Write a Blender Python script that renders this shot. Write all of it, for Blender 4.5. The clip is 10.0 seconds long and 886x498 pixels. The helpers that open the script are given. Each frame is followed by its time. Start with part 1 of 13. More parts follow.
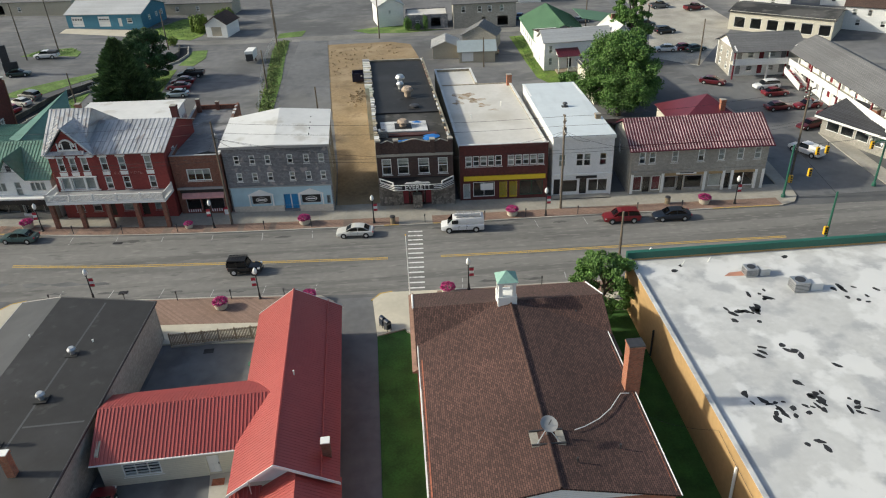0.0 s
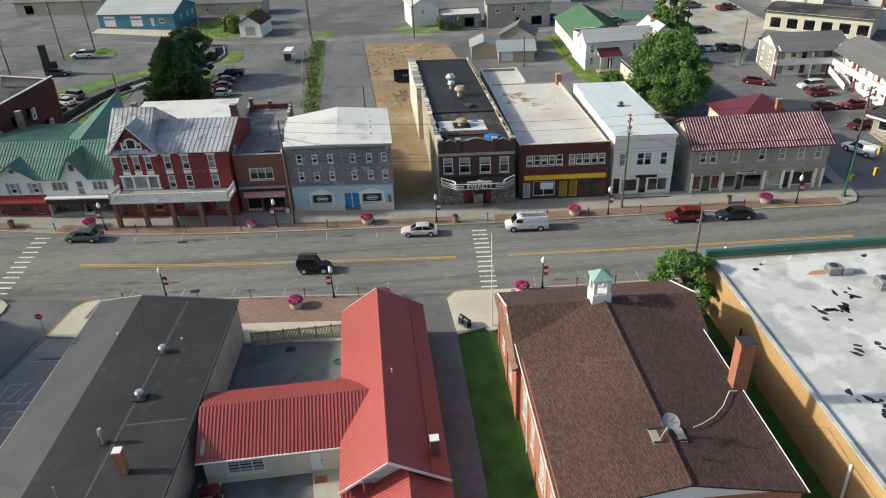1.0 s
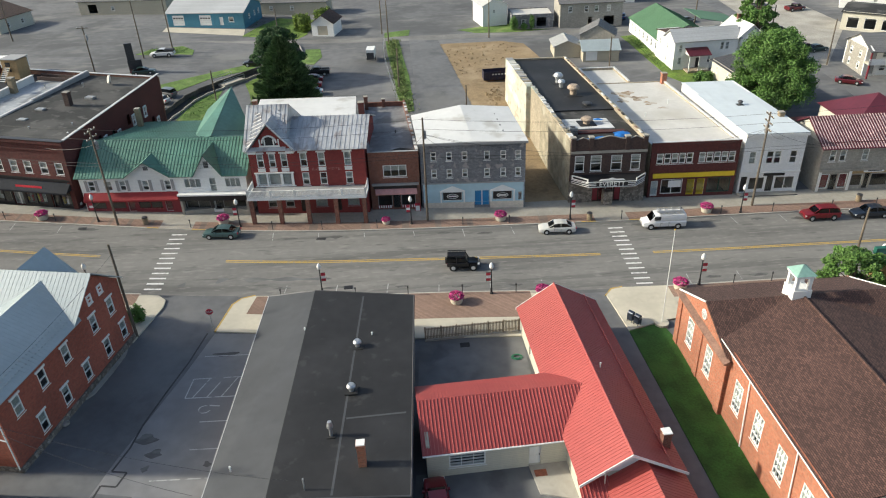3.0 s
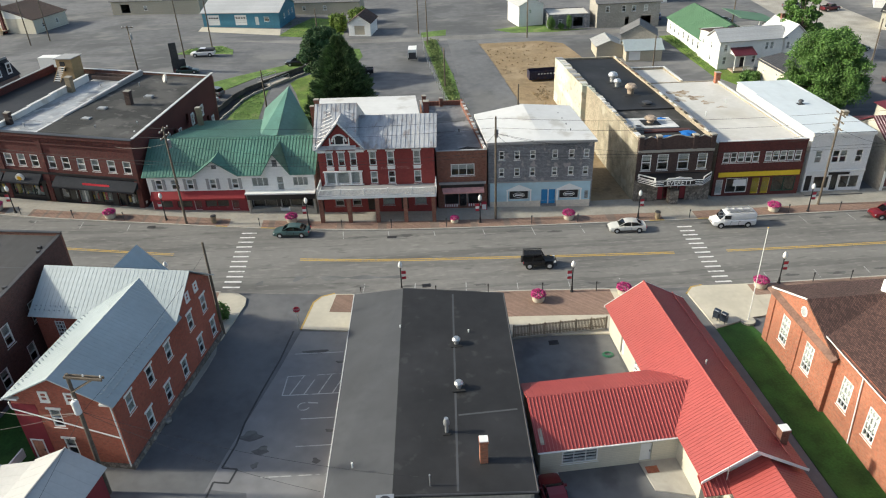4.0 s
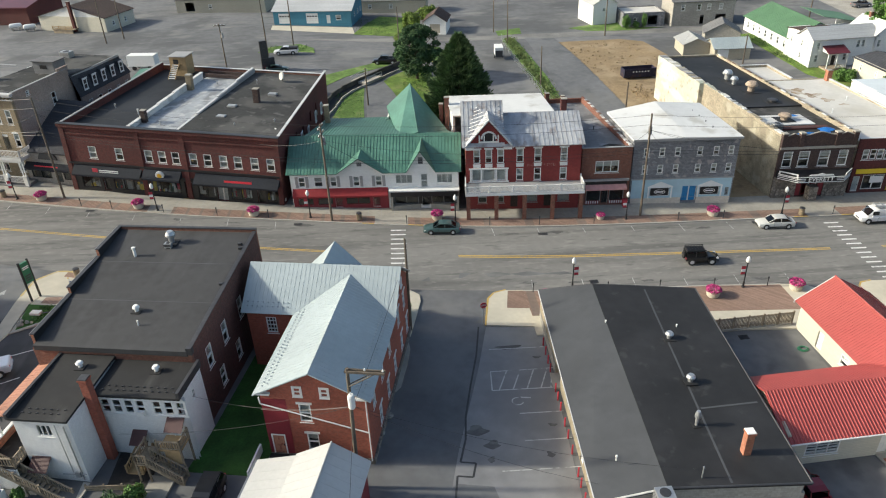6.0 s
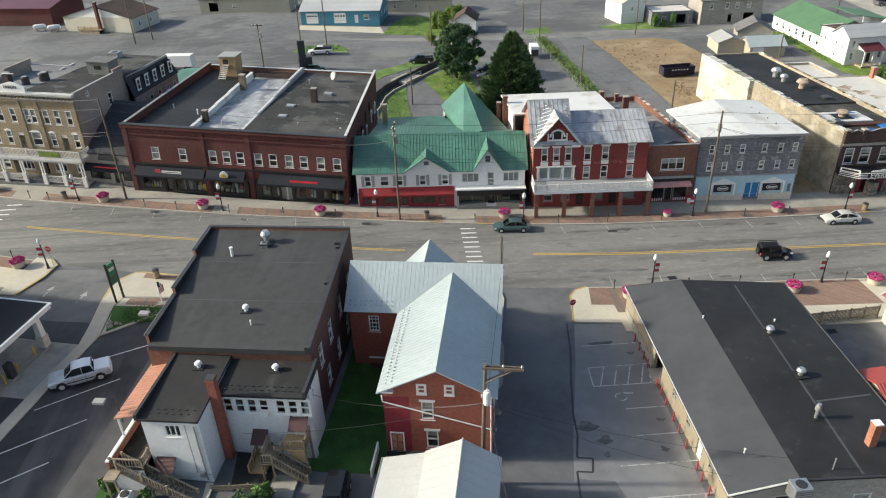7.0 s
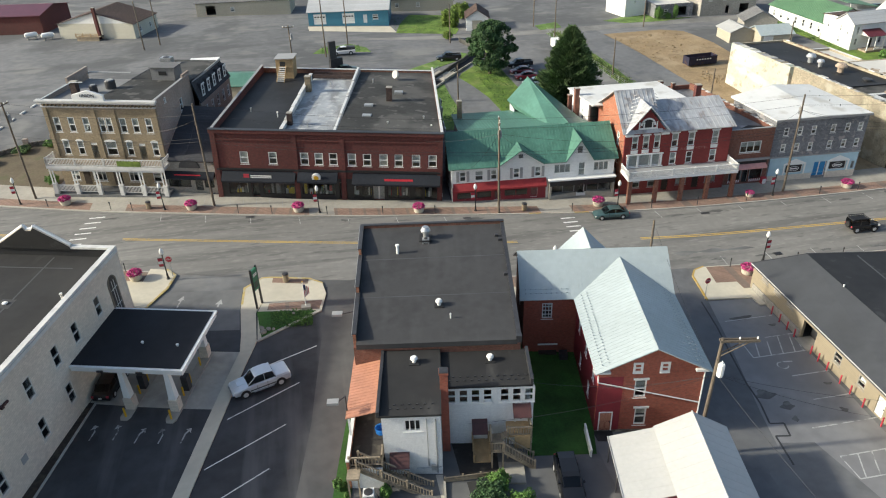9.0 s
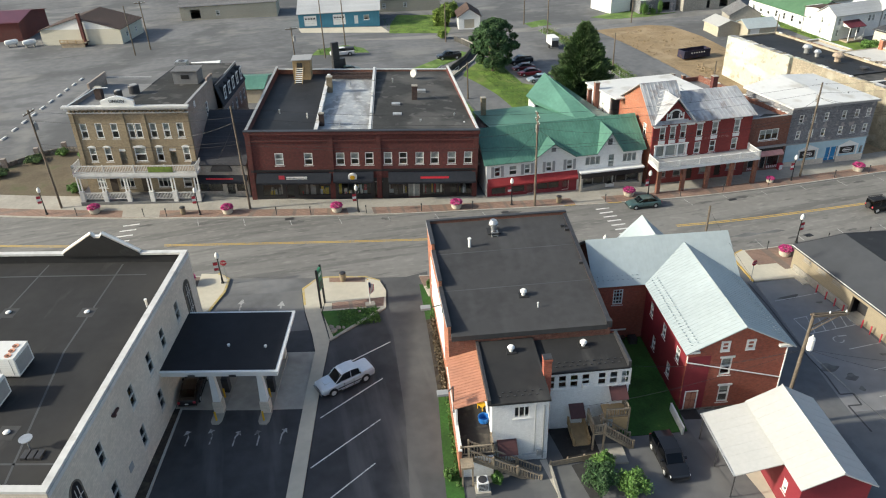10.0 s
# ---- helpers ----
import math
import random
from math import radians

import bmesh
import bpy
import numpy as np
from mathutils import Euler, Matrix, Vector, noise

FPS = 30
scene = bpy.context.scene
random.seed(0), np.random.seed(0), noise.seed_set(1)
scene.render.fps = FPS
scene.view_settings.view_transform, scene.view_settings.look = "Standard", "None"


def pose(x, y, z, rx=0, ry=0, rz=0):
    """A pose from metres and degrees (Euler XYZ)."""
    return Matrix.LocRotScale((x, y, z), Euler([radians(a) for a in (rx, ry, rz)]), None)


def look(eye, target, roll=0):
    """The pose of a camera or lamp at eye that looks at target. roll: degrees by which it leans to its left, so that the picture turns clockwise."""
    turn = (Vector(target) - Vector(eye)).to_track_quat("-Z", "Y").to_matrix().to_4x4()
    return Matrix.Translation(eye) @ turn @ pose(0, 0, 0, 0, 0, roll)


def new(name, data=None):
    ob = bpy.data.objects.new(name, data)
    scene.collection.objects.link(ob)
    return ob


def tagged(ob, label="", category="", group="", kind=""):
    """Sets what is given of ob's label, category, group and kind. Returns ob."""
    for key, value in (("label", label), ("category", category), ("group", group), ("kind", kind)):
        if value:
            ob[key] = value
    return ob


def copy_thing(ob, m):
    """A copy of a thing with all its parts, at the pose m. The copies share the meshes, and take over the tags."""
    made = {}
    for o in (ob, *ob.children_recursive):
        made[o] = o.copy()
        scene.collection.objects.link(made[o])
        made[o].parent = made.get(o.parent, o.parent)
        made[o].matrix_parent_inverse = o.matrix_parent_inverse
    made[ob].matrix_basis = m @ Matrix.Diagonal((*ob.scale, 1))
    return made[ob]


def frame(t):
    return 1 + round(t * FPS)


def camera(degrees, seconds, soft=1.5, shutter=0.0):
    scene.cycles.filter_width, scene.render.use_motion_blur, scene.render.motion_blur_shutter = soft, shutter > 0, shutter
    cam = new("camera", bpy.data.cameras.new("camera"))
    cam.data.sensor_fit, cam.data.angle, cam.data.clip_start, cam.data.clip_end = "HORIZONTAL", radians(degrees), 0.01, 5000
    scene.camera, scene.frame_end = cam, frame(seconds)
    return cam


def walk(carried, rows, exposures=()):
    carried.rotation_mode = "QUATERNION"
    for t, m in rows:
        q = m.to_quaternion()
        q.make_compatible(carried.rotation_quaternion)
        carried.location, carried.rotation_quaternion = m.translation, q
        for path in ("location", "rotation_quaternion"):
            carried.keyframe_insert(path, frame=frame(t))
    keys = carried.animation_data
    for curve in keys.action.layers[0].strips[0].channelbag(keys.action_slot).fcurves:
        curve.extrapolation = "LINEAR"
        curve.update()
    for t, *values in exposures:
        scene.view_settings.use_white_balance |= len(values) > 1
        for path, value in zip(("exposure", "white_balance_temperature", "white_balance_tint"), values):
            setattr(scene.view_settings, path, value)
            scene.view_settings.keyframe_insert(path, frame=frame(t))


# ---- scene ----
cam = camera(64.1, 10.0, soft=1.1)
METRES, EYE, TILT, LEAN, TURN = 101.5, 44.8, -30.4, 2.3, -3.9
ROWS = [
    (0.0, 0.0, 0.0, 0.0, 0.0, 0.0, -0.0),
    (0.5, -0.0398, -0.0004, -0.001, 0.0, 0.03, 0.0),
    (1.0, -0.0826, -0.0011, -0.002, -0.01, 0.04, -0.03),
    (1.5, -0.1257, -0.0017, -0.0033, -0.02, 0.06, -0.06),
    (2.0, -0.1713, -0.0024, -0.0047, -0.03, 0.09, -0.07),
    (2.5, -0.2159, -0.0033, -0.0061, -0.05, 0.11, -0.13),
    (4.0, -0.3505, -0.0065, -0.0105, -0.04, 0.18, -0.19),
    (4.5, -0.3982, -0.0072, -0.0116, -0.07, 0.16, -0.24),
    (5.0, -0.4472, -0.0081, -0.0125, -0.09, 0.15, -0.26),
    (5.5, -0.5002, -0.0091, -0.0134, -0.25, 0.13, -0.19),
    (7.0, -0.6593, -0.0106, -0.016, -1.42, 0.1, 0.42),
    (7.5, -0.7137, -0.011, -0.0167, -2.2, 0.08, 0.89),
    (8.0, -0.7691, -0.0112, -0.017, -3.58, 0.03, 1.69),
    (8.5, -0.8247, -0.0107, -0.0173, -4.76, -0.03, 2.39),
    (9.0, -0.8842, -0.0095, -0.0171, -6.69, -0.13, 3.54),
    (9.5, -0.9416, -0.0068, -0.0166, -8.77, -0.25, 4.78),
    (10.0, -0.9995, -0.0029, -0.0154, -10.32, -0.35, 5.72),
]
walk(cam, [(t, pose(0, 0, EYE, TILT, LEAN, TURN) @ pose(METRES * x, METRES * y, METRES * z, 90 + pitch, roll, yaw)) for t, x, y, z, yaw, pitch, roll in ROWS], [(0.0, 0.19, 6500, 5), (2.5, 0.44, 6500, 5), (4.5, 0.48, 6500, 5), (10.0, 0.54, 6500, 5)])

# ---- light: a low, hazy sun from the west ----
SUN_EL, SUN_AZ = 27.0, -85.0
world = bpy.data.worlds.new("world")
scene.world = world
world.use_nodes = True
wn = world.node_tree
sky = wn.nodes.new("ShaderNodeTexSky")
sky.sky_type, sky.sun_disc = "NISHITA", False
sky.sun_elevation, sky.sun_rotation = radians(SUN_EL), radians(SUN_AZ)
sky.air_density, sky.dust_density, sky.ozone_density = 1.0, 3.0, 1.0
wn.links.new(sky.outputs[0], wn.nodes["Background"].inputs[0])
wn.nodes["Background"].inputs[1].default_value = 0.138
sun = new("sun", bpy.data.lights.new("sun", "SUN"))
sun.data.energy, sun.data.angle, sun.data.color = 3.95, radians(2.5), (1.0, 0.93, 0.80)
sd = Vector((math.sin(radians(SUN_AZ)) * math.cos(radians(SUN_EL)), math.cos(radians(SUN_AZ)) * math.cos(radians(SUN_EL)), math.sin(radians(SUN_EL))))
sun.matrix_basis = look(sd * 200, (0, 0, 0))


# ---- materials ----
def mat(name, col, rough=0.8, metal=0.0, var=0.25, big=0.12, small=3.0, bump=0.15, tint=None, spec=0.5, island=0.0, rand=0.0):
    """A node material: base colour varied at two scales, roughness varied with it, fine bump."""
    m = bpy.data.materials.new(name)
    m.use_nodes = True
    nt = m.node_tree
    b = nt.nodes["Principled BSDF"]
    tc = nt.nodes.new("ShaderNodeTexCoord")
    n1, n2 = nt.nodes.new("ShaderNodeTexNoise"), nt.nodes.new("ShaderNodeTexNoise")
    n1.inputs["Scale"].default_value, n1.inputs["Detail"].default_value = big, 6
    n2.inputs["Scale"].default_value, n2.inputs["Detail"].default_value = small, 4
    for n in (n1, n2):
        nt.links.new(tc.outputs["Object"], n.inputs["Vector"])
    mix = nt.nodes.new("ShaderNodeMix")
    mix.data_type = "RGBA"
    c = Vector(col)
    t2 = Vector(tint) if tint else c * (1 + var)
    mix.inputs[6].default_value = (*(c * (1 - var)), 1)
    mix.inputs[7].default_value = (*t2, 1)
    ramp = nt.nodes.new("ShaderNodeMapRange")
    ramp.inputs["From Min"].default_value, ramp.inputs["From Max"].default_value = 0.3, 0.7
    nt.links.new(n1.outputs["Fac"], ramp.inputs["Value"])
    nt.links.new(ramp.outputs[0], mix.inputs[0])
    mix2 = nt.nodes.new("ShaderNodeMix")
    mix2.data_type, mix2.blend_type = "RGBA", "MULTIPLY"
    mix2.inputs[0].default_value = 1.0
    r2 = nt.nodes.new("ShaderNodeMapRange")
    r2.inputs["From Min"].default_value, r2.inputs["From Max"].default_value = 0.3, 0.7
    r2.inputs["To Min"].default_value, r2.inputs["To Max"].default_value = 1 - var * 0.7, 1 + var * 0.5
    nt.links.new(n2.outputs["Fac"], r2.inputs["Value"])
    comb = nt.nodes.new("ShaderNodeCombineColor")
    for i in range(3):
        nt.links.new(r2.outputs[0], comb.inputs[i])
    nt.links.new(mix.outputs[2], mix2.inputs[6])
    nt.links.new(comb.outputs[0], mix2.inputs[7])
    out = mix2.outputs[2]
    if island or rand:
        src = nt.nodes.new("ShaderNodeNewGeometry").outputs["Random Per Island"] if island else nt.nodes.new("ShaderNodeObjectInfo").outputs["Random"]
        k = island or rand
        r3 = nt.nodes.new("ShaderNodeMapRange")
        r3.inputs["To Min"].default_value, r3.inputs["To Max"].default_value = 1 - k, 1 + k
        nt.links.new(src, r3.inputs["Value"])
        c3 = nt.nodes.new("ShaderNodeCombineColor")
        for i in range(3):
            nt.links.new(r3.outputs[0], c3.inputs[i])
        mix3 = nt.nodes.new("ShaderNodeMix")
        mix3.data_type, mix3.blend_type = "RGBA", "MULTIPLY"
        mix3.inputs[0].default_value = 1.0
        nt.links.new(out, mix3.inputs[6])
        nt.links.new(c3.outputs[0], mix3.inputs[7])
        out = mix3.outputs[2]
    nt.links.new(out, b.inputs["Base Color"])
    b.inputs["Roughness"].default_value, b.inputs["Metallic"].default_value = rough, metal
    b.inputs["Specular IOR Level"].default_value = spec
    if bump:
        bp = nt.nodes.new("ShaderNodeBump")
        bp.inputs["Strength"].default_value, bp.inputs["Distance"].default_value = bump, 0.03
        nt.links.new(n2.outputs["Fac"], bp.inputs["Height"])
        nt.links.new(bp.outputs[0], b.inputs["Normal"])
    return m


def overlay(m, col, scale, lo, hi, amount=1.0, detail=6, stretch=(1, 1, 1), kind="NOISE", offset=0.0):
    """Lays stains of another colour, with their own shape, over a material."""
    nt = m.node_tree
    b = nt.nodes["Principled BSDF"]
    old = b.inputs["Base Color"].links[0].from_socket
    tc = nt.nodes.new("ShaderNodeTexCoord")
    mp = nt.nodes.new("ShaderNodeMapping")
    mp.inputs["Scale"].default_value = stretch
    mp.inputs["Location"].default_value = (offset, offset * 0.7, 0)
    nt.links.new(tc.outputs["Object"], mp.inputs["Vector"])
    n = nt.nodes.new("ShaderNodeTexNoise")
    n.inputs["Scale"].default_value, n.inputs["Detail"].default_value = scale, detail
    nt.links.new(mp.outputs[0], n.inputs["Vector"])
    r = nt.nodes.new("ShaderNodeMapRange")
    r.inputs["From Min"].default_value, r.inputs["From Max"].default_value = lo, hi
    r.inputs["To Max"].default_value = amount
    nt.links.new(n.outputs["Fac"], r.inputs["Value"])
    mix = nt.nodes.new("ShaderNodeMix")
    mix.data_type = "RGBA"
    nt.links.new(r.outputs[0], mix.inputs[0])
    nt.links.new(old, mix.inputs[6])
    mix.inputs[7].default_value = (*col, 1)
    nt.links.new(mix.outputs[2], b.inputs["Base Color"])
    return m


def coursed(name, col, mortar, bw=0.22, bh=0.075, joint=0.012, var=0.25, rough=0.85, bump=0.4, flat=False, contrast=0.25):
    """Masonry or shingles in courses, at real size, with larger stains; flat: courses run over a slope (in plan)."""
    m = mat(name, col, rough, var=var, bump=0)
    nt = m.node_tree
    b = nt.nodes["Principled BSDF"]
    old = b.inputs["Base Color"].links[0].from_socket
    tc = nt.nodes.new("ShaderNodeTexCoord")
    sep = nt.nodes.new("ShaderNodeSeparateXYZ")
    nt.links.new(tc.outputs["Object"], sep.inputs[0])
    cmb = nt.nodes.new("ShaderNodeCombineXYZ")
    if flat:
        nt.links.new(sep.outputs["Y"], cmb.inputs[0])
        nt.links.new(sep.outputs["X" if flat == 2 else "Z"], cmb.inputs[1])
    else:
        add = nt.nodes.new("ShaderNodeMath")
        nt.links.new(sep.outputs["X"], add.inputs[0])
        nt.links.new(sep.outputs["Y"], add.inputs[1])
        nt.links.new(add.outputs[0], cmb.inputs[0])
        nt.links.new(sep.outputs["Z"], cmb.inputs[1])
    br = nt.nodes.new("ShaderNodeTexBrick")
    br.inputs["Scale"].default_value = 1.0
    br.inputs["Brick Width"].default_value, br.inputs["Row Height"].default_value, br.inputs["Mortar Size"].default_value = bw, bh, joint
    br.inputs["Color1"].default_value = (1 - contrast, 1 - contrast, 1 - contrast, 1)
    br.inputs["Color2"].default_value = (1 + contrast * 0.6, 1 + contrast * 0.6, 1 + contrast * 0.6, 1)
    k = [mortar[i] / max(col[i], 0.01) for i in range(3)]
    br.inputs["Mortar"].default_value = (*k, 1)
    nt.links.new(cmb.outputs[0], br.inputs["Vector"])
    mul = nt.nodes.new("ShaderNodeMix")
    mul.data_type, mul.blend_type = "RGBA", "MULTIPLY"
    mul.inputs[0].default_value = 1.0
    nt.links.new(old, mul.inputs[6])
    nt.links.new(br.outputs["Color"], mul.inputs[7])
    nt.links.new(mul.outputs[2], b.inputs["Base Color"])
    bp = nt.nodes.new("ShaderNodeBump")
    bp.inputs["Strength"].default_value, bp.inputs["Distance"].default_value, bp.invert = bump, 0.02, True
    nt.links.new(br.outputs["Fac"], bp.inputs["Height"])
    nt.links.new(bp.outputs[0], b.inputs["Normal"])
    return m


def rubble_stone(name, col, mortar):
    """Irregular field stones with recessed mortar, each stone a tone of its own."""
    m = mat(name, col, 0.9, var=0.25, bump=0)
    nt = m.node_tree
    b = nt.nodes["Principled BSDF"]
    old = b.inputs["Base Color"].links[0].from_socket
    tc = nt.nodes.new("ShaderNodeTexCoord")
    v1, v2 = nt.nodes.new("ShaderNodeTexVoronoi"), nt.nodes.new("ShaderNodeTexVoronoi")
    v2.feature = "DISTANCE_TO_EDGE"
    for v in (v1, v2):
        v.inputs["Scale"].default_value = 2.6
        nt.links.new(tc.outputs["Object"], v.inputs["Vector"])
    sep = nt.nodes.new("ShaderNodeSeparateColor")
    nt.links.new(v1.outputs["Color"], sep.inputs[0])
    r = nt.nodes.new("ShaderNodeMapRange")
    r.inputs["To Min"].default_value, r.inputs["To Max"].default_value = 0.55, 1.5
    nt.links.new(sep.outputs[0], r.inputs["Value"])
    tone = nt.nodes.new("ShaderNodeMix")
    tone.data_type, tone.blend_type = "RGBA", "MULTIPLY"
    tone.inputs[0].default_value = 1.0
    cc = nt.nodes.new("ShaderNodeCombineColor")
    for i in range(3):
        nt.links.new(r.outputs[0], cc.inputs[i])
    nt.links.new(old, tone.inputs[6])
    nt.links.new(cc.outputs[0], tone.inputs[7])
    e = nt.nodes.new("ShaderNodeMapRange")
    e.inputs["From Min"].default_value, e.inputs["From Max"].default_value = 0.02, 0.07
    nt.links.new(v2.outputs["Distance"], e.inputs["Value"])
    mx = nt.nodes.new("ShaderNodeMix")
    mx.data_type = "RGBA"
    nt.links.new(e.outputs[0], mx.inputs[0])
    mx.inputs[6].default_value = (*mortar, 1)
    nt.links.new(tone.outputs[2], mx.inputs[7])
    nt.links.new(mx.outputs[2], b.inputs["Base Color"])
    bp = nt.nodes.new("ShaderNodeBump")
    bp.inputs["Strength"].default_value, bp.inputs["Distance"].default_value = 0.6, 0.05
    nt.links.new(e.outputs[0], bp.inputs["Height"])
    nt.links.new(bp.outputs[0], b.inputs["Normal"])
    return m


def glass_mat(name, tint=(0.8, 0.86, 0.88), rough=0.03):
    m = bpy.data.materials.new(name)
    m.use_nodes = True
    b = m.node_tree.nodes["Principled BSDF"]
    b.inputs["Base Color"].default_value = (*tint, 1)
    b.inputs["Roughness"].default_value = rough
    b.inputs["Transmission Weight"].default_value = 1.0
    b.inputs["IOR"].default_value = 1.5
    return m


M = {}
M["road"] = overlay(overlay(mat("road_asphalt", (0.19, 0.185, 0.175), 0.85, var=0.12, big=0.05, small=1.2, bump=0.1), (0.105, 0.103, 0.1), 0.35, 0.52, 0.68, 0.65, stretch=(0.12, 1.2, 1)), (0.27, 0.265, 0.25), 0.10, 0.5, 0.75, 0.5, stretch=(0.2, 1.5, 1), offset=7)
M["road"] = overlay(M["road"], (0.115, 0.113, 0.11), 0.7, 0.50, 0.60, 0.55, stretch=(0.015, 0.9, 1), offset=23)
M["road"] = overlay(overlay(M["road"], (0.29, 0.28, 0.26), 2.2, 0.56, 0.66, 0.4, detail=10, stretch=(0.25, 1, 1), offset=41), (0.08, 0.08, 0.078), 1.6, 0.6, 0.68, 0.45, detail=10, stretch=(0.2, 1, 1), offset=53)
M["lot"] = overlay(overlay(mat("old_lot_asphalt", (0.155, 0.156, 0.16), 0.9, var=0.2, big=0.04, small=0.6, bump=0.15), (0.09, 0.092, 0.095), 0.05, 0.5, 0.6, 0.75, offset=3), (0.225, 0.222, 0.21), 0.09, 0.56, 0.66, 0.7, offset=11)
M["lot"] = overlay(overlay(M["lot"], (0.10, 0.102, 0.105), 0.22, 0.54, 0.62, 0.6, detail=10, stretch=(0.35, 1, 1), offset=31), (0.21, 0.208, 0.2), 0.5, 0.6, 0.68, 0.5, detail=10, stretch=(0.3, 1, 1), offset=19)
M["asphalt_dark"] = overlay(mat("dark_asphalt", (0.125, 0.126, 0.13), 0.8, var=0.2, big=0.1, small=1.0), (0.175, 0.174, 0.17), 0.12, 0.5, 0.7, 0.7)
M["asphalt_mid"] = overlay(overlay(mat("parking_asphalt", (0.145, 0.146, 0.148), 0.85, var=0.18, big=0.1, small=0.8), (0.09, 0.091, 0.094), 0.25, 0.57, 0.66, 0.75), (0.17, 0.168, 0.16), 0.1, 0.52, 0.68, 0.6, offset=5)
M["lot_pale"] = overlay(overlay(mat("sun_bleached_parking_asphalt", (0.215, 0.213, 0.216), 0.88, var=0.14, big=0.12, small=0.9), (0.165, 0.164, 0.167), 0.12, 0.5, 0.62, 0.7), (0.27, 0.27, 0.265), 0.1, 0.52, 0.68, 0.6, offset=5)
M["pad"] = overlay(mat("old_pad_concrete", (0.40, 0.375, 0.33), 0.85, var=0.12, big=0.3, small=2), (0.26, 0.245, 0.22), 0.5, 0.55, 0.7, 0.7)
M["asphalt_stain"] = mat("black_tar_stain", (0.035, 0.035, 0.036), 0.6, var=0.3, big=0.8, small=3)
M["sealed"] = overlay(mat("fresh_sealed_asphalt", (0.054, 0.055, 0.059), 0.55, var=0.26, big=0.15, small=0.8), (0.12, 0.12, 0.122), 0.4, 0.5, 0.7, 0.8, stretch=(1, 0.12, 1))
M["sealed_worn"] = overlay(mat("traffic_worn_sealed_asphalt", (0.092, 0.092, 0.093), 0.7, var=0.2, big=0.12, small=0.8), (0.155, 0.153, 0.15), 0.3, 0.5, 0.7, 0.8, stretch=(1, 0.1, 1), offset=3)
M["concrete"] = overlay(mat("sidewalk_concrete", (0.335, 0.315, 0.275), 0.85, var=0.12, big=0.3, small=2.0), (0.25, 0.24, 0.22), 0.4, 0.55, 0.75, 0.5)
M["cream"] = overlay(mat("cream_concrete", (0.52, 0.48, 0.39), 0.85, var=0.08, big=0.3, small=2.0), (0.40, 0.37, 0.30), 0.5, 0.55, 0.75, 0.5)
M["paver"] = coursed("brick_pavers", (0.27, 0.18, 0.14), (0.20, 0.155, 0.13), 0.2, 0.1, 0.01, 0.15, contrast=0.15)
M["kerb"] = mat("kerb_concrete", (0.40, 0.38, 0.34), 0.85, var=0.15, small=1.5)
M["yellow"] = overlay(mat("yellow_line_paint", (0.48, 0.32, 0.08), 0.7, var=0.15, small=4), (0.3, 0.26, 0.18), 2.5, 0.56, 0.62, 0.7)
M["kerb_yellow"] = overlay(mat("faded_yellow_kerb_paint", (0.45, 0.34, 0.13), 0.75, var=0.2, small=3), (0.4, 0.37, 0.3), 1.0, 0.5, 0.62, 0.8)
M["white_line"] = overlay(mat("white_line_paint", (0.68, 0.68, 0.66), 0.7, var=0.1, small=4), (0.3, 0.3, 0.29), 2.0, 0.56, 0.62, 0.7)
M["line_worn"] = overlay(mat("worn_line_paint", (0.36, 0.36, 0.35), 0.8, var=0.1, small=4), (0.11, 0.11, 0.11), 1.5, 0.51, 0.60, 0.9)
M["line_faint"] = overlay(mat("rubbed_line_paint", (0.42, 0.42, 0.41), 0.8, var=0.15, small=4), (0.16, 0.16, 0.16), 1.2, 0.52, 0.62, 0.8)
M["grass"] = overlay(mat("lawn_grass", (0.03, 0.096, 0.014), 0.95, var=0.35, big=0.5, small=5, bump=0.6), (0.05, 0.115, 0.02), 0.35, 0.5, 0.7, 0.6)
M["grass_sun"] = overlay(overlay(mat("sunlit_rough_grass", (0.115, 0.185, 0.025), 0.95, var=0.4, big=0.4, small=3, bump=0.7), (0.06, 0.115, 0.018), 0.3, 0.54, 0.66, 0.7), (0.2, 0.22, 0.07), 0.2, 0.56, 0.68, 0.6, offset=8)
M["weeds"] = overlay(mat("yellow_green_weeds", (0.105, 0.18, 0.035), 0.95, var=0.4, big=0.3, small=2, bump=0.8), (0.24, 0.22, 0.12), 0.3, 0.58, 0.72, 0.8)
M["dirt"] = overlay(overlay(mat("bare_dirt", (0.27, 0.20, 0.12), 0.95, var=0.2, big=0.2, small=2.5, bump=0.6), (0.37, 0.29, 0.19), 0.15, 0.5, 0.7, 0.8), (0.17, 0.125, 0.08), 0.4, 0.55, 0.68, 0.7)
M["block_trim"] = mat("brown_stone_trim", (0.17, 0.145, 0.115), 0.85, var=0.2, small=2)
M["thin_lawn"] = overlay(overlay(mat("thin_dry_lawn", (0.105, 0.083, 0.052), 0.95, var=0.2, big=0.3, small=3, bump=0.6), (0.15, 0.122, 0.08), 0.25, 0.52, 0.7, 0.7), (0.06, 0.075, 0.028), 0.3, 0.54, 0.66, 0.7)
M["mulch"] = overlay(mat("dark_bark_mulch", (0.045, 0.034, 0.026), 0.95, var=0.4, big=0.5, small=4, bump=0.7), (0.09, 0.075, 0.05), 0.8, 0.55, 0.65, 0.6)
M["gravel"] = mat("pale_gravel", (0.36, 0.34, 0.30), 0.95, var=0.25, big=0.2, small=4, bump=0.6)
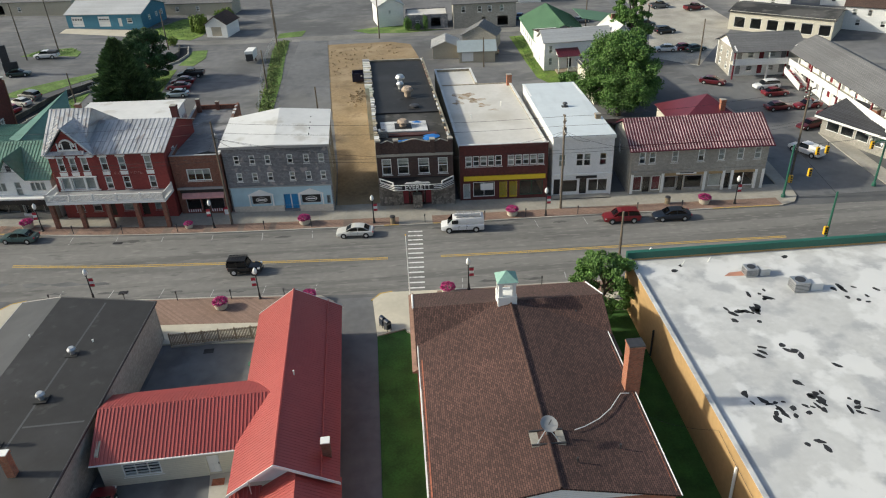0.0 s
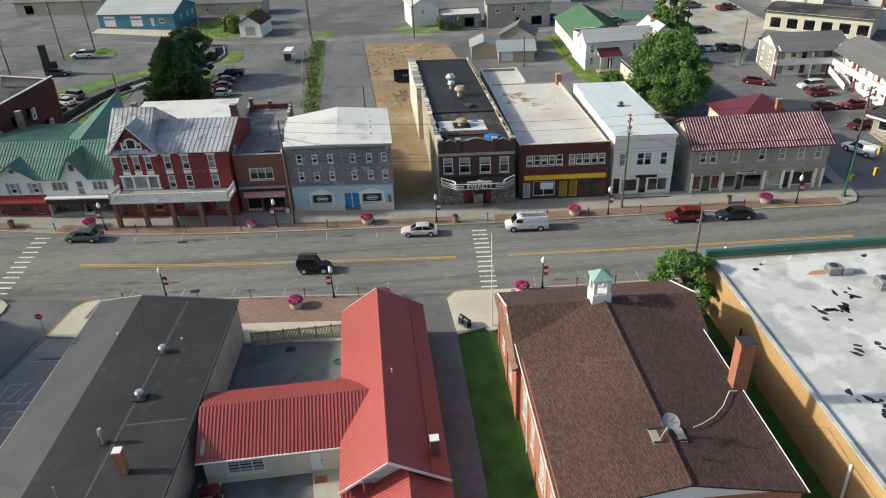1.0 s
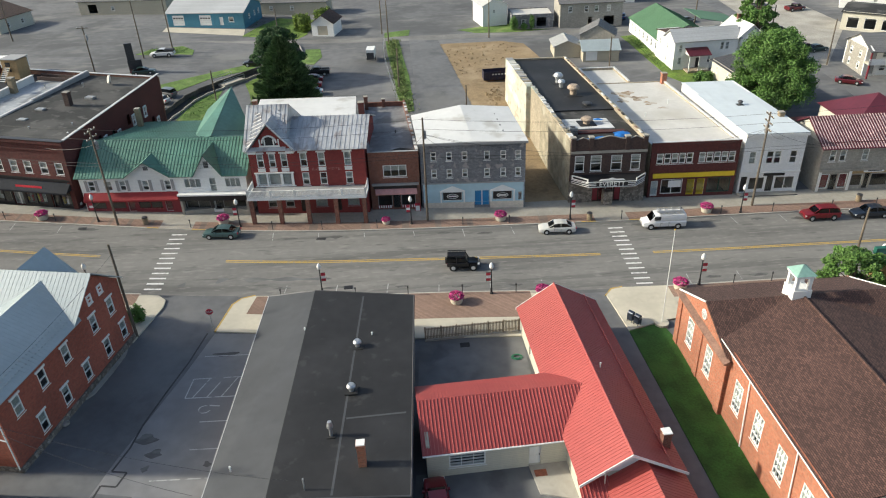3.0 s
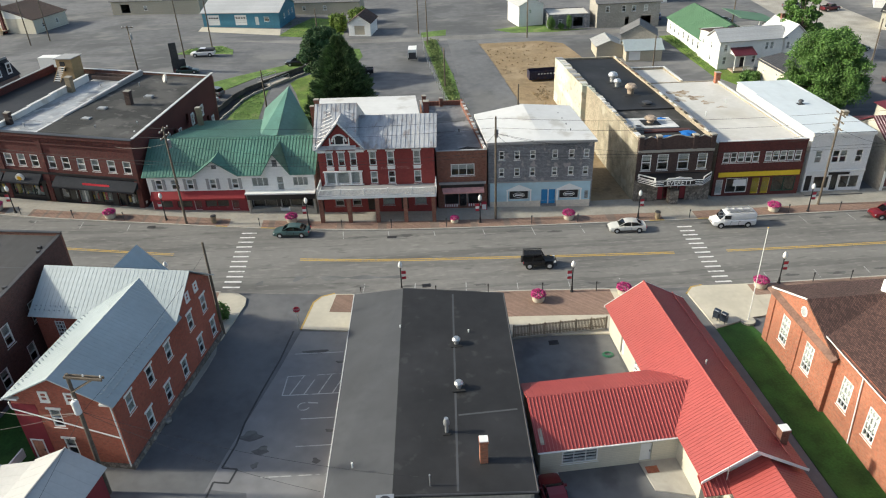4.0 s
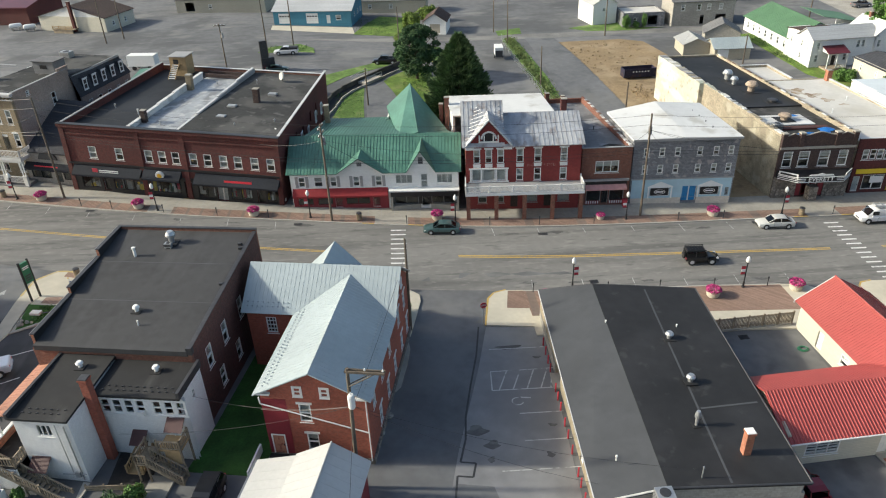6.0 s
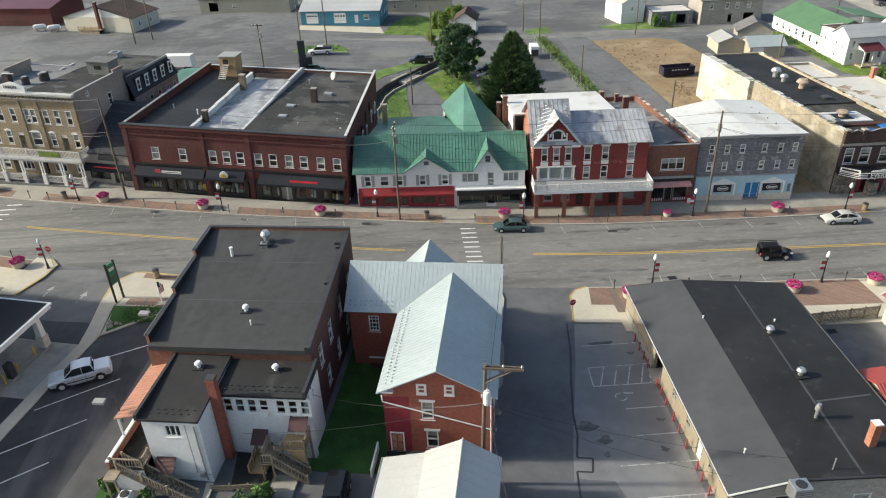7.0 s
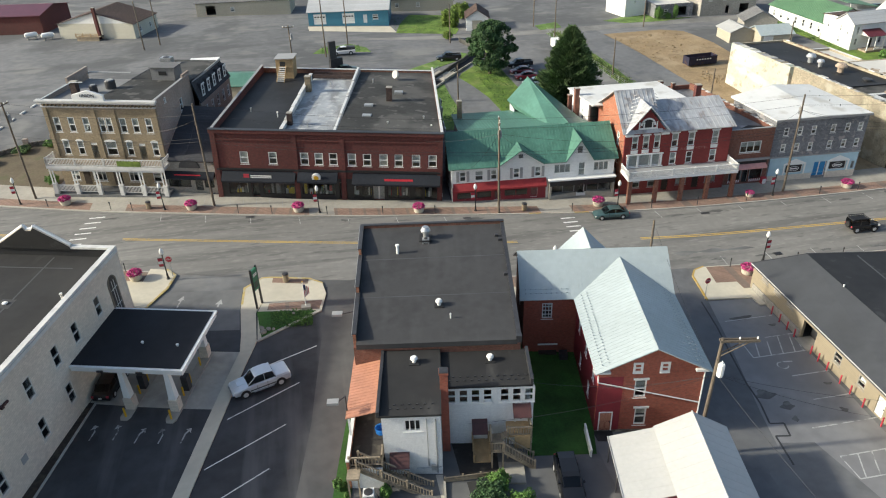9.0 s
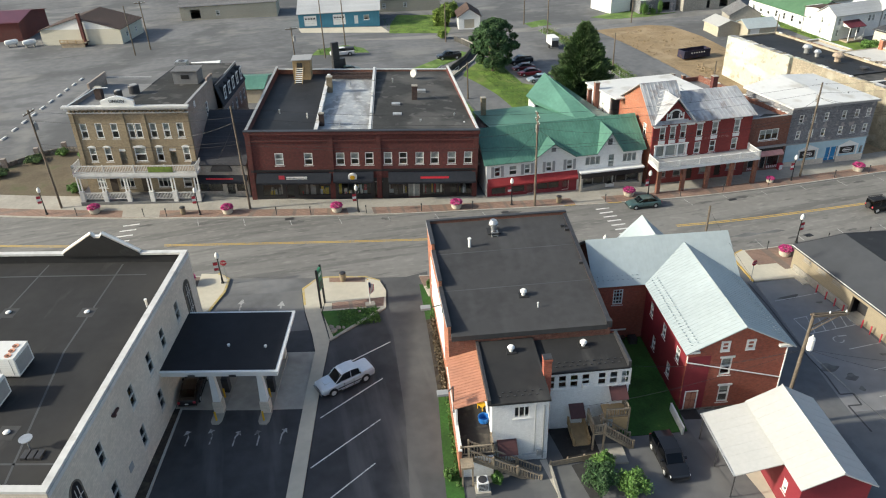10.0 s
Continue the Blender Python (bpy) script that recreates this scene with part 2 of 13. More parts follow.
M["gravel_grey"] = overlay(mat("thin_grey_gravel", (0.17, 0.168, 0.16), 0.95, var=0.25, big=0.2, small=3, bump=0.4), (0.26, 0.25, 0.235), 0.15, 0.52, 0.64, 0.7, stretch=(0.3, 1, 1))
M["brick_red"] = coursed("painted_red_brick", (0.24, 0.036, 0.034), (0.17, 0.035, 0.03), var=0.2, contrast=0.12)
M["brick_dark"] = coursed("dark_red_brick", (0.118, 0.025, 0.022), (0.085, 0.034, 0.03), var=0.3, contrast=0.25)
M["brick_brown"] = coursed("brown_red_brick", (0.19, 0.065, 0.042), (0.2, 0.12, 0.09), var=0.3, contrast=0.3)
M["brick_orange"] = coursed("orange_red_brick", (0.385, 0.118, 0.062), (0.30, 0.19, 0.13), var=0.25, contrast=0.3)
M["brick_tan"] = coursed("tan_brick", (0.295, 0.228, 0.142), (0.24, 0.195, 0.135), var=0.2, contrast=0.2)
M["brick_pink"] = coursed("weathered_pink_brick", (0.38, 0.29, 0.24), (0.34, 0.29, 0.25), var=0.25, contrast=0.2)
M["block_grey"] = overlay(coursed("grey_painted_block", (0.20, 0.205, 0.22), (0.10, 0.10, 0.11), 0.4, 0.2, 0.012, 0.3, contrast=0.2), (0.34, 0.31, 0.30), 0.9, 0.58, 0.63, 0.8)
M["block_tan"] = coursed("tan_stone_block", (0.34, 0.32, 0.28), (0.28, 0.26, 0.23), 0.45, 0.22, 0.012, 0.2, contrast=0.12)
M["trim_pale"] = mat("pale_stone_trim", (0.55, 0.53, 0.49), 0.8, var=0.12, small=2)
M["block_bank"] = overlay(coursed("pale_grey_stone_block", (0.64, 0.565, 0.475), (0.54, 0.48, 0.40), 0.4, 0.2, 0.014, 0.12, contrast=0.08), (0.50, 0.45, 0.37), 0.5, 0.55, 0.7, 0.5)
M["stone"] = rubble_stone("rough_field_stone", (0.20, 0.175, 0.15), (0.10, 0.09, 0.08))
M["stone_plain"] = mat("grey_boulder_stone", (0.25, 0.235, 0.21), 0.9, var=0.35, big=0.8, small=4, bump=0.5)
M["stucco"] = overlay(overlay(mat("old_rough_stucco", (0.31, 0.275, 0.205), 0.95, var=0.35, big=0.6, small=5, bump=0.7), (0.28, 0.24, 0.18), 0.35, 0.52, 0.66, 0.7), (0.42, 0.39, 0.32), 0.5, 0.56, 0.66, 0.6, offset=9)
M["block_old"] = overlay(coursed("weathered_cream_block", (0.36, 0.31, 0.23), (0.3, 0.26, 0.2), 0.4, 0.2, 0.012, 0.25, contrast=0.2), (0.24, 0.2, 0.16), 0.3, 0.55, 0.68, 0.7)
M["tan_wall"] = overlay(mat("ochre_painted_wall", (0.42, 0.27, 0.12), 0.85, var=0.12, big=0.2, small=2), (0.30, 0.2, 0.1), 0.3, 0.58, 0.72, 0.5)
M["siding_white"] = coursed("white_lap_siding", (0.76, 0.76, 0.74), (0.6, 0.6, 0.59), 6.0, 0.18, 0.012, 0.06, contrast=0.03, bump=0.3)
M["siding_cream"] = coursed("cream_lap_siding", (0.55, 0.52, 0.43), (0.42, 0.4, 0.34), 6.0, 0.2, 0.012, 0.06, contrast=0.03, bump=0.3)
M["siding_tan"] = coursed("tan_lap_siding", (0.42, 0.38, 0.30), (0.34, 0.31, 0.25), 6.0, 0.2, 0.012, 0.08, contrast=0.03, bump=0.3)
M["brick_house"] = coursed("red_house_brick", (0.335, 0.082, 0.05), (0.25, 0.105, 0.075), var=0.22, contrast=0.22)
M["canopy_brown"] = mat("dark_brown_metal", (0.06, 0.022, 0.022), 0.6, var=0.2)
M["brick_umber"] = coursed("old_umber_brick", (0.115, 0.042, 0.034), (0.11, 0.07, 0.06), var=0.3, contrast=0.3)
M["shingle_hall"] = coursed("red_brown_shingles", (0.112, 0.058, 0.048), (0.035, 0.02, 0.016), 0.32, 0.15, 0.022, 0.22, 0.95, 0.8, 2, 0.42)
M["cap_brown"] = mat("brown_weathered_coping", (0.17, 0.10, 0.075), 0.85, var=0.35, big=0.6, small=5, bump=0.3)
M["siding_buff"] = coursed("buff_lap_siding", (0.31, 0.26, 0.18), (0.24, 0.20, 0.14), 6.0, 0.2, 0.012, 0.08, contrast=0.03, bump=0.3)
M["white_brick"] = coursed("white_painted_brick", (0.8, 0.8, 0.79), (0.62, 0.62, 0.62), var=0.08, contrast=0.06)
M["white"] = mat("white_paint", (0.74, 0.74, 0.72), 0.6, var=0.06, small=1.5, bump=0.05)
M["white_dull"] = overlay(mat("weathered_white_paint", (0.56, 0.555, 0.54), 0.75, var=0.12, small=2, bump=0.08), (0.38, 0.37, 0.35), 0.8, 0.55, 0.7, 0.6)
M["trim_grey"] = mat("grey_trim_paint", (0.30, 0.30, 0.30), 0.6, var=0.1)
M["blue_pale"] = mat("pale_blue_paint", (0.38, 0.53, 0.60), 0.7, var=0.1, small=1)
M["blue_door"] = mat("bright_blue_paint", (0.02, 0.22, 0.48), 0.5, var=0.1)
M["blue_barn"] = coursed("blue_metal_siding", (0.045, 0.19, 0.28), (0.03, 0.13, 0.2), 0.3, 8.0, 0.02, 0.1, 0.5, contrast=0.05)
M["maroon"] = mat("maroon_paint", (0.20, 0.02, 0.03), 0.6, var=0.12)
M["red_awning"] = mat("dark_red_fabric", (0.25, 0.025, 0.03), 0.9, var=0.15)
M["black_awning"] = mat("black_fabric", (0.017, 0.02, 0.027), 0.85, var=0.25, spec=0.3)
M["black"] = mat("black_paint", (0.015, 0.015, 0.017), 0.45, var=0.2)
M["dark"] = mat("dark_interior", (0.03, 0.03, 0.03), 0.9, var=0.3)
M["green_trim"] = mat("dark_green_paint", (0.015, 0.10, 0.07), 0.5, var=0.15)
M["yellow_sign"] = mat("yellow_sign_paint", (0.70, 0.50, 0.03), 0.5, var=0.08)
M["curtain"] = mat("pale_blinds", (0.55, 0.53, 0.48), 0.9, var=0.15, small=1.0)
M["glass"] = glass_mat("window_glass")
M["roof_red"] = overlay(mat("red_painted_metal", (0.33, 0.062, 0.056), 0.42, var=0.10, big=0.12, small=1.5, bump=0.03), (0.40, 0.11, 0.09), 0.1, 0.45, 0.75, 0.6, stretch=(1, 0.3, 1))
M["roof_green"] = overlay(mat("green_painted_metal", (0.085, 0.20, 0.15), 0.45, var=0.2, big=0.15, small=1.5, bump=0.03), (0.06, 0.15, 0.11), 0.8, 0.5, 0.62, 0.6, stretch=(1, 0.15, 1))
M["roof_silver"] = overlay(mat("weathered_silver_metal", (0.42, 0.43, 0.45), 0.5, 0.2, var=0.2, big=0.25, small=1.2, bump=0.05), (0.2, 0.2, 0.21), 0.6, 0.5, 0.66, 0.7, stretch=(1, 0.15, 1))
M["roof_silver"] = overlay(overlay(M["roof_silver"], (0.24, 0.2, 0.18), 1.4, 0.56, 0.64, 0.6, stretch=(1, 0.12, 1), offset=14), (0.5, 0.5, 0.5), 0.5, 0.56, 0.62, 0.7, stretch=(1, 0.3, 1), offset=4)
M["roof_blue"] = mat("blue_grey_painted_metal", (0.35, 0.40, 0.415), 0.42, 0.0, var=0.08, big=0.15, small=1.5, bump=0.03)
M["roof_maroon"] = mat("maroon_painted_metal", (0.1, 0.02, 0.03), 0.38, var=0.15, big=0.3, small=1.5, bump=0.03)
M["roof_white"] = overlay(mat("white_coated_roof", (0.62, 0.62, 0.61), 0.6, var=0.06, big=0.2, small=1.0, bump=0.06), (0.40, 0.38, 0.34), 0.35, 0.56, 0.68, 0.7)
M["roof_bluewhite"] = overlay(mat("pale_blue_white_coating", (0.56, 0.61, 0.64), 0.6, var=0.05, big=0.2, small=1.0, bump=0.05), (0.44, 0.48, 0.51), 0.5, 0.56, 0.72, 0.6, stretch=(1, 0.2, 1))
M["roof_gravel"] = overlay(mat("pale_gravelled_roof", (0.2, 0.2, 0.2), 0.9, var=0.15, big=0.3, small=2.0), (0.13, 0.13, 0.13), 0.3, 0.52, 0.7, 0.6)
M["siding_grey"] = coursed("grey_lap_siding", (0.2, 0.2, 0.2), (0.14, 0.14, 0.14), 6.0, 0.2, 0.012, 0.1, contrast=0.04, bump=0.3)
M["letter_faded"] = overlay(mat("faded_sign_paint", (0.40, 0.22, 0.2), 0.9, var=0.2, small=6), (0.22, 0.036, 0.034), 3.0, 0.47, 0.55, 1.0)
M["dumpster_blue"] = overlay(mat("dark_navy_steel", (0.02, 0.02, 0.045), 0.6, 0.2, var=0.3, big=0.5, small=3), (0.08, 0.04, 0.03), 1.0, 0.56, 0.64, 0.7)
M["sign_red"] = mat("bright_red_lettering", (0.62, 0.03, 0.05), 0.5, var=0.1)
M["roof_shed"] = mat("white_metal_roof", (0.44, 0.44, 0.43), 0.5, 0.0, var=0.06, big=0.2)
M["membrane"] = overlay(overlay(mat("black_rubber_membrane", (0.019, 0.019, 0.020), 0.62, var=0.25, big=0.15, small=1.0, bump=0.06, spec=0.35), (0.05, 0.05, 0.055), 0.12, 0.5, 0.75, 0.6), (0.06, 0.06, 0.06), 0.8, 0.62, 0.7, 0.4)
M["membrane_grey"] = overlay(mat("grey_rubber_membrane", (0.066, 0.069, 0.075), 0.65, var=0.12, big=0.2, small=1.0, bump=0.05, spec=0.3), (0.056, 0.058, 0.062), 0.25, 0.5, 0.7, 0.7)
M["tar"] = overlay(overlay(mat("old_tar_roof", (0.040, 0.040, 0.039), 0.85, var=0.25, big=0.12, small=1.2, bump=0.2, spec=0.25), (0.1, 0.097, 0.092), 0.14, 0.5, 0.6, 0.75), (0.14, 0.135, 0.128), 0.5, 0.6, 0.66, 0.6, offset=4)
M["roof_stained"] = overlay(overlay(mat("stained_white_membrane", (0.58, 0.56, 0.52), 0.7, var=0.08, big=0.15, small=1.5, bump=0.1), (0.42, 0.39, 0.33), 0.12, 0.5, 0.7, 0.7), (0.26, 0.2, 0.13), 0.16, 0.66, 0.74, 0.8, offset=2)
M["roof_patched"] = overlay(overlay(mat("patched_white_coating", (0.52, 0.52, 0.51), 0.65, var=0.08, big=0.25, small=1.5, bump=0.1), (0.36, 0.365, 0.375), 0.35, 0.5, 0.62, 0.85), (0.66, 0.66, 0.65), 0.3, 0.52, 0.6, 0.8, offset=6)
M["roof_alum"] = overlay(mat("aluminium_roof_coating", (0.36, 0.375, 0.39), 0.6, 0.1, var=0.18, big=0.3, small=1.5), (0.19, 0.19, 0.19), 0.5, 0.48, 0.62, 0.8, stretch=(1, 0.35, 1))
M["roof_alum"] = overlay(M["roof_alum"], (0.5, 0.5, 0.49), 0.7, 0.55, 0.62, 0.8, offset=8)
M["roof_worn"] = overlay(overlay(mat("worn_grey_roof_felt", (0.2, 0.2, 0.205), 0.8, var=0.2, big=0.3, small=1.5, bump=0.1), (0.09, 0.09, 0.09), 0.3, 0.52, 0.64, 0.8), (0.34, 0.34, 0.34), 0.4, 0.57, 0.66, 0.7, offset=5)
M["shingle"] = coursed("brown_shingles", (0.090, 0.055, 0.044), (0.04, 0.025, 0.02), 0.24, 0.065, 0.014, 0.2, 0.95, 0.6, True, 0.22)
M["shingle_grey"] = coursed("grey_shingles", (0.16, 0.16, 0.165), (0.1, 0.1, 0.1), 0.33, 0.085, 0.012, 0.15, 0.9, 0.4, True, 0.2)
M["shingle_dark"] = coursed("charcoal_shingles", (0.05, 0.052, 0.06), (0.03, 0.03, 0.035), 0.33, 0.085, 0.012, 0.2, 0.9, 0.4, True, 0.25)
# for the maroon roof's ribs: bright highlights along them, put into the colour
M["rib_pale"] = mat("pale_pink_rib_highlights", (0.44, 0.34, 0.34), 0.6, var=0.35, big=0.5, small=2.0)
M["mural"] = overlay(overlay(overlay(mat("peeling_painted_wall", (0.47, 0.44, 0.36), 0.9, var=0.15, big=0.2, small=2), (0.36, 0.44, 0.40), 0.25, 0.5, 0.58, 0.7, stretch=(1, 0.2, 1)), (0.62, 0.60, 0.54), 0.3, 0.52, 0.6, 0.8, stretch=(1, 0.3, 1), offset=5), (0.27, 0.22, 0.16), 0.7, 0.58, 0.68, 0.7, offset=12)
M["alloy"] = mat("bright_alloy", (0.58, 0.58, 0.57), 0.4, 0.3, var=0.1, bump=0)
M["canopy_black"] = mat("black_canopy_membrane", (0.016, 0.017, 0.021), 0.7, var=0.2, big=0.2, small=1.0, bump=0.05, spec=0.25)
M["rust_pale"] = mat("rusty_galvanised_metal", (0.33, 0.26, 0.20), 0.7, 0.2, var=0.4, big=1.0, small=4.0)
M["brick_black"] = coursed("dark_brown_brick", (0.062, 0.036, 0.030), (0.08, 0.055, 0.05), var=0.3, contrast=0.3)
M["stain"] = overlay(mat("brown_roof_stain", (0.30, 0.22, 0.14), 0.9, var=0.3, big=0.5, small=2.0), (0.46, 0.42, 0.36), 0.8, 0.46, 0.56, 0.9)
M["roof_copper"] = mat("rusty_orange_metal", (0.42, 0.20, 0.13), 0.5, var=0.15, big=0.4)
M["wood"] = mat("weathered_deck_wood", (0.27, 0.22, 0.16), 0.85, var=0.3, big=0.6, small=4)
M["wood_dark"] = mat("dark_brown_wood", (0.055, 0.04, 0.03), 0.8, var=0.3, rand=0.2)
M["deck_dark"] = overlay(coursed("dark_stained_deck_boards", (0.055, 0.05, 0.044), (0.025, 0.022, 0.02), 3.0, 0.14, 0.012, 0.3, 0.85, 0.4, True, 0.3), (0.12, 0.105, 0.085), 0.7, 0.56, 0.68, 0.6)
M["wood_new"] = mat("yellow_plywood", (0.36, 0.25, 0.13), 0.8, var=0.2)
M["pole"] = mat("weathered_pole_wood", (0.13, 0.105, 0.08), 0.9, var=0.35, big=0.5, small=6)
M["metal"] = mat("galvanised_metal", (0.48, 0.49, 0.50), 0.4, 0.7, var=0.15, small=3)
M["metal_dark"] = mat("dark_steel", (0.07, 0.07, 0.075), 0.5, 0.5, var=0.25)
M["chrome"] = mat("chrome", (0.6, 0.6, 0.62), 0.2, 1.0, var=0.05, bump=0)
M["rubber"] = mat("tyre_rubber", (0.018, 0.018, 0.018), 0.85, var=0.2)
M["car_glass"] = glass_mat("tinted_car_glass", (0.025, 0.03, 0.034), 0.04)
M["globe"] = mat("milky_lamp_globe", (0.78, 0.78, 0.75), 0.35, var=0.03, bump=0)
M["pink"] = mat("pink_petunias", (0.55, 0.06, 0.24), 0.8, var=0.35, small=6, island=0.35)
M["leaf_ever"] = mat("dark_evergreen_leaves", (0.042, 0.092, 0.03), 0.8, var=0.3, big=0.4, small=2, bump=0, island=0.4)
M["leaf"] = mat("green_leaves", (0.088, 0.18, 0.034), 0.7, var=0.3, big=0.4, small=2, bump=0, island=0.3)
M["leaf_dark"] = mat("dark_conifer_needles", (0.078, 0.132, 0.045), 0.85, var=0.35, big=0.4, small=2, bump=0, island=0.45)
M["leaf_lime"] = mat("yellow_green_leaves", (0.15, 0.22, 0.035), 0.8, var=0.35, big=0.4, small=2, bump=0, island=0.4)
M["leaf_dry"] = mat("dry_brown_leaves", (0.1, 0.075, 0.045), 0.9, var=0.35, big=0.6, small=2, bump=0, island=0.4)
M["weed_leaf"] = mat("weed_leaves", (0.12, 0.16, 0.05), 0.85, var=0.4, big=0.5, small=2, bump=0, island=0.4)
M["tuft"] = mat("grass_tufts", (0.07, 0.145, 0.03), 0.9, var=0.35, big=0.4, small=2, bump=0, island=0.3)
M["bark"] = mat("tree_bark", (0.09, 0.07, 0.05), 0.95, var=0.35, small=6, bump=0.8)
M["tarp"] = mat("blue_tarpaulin", (0.02, 0.16, 0.50), 0.5, var=0.2, small=2)
M["banner_red"] = mat("red_banner_cloth", (0.45, 0.04, 0.06), 0.85, var=0.15)
M["sign_green"] = mat("green_sign_enamel", (0.02, 0.16, 0.08), 0.4, var=0.1)
M["signal_yellow"] = mat("yellow_signal_housing", (0.65, 0.38, 0.02), 0.45, var=0.1)
for k in ("asphalt_dark", "asphalt_mid", "lot_pale", "sealed_worn"):
    M[k].node_tree.nodes["Principled BSDF"].inputs["Specular IOR Level"].default_value = 0.4
    M[k].node_tree.nodes["Principled BSDF"].inputs["Roughness"].default_value = 0.7
for k in ("road", "lot", "sealed", "pad", "concrete", "cream", "paver", "kerb", "gravel", "dirt"):
    M[k].node_tree.nodes["Principled BSDF"].inputs["Specular IOR Level"].default_value = 0.2
M["pipe_green"] = mat("dark_green_pole_paint", (0.02, 0.11, 0.075), 0.45, var=0.15)


# ---- mesh helpers ----
def bm_new():
    return bmesh.new()


def face(bm, pts):
    vs = [bm.verts.new(p) for p in pts]
    return bm.faces.new(vs)


def box(bm, x0, x1, y0, y1, z0, z1, m=None):
    c = [Vector((x, y, z)) for z in (z0, z1) for y in (y0, y1) for x in (x0, x1)]
    if m:
        c = [m @ p for p in c]
    v = [bm.verts.new(p) for p in c]
    for q in ((0, 2, 3, 1), (4, 5, 7, 6), (0, 1, 5, 4), (2, 6, 7, 3), (0, 4, 6, 2), (1, 3, 7, 5)):
        bm.faces.new([v[i] for i in q])
    return bm


def prism(bm, pts, z0, z1):
    """An upright prism on a plan outline; z0 and z1 may be functions of x and y."""
    f0 = z0 if callable(z0) else (lambda x, y: z0)
    f1 = z1 if callable(z1) else (lambda x, y: z1)
    a = [bm.verts.new((x, y, f0(x, y))) for x, y in pts]
    b = [bm.verts.new((x, y, f1(x, y))) for x, y in pts]
    n = len(pts)
    for i in range(n):
        bm.faces.new((a[i], a[(i + 1) % n], b[(i + 1) % n], b[i]))
    bm.faces.new(b)
    bm.faces.new(a[::-1])
    return bm


def tube(bm, p, q, r, n=8, r2=None):
    """A rod from p to q, tapered from r to r2, with caps."""
    p, q = Vector(p), Vector(q)
    d = (q - p).normalized()
    s = d.orthogonal().normalized()
    u = d.cross(s)
    rings = []
    for c, rr in ((p, r), (q, r if r2 is None else r2)):
        rings.append([bm.verts.new(c + rr * (math.cos(2 * math.pi * i / n) * s + math.sin(2 * math.pi * i / n) * u)) for i in range(n)])
    for i in range(n):
        bm.faces.new((rings[0][i], rings[0][(i + 1) % n], rings[1][(i + 1) % n], rings[1][i]))
    bm.faces.new(rings[1])
    bm.faces.new(rings[0][::-1])
    return bm


def lathe(bm, x, y, prof, n=14):
    """A turned body about a vertical axis; prof: (radius, height) from bottom to top."""
    rings = [[bm.verts.new((x + r * math.cos(2 * math.pi * i / n), y + r * math.sin(2 * math.pi * i / n), z)) for i in range(n)] for r, z in prof]
    for a, b in zip(rings, rings[1:]):
        for i in range(n):
            bm.faces.new((a[i], a[(i + 1) % n], b[(i + 1) % n], b[i]))
    bm.faces.new(rings[-1])
    bm.faces.new(rings[0][::-1])
    return bm


def mesh_of(name, bm, material, smooth=False):
    bmesh.ops.recalc_face_normals(bm, faces=bm.faces)
    me = bpy.data.meshes.new(name)
    bm.to_mesh(me)
    bm.free()
    me.materials.append(material)
    if smooth:
        for p in me.polygons:
            p.use_smooth = True
        me.set_sharp_from_angle(angle=radians(30))
    return me


def part(name, bm, material=None, parent=None, label="", at=None, smooth=False):
    """One mesh object from a bmesh (or a ready mesh) under a thing or a part."""
    me = bm if isinstance(bm, bpy.types.Mesh) else mesh_of(name, bm, material, smooth)
    ob = new(name, me)
    if parent:
        ob.parent = parent
    if at is not None:
        ob.matrix_basis = at
    if label:
        ob["label"] = label
    return ob


def thing(name, label, category, at, group="", kind=""):
    ob = tagged(new(name), label, category, group, kind)
    ob.empty_display_size = 0.3
    ob.matrix_basis = at
    return ob


# ---- the lie of the land ----
def smooth_step(a, b, v):
    u = min(1.0, max(0.0, (v - a) / (b - a)))
    return u * u * (3 - 2 * u)


def swell(x, y):
    """A broad low rise under the far side of the street."""
    return 0.75 * math.exp(-((x + 41) / 27) ** 2) * smooth_step(71, 83, y) * (1 - smooth_step(104, 122, y))


def draw_in(x, y):
    """The far side of the street bows in a little where the ground swells."""
    return y - 1.85 * swell(x, y)


def gz(x, y):
    """Height of the ground: level in the east, rising gently to the west and to the north."""
    return swell(x, y) + 3.3 * smooth_step(-35, -115, x) * (1 - 0.45 * smooth_step(100, 160, y)) + 3.0 * smooth_step(92, 165, y)


def curve(knots):
    xs, ys = np.array([k[0] for k in knots], float), np.array([k[1] for k in knots], float)
    sl = np.gradient(ys, xs)

    def f(x):
        i = int(min(max(np.searchsorted(xs, x) - 1, 0), len(xs) - 2))
        h = xs[i + 1] - xs[i]
        if x < xs[0]:
            return float(ys[0] + sl[0] * (x - xs[0]))
        if x > xs[-1]:
            return float(ys[-1] + sl[-1] * (x - xs[-1]))
        u = (x - xs[i]) / h
        return float((2 * u**3 - 3 * u**2 + 1) * ys[i] + (u**3 - 2 * u**2 + u) * h * sl[i] + (3 * u**2 - 2 * u**3) * ys[i + 1] + (u**3 - u**2) * h * sl[i + 1])
    return f


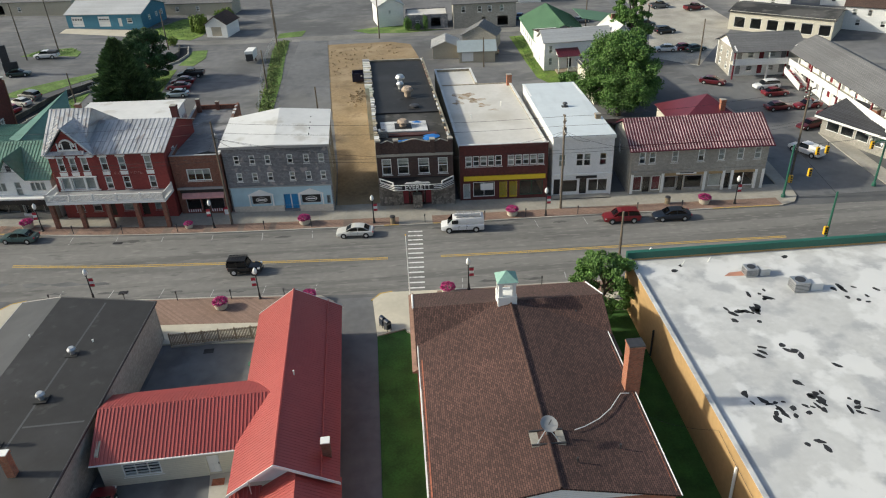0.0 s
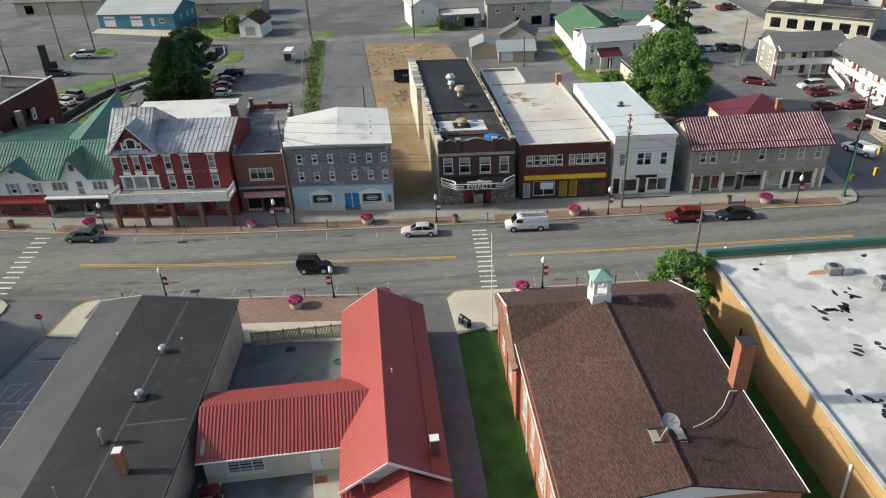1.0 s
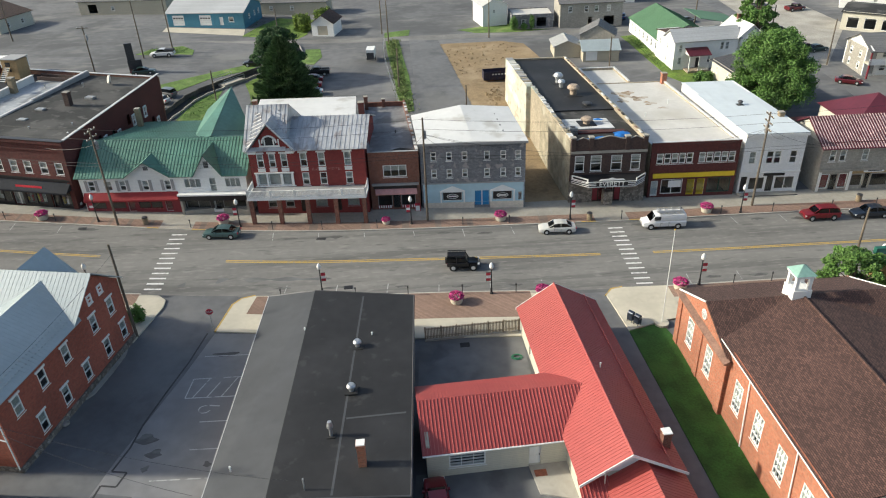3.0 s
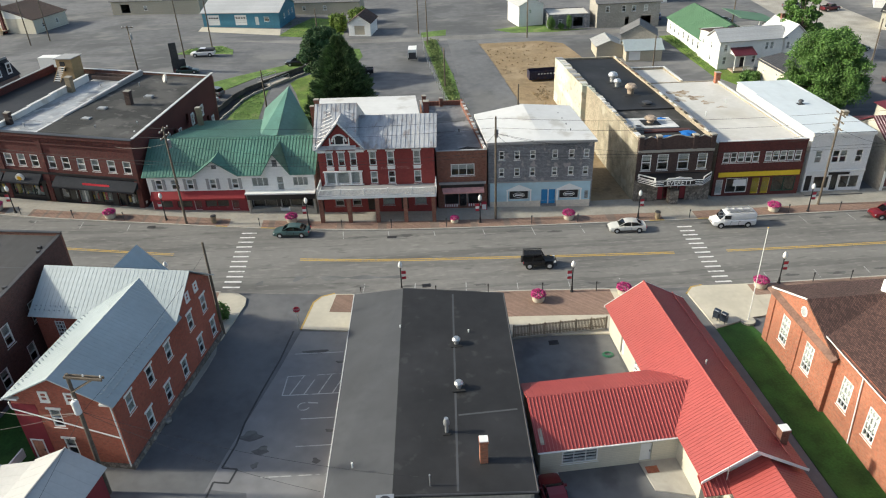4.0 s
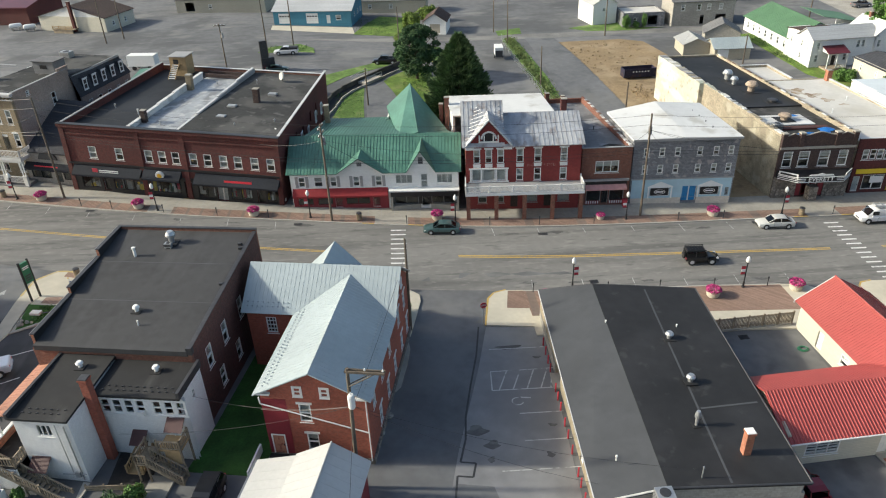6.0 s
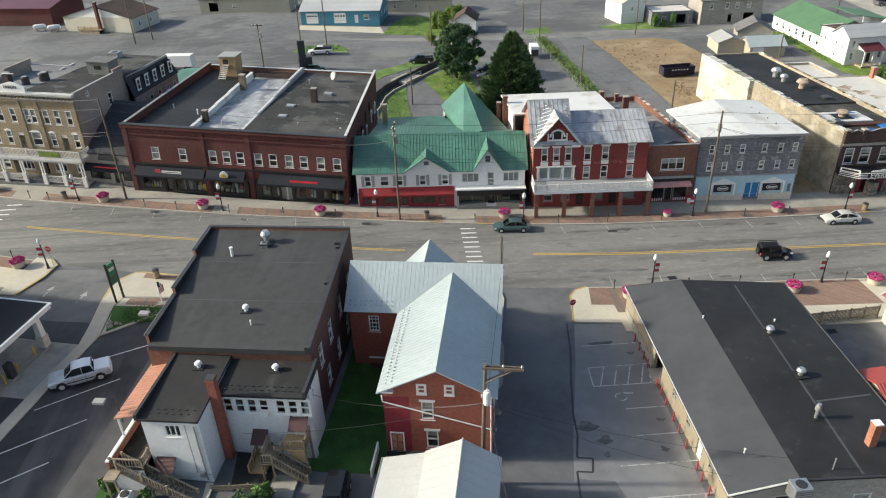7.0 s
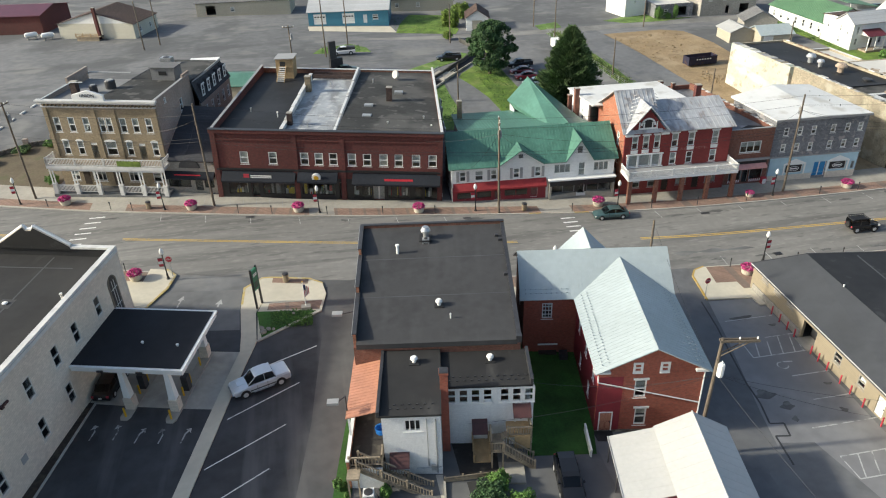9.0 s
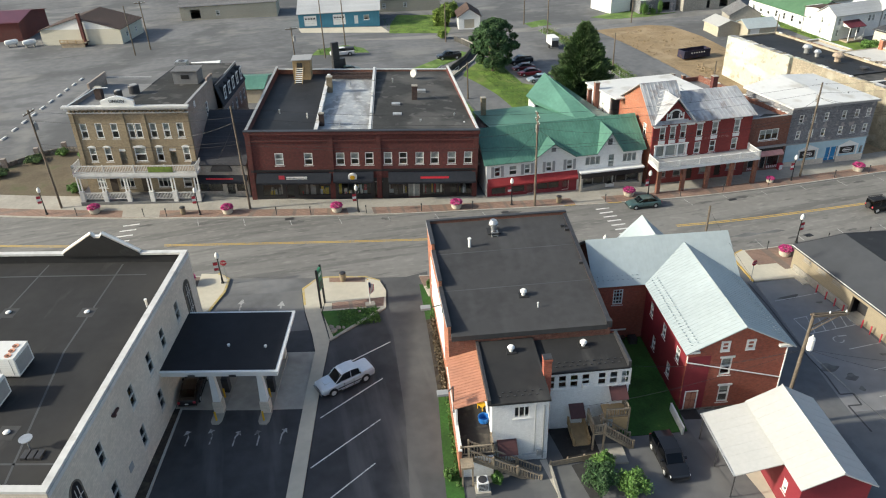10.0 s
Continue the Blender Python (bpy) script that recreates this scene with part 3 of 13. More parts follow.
centre_raw = curve([(-190, 121), (-160, 107), (-135, 97.2), (-108, 88.6), (-84, 83.4), (-65, 80.8), (-45, 78.6), (-30, 77.2), (-16, 76.0), (0, 74.9), (25, 74.1), (50, 73.6), (120, 72)])
north_raw = curve([(-190, 131), (-160, 116), (-138, 106.3), (-116, 98.3), (-101, 94.1), (-86, 91.1), (-71, 89.2), (-55, 87.2), (-40, 85.7), (-25, 84.5), (-10, 83.7), (4, 83.0), (17, 82.7), (38, 82.0), (46, 81.7), (120, 80)])
south_y = curve([(-190, 110), (-160, 99), (-138, 91), (-120, 84.6), (-107, 80.0), (-98, 77.3), (-90, 75.4), (-74, 73.2), (-57, 71.7), (-45, 70.5), (-22, 68.8), (-5, 67.4), (17, 66.9), (50, 66.0), (120, 64)])


def centre_y(x):
    return draw_in(x, centre_raw(x))


def north_y(x):
    return draw_in(x, north_raw(x))


def drape(name, pts, off, material, parent=None, thick=0.0, step=3.0, label="", category="ground", kind="structure"):
    """A patch of ground with a plan outline, laid on the land; thick: it stands as a slab with real edges."""
    bm = bm_new()
    f = face(bm, [(x, y, 0) for x, y in pts])
    xs, ys = [p[0] for p in pts], [p[1] for p in pts]
    for axis, lo, hi in ((0, min(xs), max(xs)), (1, min(ys), max(ys))):
        c = math.ceil(lo / step) * step
        while c < hi:
            co, no = Vector((0, 0, 0)), Vector((0, 0, 0))
            co[axis], no[axis] = c, 1
            bmesh.ops.bisect_plane(bm, geom=bm.verts[:] + bm.edges[:] + bm.faces[:], plane_co=co, plane_no=no)
            c += step
    bmesh.ops.triangulate(bm, faces=[f for f in bm.faces if len(f.verts) > 4])
    if bm.faces[:] and sum(f.normal.z for f in bm.faces) < 0:
        bmesh.ops.reverse_faces(bm, faces=bm.faces)
    for v in bm.verts:
        v.co.z = gz(v.co.x, v.co.y) + off
    if thick:
        r = bmesh.ops.extrude_face_region(bm, geom=bm.faces[:])
        for v in [g for g in r["geom"] if isinstance(g, bmesh.types.BMVert)]:
            v.co.z += thick
        for v in bm.verts:
            v.co.z -= thick
    ob = part(name, bm, material, parent)
    if not parent:
        tagged(ob, label, category, "", kind)
    return ob


def strip(name, x0, x1, fa, fb, off, material, parent=None, step=2.0, across=1, label="", category="road", kind="structure", thick=0.0, wall=0.25):
    """A band along the street between the curves fa and fb; thick: a slab with edges."""
    n = max(1, int(abs(x1 - x0) / step))
    bm = bm_new()
    rows = []
    for i in range(n + 1):
        x = x0 + (x1 - x0) * i / n
        a, b = fa(x), fb(x)
        row = []
        for j in range(across + 1):
            y = a + (b - a) * j / across
            row.append(bm.verts.new((x, y, gz(x, y) + off)))
        rows.append(row)
    for a, b in zip(rows, rows[1:]):
        for j in range(across):
            bm.faces.new((a[j], b[j], b[j + 1], a[j + 1]))
    if thick:
        top = bm.faces[:]
        r = bmesh.ops.extrude_face_region(bm, geom=top)
        for v in [g for g in r["geom"] if isinstance(g, bmesh.types.BMVert)]:
            v.co.z -= thick
    ob = part(name, bm, material, parent)
    if not parent:
        tagged(ob, label, category, "", kind)
    return ob


# ---- ground ----
bm = bm_new()
gx = [-1500, -900, -500, -320] + list(range(-240, 181, 4)) + [240, 320, 500, 900, 1500]
gy = [-900, -500, -200, -80] + list(range(-20, 261, 4)) + [300, 360, 500, 900, 1800]
grid = [[bm.verts.new((x, y, gz(x, y) - 0.06)) for y in gy] for x in gx]
for i in range(len(gx) - 1):
    for j in range(len(gy) - 1):
        bm.faces.new((grid[i][j], grid[i + 1][j], grid[i + 1][j + 1], grid[i][j + 1]))
tagged(part("ground", bm, M["lot"], smooth=True), "old grey asphalt lots with dark patches", "ground", "", "structure")


# ---- street ----
E0, W0 = 120.0, -190.0
strip("road", W0, E0, south_y, north_y, -0.03, M["road"], across=8, label="worn grey asphalt main street", category="road")


def line(name, x0, x1, off_a, off_b, material, label, base=None, cat="road marking"):
    f = base or centre_y
    return strip(name, x0, x1, lambda x: f(x) + off_a, lambda x: f(x) + off_b, -0.022, material, label=label, category=cat)


for x0, x1 in ((-186, -126), (-116, -66), (-50, -3.5), (3.0, 46)):
    line("yellow_line", x0, x1, 0.07, 0.24, M["yellow"], "yellow double centre line painted on the street")
    line("yellow_line", x0, x1, -0.24, -0.07, M["yellow"], "yellow double centre line painted on the street")

# zebra crossings: a row of bars across the street
def crossing(x_top, y_top, x_bot, y_bot, n, w, label):
    root = thing("crosswalk", label, "crosswalk", pose(0, 0, 0), "crosswalks", "structure")
    for i in range(n):
        u = (i + 0.5) / n
        x, y = x_top + (x_bot - x_top) * u, y_top + (y_bot - y_top) * u
        y = draw_in(x, y)
        drape("crosswalk_bar", [(x - w / 2, y - 0.10), (x + w / 2, y - 0.19), (x + w / 2, y + 0.09), (x - w / 2, y + 0.18)], -0.02, M["white_line"], root)


crossing(0.1, 82.0, -0.2, 67.5, 13, 1.9, "white bars of a crosswalk opposite the theatre")
crossing(-57.4, 86.8, -57.5, 72.3, 12, 2.0, "white bars of a crosswalk beside the side street")
crossing(-120.4, 98.8, -123.2, 86.0, 9, 2.1, "white bars of a crosswalk beside the bank")
# parking stall ticks along both kerbs
for base, sgn, xs in ((north_y, -1, [-112, -106, -100, -93.5, -87, -80.5, -74, -45, -39, -33, -26.5, -20, -13.5, -7, 16, 22.5, 29, 35.5]), (south_y, 1, [-82, -76, -70, -42, -36, -30, -24, -18, -12, 5, 11, 17, 23, 29, 35])):
    for x in xs:
        y = base(x)
        drape("parking_tick", [(x, y + sgn * 0.3), (x + 0.1, y + sgn * 0.3), (x + 0.25, y + sgn * 2.3), (x + 0.15, y + sgn * 2.3)], -0.02, M["line_worn"], None, label="worn white parking tick on the street", category="road marking")

M["smear"] = overlay(mat("oily_asphalt_smear", (0.085, 0.084, 0.082), 0.75, var=0.2, big=0.8, small=3), (0.15, 0.148, 0.142), 1.2, 0.5, 0.62, 0.8, stretch=(0.5, 1, 1))
rs = random.Random(21)
for base, sgn, xs in ((north_y, -1, (-118, -111, -99, -88, -80, -70, -42, -36, -23, -16, -9.5, 4, 12, 19, 25, 31)), (south_y, 1, (-80, -67, -42, -36, -28, -22, -15, 7, 13, 18, 31, 38))):
    for k, x0 in enumerate(xs):
        x, y = x0 + rs.uniform(-1, 1), base(x0) + sgn * rs.uniform(1.0, 1.9)
        a, b = rs.uniform(0.7, 1.7), rs.uniform(0.22, 0.5)
        q = [(x + a * rs.uniform(0.6, 1.1) * math.cos(t), y + b * rs.uniform(0.5, 1.15) * math.sin(t)) for t in [2 * math.pi * i / 14 for i in range(14)]]
        drape("oil_stain", q, -0.026, M["smear"], label="dark oily smear in a parking bay of the street", category="stain")

# north pavement: kerb, brick band, concrete walk
nb_raw = curve([(-190, 137), (-160, 122), (-128, 108.6), (-112, 103.6), (-104.2, 100.4), (-72, 93.5), (-58, 92.6), (-48, 91.4), (-32, 90.8), (-10, 89.8), (6, 89.3), (19, 88.9), (30, 88.2), (52, 87.2)])


def NB(x):
    return draw_in(x, nb_raw(x))


strip("kerb_north", W0, 49.5, lambda x: north_y(x), lambda x: north_y(x) + 0.2, 0.12, M["kerb"], thick=0.3, label="pale concrete kerb of the far pavement", category="kerb")
strip("pavement_brick_north", -150, 49.5, lambda x: north_y(x) + 0.2, lambda x: north_y(x) + 2.3, 0.118, M["paver"], thick=0.3, label="band of brown brick pavers along the kerb", category="pavement")
strip("pavement_north", -150, 49.5, lambda x: north_y(x) + 2.3, lambda x: NB(x) + 0.5, 0.12, M["concrete"], thick=0.3, across=2, label="grey concrete pavement before the shops", category="pavement")
drape("pavement_corner", [(49.5, 81.7), (51.5, 82.4), (52.6, 84.0), (53.2, 87.0), (54.5, 100), (52.3, 100), (51.5, 88), (49.5, 88)], 0.12, M["concrete"], None, 0.15, label="concrete pavement round the street corner", category="pavement")
for x0, x1 in ((-92, -88.6), (-122, -117), (-60.5, -56), (-2, 2.5)):
    strip("pavement_ramp", x0, x1, lambda x: north_y(x) + 0.25, lambda x: north_y(x) + 2.5, 0.126, M["concrete"], label="concrete ramp panel at a crossing", category="pavement")
for x0, x1 in ((-62.2, -60.6), (-56, -54.0), (-4.0, -2.0), (2.5, 4.2), (40, 49)):
    strip("painted_kerb", x0, x1, lambda x: north_y(x) - 0.01, lambda x: north_y(x) + 0.2, 0.126, M["yellow"], label="yellow painted kerb", category="kerb")
# expansion joints of the concrete walk
bm = bm_new()
x = -128.0
while x < 49:
    a, b = north_y(x) + 2.3, NB(x) + 0.4
    for p0, p1 in (((x, a), (x, b)),):
        za, zb = gz(x, a) + 0.124, gz(x, b) + 0.124
        face(bm, [(x, a, za), (x + 0.03, a, za), (x + 0.03, b, zb), (x, b, zb)])
    x += 1.8
tagged(part("pavement_joint", bm, M["trim_grey"]), "grooves between the slabs of the pavement", "pavement", "", "stuff")

# south pavement, in blocks between the side streets
def south_block(x0, x1, depth, brick, label):
    strip("kerb_south", x0, x1, lambda x: south_y(x) - 0.2, lambda x: south_y(x), 0.12, M["kerb"], thick=0.3, label="pale concrete kerb of the near pavement", category="kerb")
    strip("pavement_brick_south", x0, x1, lambda x: south_y(x) - 0.2 - brick, lambda x: south_y(x) - 0.2, 0.118, M["paver"], thick=0.3, label="band of brown brick pavers", category="pavement")
    if depth > brick:
        strip("pavement_south", x0, x1, lambda x: south_y(x) - depth, lambda x: south_y(x) - 0.2 - brick, 0.12, M["cream"], thick=0.3, label=label, category="pavement")


south_block(-43.2, -13.5, 8.6, 5.0, "cream concrete walk behind the brick band")
south_block(2.0, 54, 6.0, 2.2, "cream concrete walk before the brick hall")
south_block(-86.5, -58.5, 4.5, 2.2, "cream concrete walk before the brick house")
south_block(-132, -111.0, 6.4, 2.2, "cream concrete walk before the bank")
drape("pavement_corner", [(-48.3, 63.9), (-43.0, 63.2), (-43.2, 70.35), (-45.2, 70.5), (-46.6, 70.0), (-47.4, 68.9)], 0.12, M["cream"], None, 0.15, label="cream concrete corner with a yellow painted edge", category="pavement")
drape("painted_kerb", [(-48.5, 63.9), (-48.3, 63.9), (-47.4, 68.9), (-46.6, 70.0), (-45.2, 70.5), (-45.2, 70.72), (-46.7, 70.2), (-47.6, 69.0)], 0.125, M["yellow"], None, 0.15, label="yellow painted kerb round a corner", category="kerb")
drape("pavement_brick_corner", [(-45.6, 66.9), (-43.1, 66.6), (-43.2, 70.2), (-45.0, 70.35)], 0.126, M["paver"], None, label="brick pavers set in the corner", category="pavement")
drape("pavement_corner", [(-58.6, 71.6), (-56.4, 71.4), (-55.3, 70.3), (-55.2, 69.0), (-56.6, 62.5), (-57.2, 62.5), (-58.6, 68)], 0.12, M["cream"], None, 0.15, label="cream concrete corner beside the brick house", category="pavement")
drape("pavement_corner", [(-13.6, 68.0), (-11.0, 67.6), (-9.6, 66.4), (-9.0, 64.6), (-9.4, 60.6), (-13.5, 60.8)], 0.12, M["cream"], None, 0.15, label="cream concrete walk beside the red-roofed building", category="pavement")
drape("pavement_corner", [(-5.2, 66.0), (-4.3, 67.1), (-3.0, 67.35), (2.1, 67.1), (2.1, 61.0), (-1.0, 60.6), (-1.4, 60.3), (-4.6, 59.3)], 0.12, M["cream"], None, 0.15, label="cream concrete forecourt with a yellow edge", category="pavement")
drape("painted_kerb", [(-5.4, 66.0), (-5.2, 66.0), (-4.3, 67.1), (-3.0, 67.35), (-3.0, 67.6), (-4.4, 67.3)], 0.125, M["yellow"], None, 0.15, label="yellow painted kerb round a corner", category="kerb")

# side streets, alleys and lots
drape("alley", [(-90.6, 74.4), (-85.3, 75.6), (-89.5, 52.2), (-93.8, 30), (-97.6, 30), (-93.4, 52)], -0.012, M["sealed_worn"], label="worn asphalt lane beside the brick shop", category="road")
drape("side_street", [(-57, 71.6), (-47.2, 70.8), (-48.4, 63.7), (-50.0, 57), (-53.0, 46.2), (-57.5, 27), (-70, 27), (-61.2, 46.6), (-57.2, 62.5), (-55.2, 69)], -0.028, M["asphalt_dark"], label="dark asphalt side street beside the brick house", category="road")
drape("parking_lot", [(-48.4, 63.7), (-42.4, 63.2), (-44.2, 30), (-57.0, 29), (-53.0, 46.2), (-50.0, 57)], -0.026, M["lot_pale"], label="grey asphalt parking lot with dark stains", category="parking lot")
drape("alley", [(-9.4, 66.9), (-5.0, 66.8), (-4.6, 59.4), (-3.7, 27), (-7.3, 27), (-8.6, 59.5)], -0.026, M["asphalt_dark"], label="narrow dark asphalt alley", category="road")
drape("courtyard", [(-26.6, 60.2), (-15.9, 60.6), (-15.9, 47), (-27.2, 47)], -0.026, M["asphalt_mid"], label="fenced asphalt courtyard with wet patches", category="courtyard")
drape("courtyard", [(-27.5, 42.2), (-15, 42.6), (-14, 27), (-29, 27)], -0.026, M["asphalt_mid"], label="asphalt yard behind the red-roofed building", category="courtyard")
drape("lawn", [(-4.6, 59.3), (-0.9, 60.3), (0.0, 56), (-0.2, 27), (-3.6, 27)], 0.03, M["grass"], None, 0.06, label="mown green lawn strip beside the brick hall", category="lawn")
drape("lawn", [(16.9, 61), (22.2, 61), (22.2, 27), (16.9, 27)], 0.03, M["grass"], None, 0.06, label="shaded grass strip between two walls", category="lawn")
drape("lawn", [(-71.6, 64), (-69.0, 63.4), (-66.8, 57.9), (-69.0, 46.9), (-69.8, 44.2), (-75.7, 45.0), (-74.4, 50.0)], 0.03, M["grass"], None, 0.06, label="green lawn between two brick buildings", category="lawn")
drape("driveway", [(-78.0, 45), (-69.5, 45), (-70.0, 27), (-82.0, 27)], -0.02, M["asphalt_mid"], label="asphalt drive behind the brick building", category="driveway")
# bank drive-through, its walk and the slanted parking lot
drape("driveway", [(-110.6, 76.6), (-98.6, 74.9), (-96.9, 62.9), (-102.0, 46), (-106, 30), (-123, 30), (-115.4, 49), (-113.6, 58), (-111.4, 71)], -0.024, M["sealed"], label="fresh black asphalt drive-through lanes", category="driveway")
drape("driveway_pad", [(-113.2, 58.8), (-108.6, 57.3), (-105.4, 56.4), (-101.3, 55.4), (-98.8, 63.3), (-103.0, 64.3), (-111.6, 66.8)], -0.016, M["pad"], label="concrete pad under the drive-through canopy", category="driveway")
drape("parking_lot", [(-99.0, 62.9), (-98.6, 65.2), (-91.6, 69.4), (-90.9, 74.0), (-87.2, 74.6), (-91.5, 52), (-95.5, 30), (-108.0, 30), (-104.2, 45.4)], -0.022, M["sealed"], label="black asphalt lot with slanted parking stalls", category="parking lot")
drape("pavement_walk", [(-100.0, 75.3), (-98.1, 77.2), (-97.0, 77.1), (-97.2, 74.0), (-98.6, 70.2), (-98.4, 64.9), (-100.1, 58.5), (-101.4, 53.0), (-104.0, 42.0), (-106.8, 30), (-108.2, 30), (-105.3, 42.0), (-102.6, 53.4), (-101.5, 57.9), (-100.0, 63.55), (-100.0, 66.4), (-100.25, 71.0)], 0.10, M["cream"], None, 0.13, label="cream concrete walk between the lanes", category="pavement")
drape("pavement_island", [(-97.0, 77.1), (-92.6, 76.0), (-91.2, 74.8), (-90.9, 72.6), (-91.6, 69.3), (-98.3, 65.0), (-98.4, 70.2), (-97.3, 74.0)], 0.10, M["cream"], None, 0.13, label="cream concrete island before the bank", category="pavement")
drape("pavement_brick_island", [(-97.2, 71.6), (-91.4, 71.3), (-91.8, 69.6), (-97.4, 70.4)], 0.106, M["paver"], None, label="band of brown pavers in the island", category="pavement")
drape("pavement_brick_island", [(-96.8, 77.0), (-92.7, 75.9), (-92.9, 74.9), (-96.9, 75.9)], 0.106, M["paver"], None, label="band of brown pavers by the kerb", category="pavement")
drape("flower_bed", [(-98.5, 70.2), (-92.2, 69.3), (-97.9, 65.4)], 0.16, M["grass"], None, 0.1, label="grassy bed with low plants in the island", category="flower bed")
drape("flower_bed", [(-112.75, 58.8), (-114.3, 59.0), (-121.6, 30), (-119.45, 30)], 0.02, M["mulch"], None, 0.1, label="narrow dark mulch bed along the bank's wall", category="flower bed")
drape("kerb_bank", [(-112.55, 58.8), (-112.75, 58.8), (-119.45, 30), (-119.25, 30)], 0.05, M["kerb"], None, 0.12, label="pale kerb along the bank's mulch bed", category="kerb")
drape("pavement_corner", [(-111.2, 82.0), (-109.4, 81.4), (-108.2, 79.8), (-108.8, 77.2), (-110.6, 73.6), (-112.5, 74.2)], 0.12, M["cream"], None, 0.15, label="cream concrete corner beside the bank", category="pavement")
drape("painted_kerb", [(-100.25, 72.0), (-100.1, 75.4), (-98.1, 77.3), (-97.0, 77.25), (-92.6, 76.2), (-91.1, 74.9), (-91.3, 74.8), (-92.7, 75.9), (-97.0, 76.95), (-98.0, 77.0), (-99.85, 75.2), (-100.0, 72.0)], 0.108, M["kerb_yellow"], None, 0.12, label="faded yellow kerb round the island", category="kerb")
drape("kerb_south", [(-91.6, 69.2), (-98.3, 64.85), (-98.45, 65.05), (-91.8, 69.5)], 0.14, M["kerb"], None, 0.15, label="pale kerb round the planted island", category="kerb")
drape("painted_kerb", [(-110.6, 73.6), (-108.8, 77.2), (-108.2, 79.8), (-109.4, 81.4), (-109.2, 81.6), (-107.95, 79.9), (-108.55, 77.1), (-110.4, 73.5)], 0.128, M["kerb_yellow"], None, 0.12, label="faded yellow kerb round the corner", category="kerb")
drape("planting_bed", [(-87.9, 66.0), (-89.7, 54.6), (-88.95, 53.0), (-86.95, 66.0)], 0.03, M["mulch"], None, 0.08, label="dry mulch strip along the brick shop wall", category="flower bed")
drape("grass_strip", [(-86.9, 73.0), (-87.9, 66.0), (-86.95, 66.0), (-85.9, 72.6)], 0.03, M["grass"], None, 0.08, label="green strip beside the brick shop wall", category="grass")
drape("grass_strip", [(-89.7, 54.6), (-91.2, 47.8), (-92.4, 42.0), (-93.6, 36), (-92.0, 36), (-88.95, 53.0)], 0.03, M["grass"], None, 0.08, label="green strip beside the porch wall", category="grass")
for i, (x0, y0, x1, y1) in enumerate(((-98.1, 60.5, -92.4, 63.2), (-100.7, 54.0, -94.3, 57.8), (-102.2, 48.4, -95.6, 52.4), (-104.6, 42.6, -97.0, 47.5), (-106.5, 37, -98.5, 42))):
    d = Vector((x1 - x0, y1 - y0)).normalized() * 0.06
    drape("stall_line", [(x0 - d.y, y0 + d.x), (x0 + d.y, y0 - d.x), (x1 + d.y, y1 - d.x), (x1 - d.y, y1 + d.x)], -0.012, M["white_line"], label="white slanted stall line on black asphalt", category="road marking")
for x, y in ((-48.6, 59.75), (-47.0, 50.2), (-47.1, 46.8), (-49.6, 43.5)):
    drape("stall_line", [(x, y), (-42.9, y), (-42.9, y + 0.12), (x, y + 0.12)], -0.018, M["line_faint"], label="worn white stall line in the lot", category="road marking")
hat = thing("hatched_stall", "worn white hatching beside an accessible stall", "road marking", pose(0, 0, 0), "", "structure")
for a, b in (((-48.9, 56.3), (-42.6, 56.4)), ((-49.1, 53.55), (-43.0, 53.55)), ((-49.1, 53.55), (-48.9, 56.3)), *(((-48.4 + 1.35 * k, 53.6), (-47.3 + 1.35 * k, 56.3)) for k in range(4)), ((-43.4, 53.6), (-43.0, 55.2)),
             ((-49.4, 40.1), (-43.0, 40.1)), ((-49.4, 37.6), (-43.1, 37.6)), ((-49.4, 37.6), (-49.4, 40.1)), *(((-48.8 + 1.35 * k, 37.7), (-47.7 + 1.35 * k, 40.1)) for k in range(4))):
    d = Vector((b[0] - a[0], b[1] - a[1])).normalized() * 0.06
    drape("hatch_line", [(a[0] - d.y, a[1] + d.x), (a[0] + d.y, a[1] - d.x), (b[0] + d.y, b[1] - d.x), (b[0] - d.y, b[1] + d.x)], -0.016, M["line_faint"], hat)

wc = thing("stall_symbol", "worn white wheelchair symbol painted in a stall", "road marking", pose(0, 0, 0), "", "structure")
for k in range(9):
    a0, a1 = 2 * math.pi * k / 12 + 1.2, 2 * math.pi * (k + 1) / 12 + 1.2
    p, q = (-46.9 + 0.55 * math.cos(a0), 51.9 + 0.5 * math.sin(a0)), (-46.9 + 0.55 * math.cos(a1), 51.9 + 0.5 * math.sin(a1))
    d = Vector((q[0] - p[0], q[1] - p[1])).normalized() * 0.06
    drape("symbol_stroke", [(p[0] - d.y, p[1] + d.x), (p[0] + d.y, p[1] - d.x), (q[0] + d.y, q[1] - d.x), (q[0] - d.y, q[1] + d.x)], -0.016, M["line_faint"], wc)
drape("symbol_stroke", [(-46.6, 52.5), (-46.5, 52.3), (-45.6, 52.2), (-45.6, 52.35)], -0.016, M["line_faint"], wc)


def arrow(x, y, rz, material, label, s=1.0):
    c, q = math.cos(radians(rz)), math.sin(radians(rz))
    pts = [(-0.1, -1.2), (0.1, -1.2), (0.1, 0.1), (0.42, 0.1), (0, 1.1), (-0.42, 0.1), (-0.1, 0.1)]
    drape("lane_arrow", [(x + s * (a * c - b * q), y + s * (a * q + b * c)) for a, b in pts], -0.01, material, label=label, category="road marking")


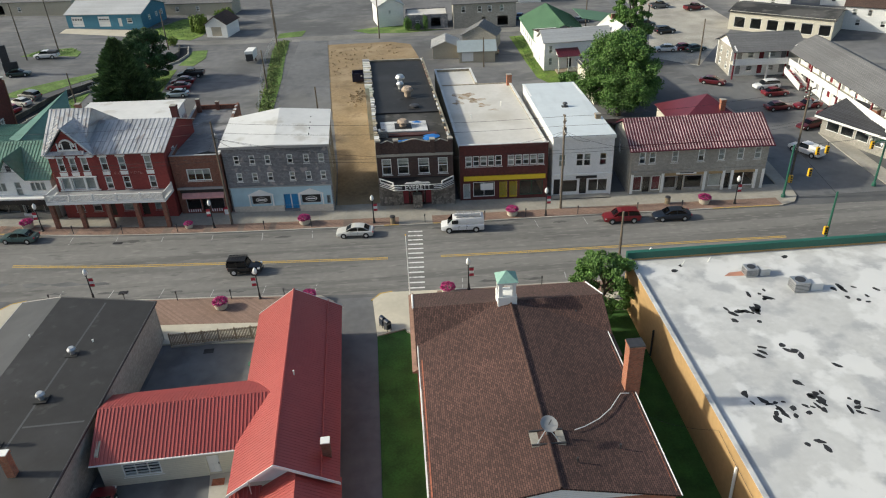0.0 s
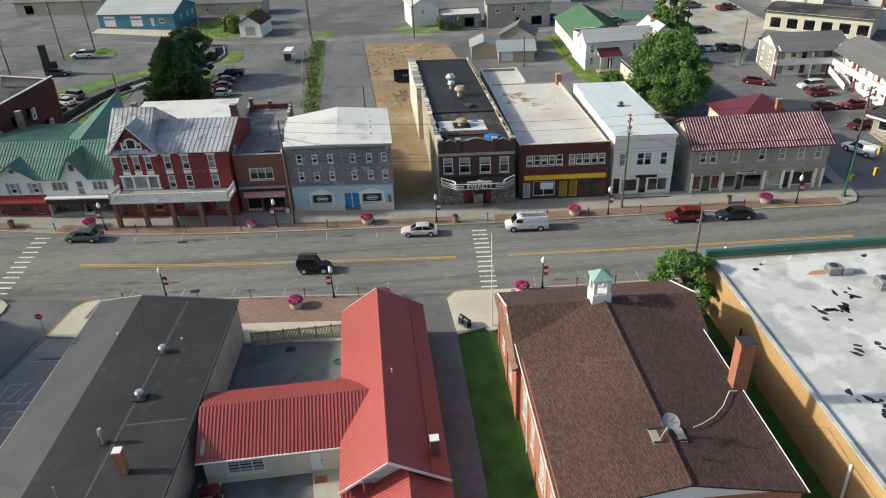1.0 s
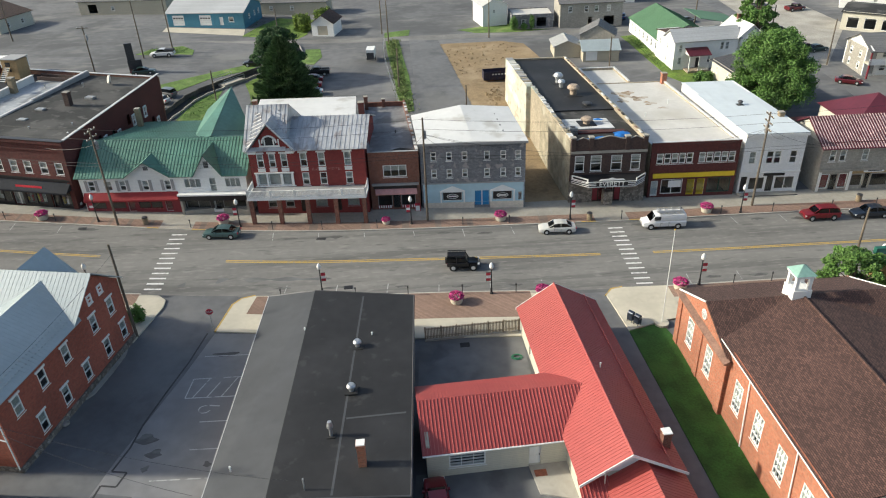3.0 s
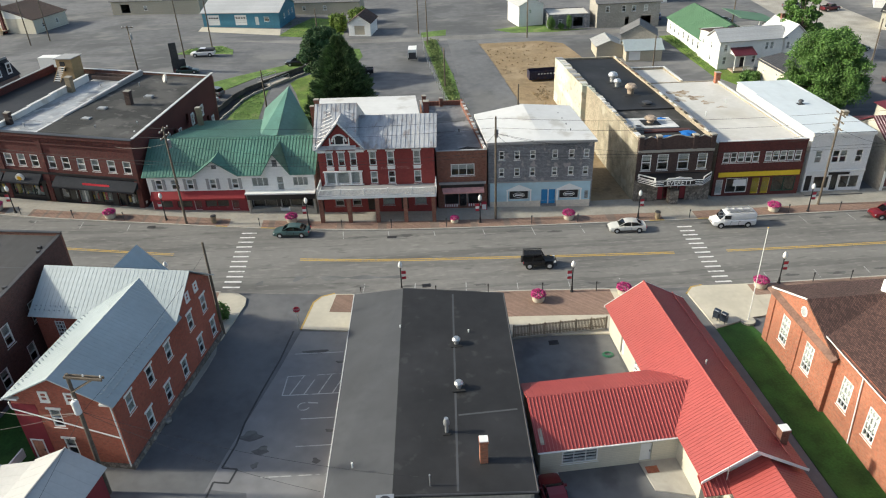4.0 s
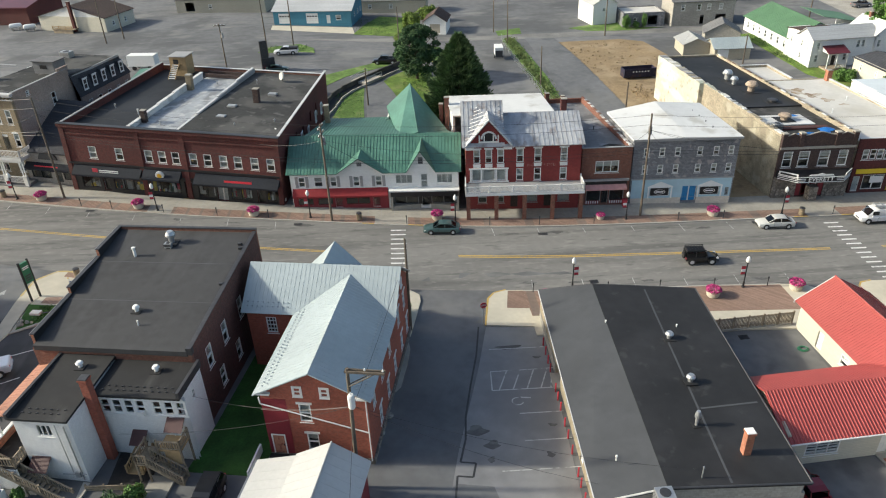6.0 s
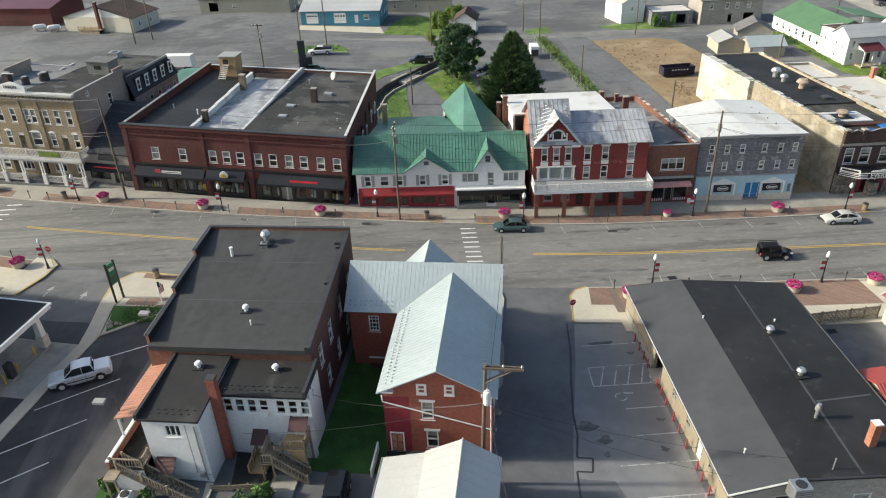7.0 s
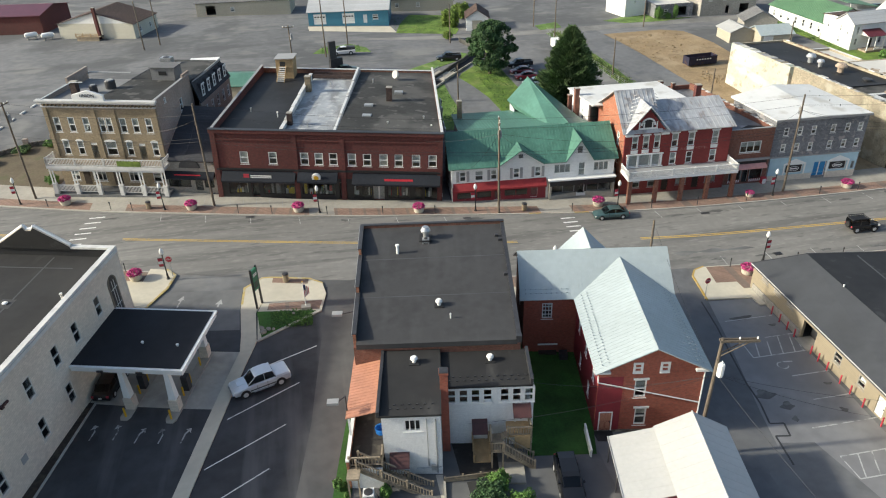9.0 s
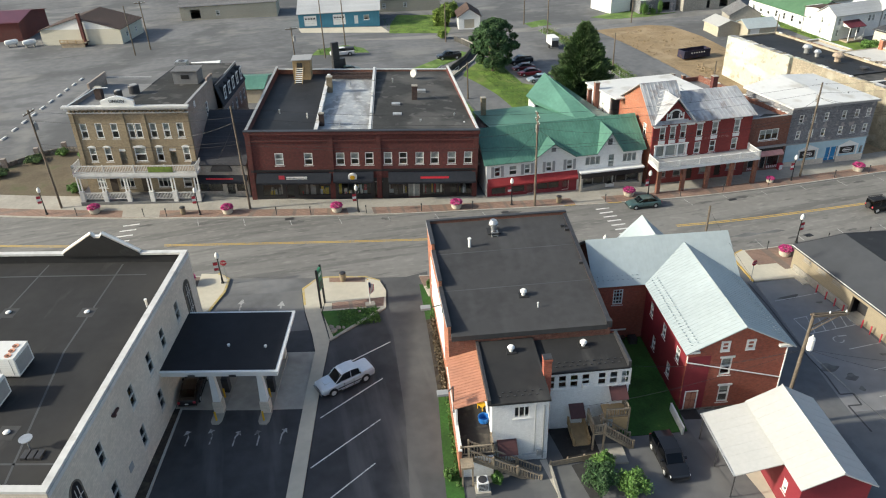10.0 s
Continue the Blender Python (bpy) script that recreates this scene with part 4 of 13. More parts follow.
arrow(-106.9, 74.2, -12, M["line_worn"], "white lane arrow on the drive")
arrow(-102.7, 72.6, -12, M["line_worn"], "white lane arrow on the drive")
for x, y, k in ((-112.0, 54.8, -1), (-110.0, 54.4, -1), (-108.1, 53.6, 1), (-106.1, 53.1, -1), (-104.2, 52.8, 1)):
    pts = [(-0.06, -0.95), (0.06, -0.95), (0.08, 0.1), (0.22 * k + 0.06, 0.45), (0.46 * k, 0.26), (0.34 * k, 0.86), (-0.12 * k, 0.7), (0.1 * k, 0.55), (-0.06, 0.15)]
    c, q = math.cos(radians(-14)), math.sin(radians(-14))
    drape("lane_arrow", [(x + a * c - b * q, y + a * q + b * c) for a, b in (pts if k > 0 else pts[::-1])], -0.01, M["line_worn"], label="worn white turning arrow in the drive-through", category="road marking")

drape("driveway", [(-110.6, 76.6), (-100.2, 75.2), (-100.35, 70.7), (-100.2, 67.4), (-104.0, 68.0), (-110.4, 69.6), (-111.4, 71.0)], -0.018, M["asphalt_mid"], label="worn grey asphalt apron of the bank drive", category="driveway")
# open ground behind the shops
drape("bare_ground", [(-17.4, 170), (-2.6, 169.6), (2.0, 166.5), (3.6, 155), (3.0, 132), (-1.6, 131), (-4.2, 90.0), (-10.6, 89.8), (-11.4, 105), (-13.8, 127)], -0.03, M["dirt"], label="bare brown dirt lot beside the theatre", category="ground")
drape("gravel_strip", [(-80, 182), (26, 177), (60, 178), (60, 173.6), (26, 172.6), (-20, 174.5), (-60, 177.5)], -0.045, M["gravel_grey"], label="pale gravel track behind the lots", category="ground")
drape("weed_strip", [(-30.2, 175.5), (-27.0, 176), (-26.2, 160), (-25.2, 146), (-24.8, 128), (-27.4, 127.5), (-28.3, 145), (-29.8, 165)], 0.0, M["weeds"], None, 0.05, label="overgrown weedy strip along a fence", category="grass")
drape("grass_island", [(-88, 170), (-86, 174.5), (-79, 177.2), (-75.4, 173), (-74.8, 168.8), (-78, 169.6), (-84, 169.4)], 0.0, M["weeds"], None, 0.05, label="rough grass round a utility pole", category="grass")
drape("grass_bank", [(-64.0, 196), (-66.5, 186), (-52, 181.5), (-50.2, 186), (-49.8, 203), (-60, 206)], 0.0, M["grass_sun"], None, 0.05, label="grass slope beside the blue garage", category="grass")
drape("grass_bank", [(-68.6, 126), (-67.6, 132.6), (-66.4, 137.5), (-64.0, 142.2), (-62.9, 143.0), (-62.9, 135.6), (-62.7, 128.2), (-62.6, 120), (-69.2, 120)], -0.01, M["weeds"], None, 0.05, label="grassy bank of a drainage ditch", category="grass")
drape("driveway", [(-63.2, 145.0), (-62.4, 143.0), (-62.4, 135.6), (-62.2, 128.2), (-62.0, 114), (-55.0, 114), (-55.2, 128.4), (-55.8, 134.5), (-57.2, 140.6), (-59.0, 146.4)], -0.02, M["asphalt_mid"], label="worn asphalt drive from the footbridge", category="driveway")
drape("grass_bank", [(-57.2, 140.6), (-59.0, 146.4), (-57.8, 149), (-53.0, 154.6), (-49.0, 156), (-48.6, 139), (-42, 133), (-40, 126.5), (-49, 122), (-55.1, 122), (-55.2, 128.4), (-55.8, 134.5)], -0.01, M["grass_sun"], None, 0.05, label="grass under the evergreen trees", category="grass")
drape("grass_bank", [(-49.4, 159.0), (-46.0, 158), (-44.6, 164), (-45.6, 171), (-49.0, 171), (-48.8, 165)], -0.01, M["weeds"], None, 0.05, label="grass beside the ditch", category="grass")
drape("grass_patch", [(-12, 183), (-4, 186), (-1.5, 197), (3, 180.5), (11, 179), (2, 177.5), (-8, 179)], -0.01, M["weeds"], None, 0.05, label="patch of rough grass", category="grass")
drape("grass_patch", [(-30.5, 184), (-24, 186), (-24.5, 180), (-30.5, 179)], -0.01, M["weeds"], None, 0.05, label="patch of rough grass", category="grass")
drape("lawn", [(25.4, 168), (28.8, 168.5), (29.2, 152), (29.4, 142), (34, 139), (36, 128), (30.2, 131), (26.6, 138), (25.8, 150)], -0.01, M["grass_sun"], None, 0.05, label="bright lawn strip beside the white house", category="lawn")
drape("grass_bank", [(-80, 141.5), (-73.6, 140.4), (-66.9, 150), (-57.2, 157.4), (-52.5, 161.5), (-54.5, 164), (-62, 158.5), (-71, 151.5), (-77.5, 146)], -0.005, M["weeds"], None, 0.05, label="yellow-green grass verge above the ditch", category="grass")
for k, (x, y, a, b) in enumerate(((-43.9, 58.2, 0.5, 0.35), (-44.3, 48.6, 0.5, 0.3), (-45.2, 45.1, 0.45, 0.4), (-51.2, 48.4, 1.3, 0.7), (-50.0, 46.6, 0.9, 0.6), (-50.3, 44.9, 0.4, 0.5), (-46.5, 60.0, 1.6, 0.6))):
    q = [(x + a * (0.75 + 0.25 * math.sin(3 * t + k)) * math.cos(t), y + b * (0.75 + 0.25 * math.cos(2 * t + k)) * math.sin(t)) for t in [2 * math.pi * i / 18 for i in range(18)]]
    drape("oil_stain", q, -0.02, M["smear"], label="dark oil stain on the parking lot", category="stain")
# a patch of sunlight beyond the house's shadow, laid as asphalt of another tone
drape("old_patch", [(-56.5, 39.5), (-53.5, 42.5), (-50.5, 42.0), (-48, 30), (-56.8, 30)], -0.02, M["asphalt_mid"], label="asphalt patch toned for sunlit ground past the shadow", category="road")
drape("concrete_strip", [(-57.6, 61.6), (-56.8, 61.4), (-56.7, 60.4), (-57.1, 57.8), (-57.8, 54.6), (-58.3, 53.9), (-58.9, 54.0), (-58.9, 54.8), (-58.3, 57.4), (-57.8, 60.4)], 0.06, M["concrete"], None, 0.1, label="worn concrete strip along the house wall", category="pavement")
for x, y, s in ((-59.3, 51.6, 0.55), (-58.9, 50.6, 0.4), (-59.7, 48.6, 0.45), (-60.2, 46.8, 0.5)):
    bm = bm_new()
    bmesh.ops.create_icosphere(bm, subdivisions=2, radius=s)
    for v in bm.verts:
        v.co *= 0.85 + 0.25 * math.sin(v.co.x * 7 + x) * math.cos(v.co.y * 6 + y)
        v.co.z *= 0.7
    tagged(part("boulder", bm, M["stone_plain"], at=pose(x, y, gz(x, y) + 0.15)), "grey boulder beside the brick house wall", "rock", "boulders by the house")
seam = thing("crack_seal", "black tar seal along a crack in the asphalt", "road marking", pose(0, 0, 0), "", "structure")
sp = [(-49.2, 63.8), (-50.0, 59.0), (-51.1, 54.4), (-52.0, 50.2), (-52.3, 47.4), (-53.0, 44.8), (-51.7, 44.6), (-52.1, 43.1), (-53.4, 43.3), (-53.9, 40.0)]
for p, q in zip(sp, sp[1:]):
    d = Vector((q[0] - p[0], q[1] - p[1])).normalized() * 0.09
    drape("tar_seal", [(p[0] - d.y, p[1] + d.x), (p[0] + d.y, p[1] - d.x), (q[0] + d.y, q[1] - d.x), (q[0] - d.y, q[1] + d.x)], -0.016, M["asphalt_stain"], seam)
drape("paved_lot", [(-190, 156), (-146, 132), (-124, 128), (-108, 148), (-97, 165), (-104, 203), (-190, 212)], -0.04, M["lot"], label="dark asphalt lot behind the hotel", category="parking lot")
for i in range(10):
    x, y = -144.8 + 8.1 * i / 9, 137.5 + 31.0 * (i / 9) ** 0.95
    tagged(part("wheel_stop", box(bm_new(), -0.18, 0.18, -0.8, 0.8, -0.05, 0.2), M["white_line"], at=pose(x, y, gz(x, y), 0, 0, -14)), "white concrete wheel stop on the lot", "wheel stop", "wheel stops behind the hotel")
drape("paved_lot", [(-24.5, 176), (-17.6, 174), (-13.6, 127), (-11.5, 106), (-24, 108), (-24.2, 128)], -0.03, M["asphalt_mid"], label="dark patched asphalt lot", category="parking lot")
drape("concrete_lot", [(52, 146), (60, 139), (80, 168), (82, 215), (64, 215), (60, 172)], -0.03, M["gravel"], label="pale worn concrete lot", category="parking lot")
DITCH = [(-71.4, 124.0), (-70.2, 128.6), (-69.0, 133.0), (-68.1, 137.0), (-66.4, 140.8), (-63.6, 144.6), (-59.4, 150.2), (-54.4, 156.5), (-51.0, 162.5), (-50.2, 167.0), (-51.8, 174.0)]


def beside(path, off):
    """A line beside a path, off metres to its left."""
    out = []
    for i, p in enumerate(path):
        a, b = Vector(path[max(i - 1, 0)]), Vector(path[min(i + 1, len(path) - 1)])
        t = (b - a).normalized()
        out.append((p[0] - t.y * off, p[1] + t.x * off))
    return out


# the ditch is not dug: its deep shade is this near-black sheet
drape("ditch_floor", beside(DITCH, 0.95) + beside(DITCH, -0.95)[::-1], 0.05, M["dark"], label="dark sheet for the shaded bottom of a walled drainage ditch", category="ditch")
drape("side_street_east", [(53.0, 84), (66, 84), (66.5, 92), (68, 130), (72, 215), (58, 215), (57, 130)], -0.035, M["asphalt_mid"], label="asphalt side street at the crossroads", category="road")
drape("lawn", [(-131, 110.2), (-128.5, 109.5), (-126.5, 121), (-132.5, 128.6), (-143, 125.5), (-150, 121), (-150, 117)], -0.01, M["thin_lawn"], None, 0.05, label="bare lawn behind a low stone wall", category="lawn")
drape("pavement_corner", [(66.2, 83.0), (67, 82), (120, 80), (120, 86), (69, 88), (69.5, 105), (66.8, 105)], 0.12, M["concrete"], None, 0.15, label="concrete pavement across the side street", category="pavement")


# ---- parts of buildings ----
def wall_mesh(bm, L, z0, z1, th, ops, m=None):
    """A wall from 0 to L with openings (u0, u1, za, zb) cut through; outside at y = 0, inside at y = th."""
    m = m or Matrix()
    us = sorted({0.0, L, *[round(u, 4) for o in ops for u in o[:2]]})
    zs = sorted({z0, z1, *[round(z, 4) for o in ops for z in o[2:]]})

    def q(*pts):
        face(bm, [m @ Vector(p) for p in pts])
    for a, b in zip(us, us[1:]):
        for c, d in zip(zs, zs[1:]):
            uc, zc = (a + b) / 2, (c + d) / 2
            if any(o[0] < uc < o[1] and o[2] < zc < o[3] for o in ops):
                continue
            q((a, 0, c), (b, 0, c), (b, 0, d), (a, 0, d))
            q((a, th, c), (a, th, d), (b, th, d), (b, th, c))
    for u0, u1, za, zb in ops:
        q((u0, 0, za), (u0, th, za), (u1, th, za), (u1, 0, za))
        q((u0, 0, zb), (u1, 0, zb), (u1, th, zb), (u0, th, zb))
        q((u0, 0, za), (u0, 0, zb), (u0, th, zb), (u0, th, za))
        q((u1, 0, za), (u1, th, za), (u1, th, zb), (u1, 0, zb))
    q((0, 0, z1), (L, 0, z1), (L, th, z1), (0, th, z1))
    q((0, 0, z0), (0, th, z0), (L, th, z0), (L, 0, z0))
    q((0, 0, z0), (0, 0, z1), (0, th, z1), (0, th, z0))
    q((L, 0, z0), (L, th, z0), (L, th, z1), (L, 0, z1))
    return bm


WIN = {}


def window(parent, at, w, h, style="hung", frame_mat="white", blind=0.5, sill=True):
    """A window in an opening: frame, pane, sill, and a blind inside; origin at the middle of the opening's foot, outside towards -y."""
    key = (round(w, 2), round(h, 2), style, frame_mat)
    if key not in WIN:
        b = 0.10 if style != "shop" else 0.07
        o = 0.0 if style == "shop" else 0.09
        us, zs = [-w / 2 + b, w / 2 - b], [b, h - b]
        bar = 0.05
        if style in ("hung", "hood"):
            zs = [b, h / 2 - bar, h / 2 + bar, h - b]
        elif style == "grid":
            zs = [b, *[h * i / 4 + k for i in (1, 2, 3) for k in (-0.025, 0.025)], h - b]
            us = [-w / 2 + b, *[-w / 2 + w * i / 3 + k for i in (1, 2) for k in (-0.025, 0.025)], w / 2 - b]
        elif style in ("triple", "shop"):
            nb = 3 if style == "triple" else max(1, round(w / 1.7))
            us = [-w / 2 + b, *[-w / 2 + w * i / nb + k for i in range(1, nb) for k in (-0.04, 0.04)], w / 2 - b]
        holes = [(u0 + w / 2 + o, u1 + w / 2 + o, z0, z1) for u0, u1 in zip(us[::2], us[1::2]) for z0, z1 in zip(zs[::2], zs[1::2])]
        bm = wall_mesh(bm_new(), w + 2 * o, -o, h + o, 0.15, holes, Matrix.Translation((-w / 2 - o, -0.05, 0)))
        bmesh.ops.remove_doubles(bm, verts=bm.verts, dist=0.0005)
        me = mesh_of("window", bm, M[frame_mat])
        bm = bm_new()
        box(bm, -w / 2 + b, w / 2 - b, 0.045, 0.06, b, h - b)
        pane = mesh_of("pane", bm, M["glass"])
        bm = bm_new()
        box(bm, -w / 2 - 0.11, w / 2 + 0.11, -0.1, 0.0, -0.15, -0.09)
        sl = mesh_of("sill", bm, M[frame_mat])
        hd = None
        if style == "hood":
            bm = box(bm_new(), -w / 2 - 0.16, w / 2 + 0.16, -0.14, -0.03, h + 0.02, h + 0.22)
            hd = mesh_of("hood", bm, M[frame_mat])
        WIN[key] = (me, pane, sl, hd)
    me, pane, sl, hd = WIN[key]
    ob = part("window", me, None, parent, at=at)
    p = part("pane", pane, None, ob)
    p.visible_shadow = False
    if sill and style != "shop":
        part("sill", sl, None, ob)
    if hd:
        part("hood", hd, None, ob)
    if blind:
        k2 = (round(w, 2), round(h, 2), "blind", round(blind, 1))
        if k2 not in WIN:
            bm = bm_new()
            box(bm, -w / 2 + 0.02, w / 2 - 0.02, 0.14, 0.16, h * (1 - blind), h - 0.02)
            WIN[k2] = mesh_of("blind", bm, M["curtain"])
        part("blind", WIN[k2], None, ob)
    return ob


def door(parent, at, w, h, material, label="", glazed=False):
    bm = bm_new()
    box(bm, -w / 2, w / 2, 0.02, 0.10, 0, h)
    if not glazed:
        for zz in (0.15 * h, 0.58 * h):
            for s in (-1, 1):
                box(bm, s * w / 4 - w * 0.17, s * w / 4 + w * 0.17, -0.005, 0.03, zz, zz + 0.32 * h)
    d = part("door", bm, M[material], parent, label, at=at)
    bm = bm_new()
    box(bm, -w / 2 - 0.1, -w / 2, -0.04, 0.12, 0, h + 0.1)
    box(bm, w / 2, w / 2 + 0.1, -0.04, 0.12, 0, h + 0.1)
    box(bm, -w / 2, w / 2, -0.04, 0.12, h, h + 0.1)
    part("door_frame", bm, M["white"], d)
    bm = bm_new()
    box(bm, w / 2 - 0.14, w / 2 - 0.08, -0.06, 0.03, 0.95, 1.1)
    part("door_handle", bm, M["metal_dark"], d)
    if glazed:
        bm = bm_new()
        box(bm, -w / 2 + 0.12, w / 2 - 0.12, 0.005, 0.018, 0.25, h - 0.15)
        part("pane", bm, M["glass"], d)
    return d


RB = random.Random(5)


def wall(root, at, L, z0, z1, material, ops=(), th=0.3, name="wall", frame_mat="white", label=""):
    """A wall part with windows set in it. ops: (middle u, foot z, width, height, style)."""
    holes = []
    for o in ops:
        u, z, w, h = o[:4]
        holes.append((u - w / 2, u + w / 2, z, z + h))
    w_ob = part(name, wall_mesh(bm_new(), L, z0, z1, th, holes), M[material], root, label, at=at)
    for o in ops:
        u, z, w, h = o[:4]
        style = o[4] if len(o) > 4 else "hung"
        if style == "none":
            continue
        bl = o[6] if len(o) > 6 else 0 if style == "shop" else RB.choice([0, 0.4, 0.5, 0.5, 0.7, 1.0])
        window(root, at @ Matrix.Translation((u, 0.06, z)), w, h, style, o[5] if len(o) > 5 else frame_mat, bl)
    return w_ob


def four_walls(root, w, d, z0, z1, material, S=(), E=(), N=(), W=(), mats=None, th=0.3, frame_mat="white", zs=None):
    """Walls on a w by d plan with the corner at the origin, butted at the corners."""
    mats, zs = mats or {}, zs or {}
    wall(root, pose(0, 0, 0), w, z0, zs.get("S", z1), mats.get("S", material), S, th, frame_mat=frame_mat)
    wall(root, pose(w, d, 0, 0, 0, 180), w, z0, zs.get("N", z1), mats.get("N", material), N, th, frame_mat=frame_mat)
    wall(root, pose(w, th, 0, 0, 0, 90), d - 2 * th, z0, zs.get("E", z1), mats.get("E", material), E, th, frame_mat=frame_mat)
    wall(root, pose(0, d - th, 0, 0, 0, -90), d - 2 * th, z0, zs.get("W", z1), mats.get("W", material), W, th, frame_mat=frame_mat)


def flat_roof(root, w, d, z, material, th=0.3, label="", zback=None, x0=0.0, y0=0.0):
    zb = z if zback is None else zback
    bm = bm_new()
    a, b, c, e = x0 + th, x0 + w - th, y0 + th, y0 + d - th
    prism(bm, [(a, c), (b, c), (b, e), (a, e)], lambda x, y: z + (zb - z) * (y - c) / (e - c) - 0.25, lambda x, y: z + (zb - z) * (y - c) / (e - c))
    return part("roof", bm, M[material], root, label)


def coping(root, w, d, z, material, th=0.3, sides="SENW", hgt=0.08, x0=0.0, y0=0.0, zs=None):
    """Capping slabs on the tops of walls."""
    zs = zs or {}
    o = 0.04
    for s in sides:
        zz = zs.get(s, z)
        bm = bm_new()
        if s == "S":
            box(bm, x0 - o, x0 + w + o, y0 - o, y0 + th + o, zz, zz + hgt)
        if s == "N":
            box(bm, x0 - o, x0 + w + o, y0 + d - th - o, y0 + d + o, zz, zz + hgt)
        if s == "E":
            box(bm, x0 + w - th - o, x0 + w + o, y0 + th + o, y0 + d - th - o, zz, zz + hgt)
        if s == "W":
            box(bm, x0 - o, x0 + th + o, y0 + th + o, y0 + d - th - o, zz, zz + hgt)
        part("coping", bm, M[material], root)


def slope(root, pts, th, material, name="roof", label="", rib=0.0, rib_h=0.05, rib_mat=None, rib_w=0.05):
    """A sloping roof plane of some thickness from its outline (eave first: pts[0] to pts[1] is the eave); rib: spacing of standing seams."""
    P3 = [Vector(p) for p in pts]
    nrm = (P3[1] - P3[0]).cross(P3[-1] - P3[0]).normalized()
    if nrm.z < 0:
        nrm = -nrm
    bm = bm_new()
    top = [bm.verts.new(p) for p in P3]
    bot = [bm.verts.new(p - nrm * th) for p in P3]
    n = len(P3)
    bm.faces.new(top)
    bm.faces.new(bot[::-1])
    for i in range(n):
        bm.faces.new((top[i], bot[i], bot[(i + 1) % n], top[(i + 1) % n]))
    ob = part(name, bm, M[material], root, label)
    if rib:
        e = (P3[1] - P3[0]).normalized()
        up = nrm.cross(e).normalized()
        if up.z < 0:
            up = -up
        uv = [((p - P3[0]).dot(e), (p - P3[0]).dot(up)) for p in P3]
        lo, hi = min(u for u, v in uv), max(u for u, v in uv)
        bm = bm_new()
        u = lo + rib * 0.5
        while u < hi:
            cr = []
            for (a, b), (c, d) in zip(uv, uv[1:] + uv[:1]):
                if (a - u) * (c - u) < 0:
                    cr.append(b + (d - b) * (u - a) / (c - a))
            cr.sort()
            for v0, v1 in zip(cr[::2], cr[1::2]):
                p, q = P3[0] + e * u + up * v0, P3[0] + e * u + up * v1
                s = e * rib_w / 2
                vs = [p - s, p + s, q + s, q - s]
                vt = [k + nrm * rib_h for k in vs]
                A, B = [bm.verts.new(k) for k in vs], [bm.verts.new(k) for k in vt]
                bm.faces.new(B)
                for i in range(4):
                    bm.faces.new((A[i], A[(i + 1) % 4], B[(i + 1) % 4], B[i]))
            u += rib
        r = part("standing_seams", bm, M[rib_mat or material], ob)
        r["kind"] = "stuff"
    return ob


def gable_wall(root, pts, th, material, at=None, name="gable_wall"):
    """An upright wall piece from its outline (u, z), extruded inwards; outside at y = 0."""
    bm = bm_new()
    a = [bm.verts.new((u, 0, z)) for u, z in pts]
    b = [bm.verts.new((u, th, z)) for u, z in pts]
    n = len(pts)
    bm.faces.new(a)
    bm.faces.new(b[::-1])
    for i in range(n):
        bm.faces.new((a[i], b[i], b[(i + 1) % n], a[(i + 1) % n]))
    return part(name, bm, M[material], root, at=at)


def chimney(parent, x, y, z0, z1, w=0.6, material="brick_brown", name="chimney", d=None, cap="concrete"):
    d = d or w
    bm = bm_new()
    box(bm, x - w / 2, x + w / 2, y - d / 2, y + d / 2, z0, z1 - 0.25)
    box(bm, x - w / 2 - 0.06, x + w / 2 + 0.06, y - d / 2 - 0.06, y + d / 2 + 0.06, z1 - 0.25, z1 - 0.08)
    c = part(name, bm, M[material], parent)
    bm = bm_new()
    box(bm, x - w / 2 - 0.03, x + w / 2 + 0.03, y - d / 2 - 0.03, y + d / 2 + 0.03, z1 - 0.08, z1)
    part("cap", bm, M[cap], c)
    return c


def roof_vent(parent, x, y, z, r=0.25, h=0.6, material="metal"):
    bm = bm_new()
    lathe(bm, x, y, [(r * 0.7, z - 0.05), (r * 0.7, z + h * 0.55), (r * 1.25, z + h * 0.6), (r * 1.25, z + h * 0.75), (r * 0.8, z + h)])
    v = part("roof_vent", bm, M[material], parent, smooth=False)
    bm = bm_new()
    box(bm, x - r * 1.7, x + r * 1.7, y - r * 1.7, y + r * 1.7, z - 0.02, z + 0.05)
    part("flashing", bm, M["membrane"], v)
    return v


def pipe_vent(parent, x, y, z, r=0.08, h=0.6, material="white"):
    bm = bm_new()
    tube(bm, (x, y, z - 0.05), (x, y, z + h), r, 8)
    tube(bm, (x, y, z + h), (x, y, z + h + 0.12), r * 1.4, 8)
    return part("vent_pipe", bm, M[material], parent)


def hvac(parent, x, y, z, w=1.2, d=1.2, h=0.9, rz=0, material="metal"):
    at = pose(x, y, z, 0, 0, rz)
    bm = bm_new()
    box(bm, -w / 2, w / 2, -d / 2, d / 2, 0.08, h)
    for sx in (-1, 1):
        box(bm, sx * w * 0.4 - 0.06, sx * w * 0.4 + 0.06, -d / 2, d / 2, -0.02, 0.08)
    u = part("air_conditioner", bm, M[material], parent, at=at)
    bm = bm_new()
    lathe(bm, 0, 0, [(min(w, d) * 0.38, h), (min(w, d) * 0.38, h + 0.04), (min(w, d) * 0.3, h + 0.05)], 16)
    part("fan_grille", bm, M["metal_dark"], u)
    bm = bm_new()
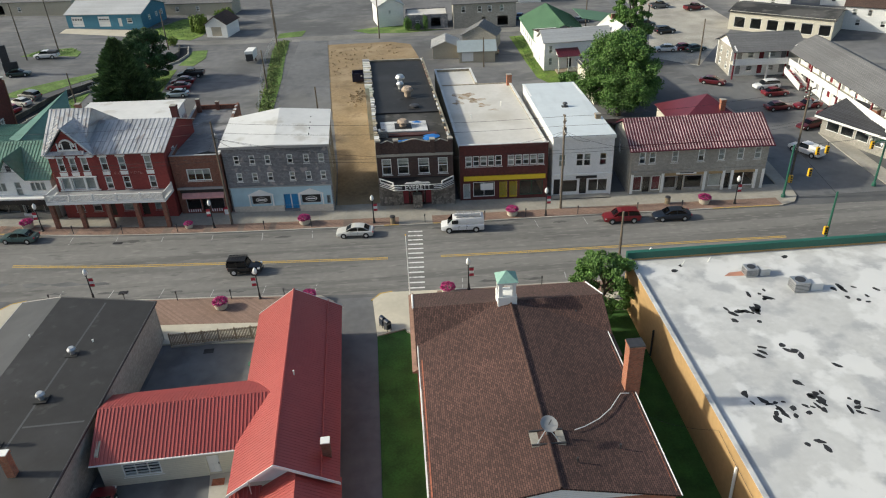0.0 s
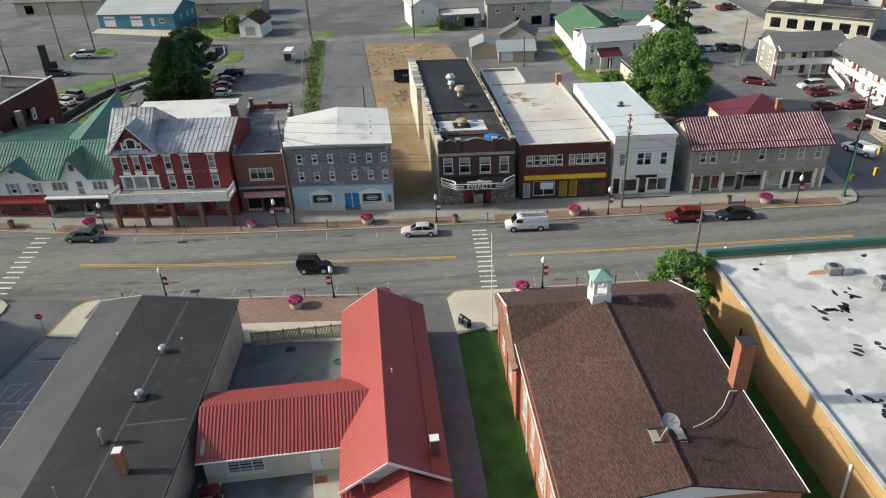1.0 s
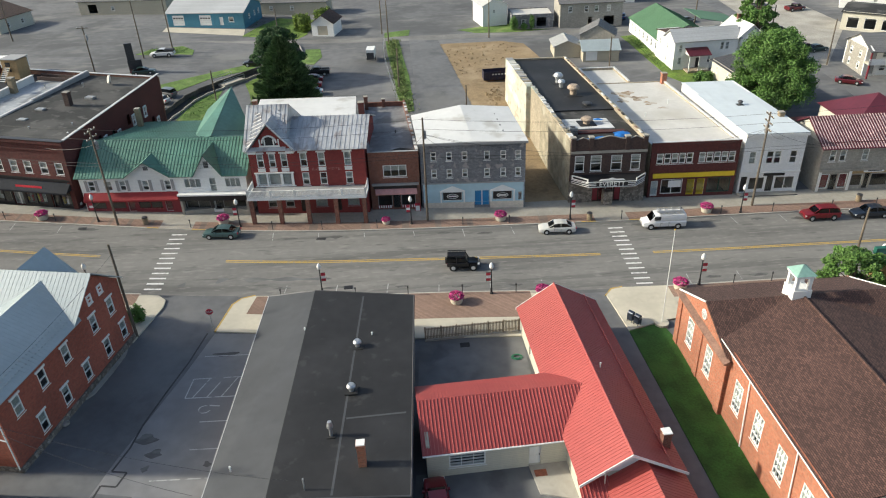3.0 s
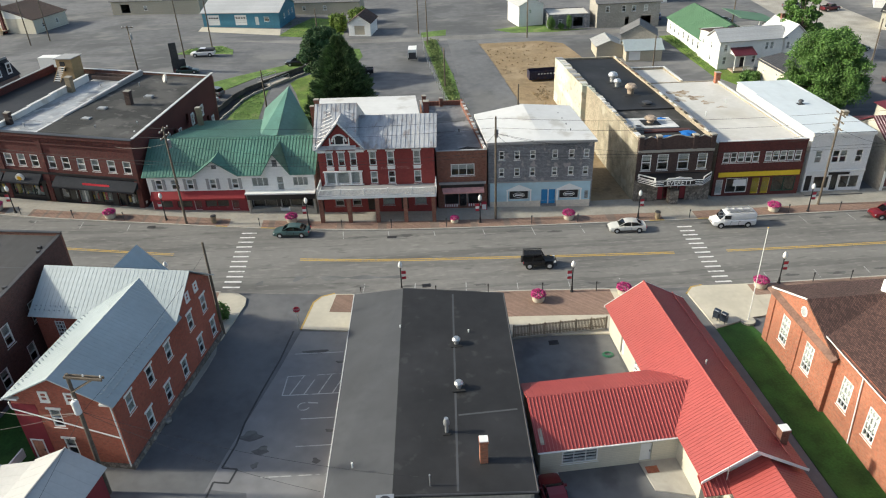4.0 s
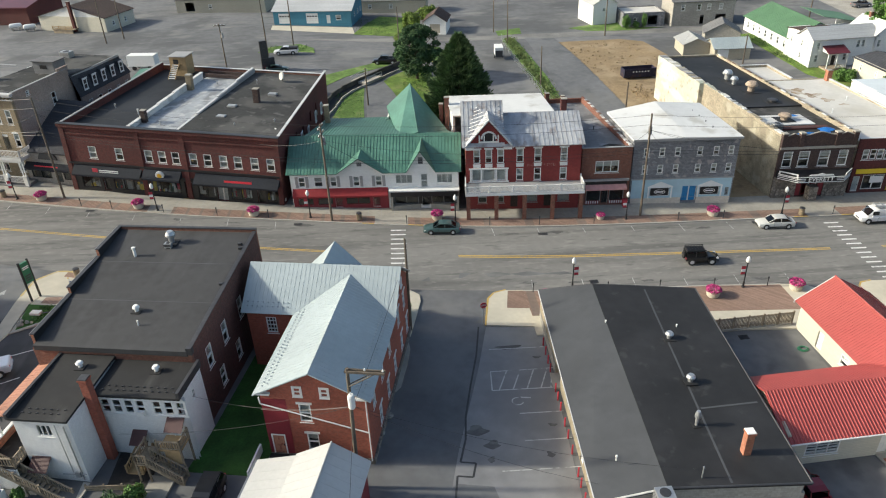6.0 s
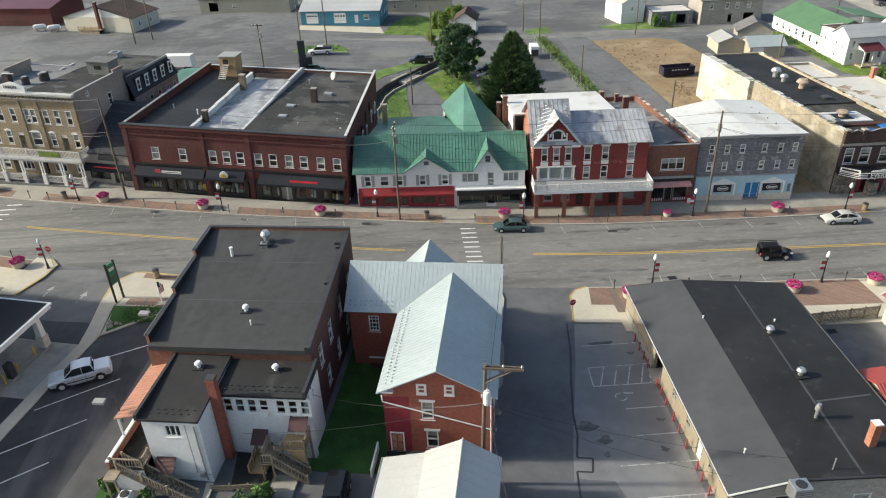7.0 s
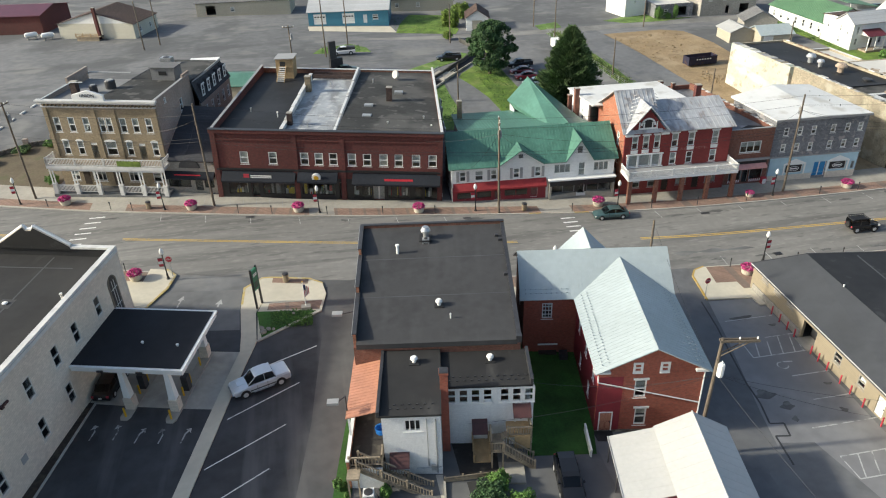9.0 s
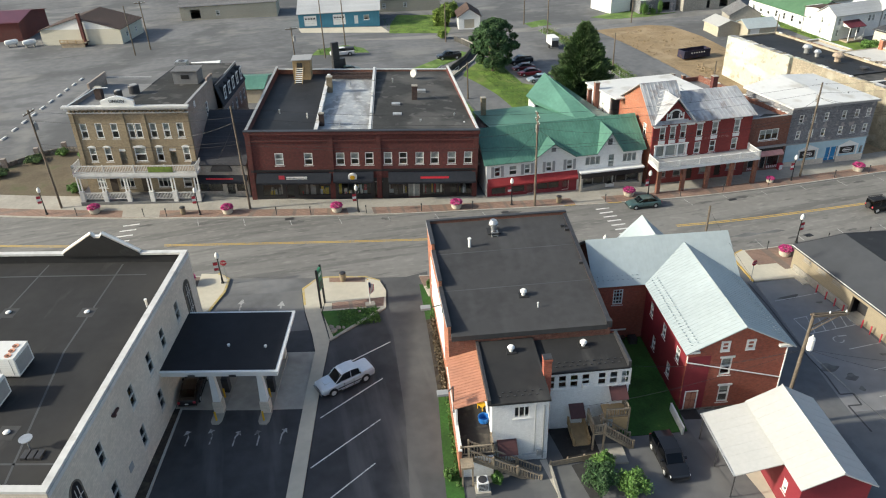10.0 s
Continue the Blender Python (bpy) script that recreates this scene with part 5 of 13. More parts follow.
    for i in range(5):
        box(bm, -w / 2 - 0.015, w / 2 + 0.015, -d / 2 - 0.015, -d / 2, 0.2 + i * (h - 0.3) / 5, 0.24 + i * (h - 0.3) / 5)
        box(bm, -w / 2 - 0.015, -w / 2, -d / 2, d / 2, 0.2 + i * (h - 0.3) / 5, 0.24 + i * (h - 0.3) / 5)
    part("louvre", bm, M["metal_dark"], u)
    return u


def awning(parent, u0, u1, z0, z1, depth, material, v0=0.0):
    """A sloping fabric awning with side cheeks and a valance."""
    bm = bm_new()
    for uu in (u0, u1):
        s = 0.02 if uu == u0 else -0.02
        vs = [bm.verts.new((uu + k, y, z)) for k in (0, s) for y, z in ((v0, z0), (v0, z1), (v0 - depth, z0))]
        bm.faces.new(vs[:3])
        bm.faces.new(vs[3:])
    for pts in ([(v0, z1), (v0 - depth, z0)], [(v0 - depth, z0), (v0 - depth, z0 - 0.25)]):
        (y0, za), (y1, zb) = pts
        a = [bm.verts.new(p) for p in ((u0, y0, za), (u1, y0, za), (u1, y1, zb), (u0, y1, zb))]
        c = [bm.verts.new((p.co.x, p.co.y + 0.02, p.co.z - 0.02)) for p in a]
        bm.faces.new(a)
        bm.faces.new(c[::-1])
        for i in range(4):
            bm.faces.new((a[i], c[i], c[(i + 1) % 4], a[(i + 1) % 4]))
    return part("awning", bm, M[material], parent)


def railing(parent, p0, p1, h, material, post=1.6, bal=0.16, name="railing"):
    """A balustrade between two points: rails and balusters; posts as parts."""
    p0, p1 = Vector(p0), Vector(p1)
    d = p1 - p0
    L = math.hypot(d.x, d.y)
    rz = math.degrees(math.atan2(d.y, d.x))
    at = pose(*p0, 0, 0, rz)
    k = d.z / L
    bm = bm_new()

    def bar(z, hh, t):
        vs = [bm.verts.new((x, y, z + zz + k * x)) for x in (0, L) for y in (-t, t) for zz in (0, hh)]
        for q in ((0, 1, 3, 2), (4, 6, 7, 5), (0, 4, 5, 1), (2, 3, 7, 6), (1, 5, 7, 3), (0, 2, 6, 4)):
            bm.faces.new([vs[i] for i in q])
    bar(h - 0.1, 0.1, 0.06)
    bar(0.1, 0.08, 0.05)
    n = max(2, int(L / bal))
    few = n <= 15
    for i in range(1, 1 if few else n):
        x = L * i / n
        box(bm, x - 0.03, x + 0.03, -0.03, 0.03, 0.15 + k * x, h - 0.05 + k * x)
    r = part(name, bm, M[material], parent, at=at)
    bal_me = mesh_of("baluster", box(bm_new(), -0.03, 0.03, -0.03, 0.03, 0.15, h - 0.05), M[material]) if few else None
    for i in range(1, n if few else 1):
        part("baluster", bal_me, None, r, at=pose(L * i / n, 0, k * L * i / n))
    n = max(1, round(L / post))
    for i in range(n + 1):
        x = L * i / n
        bm = bm_new()
        box(bm, x - 0.08, x + 0.08, -0.08, 0.08, k * x, h + 0.08 + k * x)
        part("post", bm, M[material], r)
    return r


def sign_text(parent, text, at, size, material, depth=0.01, name="lettering"):
    cu = bpy.data.curves.new(name, "FONT")
    cu.body, cu.size, cu.extrude, cu.align_x, cu.align_y = text, size, depth, "CENTER", "CENTER"
    tmp = bpy.data.objects.new(name, cu)
    scene.collection.objects.link(tmp)
    bpy.context.view_layer.update()
    me = bpy.data.meshes.new_from_object(tmp)
    bpy.data.objects.remove(tmp)
    me.materials.clear()
    me.materials.append(M[material])
    return part(name, me, None, parent, at=at @ pose(0, 0, 0, 90, 0, 0))


def bars(parent, u0, u1, z0, z1, v, material, n=1, name="lettering"):
    """Writing that cannot be read: plain bars."""
    bm = bm_new()
    for i in range(n):
        a, b = z0 + (z1 - z0) * i / n, z0 + (z1 - z0) * (i + 0.6) / n
        box(bm, u0, u1, v - 0.02, v, a, b)
    return part(name, bm, M[material], parent)


# ---- the row of shops on the far side ----
def lot(name, label, xl, yl, rz, category="building", base=None, lean=0.0):
    yl = draw_in(xl, yl)
    b = gz(xl, yl) + 0.12 if base is None else base
    return thing(name, label, category, pose(xl, yl, b, 0, lean, rz))


def skew(root, k, y0=0.0):
    """Slants a finished building: its flanks run back sideways by k metres a metre, its front stays."""
    kids = {}
    for ob in bpy.data.objects:
        if ob.parent:
            kids.setdefault(ob.parent.name, []).append(ob)
    S = Matrix(((1, k, 0, -k * y0), (0, 1, 0, 0), (0, 0, 1, 0), (0, 0, 0, 1)))

    def go(parent, base):
        for ob in kids.get(parent.name, []):
            rel = base @ ob.matrix_basis
            pts = [rel @ v.co for v in ob.data.vertices]
            lo, hi = min(p.y for p in pts), max(p.y for p in pts)
            if hi - lo > 0.5:
                if ob.data.users > 1:
                    ob.data = ob.data.copy()
                ob.data.transform(rel.inverted() @ S @ rel)
                go(ob, rel)
            else:
                ob.matrix_basis = base.inverted() @ Matrix.Translation((k * ((lo + hi) / 2 - y0), 0, 0)) @ rel
    go(root, Matrix())


DOWN = -1.5


def tan_block():
    r = lot("shop_building", "tan stone-block shop building with a ribbed maroon metal roof", 30.3, 87.9, -2.2)
    w, d, h = 18.8, 9.5, 6.85
    up = [(1.5, 4.5, 0.9, 1.7), (2.9, 4.5, 0.9, 1.7), (6.0, 4.5, 0.9, 1.7), (9.6, 4.5, 0.9, 1.7), (12.4, 4.5, 0.9, 1.7), (15.0, 4.5, 0.9, 1.7), (17.4, 4.5, 0.9, 1.7)]
    low = [(1.1, 0.4, 1.25, 2.2, "shop", "white"), (3.7, 0.4, 1.25, 2.2, "shop", "white"), (5.8, 0.6, 1.9, 1.8, "shop", "trim_grey"), (8.9, 0.5, 2.5, 1.9, "shop", "trim_grey"), (12.0, 0.6, 1.9, 2.1, "shop", "white"), (15.9, 0.5, 3.0, 2.1, "shop", "white")]
    four_walls(r, w, d, DOWN, h, "block_tan", S=up + low + [(2.4, 0.1, 1.0, 2.4, "none"), (7.1, 0.1, 0.9, 2.4, "none"), (13.7, 0.1, 0.9, 2.4, "none")], E=[(3, 4, 0.9, 1.7), (6, 4, 0.9, 1.7), (4, 0.8, 0.9, 1.7)], W=[(3, 4, 0.9, 1.7)])
    for u, ww in ((2.4, 1.0), (7.1, 0.9), (13.7, 0.9)):
        door(r, pose(u, 0.25, 0.1), ww, 2.3, "black", glazed=True)
    for u0, u1, c in ((0.45, 1.75, "maroon"), (3.05, 4.35, "maroon"), (11.1, 12.9, "curtain")):
        bm = box(bm_new(), u0 + 0.1, u1 - 0.1, 0.16, 0.18, 0.55, 2.6)
        part("curtain", bm, M[c], r)
    bm = box(bm_new(), 0.2, w - 0.2, -0.16, 0, 2.95, 3.35)
    part("shop_cornice", bm, M["block_tan"], r)
    for u0, u1 in ((4.7, 10.3), (11.0, 13.0), (14.3, 17.5)):
        part("valance", box(bm_new(), u0, u1, -0.04, 0, 2.5, 2.95), M["wood_new"], r)
    bars(r, 6.9, 8.8, 2.85, 3.05, -0.17, "metal_dark")
    bm = box(bm_new(), 6.4, 9.2, -0.15, -0.04, 2.7, 3.2)
    part("sign_board", bm, M["white"], r)
    for u in (4.6, 10.5, 13.1, 14.3, 17.6, 18.6):
        part("pilaster", box(bm_new(), u - 0.18, u + 0.18, -0.1, 0, 0, 2.95), M["white"], r)
    for k, u in enumerate((0.35,)):
        part("pilaster", box(bm_new(), u - 0.18, u + 0.18, -0.1, 0, 0, 2.95), M["white"], r)
    slope(r, [(-0.4, -0.55, 6.6), (w + 0.5, -0.55, 6.6), (w + 0.5, 4.9, 9.35), (-0.4, 4.9, 9.35)], 0.15, "roof_maroon", rib=0.4, rib_h=0.06, rib_w=0.1, rib_mat="rib_pale")
    part("snow_bar", tube(bm_new(), (-0.4, 0.35, 7.14), (w + 0.5, 0.35, 7.14), 0.05, 6), M["roof_maroon"], r)
    slope(r, [(w + 0.5, d + 0.5, 6.6), (-0.4, d + 0.5, 6.6), (-0.4, 4.9, 9.35), (w + 0.5, 4.9, 9.35)], 0.15, "roof_maroon", rib=0.6)
    for u in (0.0, w - 0.3):
        gable_wall(r, [(0, 6.82), (d, 6.82), (4.75, 9.05)], 0.3, "siding_cream", pose(u + 0.3, 0, 0, 0, 0, 90))
    part("gutter", tube(bm_new(), (-0.4, -0.6, 6.53), (w + 0.5, -0.6, 6.53), 0.09), M["roof_maroon"], r)
    # rear wing under a hipped maroon roof
    x0, x1, y0, y1 = 9.0, 19.0, d - 0.2, d + 9.5
    for at, L in ((pose(x1, y0, 0, 0, 0, 90), y1 - y0), (pose(x0, y1, 0, 0, 0, -90), y1 - y0), (pose(x1, y1, 0, 0, 0, 180), x1 - x0)):
        wall(r, at, L, DOWN, 6.0, "siding_cream")
    pk = (14.8, d + 4.6, 9.2)
    for a, b in (((x1 + 0.4, y1 + 0.4), (x0 - 0.4, y1 + 0.4)), ((x1 + 0.4, y0 - 1), (x1 + 0.4, y1 + 0.4)), ((x0 - 0.4, y1 + 0.4), (x0 - 0.4, y0 - 1)), ((x0 - 0.4, y0 - 1), (x1 + 0.4, y0 - 1))):
        slope(r, [(*a, 6.1), (*b, 6.1), pk], 0.1, "roof_maroon")
    wall(r, pose(6.2, d + 6, 0, 0, 0, 180), 6.2, DOWN, 5.2, "siding_cream")
    wall(r, pose(0, d + 6, 0, 0, 0, -90), 6.0, DOWN, 5.2, "siding_cream")
    slope(r, [(6.3, d + 6.4, 5.2), (-0.4, d + 6.4, 5.2), (-0.4, d - 0.4, 7.2), (6.3, d - 0.4, 7.2)], 0.12, "roof_maroon")
    chimney(r, 16.2, d + 1.8, 6.3, 9.2, 0.7, "brick_orange")


def white_block():
    r = lot("shop_building", "white-painted two-storey shop building with a pale flat roof", 19.6, 88.8, -3.2)
    w, d, h = 8.3, 24.0, 8.8
    up = [(1.3, 4.4, 1.0, 1.9), (3.7, 4.4, 1.0, 1.9), (4.75, 4.4, 1.0, 1.9), (6.9, 4.4, 1.0, 1.9)]
    low = [(0.7, 0.15, 0.9, 2.4, "none"), (2.5, 0.5, 2.2, 1.9, "shop", "white"), (4.35, 0.15, 1.0, 2.4, "none"), (6.4, 0.5, 2.7, 1.9, "shop", "white")]
    four_walls(r, w, d, DOWN, h, "white_brick", S=up + low, W=[(4, 5.2, 0.9, 1.6), (9, 5.2, 0.9, 1.6)], E=[(6, 4.6, 0.9, 1.6), (12, 4.6, 0.9, 1.6)], zs={"N": 8.4})
    door(r, pose(0.7, 0.15, 0.15), 0.9, 2.4, "black")
    door(r, pose(4.35, 0.15, 0.15), 1.0, 2.4, "black", glazed=True)
    part("stoop", box(bm_new(), 0, w - 0.3, -1.1, 0, DOWN, 0.12), M["concrete"], r)
    part("stoop_edge", box(bm_new(), 0, w - 0.3, -1.2, -1.1, DOWN, 0.06), M["metal_dark"], r)
    part("shop_cornice", box(bm_new(), 0, w, -0.14, 0, 3.1, 3.3), M["white"], r)
    part("cornice", box(bm_new(), -0.1, w + 0.1, -0.3, 0, h - 0.3, h + 0.05), M["white"], r)
    part("sign_board", box(bm_new(), 3.3, 6.2, -0.1, 0, 2.6, 2.95), M["black"], r)
    part("roof", prism(bm_new(), [(-0.1, -0.15), (w + 0.1, -0.15), (w + 0.1, d + 0.1), (-0.1, d + 0.1)], lambda x, y: h + 0.02 - 0.008 * y, lambda x, y: h + 0.14 - 0.008 * y), M["roof_bluewhite"], r, "pale blue-white coated roof")
    part("fascia", box(bm_new(), -0.12, w + 0.12, -0.24, -0.16, h - 0.2, h + 0.08), M["metal_dark"], r)
    chimney(r, w - 0.7, 6.4, h - 0.6, h + 0.8, 0.7, "brick_tan")
    roof_vent(r, 4.2, 12, h, 0.3, 0.7, "metal_dark")
    skew(r, -0.065)


def red_yellow():
    r = lot("shop_building", "dark red brick shop with yellow sign band, stained roof", 6.8, 89.3, -3.0)
    w, d, h = 12.1, 29.5, 8.2
    up = [(0.9 + i * 1.02 + 0.35, 5.1, 0.9, 1.5) for i in range(5)] + [(7.05 + i * 1.02, 5.1, 0.9, 1.5) for i in range(5)]
    low = [(0.9, 0.15, 1.0, 2.4, "none"), (3.3, 0.5, 3.0, 2.2, "shop", "white"), (6.0, 0.15, 1.1, 2.5, "none"), (7.4, 0.15, 1.1, 2.5, "none"), (9.9, 0.5, 3.2, 2.2, "shop", "green_trim")]
    four_walls(r, w, d, DOWN, h, "brick_brown", S=up + low, zs={"N": 7.5, "W": 7.8, "E": 7.8}, mats={"W": "block_old", "E": "block_old", "N": "block_old", "S": "brick_dark"})
    door(r, pose(0.9, 0.15, 0.15), 1.0, 2.4, "white", glazed=True)
    door(r, pose(6.0, 0.2, 0.15), 1.1, 2.5, "yellow_sign", glazed=True)
    door(r, pose(7.4, 0.2, 0.15), 1.1, 2.5, "yellow_sign", glazed=True)
    part("sign_band", box(bm_new(), 0.5, w - 0.3, -0.18, 0, 3.0, 3.65), M["yellow_sign"], r)
    part("sign_board", box(bm_new(), 2.8, 4.6, -0.06, 0.0, 1.5, 2.5), M["white"], r)
    part("cornice", box(bm_new(), 0, w, -0.12, 0, h - 0.25, h), M["brick_dark"], r)
    flat_roof(r, w, d, h - 0.5, "roof_stained", zback=7.4)
    for k, (u, v, a, b) in enumerate(((3.4, 23.5, 2.2, 2.0), (5.0, 21.0, 2.0, 1.6), (6.0, 18.2, 1.2, 1.1), (2.2, 20.0, 1.0, 1.5), (7.2, 15.8, 1.0, 0.5))):
        pts = []
        for i in range(22):
            t = 2 * math.pi * i / 22
            q = 0.7 + 0.3 * math.sin(3 * t + k) + RB.uniform(-0.15, 0.15)
            pts.append((u + a * q * math.cos(t), v + b * q * math.sin(t)))
        part("roof_stain", prism(bm_new(), pts, lambda x, y: 7.6 - 0.01 * y, lambda x, y: 7.712 - 0.0104 * y + 0.001 * k), M["stain"], r, "brown water stain")
    coping(r, w, d, 7.8, "roof_white", sides="WE", zs={"W": 7.8, "E": 7.8})
    coping(r, w, d, h, "roof_white", sides="S")
    # longer rear part, with its own lower roof
    wall(r, pose(0, d + 9, 0, 0, 0, -90), 9, DOWN, 7.6, "block_old")
    wall(r, pose(6.6, d, 0, 0, 0, 90), 9, DOWN, 7.6, "block_old")
    wall(r, pose(6.6, d + 9, 0, 0, 0, 180), 6.6, DOWN, 7.6, "block_old")
    bm = prism(bm_new(), [(0.3, d), (6.3, d), (6.3, d + 8.7), (0.3, d + 8.7)], 6.9, 7.2)
    part("roof", bm, M["roof_stained"], r)
    coping(r, 6.6, 9, 7.6, "roof_white", sides="WEN", y0=d)
    wall(r, pose(w, d, 0, 0, 0, 90), 6, DOWN, 4.5, "block_old")
    wall(r, pose(w, d + 6, 0, 0, 0, 180), 5.5, DOWN, 4.5, "block_old")
    part("roof", prism(bm_new(), [(6.6, d), (w - 0.3, d), (w - 0.3, d + 5.7), (6.6, d + 5.7)], 4.0, 4.3), M["tar"], r)
    chimney(r, w - 0.3, d - 1.2, 6.6, 9.3, 0.8, "brick_orange")
    for x in (3.2, 8.6):
        pipe_vent(r, x, 9 + x, 7.5)
    skew(r, -0.083)


def theatre():
    r = lot("theatre", "brick theatre with a lettered marquee and a patched black roof", -4.4, 89.5, -3.4)
    w, d, h = 10.3, 41.5, 9.2
    up = [(u, 4.6, ww, 2.3, "hung", "white", 0.4) for u, ww in ((1.25, 1.3), (3.5, 1.5), (6.3, 1.5), (8.9, 1.3))]
    low = [(5.15, 0.15, 2.0, 2.4, "none")]
    four_walls(r, w, d, DOWN, h, "block_old", S=up + low, W=[(30, 5.2, 0.9, 1.4), (36, 2.2, 1.0, 2.0)], mats={"S": "brick_black", "E": "block_old", "N": "block_old"}, zs={"S": 8.9, "N": 9.0})
    for u in (4.65, 5.65):
        door(r, pose(u, 0.2, 0.15), 0.95, 2.35, "maroon", glazed=True)
    for u0, u1 in ((-0.1, 3.2), (7.1, w + 0.1)):
        part("stone_facing", box(bm_new(), u0, u1, -0.22, 0, DOWN, 3.2), M["stone"], r)
    for u0, u1 in ((3.2, 3.95), (6.35, 7.1)):
        part("poster_panel", box(bm_new(), u0, u1, -0.08, 0, 0.2, 2.6), M["maroon"], r)
    part("ticket_booth", box(bm_new(), 4.5, 5.7, -1.3, -0.3, DOWN, 2.0), M["stone"], r)
    part("stone_band", box(bm_new(), -0.05, w + 0.05, -0.14, 0, 7.25, 7.6), M["concrete"], r)
    # stepped, curved parapet
    pts = [(0, 8.9), (w, 8.9), (w, 9.1), (w - 0.7, 9.1), (w - 1.6, 9.45), (w - 2.4, 9.1)]
    for i in range(13):
        a = i / 12
        pts.append((w - 3.0 - a * (w - 6.0), 9.15 + 0.42 * (0.5 - 0.5 * math.cos(2 * math.pi * a)) ** 1.2))
    pts += [(2.4, 9.1), (1.6, 9.45), (0.7, 9.1), (0, 9.1)]
    gable_wall(r, pts, 0.4, "brick_black", name="parapet")
    for u in (0.3, 2.7, w - 2.7, w - 0.3):
        pr = part("parapet_pier", box(bm_new(), u - 0.3, u + 0.3, -0.12, 0.5, 7.6, 9.45), M["brick_black"], r)
        part("pier_cap", box(bm_new(), u - 0.36, u + 0.36, -0.18, 0.56, 9.45, 9.62), M["concrete"], pr)
    bm = bm_new()
    for p, q in zip(pts[2:], pts[3:]):
        tube(bm, (p[0], 0.15, p[1] + 0.03), (q[0], 0.15, q[1] + 0.03), 0.1, 6)
    part("coping", bm, M["concrete"], r)
    # marquee
    bm = prism(bm_new(), [(0.1, 0), (w - 0.1, 0), (w - 0.1, -0.5), (w - 2.0, -2.2), (2.0, -2.2), (0.1, -0.5)], 3.1, 4.1)
    mq = part("marquee", bm, M["black"], r)
    for z in (3.2, 3.45, 3.7, 3.95):
        bm = bm_new()
        for (ax, ay), (bx, by) in (((0.1, -0.5), (2.0, -2.2)), ((2.0, -2.2), (3.0, -2.2)), ((3.0, -2.2), (w - 3.0, -2.2)), ((w - 3.0, -2.2), (w - 2.0, -2.2)), ((w - 2.0, -2.2), (w - 0.1, -0.5))):
            if z in (3.45, 3.7) and ax == 3.0:
                continue
            tube(bm, (ax, ay - 0.03, z), (bx, by - 0.03, z), 0.05, 6)
        part("chrome_band", bm, M["white"], mq)
    sign_text(mq, "EVERETT", pose(w / 2, -2.23, 3.58), 0.9, "white", 0.05)
    for px, an in ((1.05, -41.8), (w - 1.05, 41.8)):
        lb = part("letter_board", box(bm_new(), -1.2, 1.2, -0.1, -0.02, 0.75, 1.3), M["white"], mq, at=pose(px, -1.35, 3.1, 0, 0, an))
        part("lettering", box(bm_new(), -1.0, 1.0, -0.12, -0.1, 0.88, 1.15), M["black"], lb)
    gable_wall(r, [(3.4, 4.1), (w - 3.4, 4.1), (w - 3.6, 4.3), (w / 2 + 0.6, 4.3), (w / 2, 4.5), (w / 2 - 0.6, 4.3), (3.6, 4.3)], 0.1, "white", pose(0, -2.2, 0), name="marquee_crest")
    # roofs
    bm = prism(bm_new(), [(0.3, 0.4), (w - 0.3, 0.4), (w - 0.3, 13), (0.3, 13)], 8.2, 8.62)
    part("roof", bm, M["tar"], r)
    bm = prism(bm_new(), [(0.3, 13), (w - 0.3, 13), (w - 0.3, d - 0.3), (0.3, d - 0.3)], 8.3, 8.85)
    part("roof", bm, M["membrane"], r)
    coping(r, w, d, h, "stucco", sides="WEN", zs={"N": 9.0}, hgt=0.12)
    # pale outer skin on the west wall: stucco in front, painted block behind
    part("stucco_skin", box(bm_new(), -0.08, 0, 0.3, 17, DOWN, 8.9), M["stucco"], r)
    part("painted_skin", box(bm_new(), -0.75, 0, 24, d - 0.2, DOWN, 9.3), M["mural"], r, "peeling white paint over an old mural")
    # ragged flashing along the top of the west wall, tar lumps along the east one
    rr = random.Random(5)
    for i in range(44):
        y0 = 0.6 + i * 0.92
        part("torn_flashing", box(bm_new(), -0.8 if y0 > 24 else -0.1, 0.34 + rr.uniform(0, 0.3), y0, y0 + rr.uniform(0.4, 0.9), 9.32, 9.34 + rr.uniform(0.02, 0.16)), M[rr.choice(["roof_white", "stucco", "mural", "trim_grey"])], r)
    for i in range(22):
        y0 = 1.5 + i * 1.8
        part("parapet_patch", box(bm_new(), w - 0.5, w - 0.25, y0, y0 + rr.uniform(0.3, 1.2), 9.32, 9.36 + rr.uniform(0, 0.12)), M[rr.choice(["tar", "roof_white", "cap_brown", "tar"])], r)
    # roof structures and patches
    part("white_patch", box(bm_new(), 1.0, 7.6, 5.4, 9.4, 8.5, 8.75), M["roof_patched"], r)
    for k, (u, v, a, b) in enumerate(((7.9, 3.4, 1.3, 1.0), (7.3, 2.4, 0.9, 0.7), (4.6, 1.9, 1.6, 0.3), (3.4, 1.6, 0.9, 0.35), (6.3, 8.9, 1.0, 0.5))):
        bm = bm_new()
        n = 10
        ring = [bm.verts.new((u + a * (0.7 + 0.3 * RB.random()) * math.cos(2 * math.pi * i / n), v + b * (0.7 + 0.3 * RB.random()) * math.sin(2 * math.pi * i / n), 8.66 + 0.12 * RB.random())) for i in range(n)]
        top = bm.verts.new((u, v, 8.95))
        for i in range(n):
            bm.faces.new((ring[i], ring[(i + 1) % n], top))
        tp = part("tarpaulin", bm, M["tarp"], r, "crumpled blue tarpaulin")
    part("brick_rubble", box(bm_new(), 2.0, 8.6, 3.6, 4.6, 8.5, 8.85), M["brick_dark"], r)
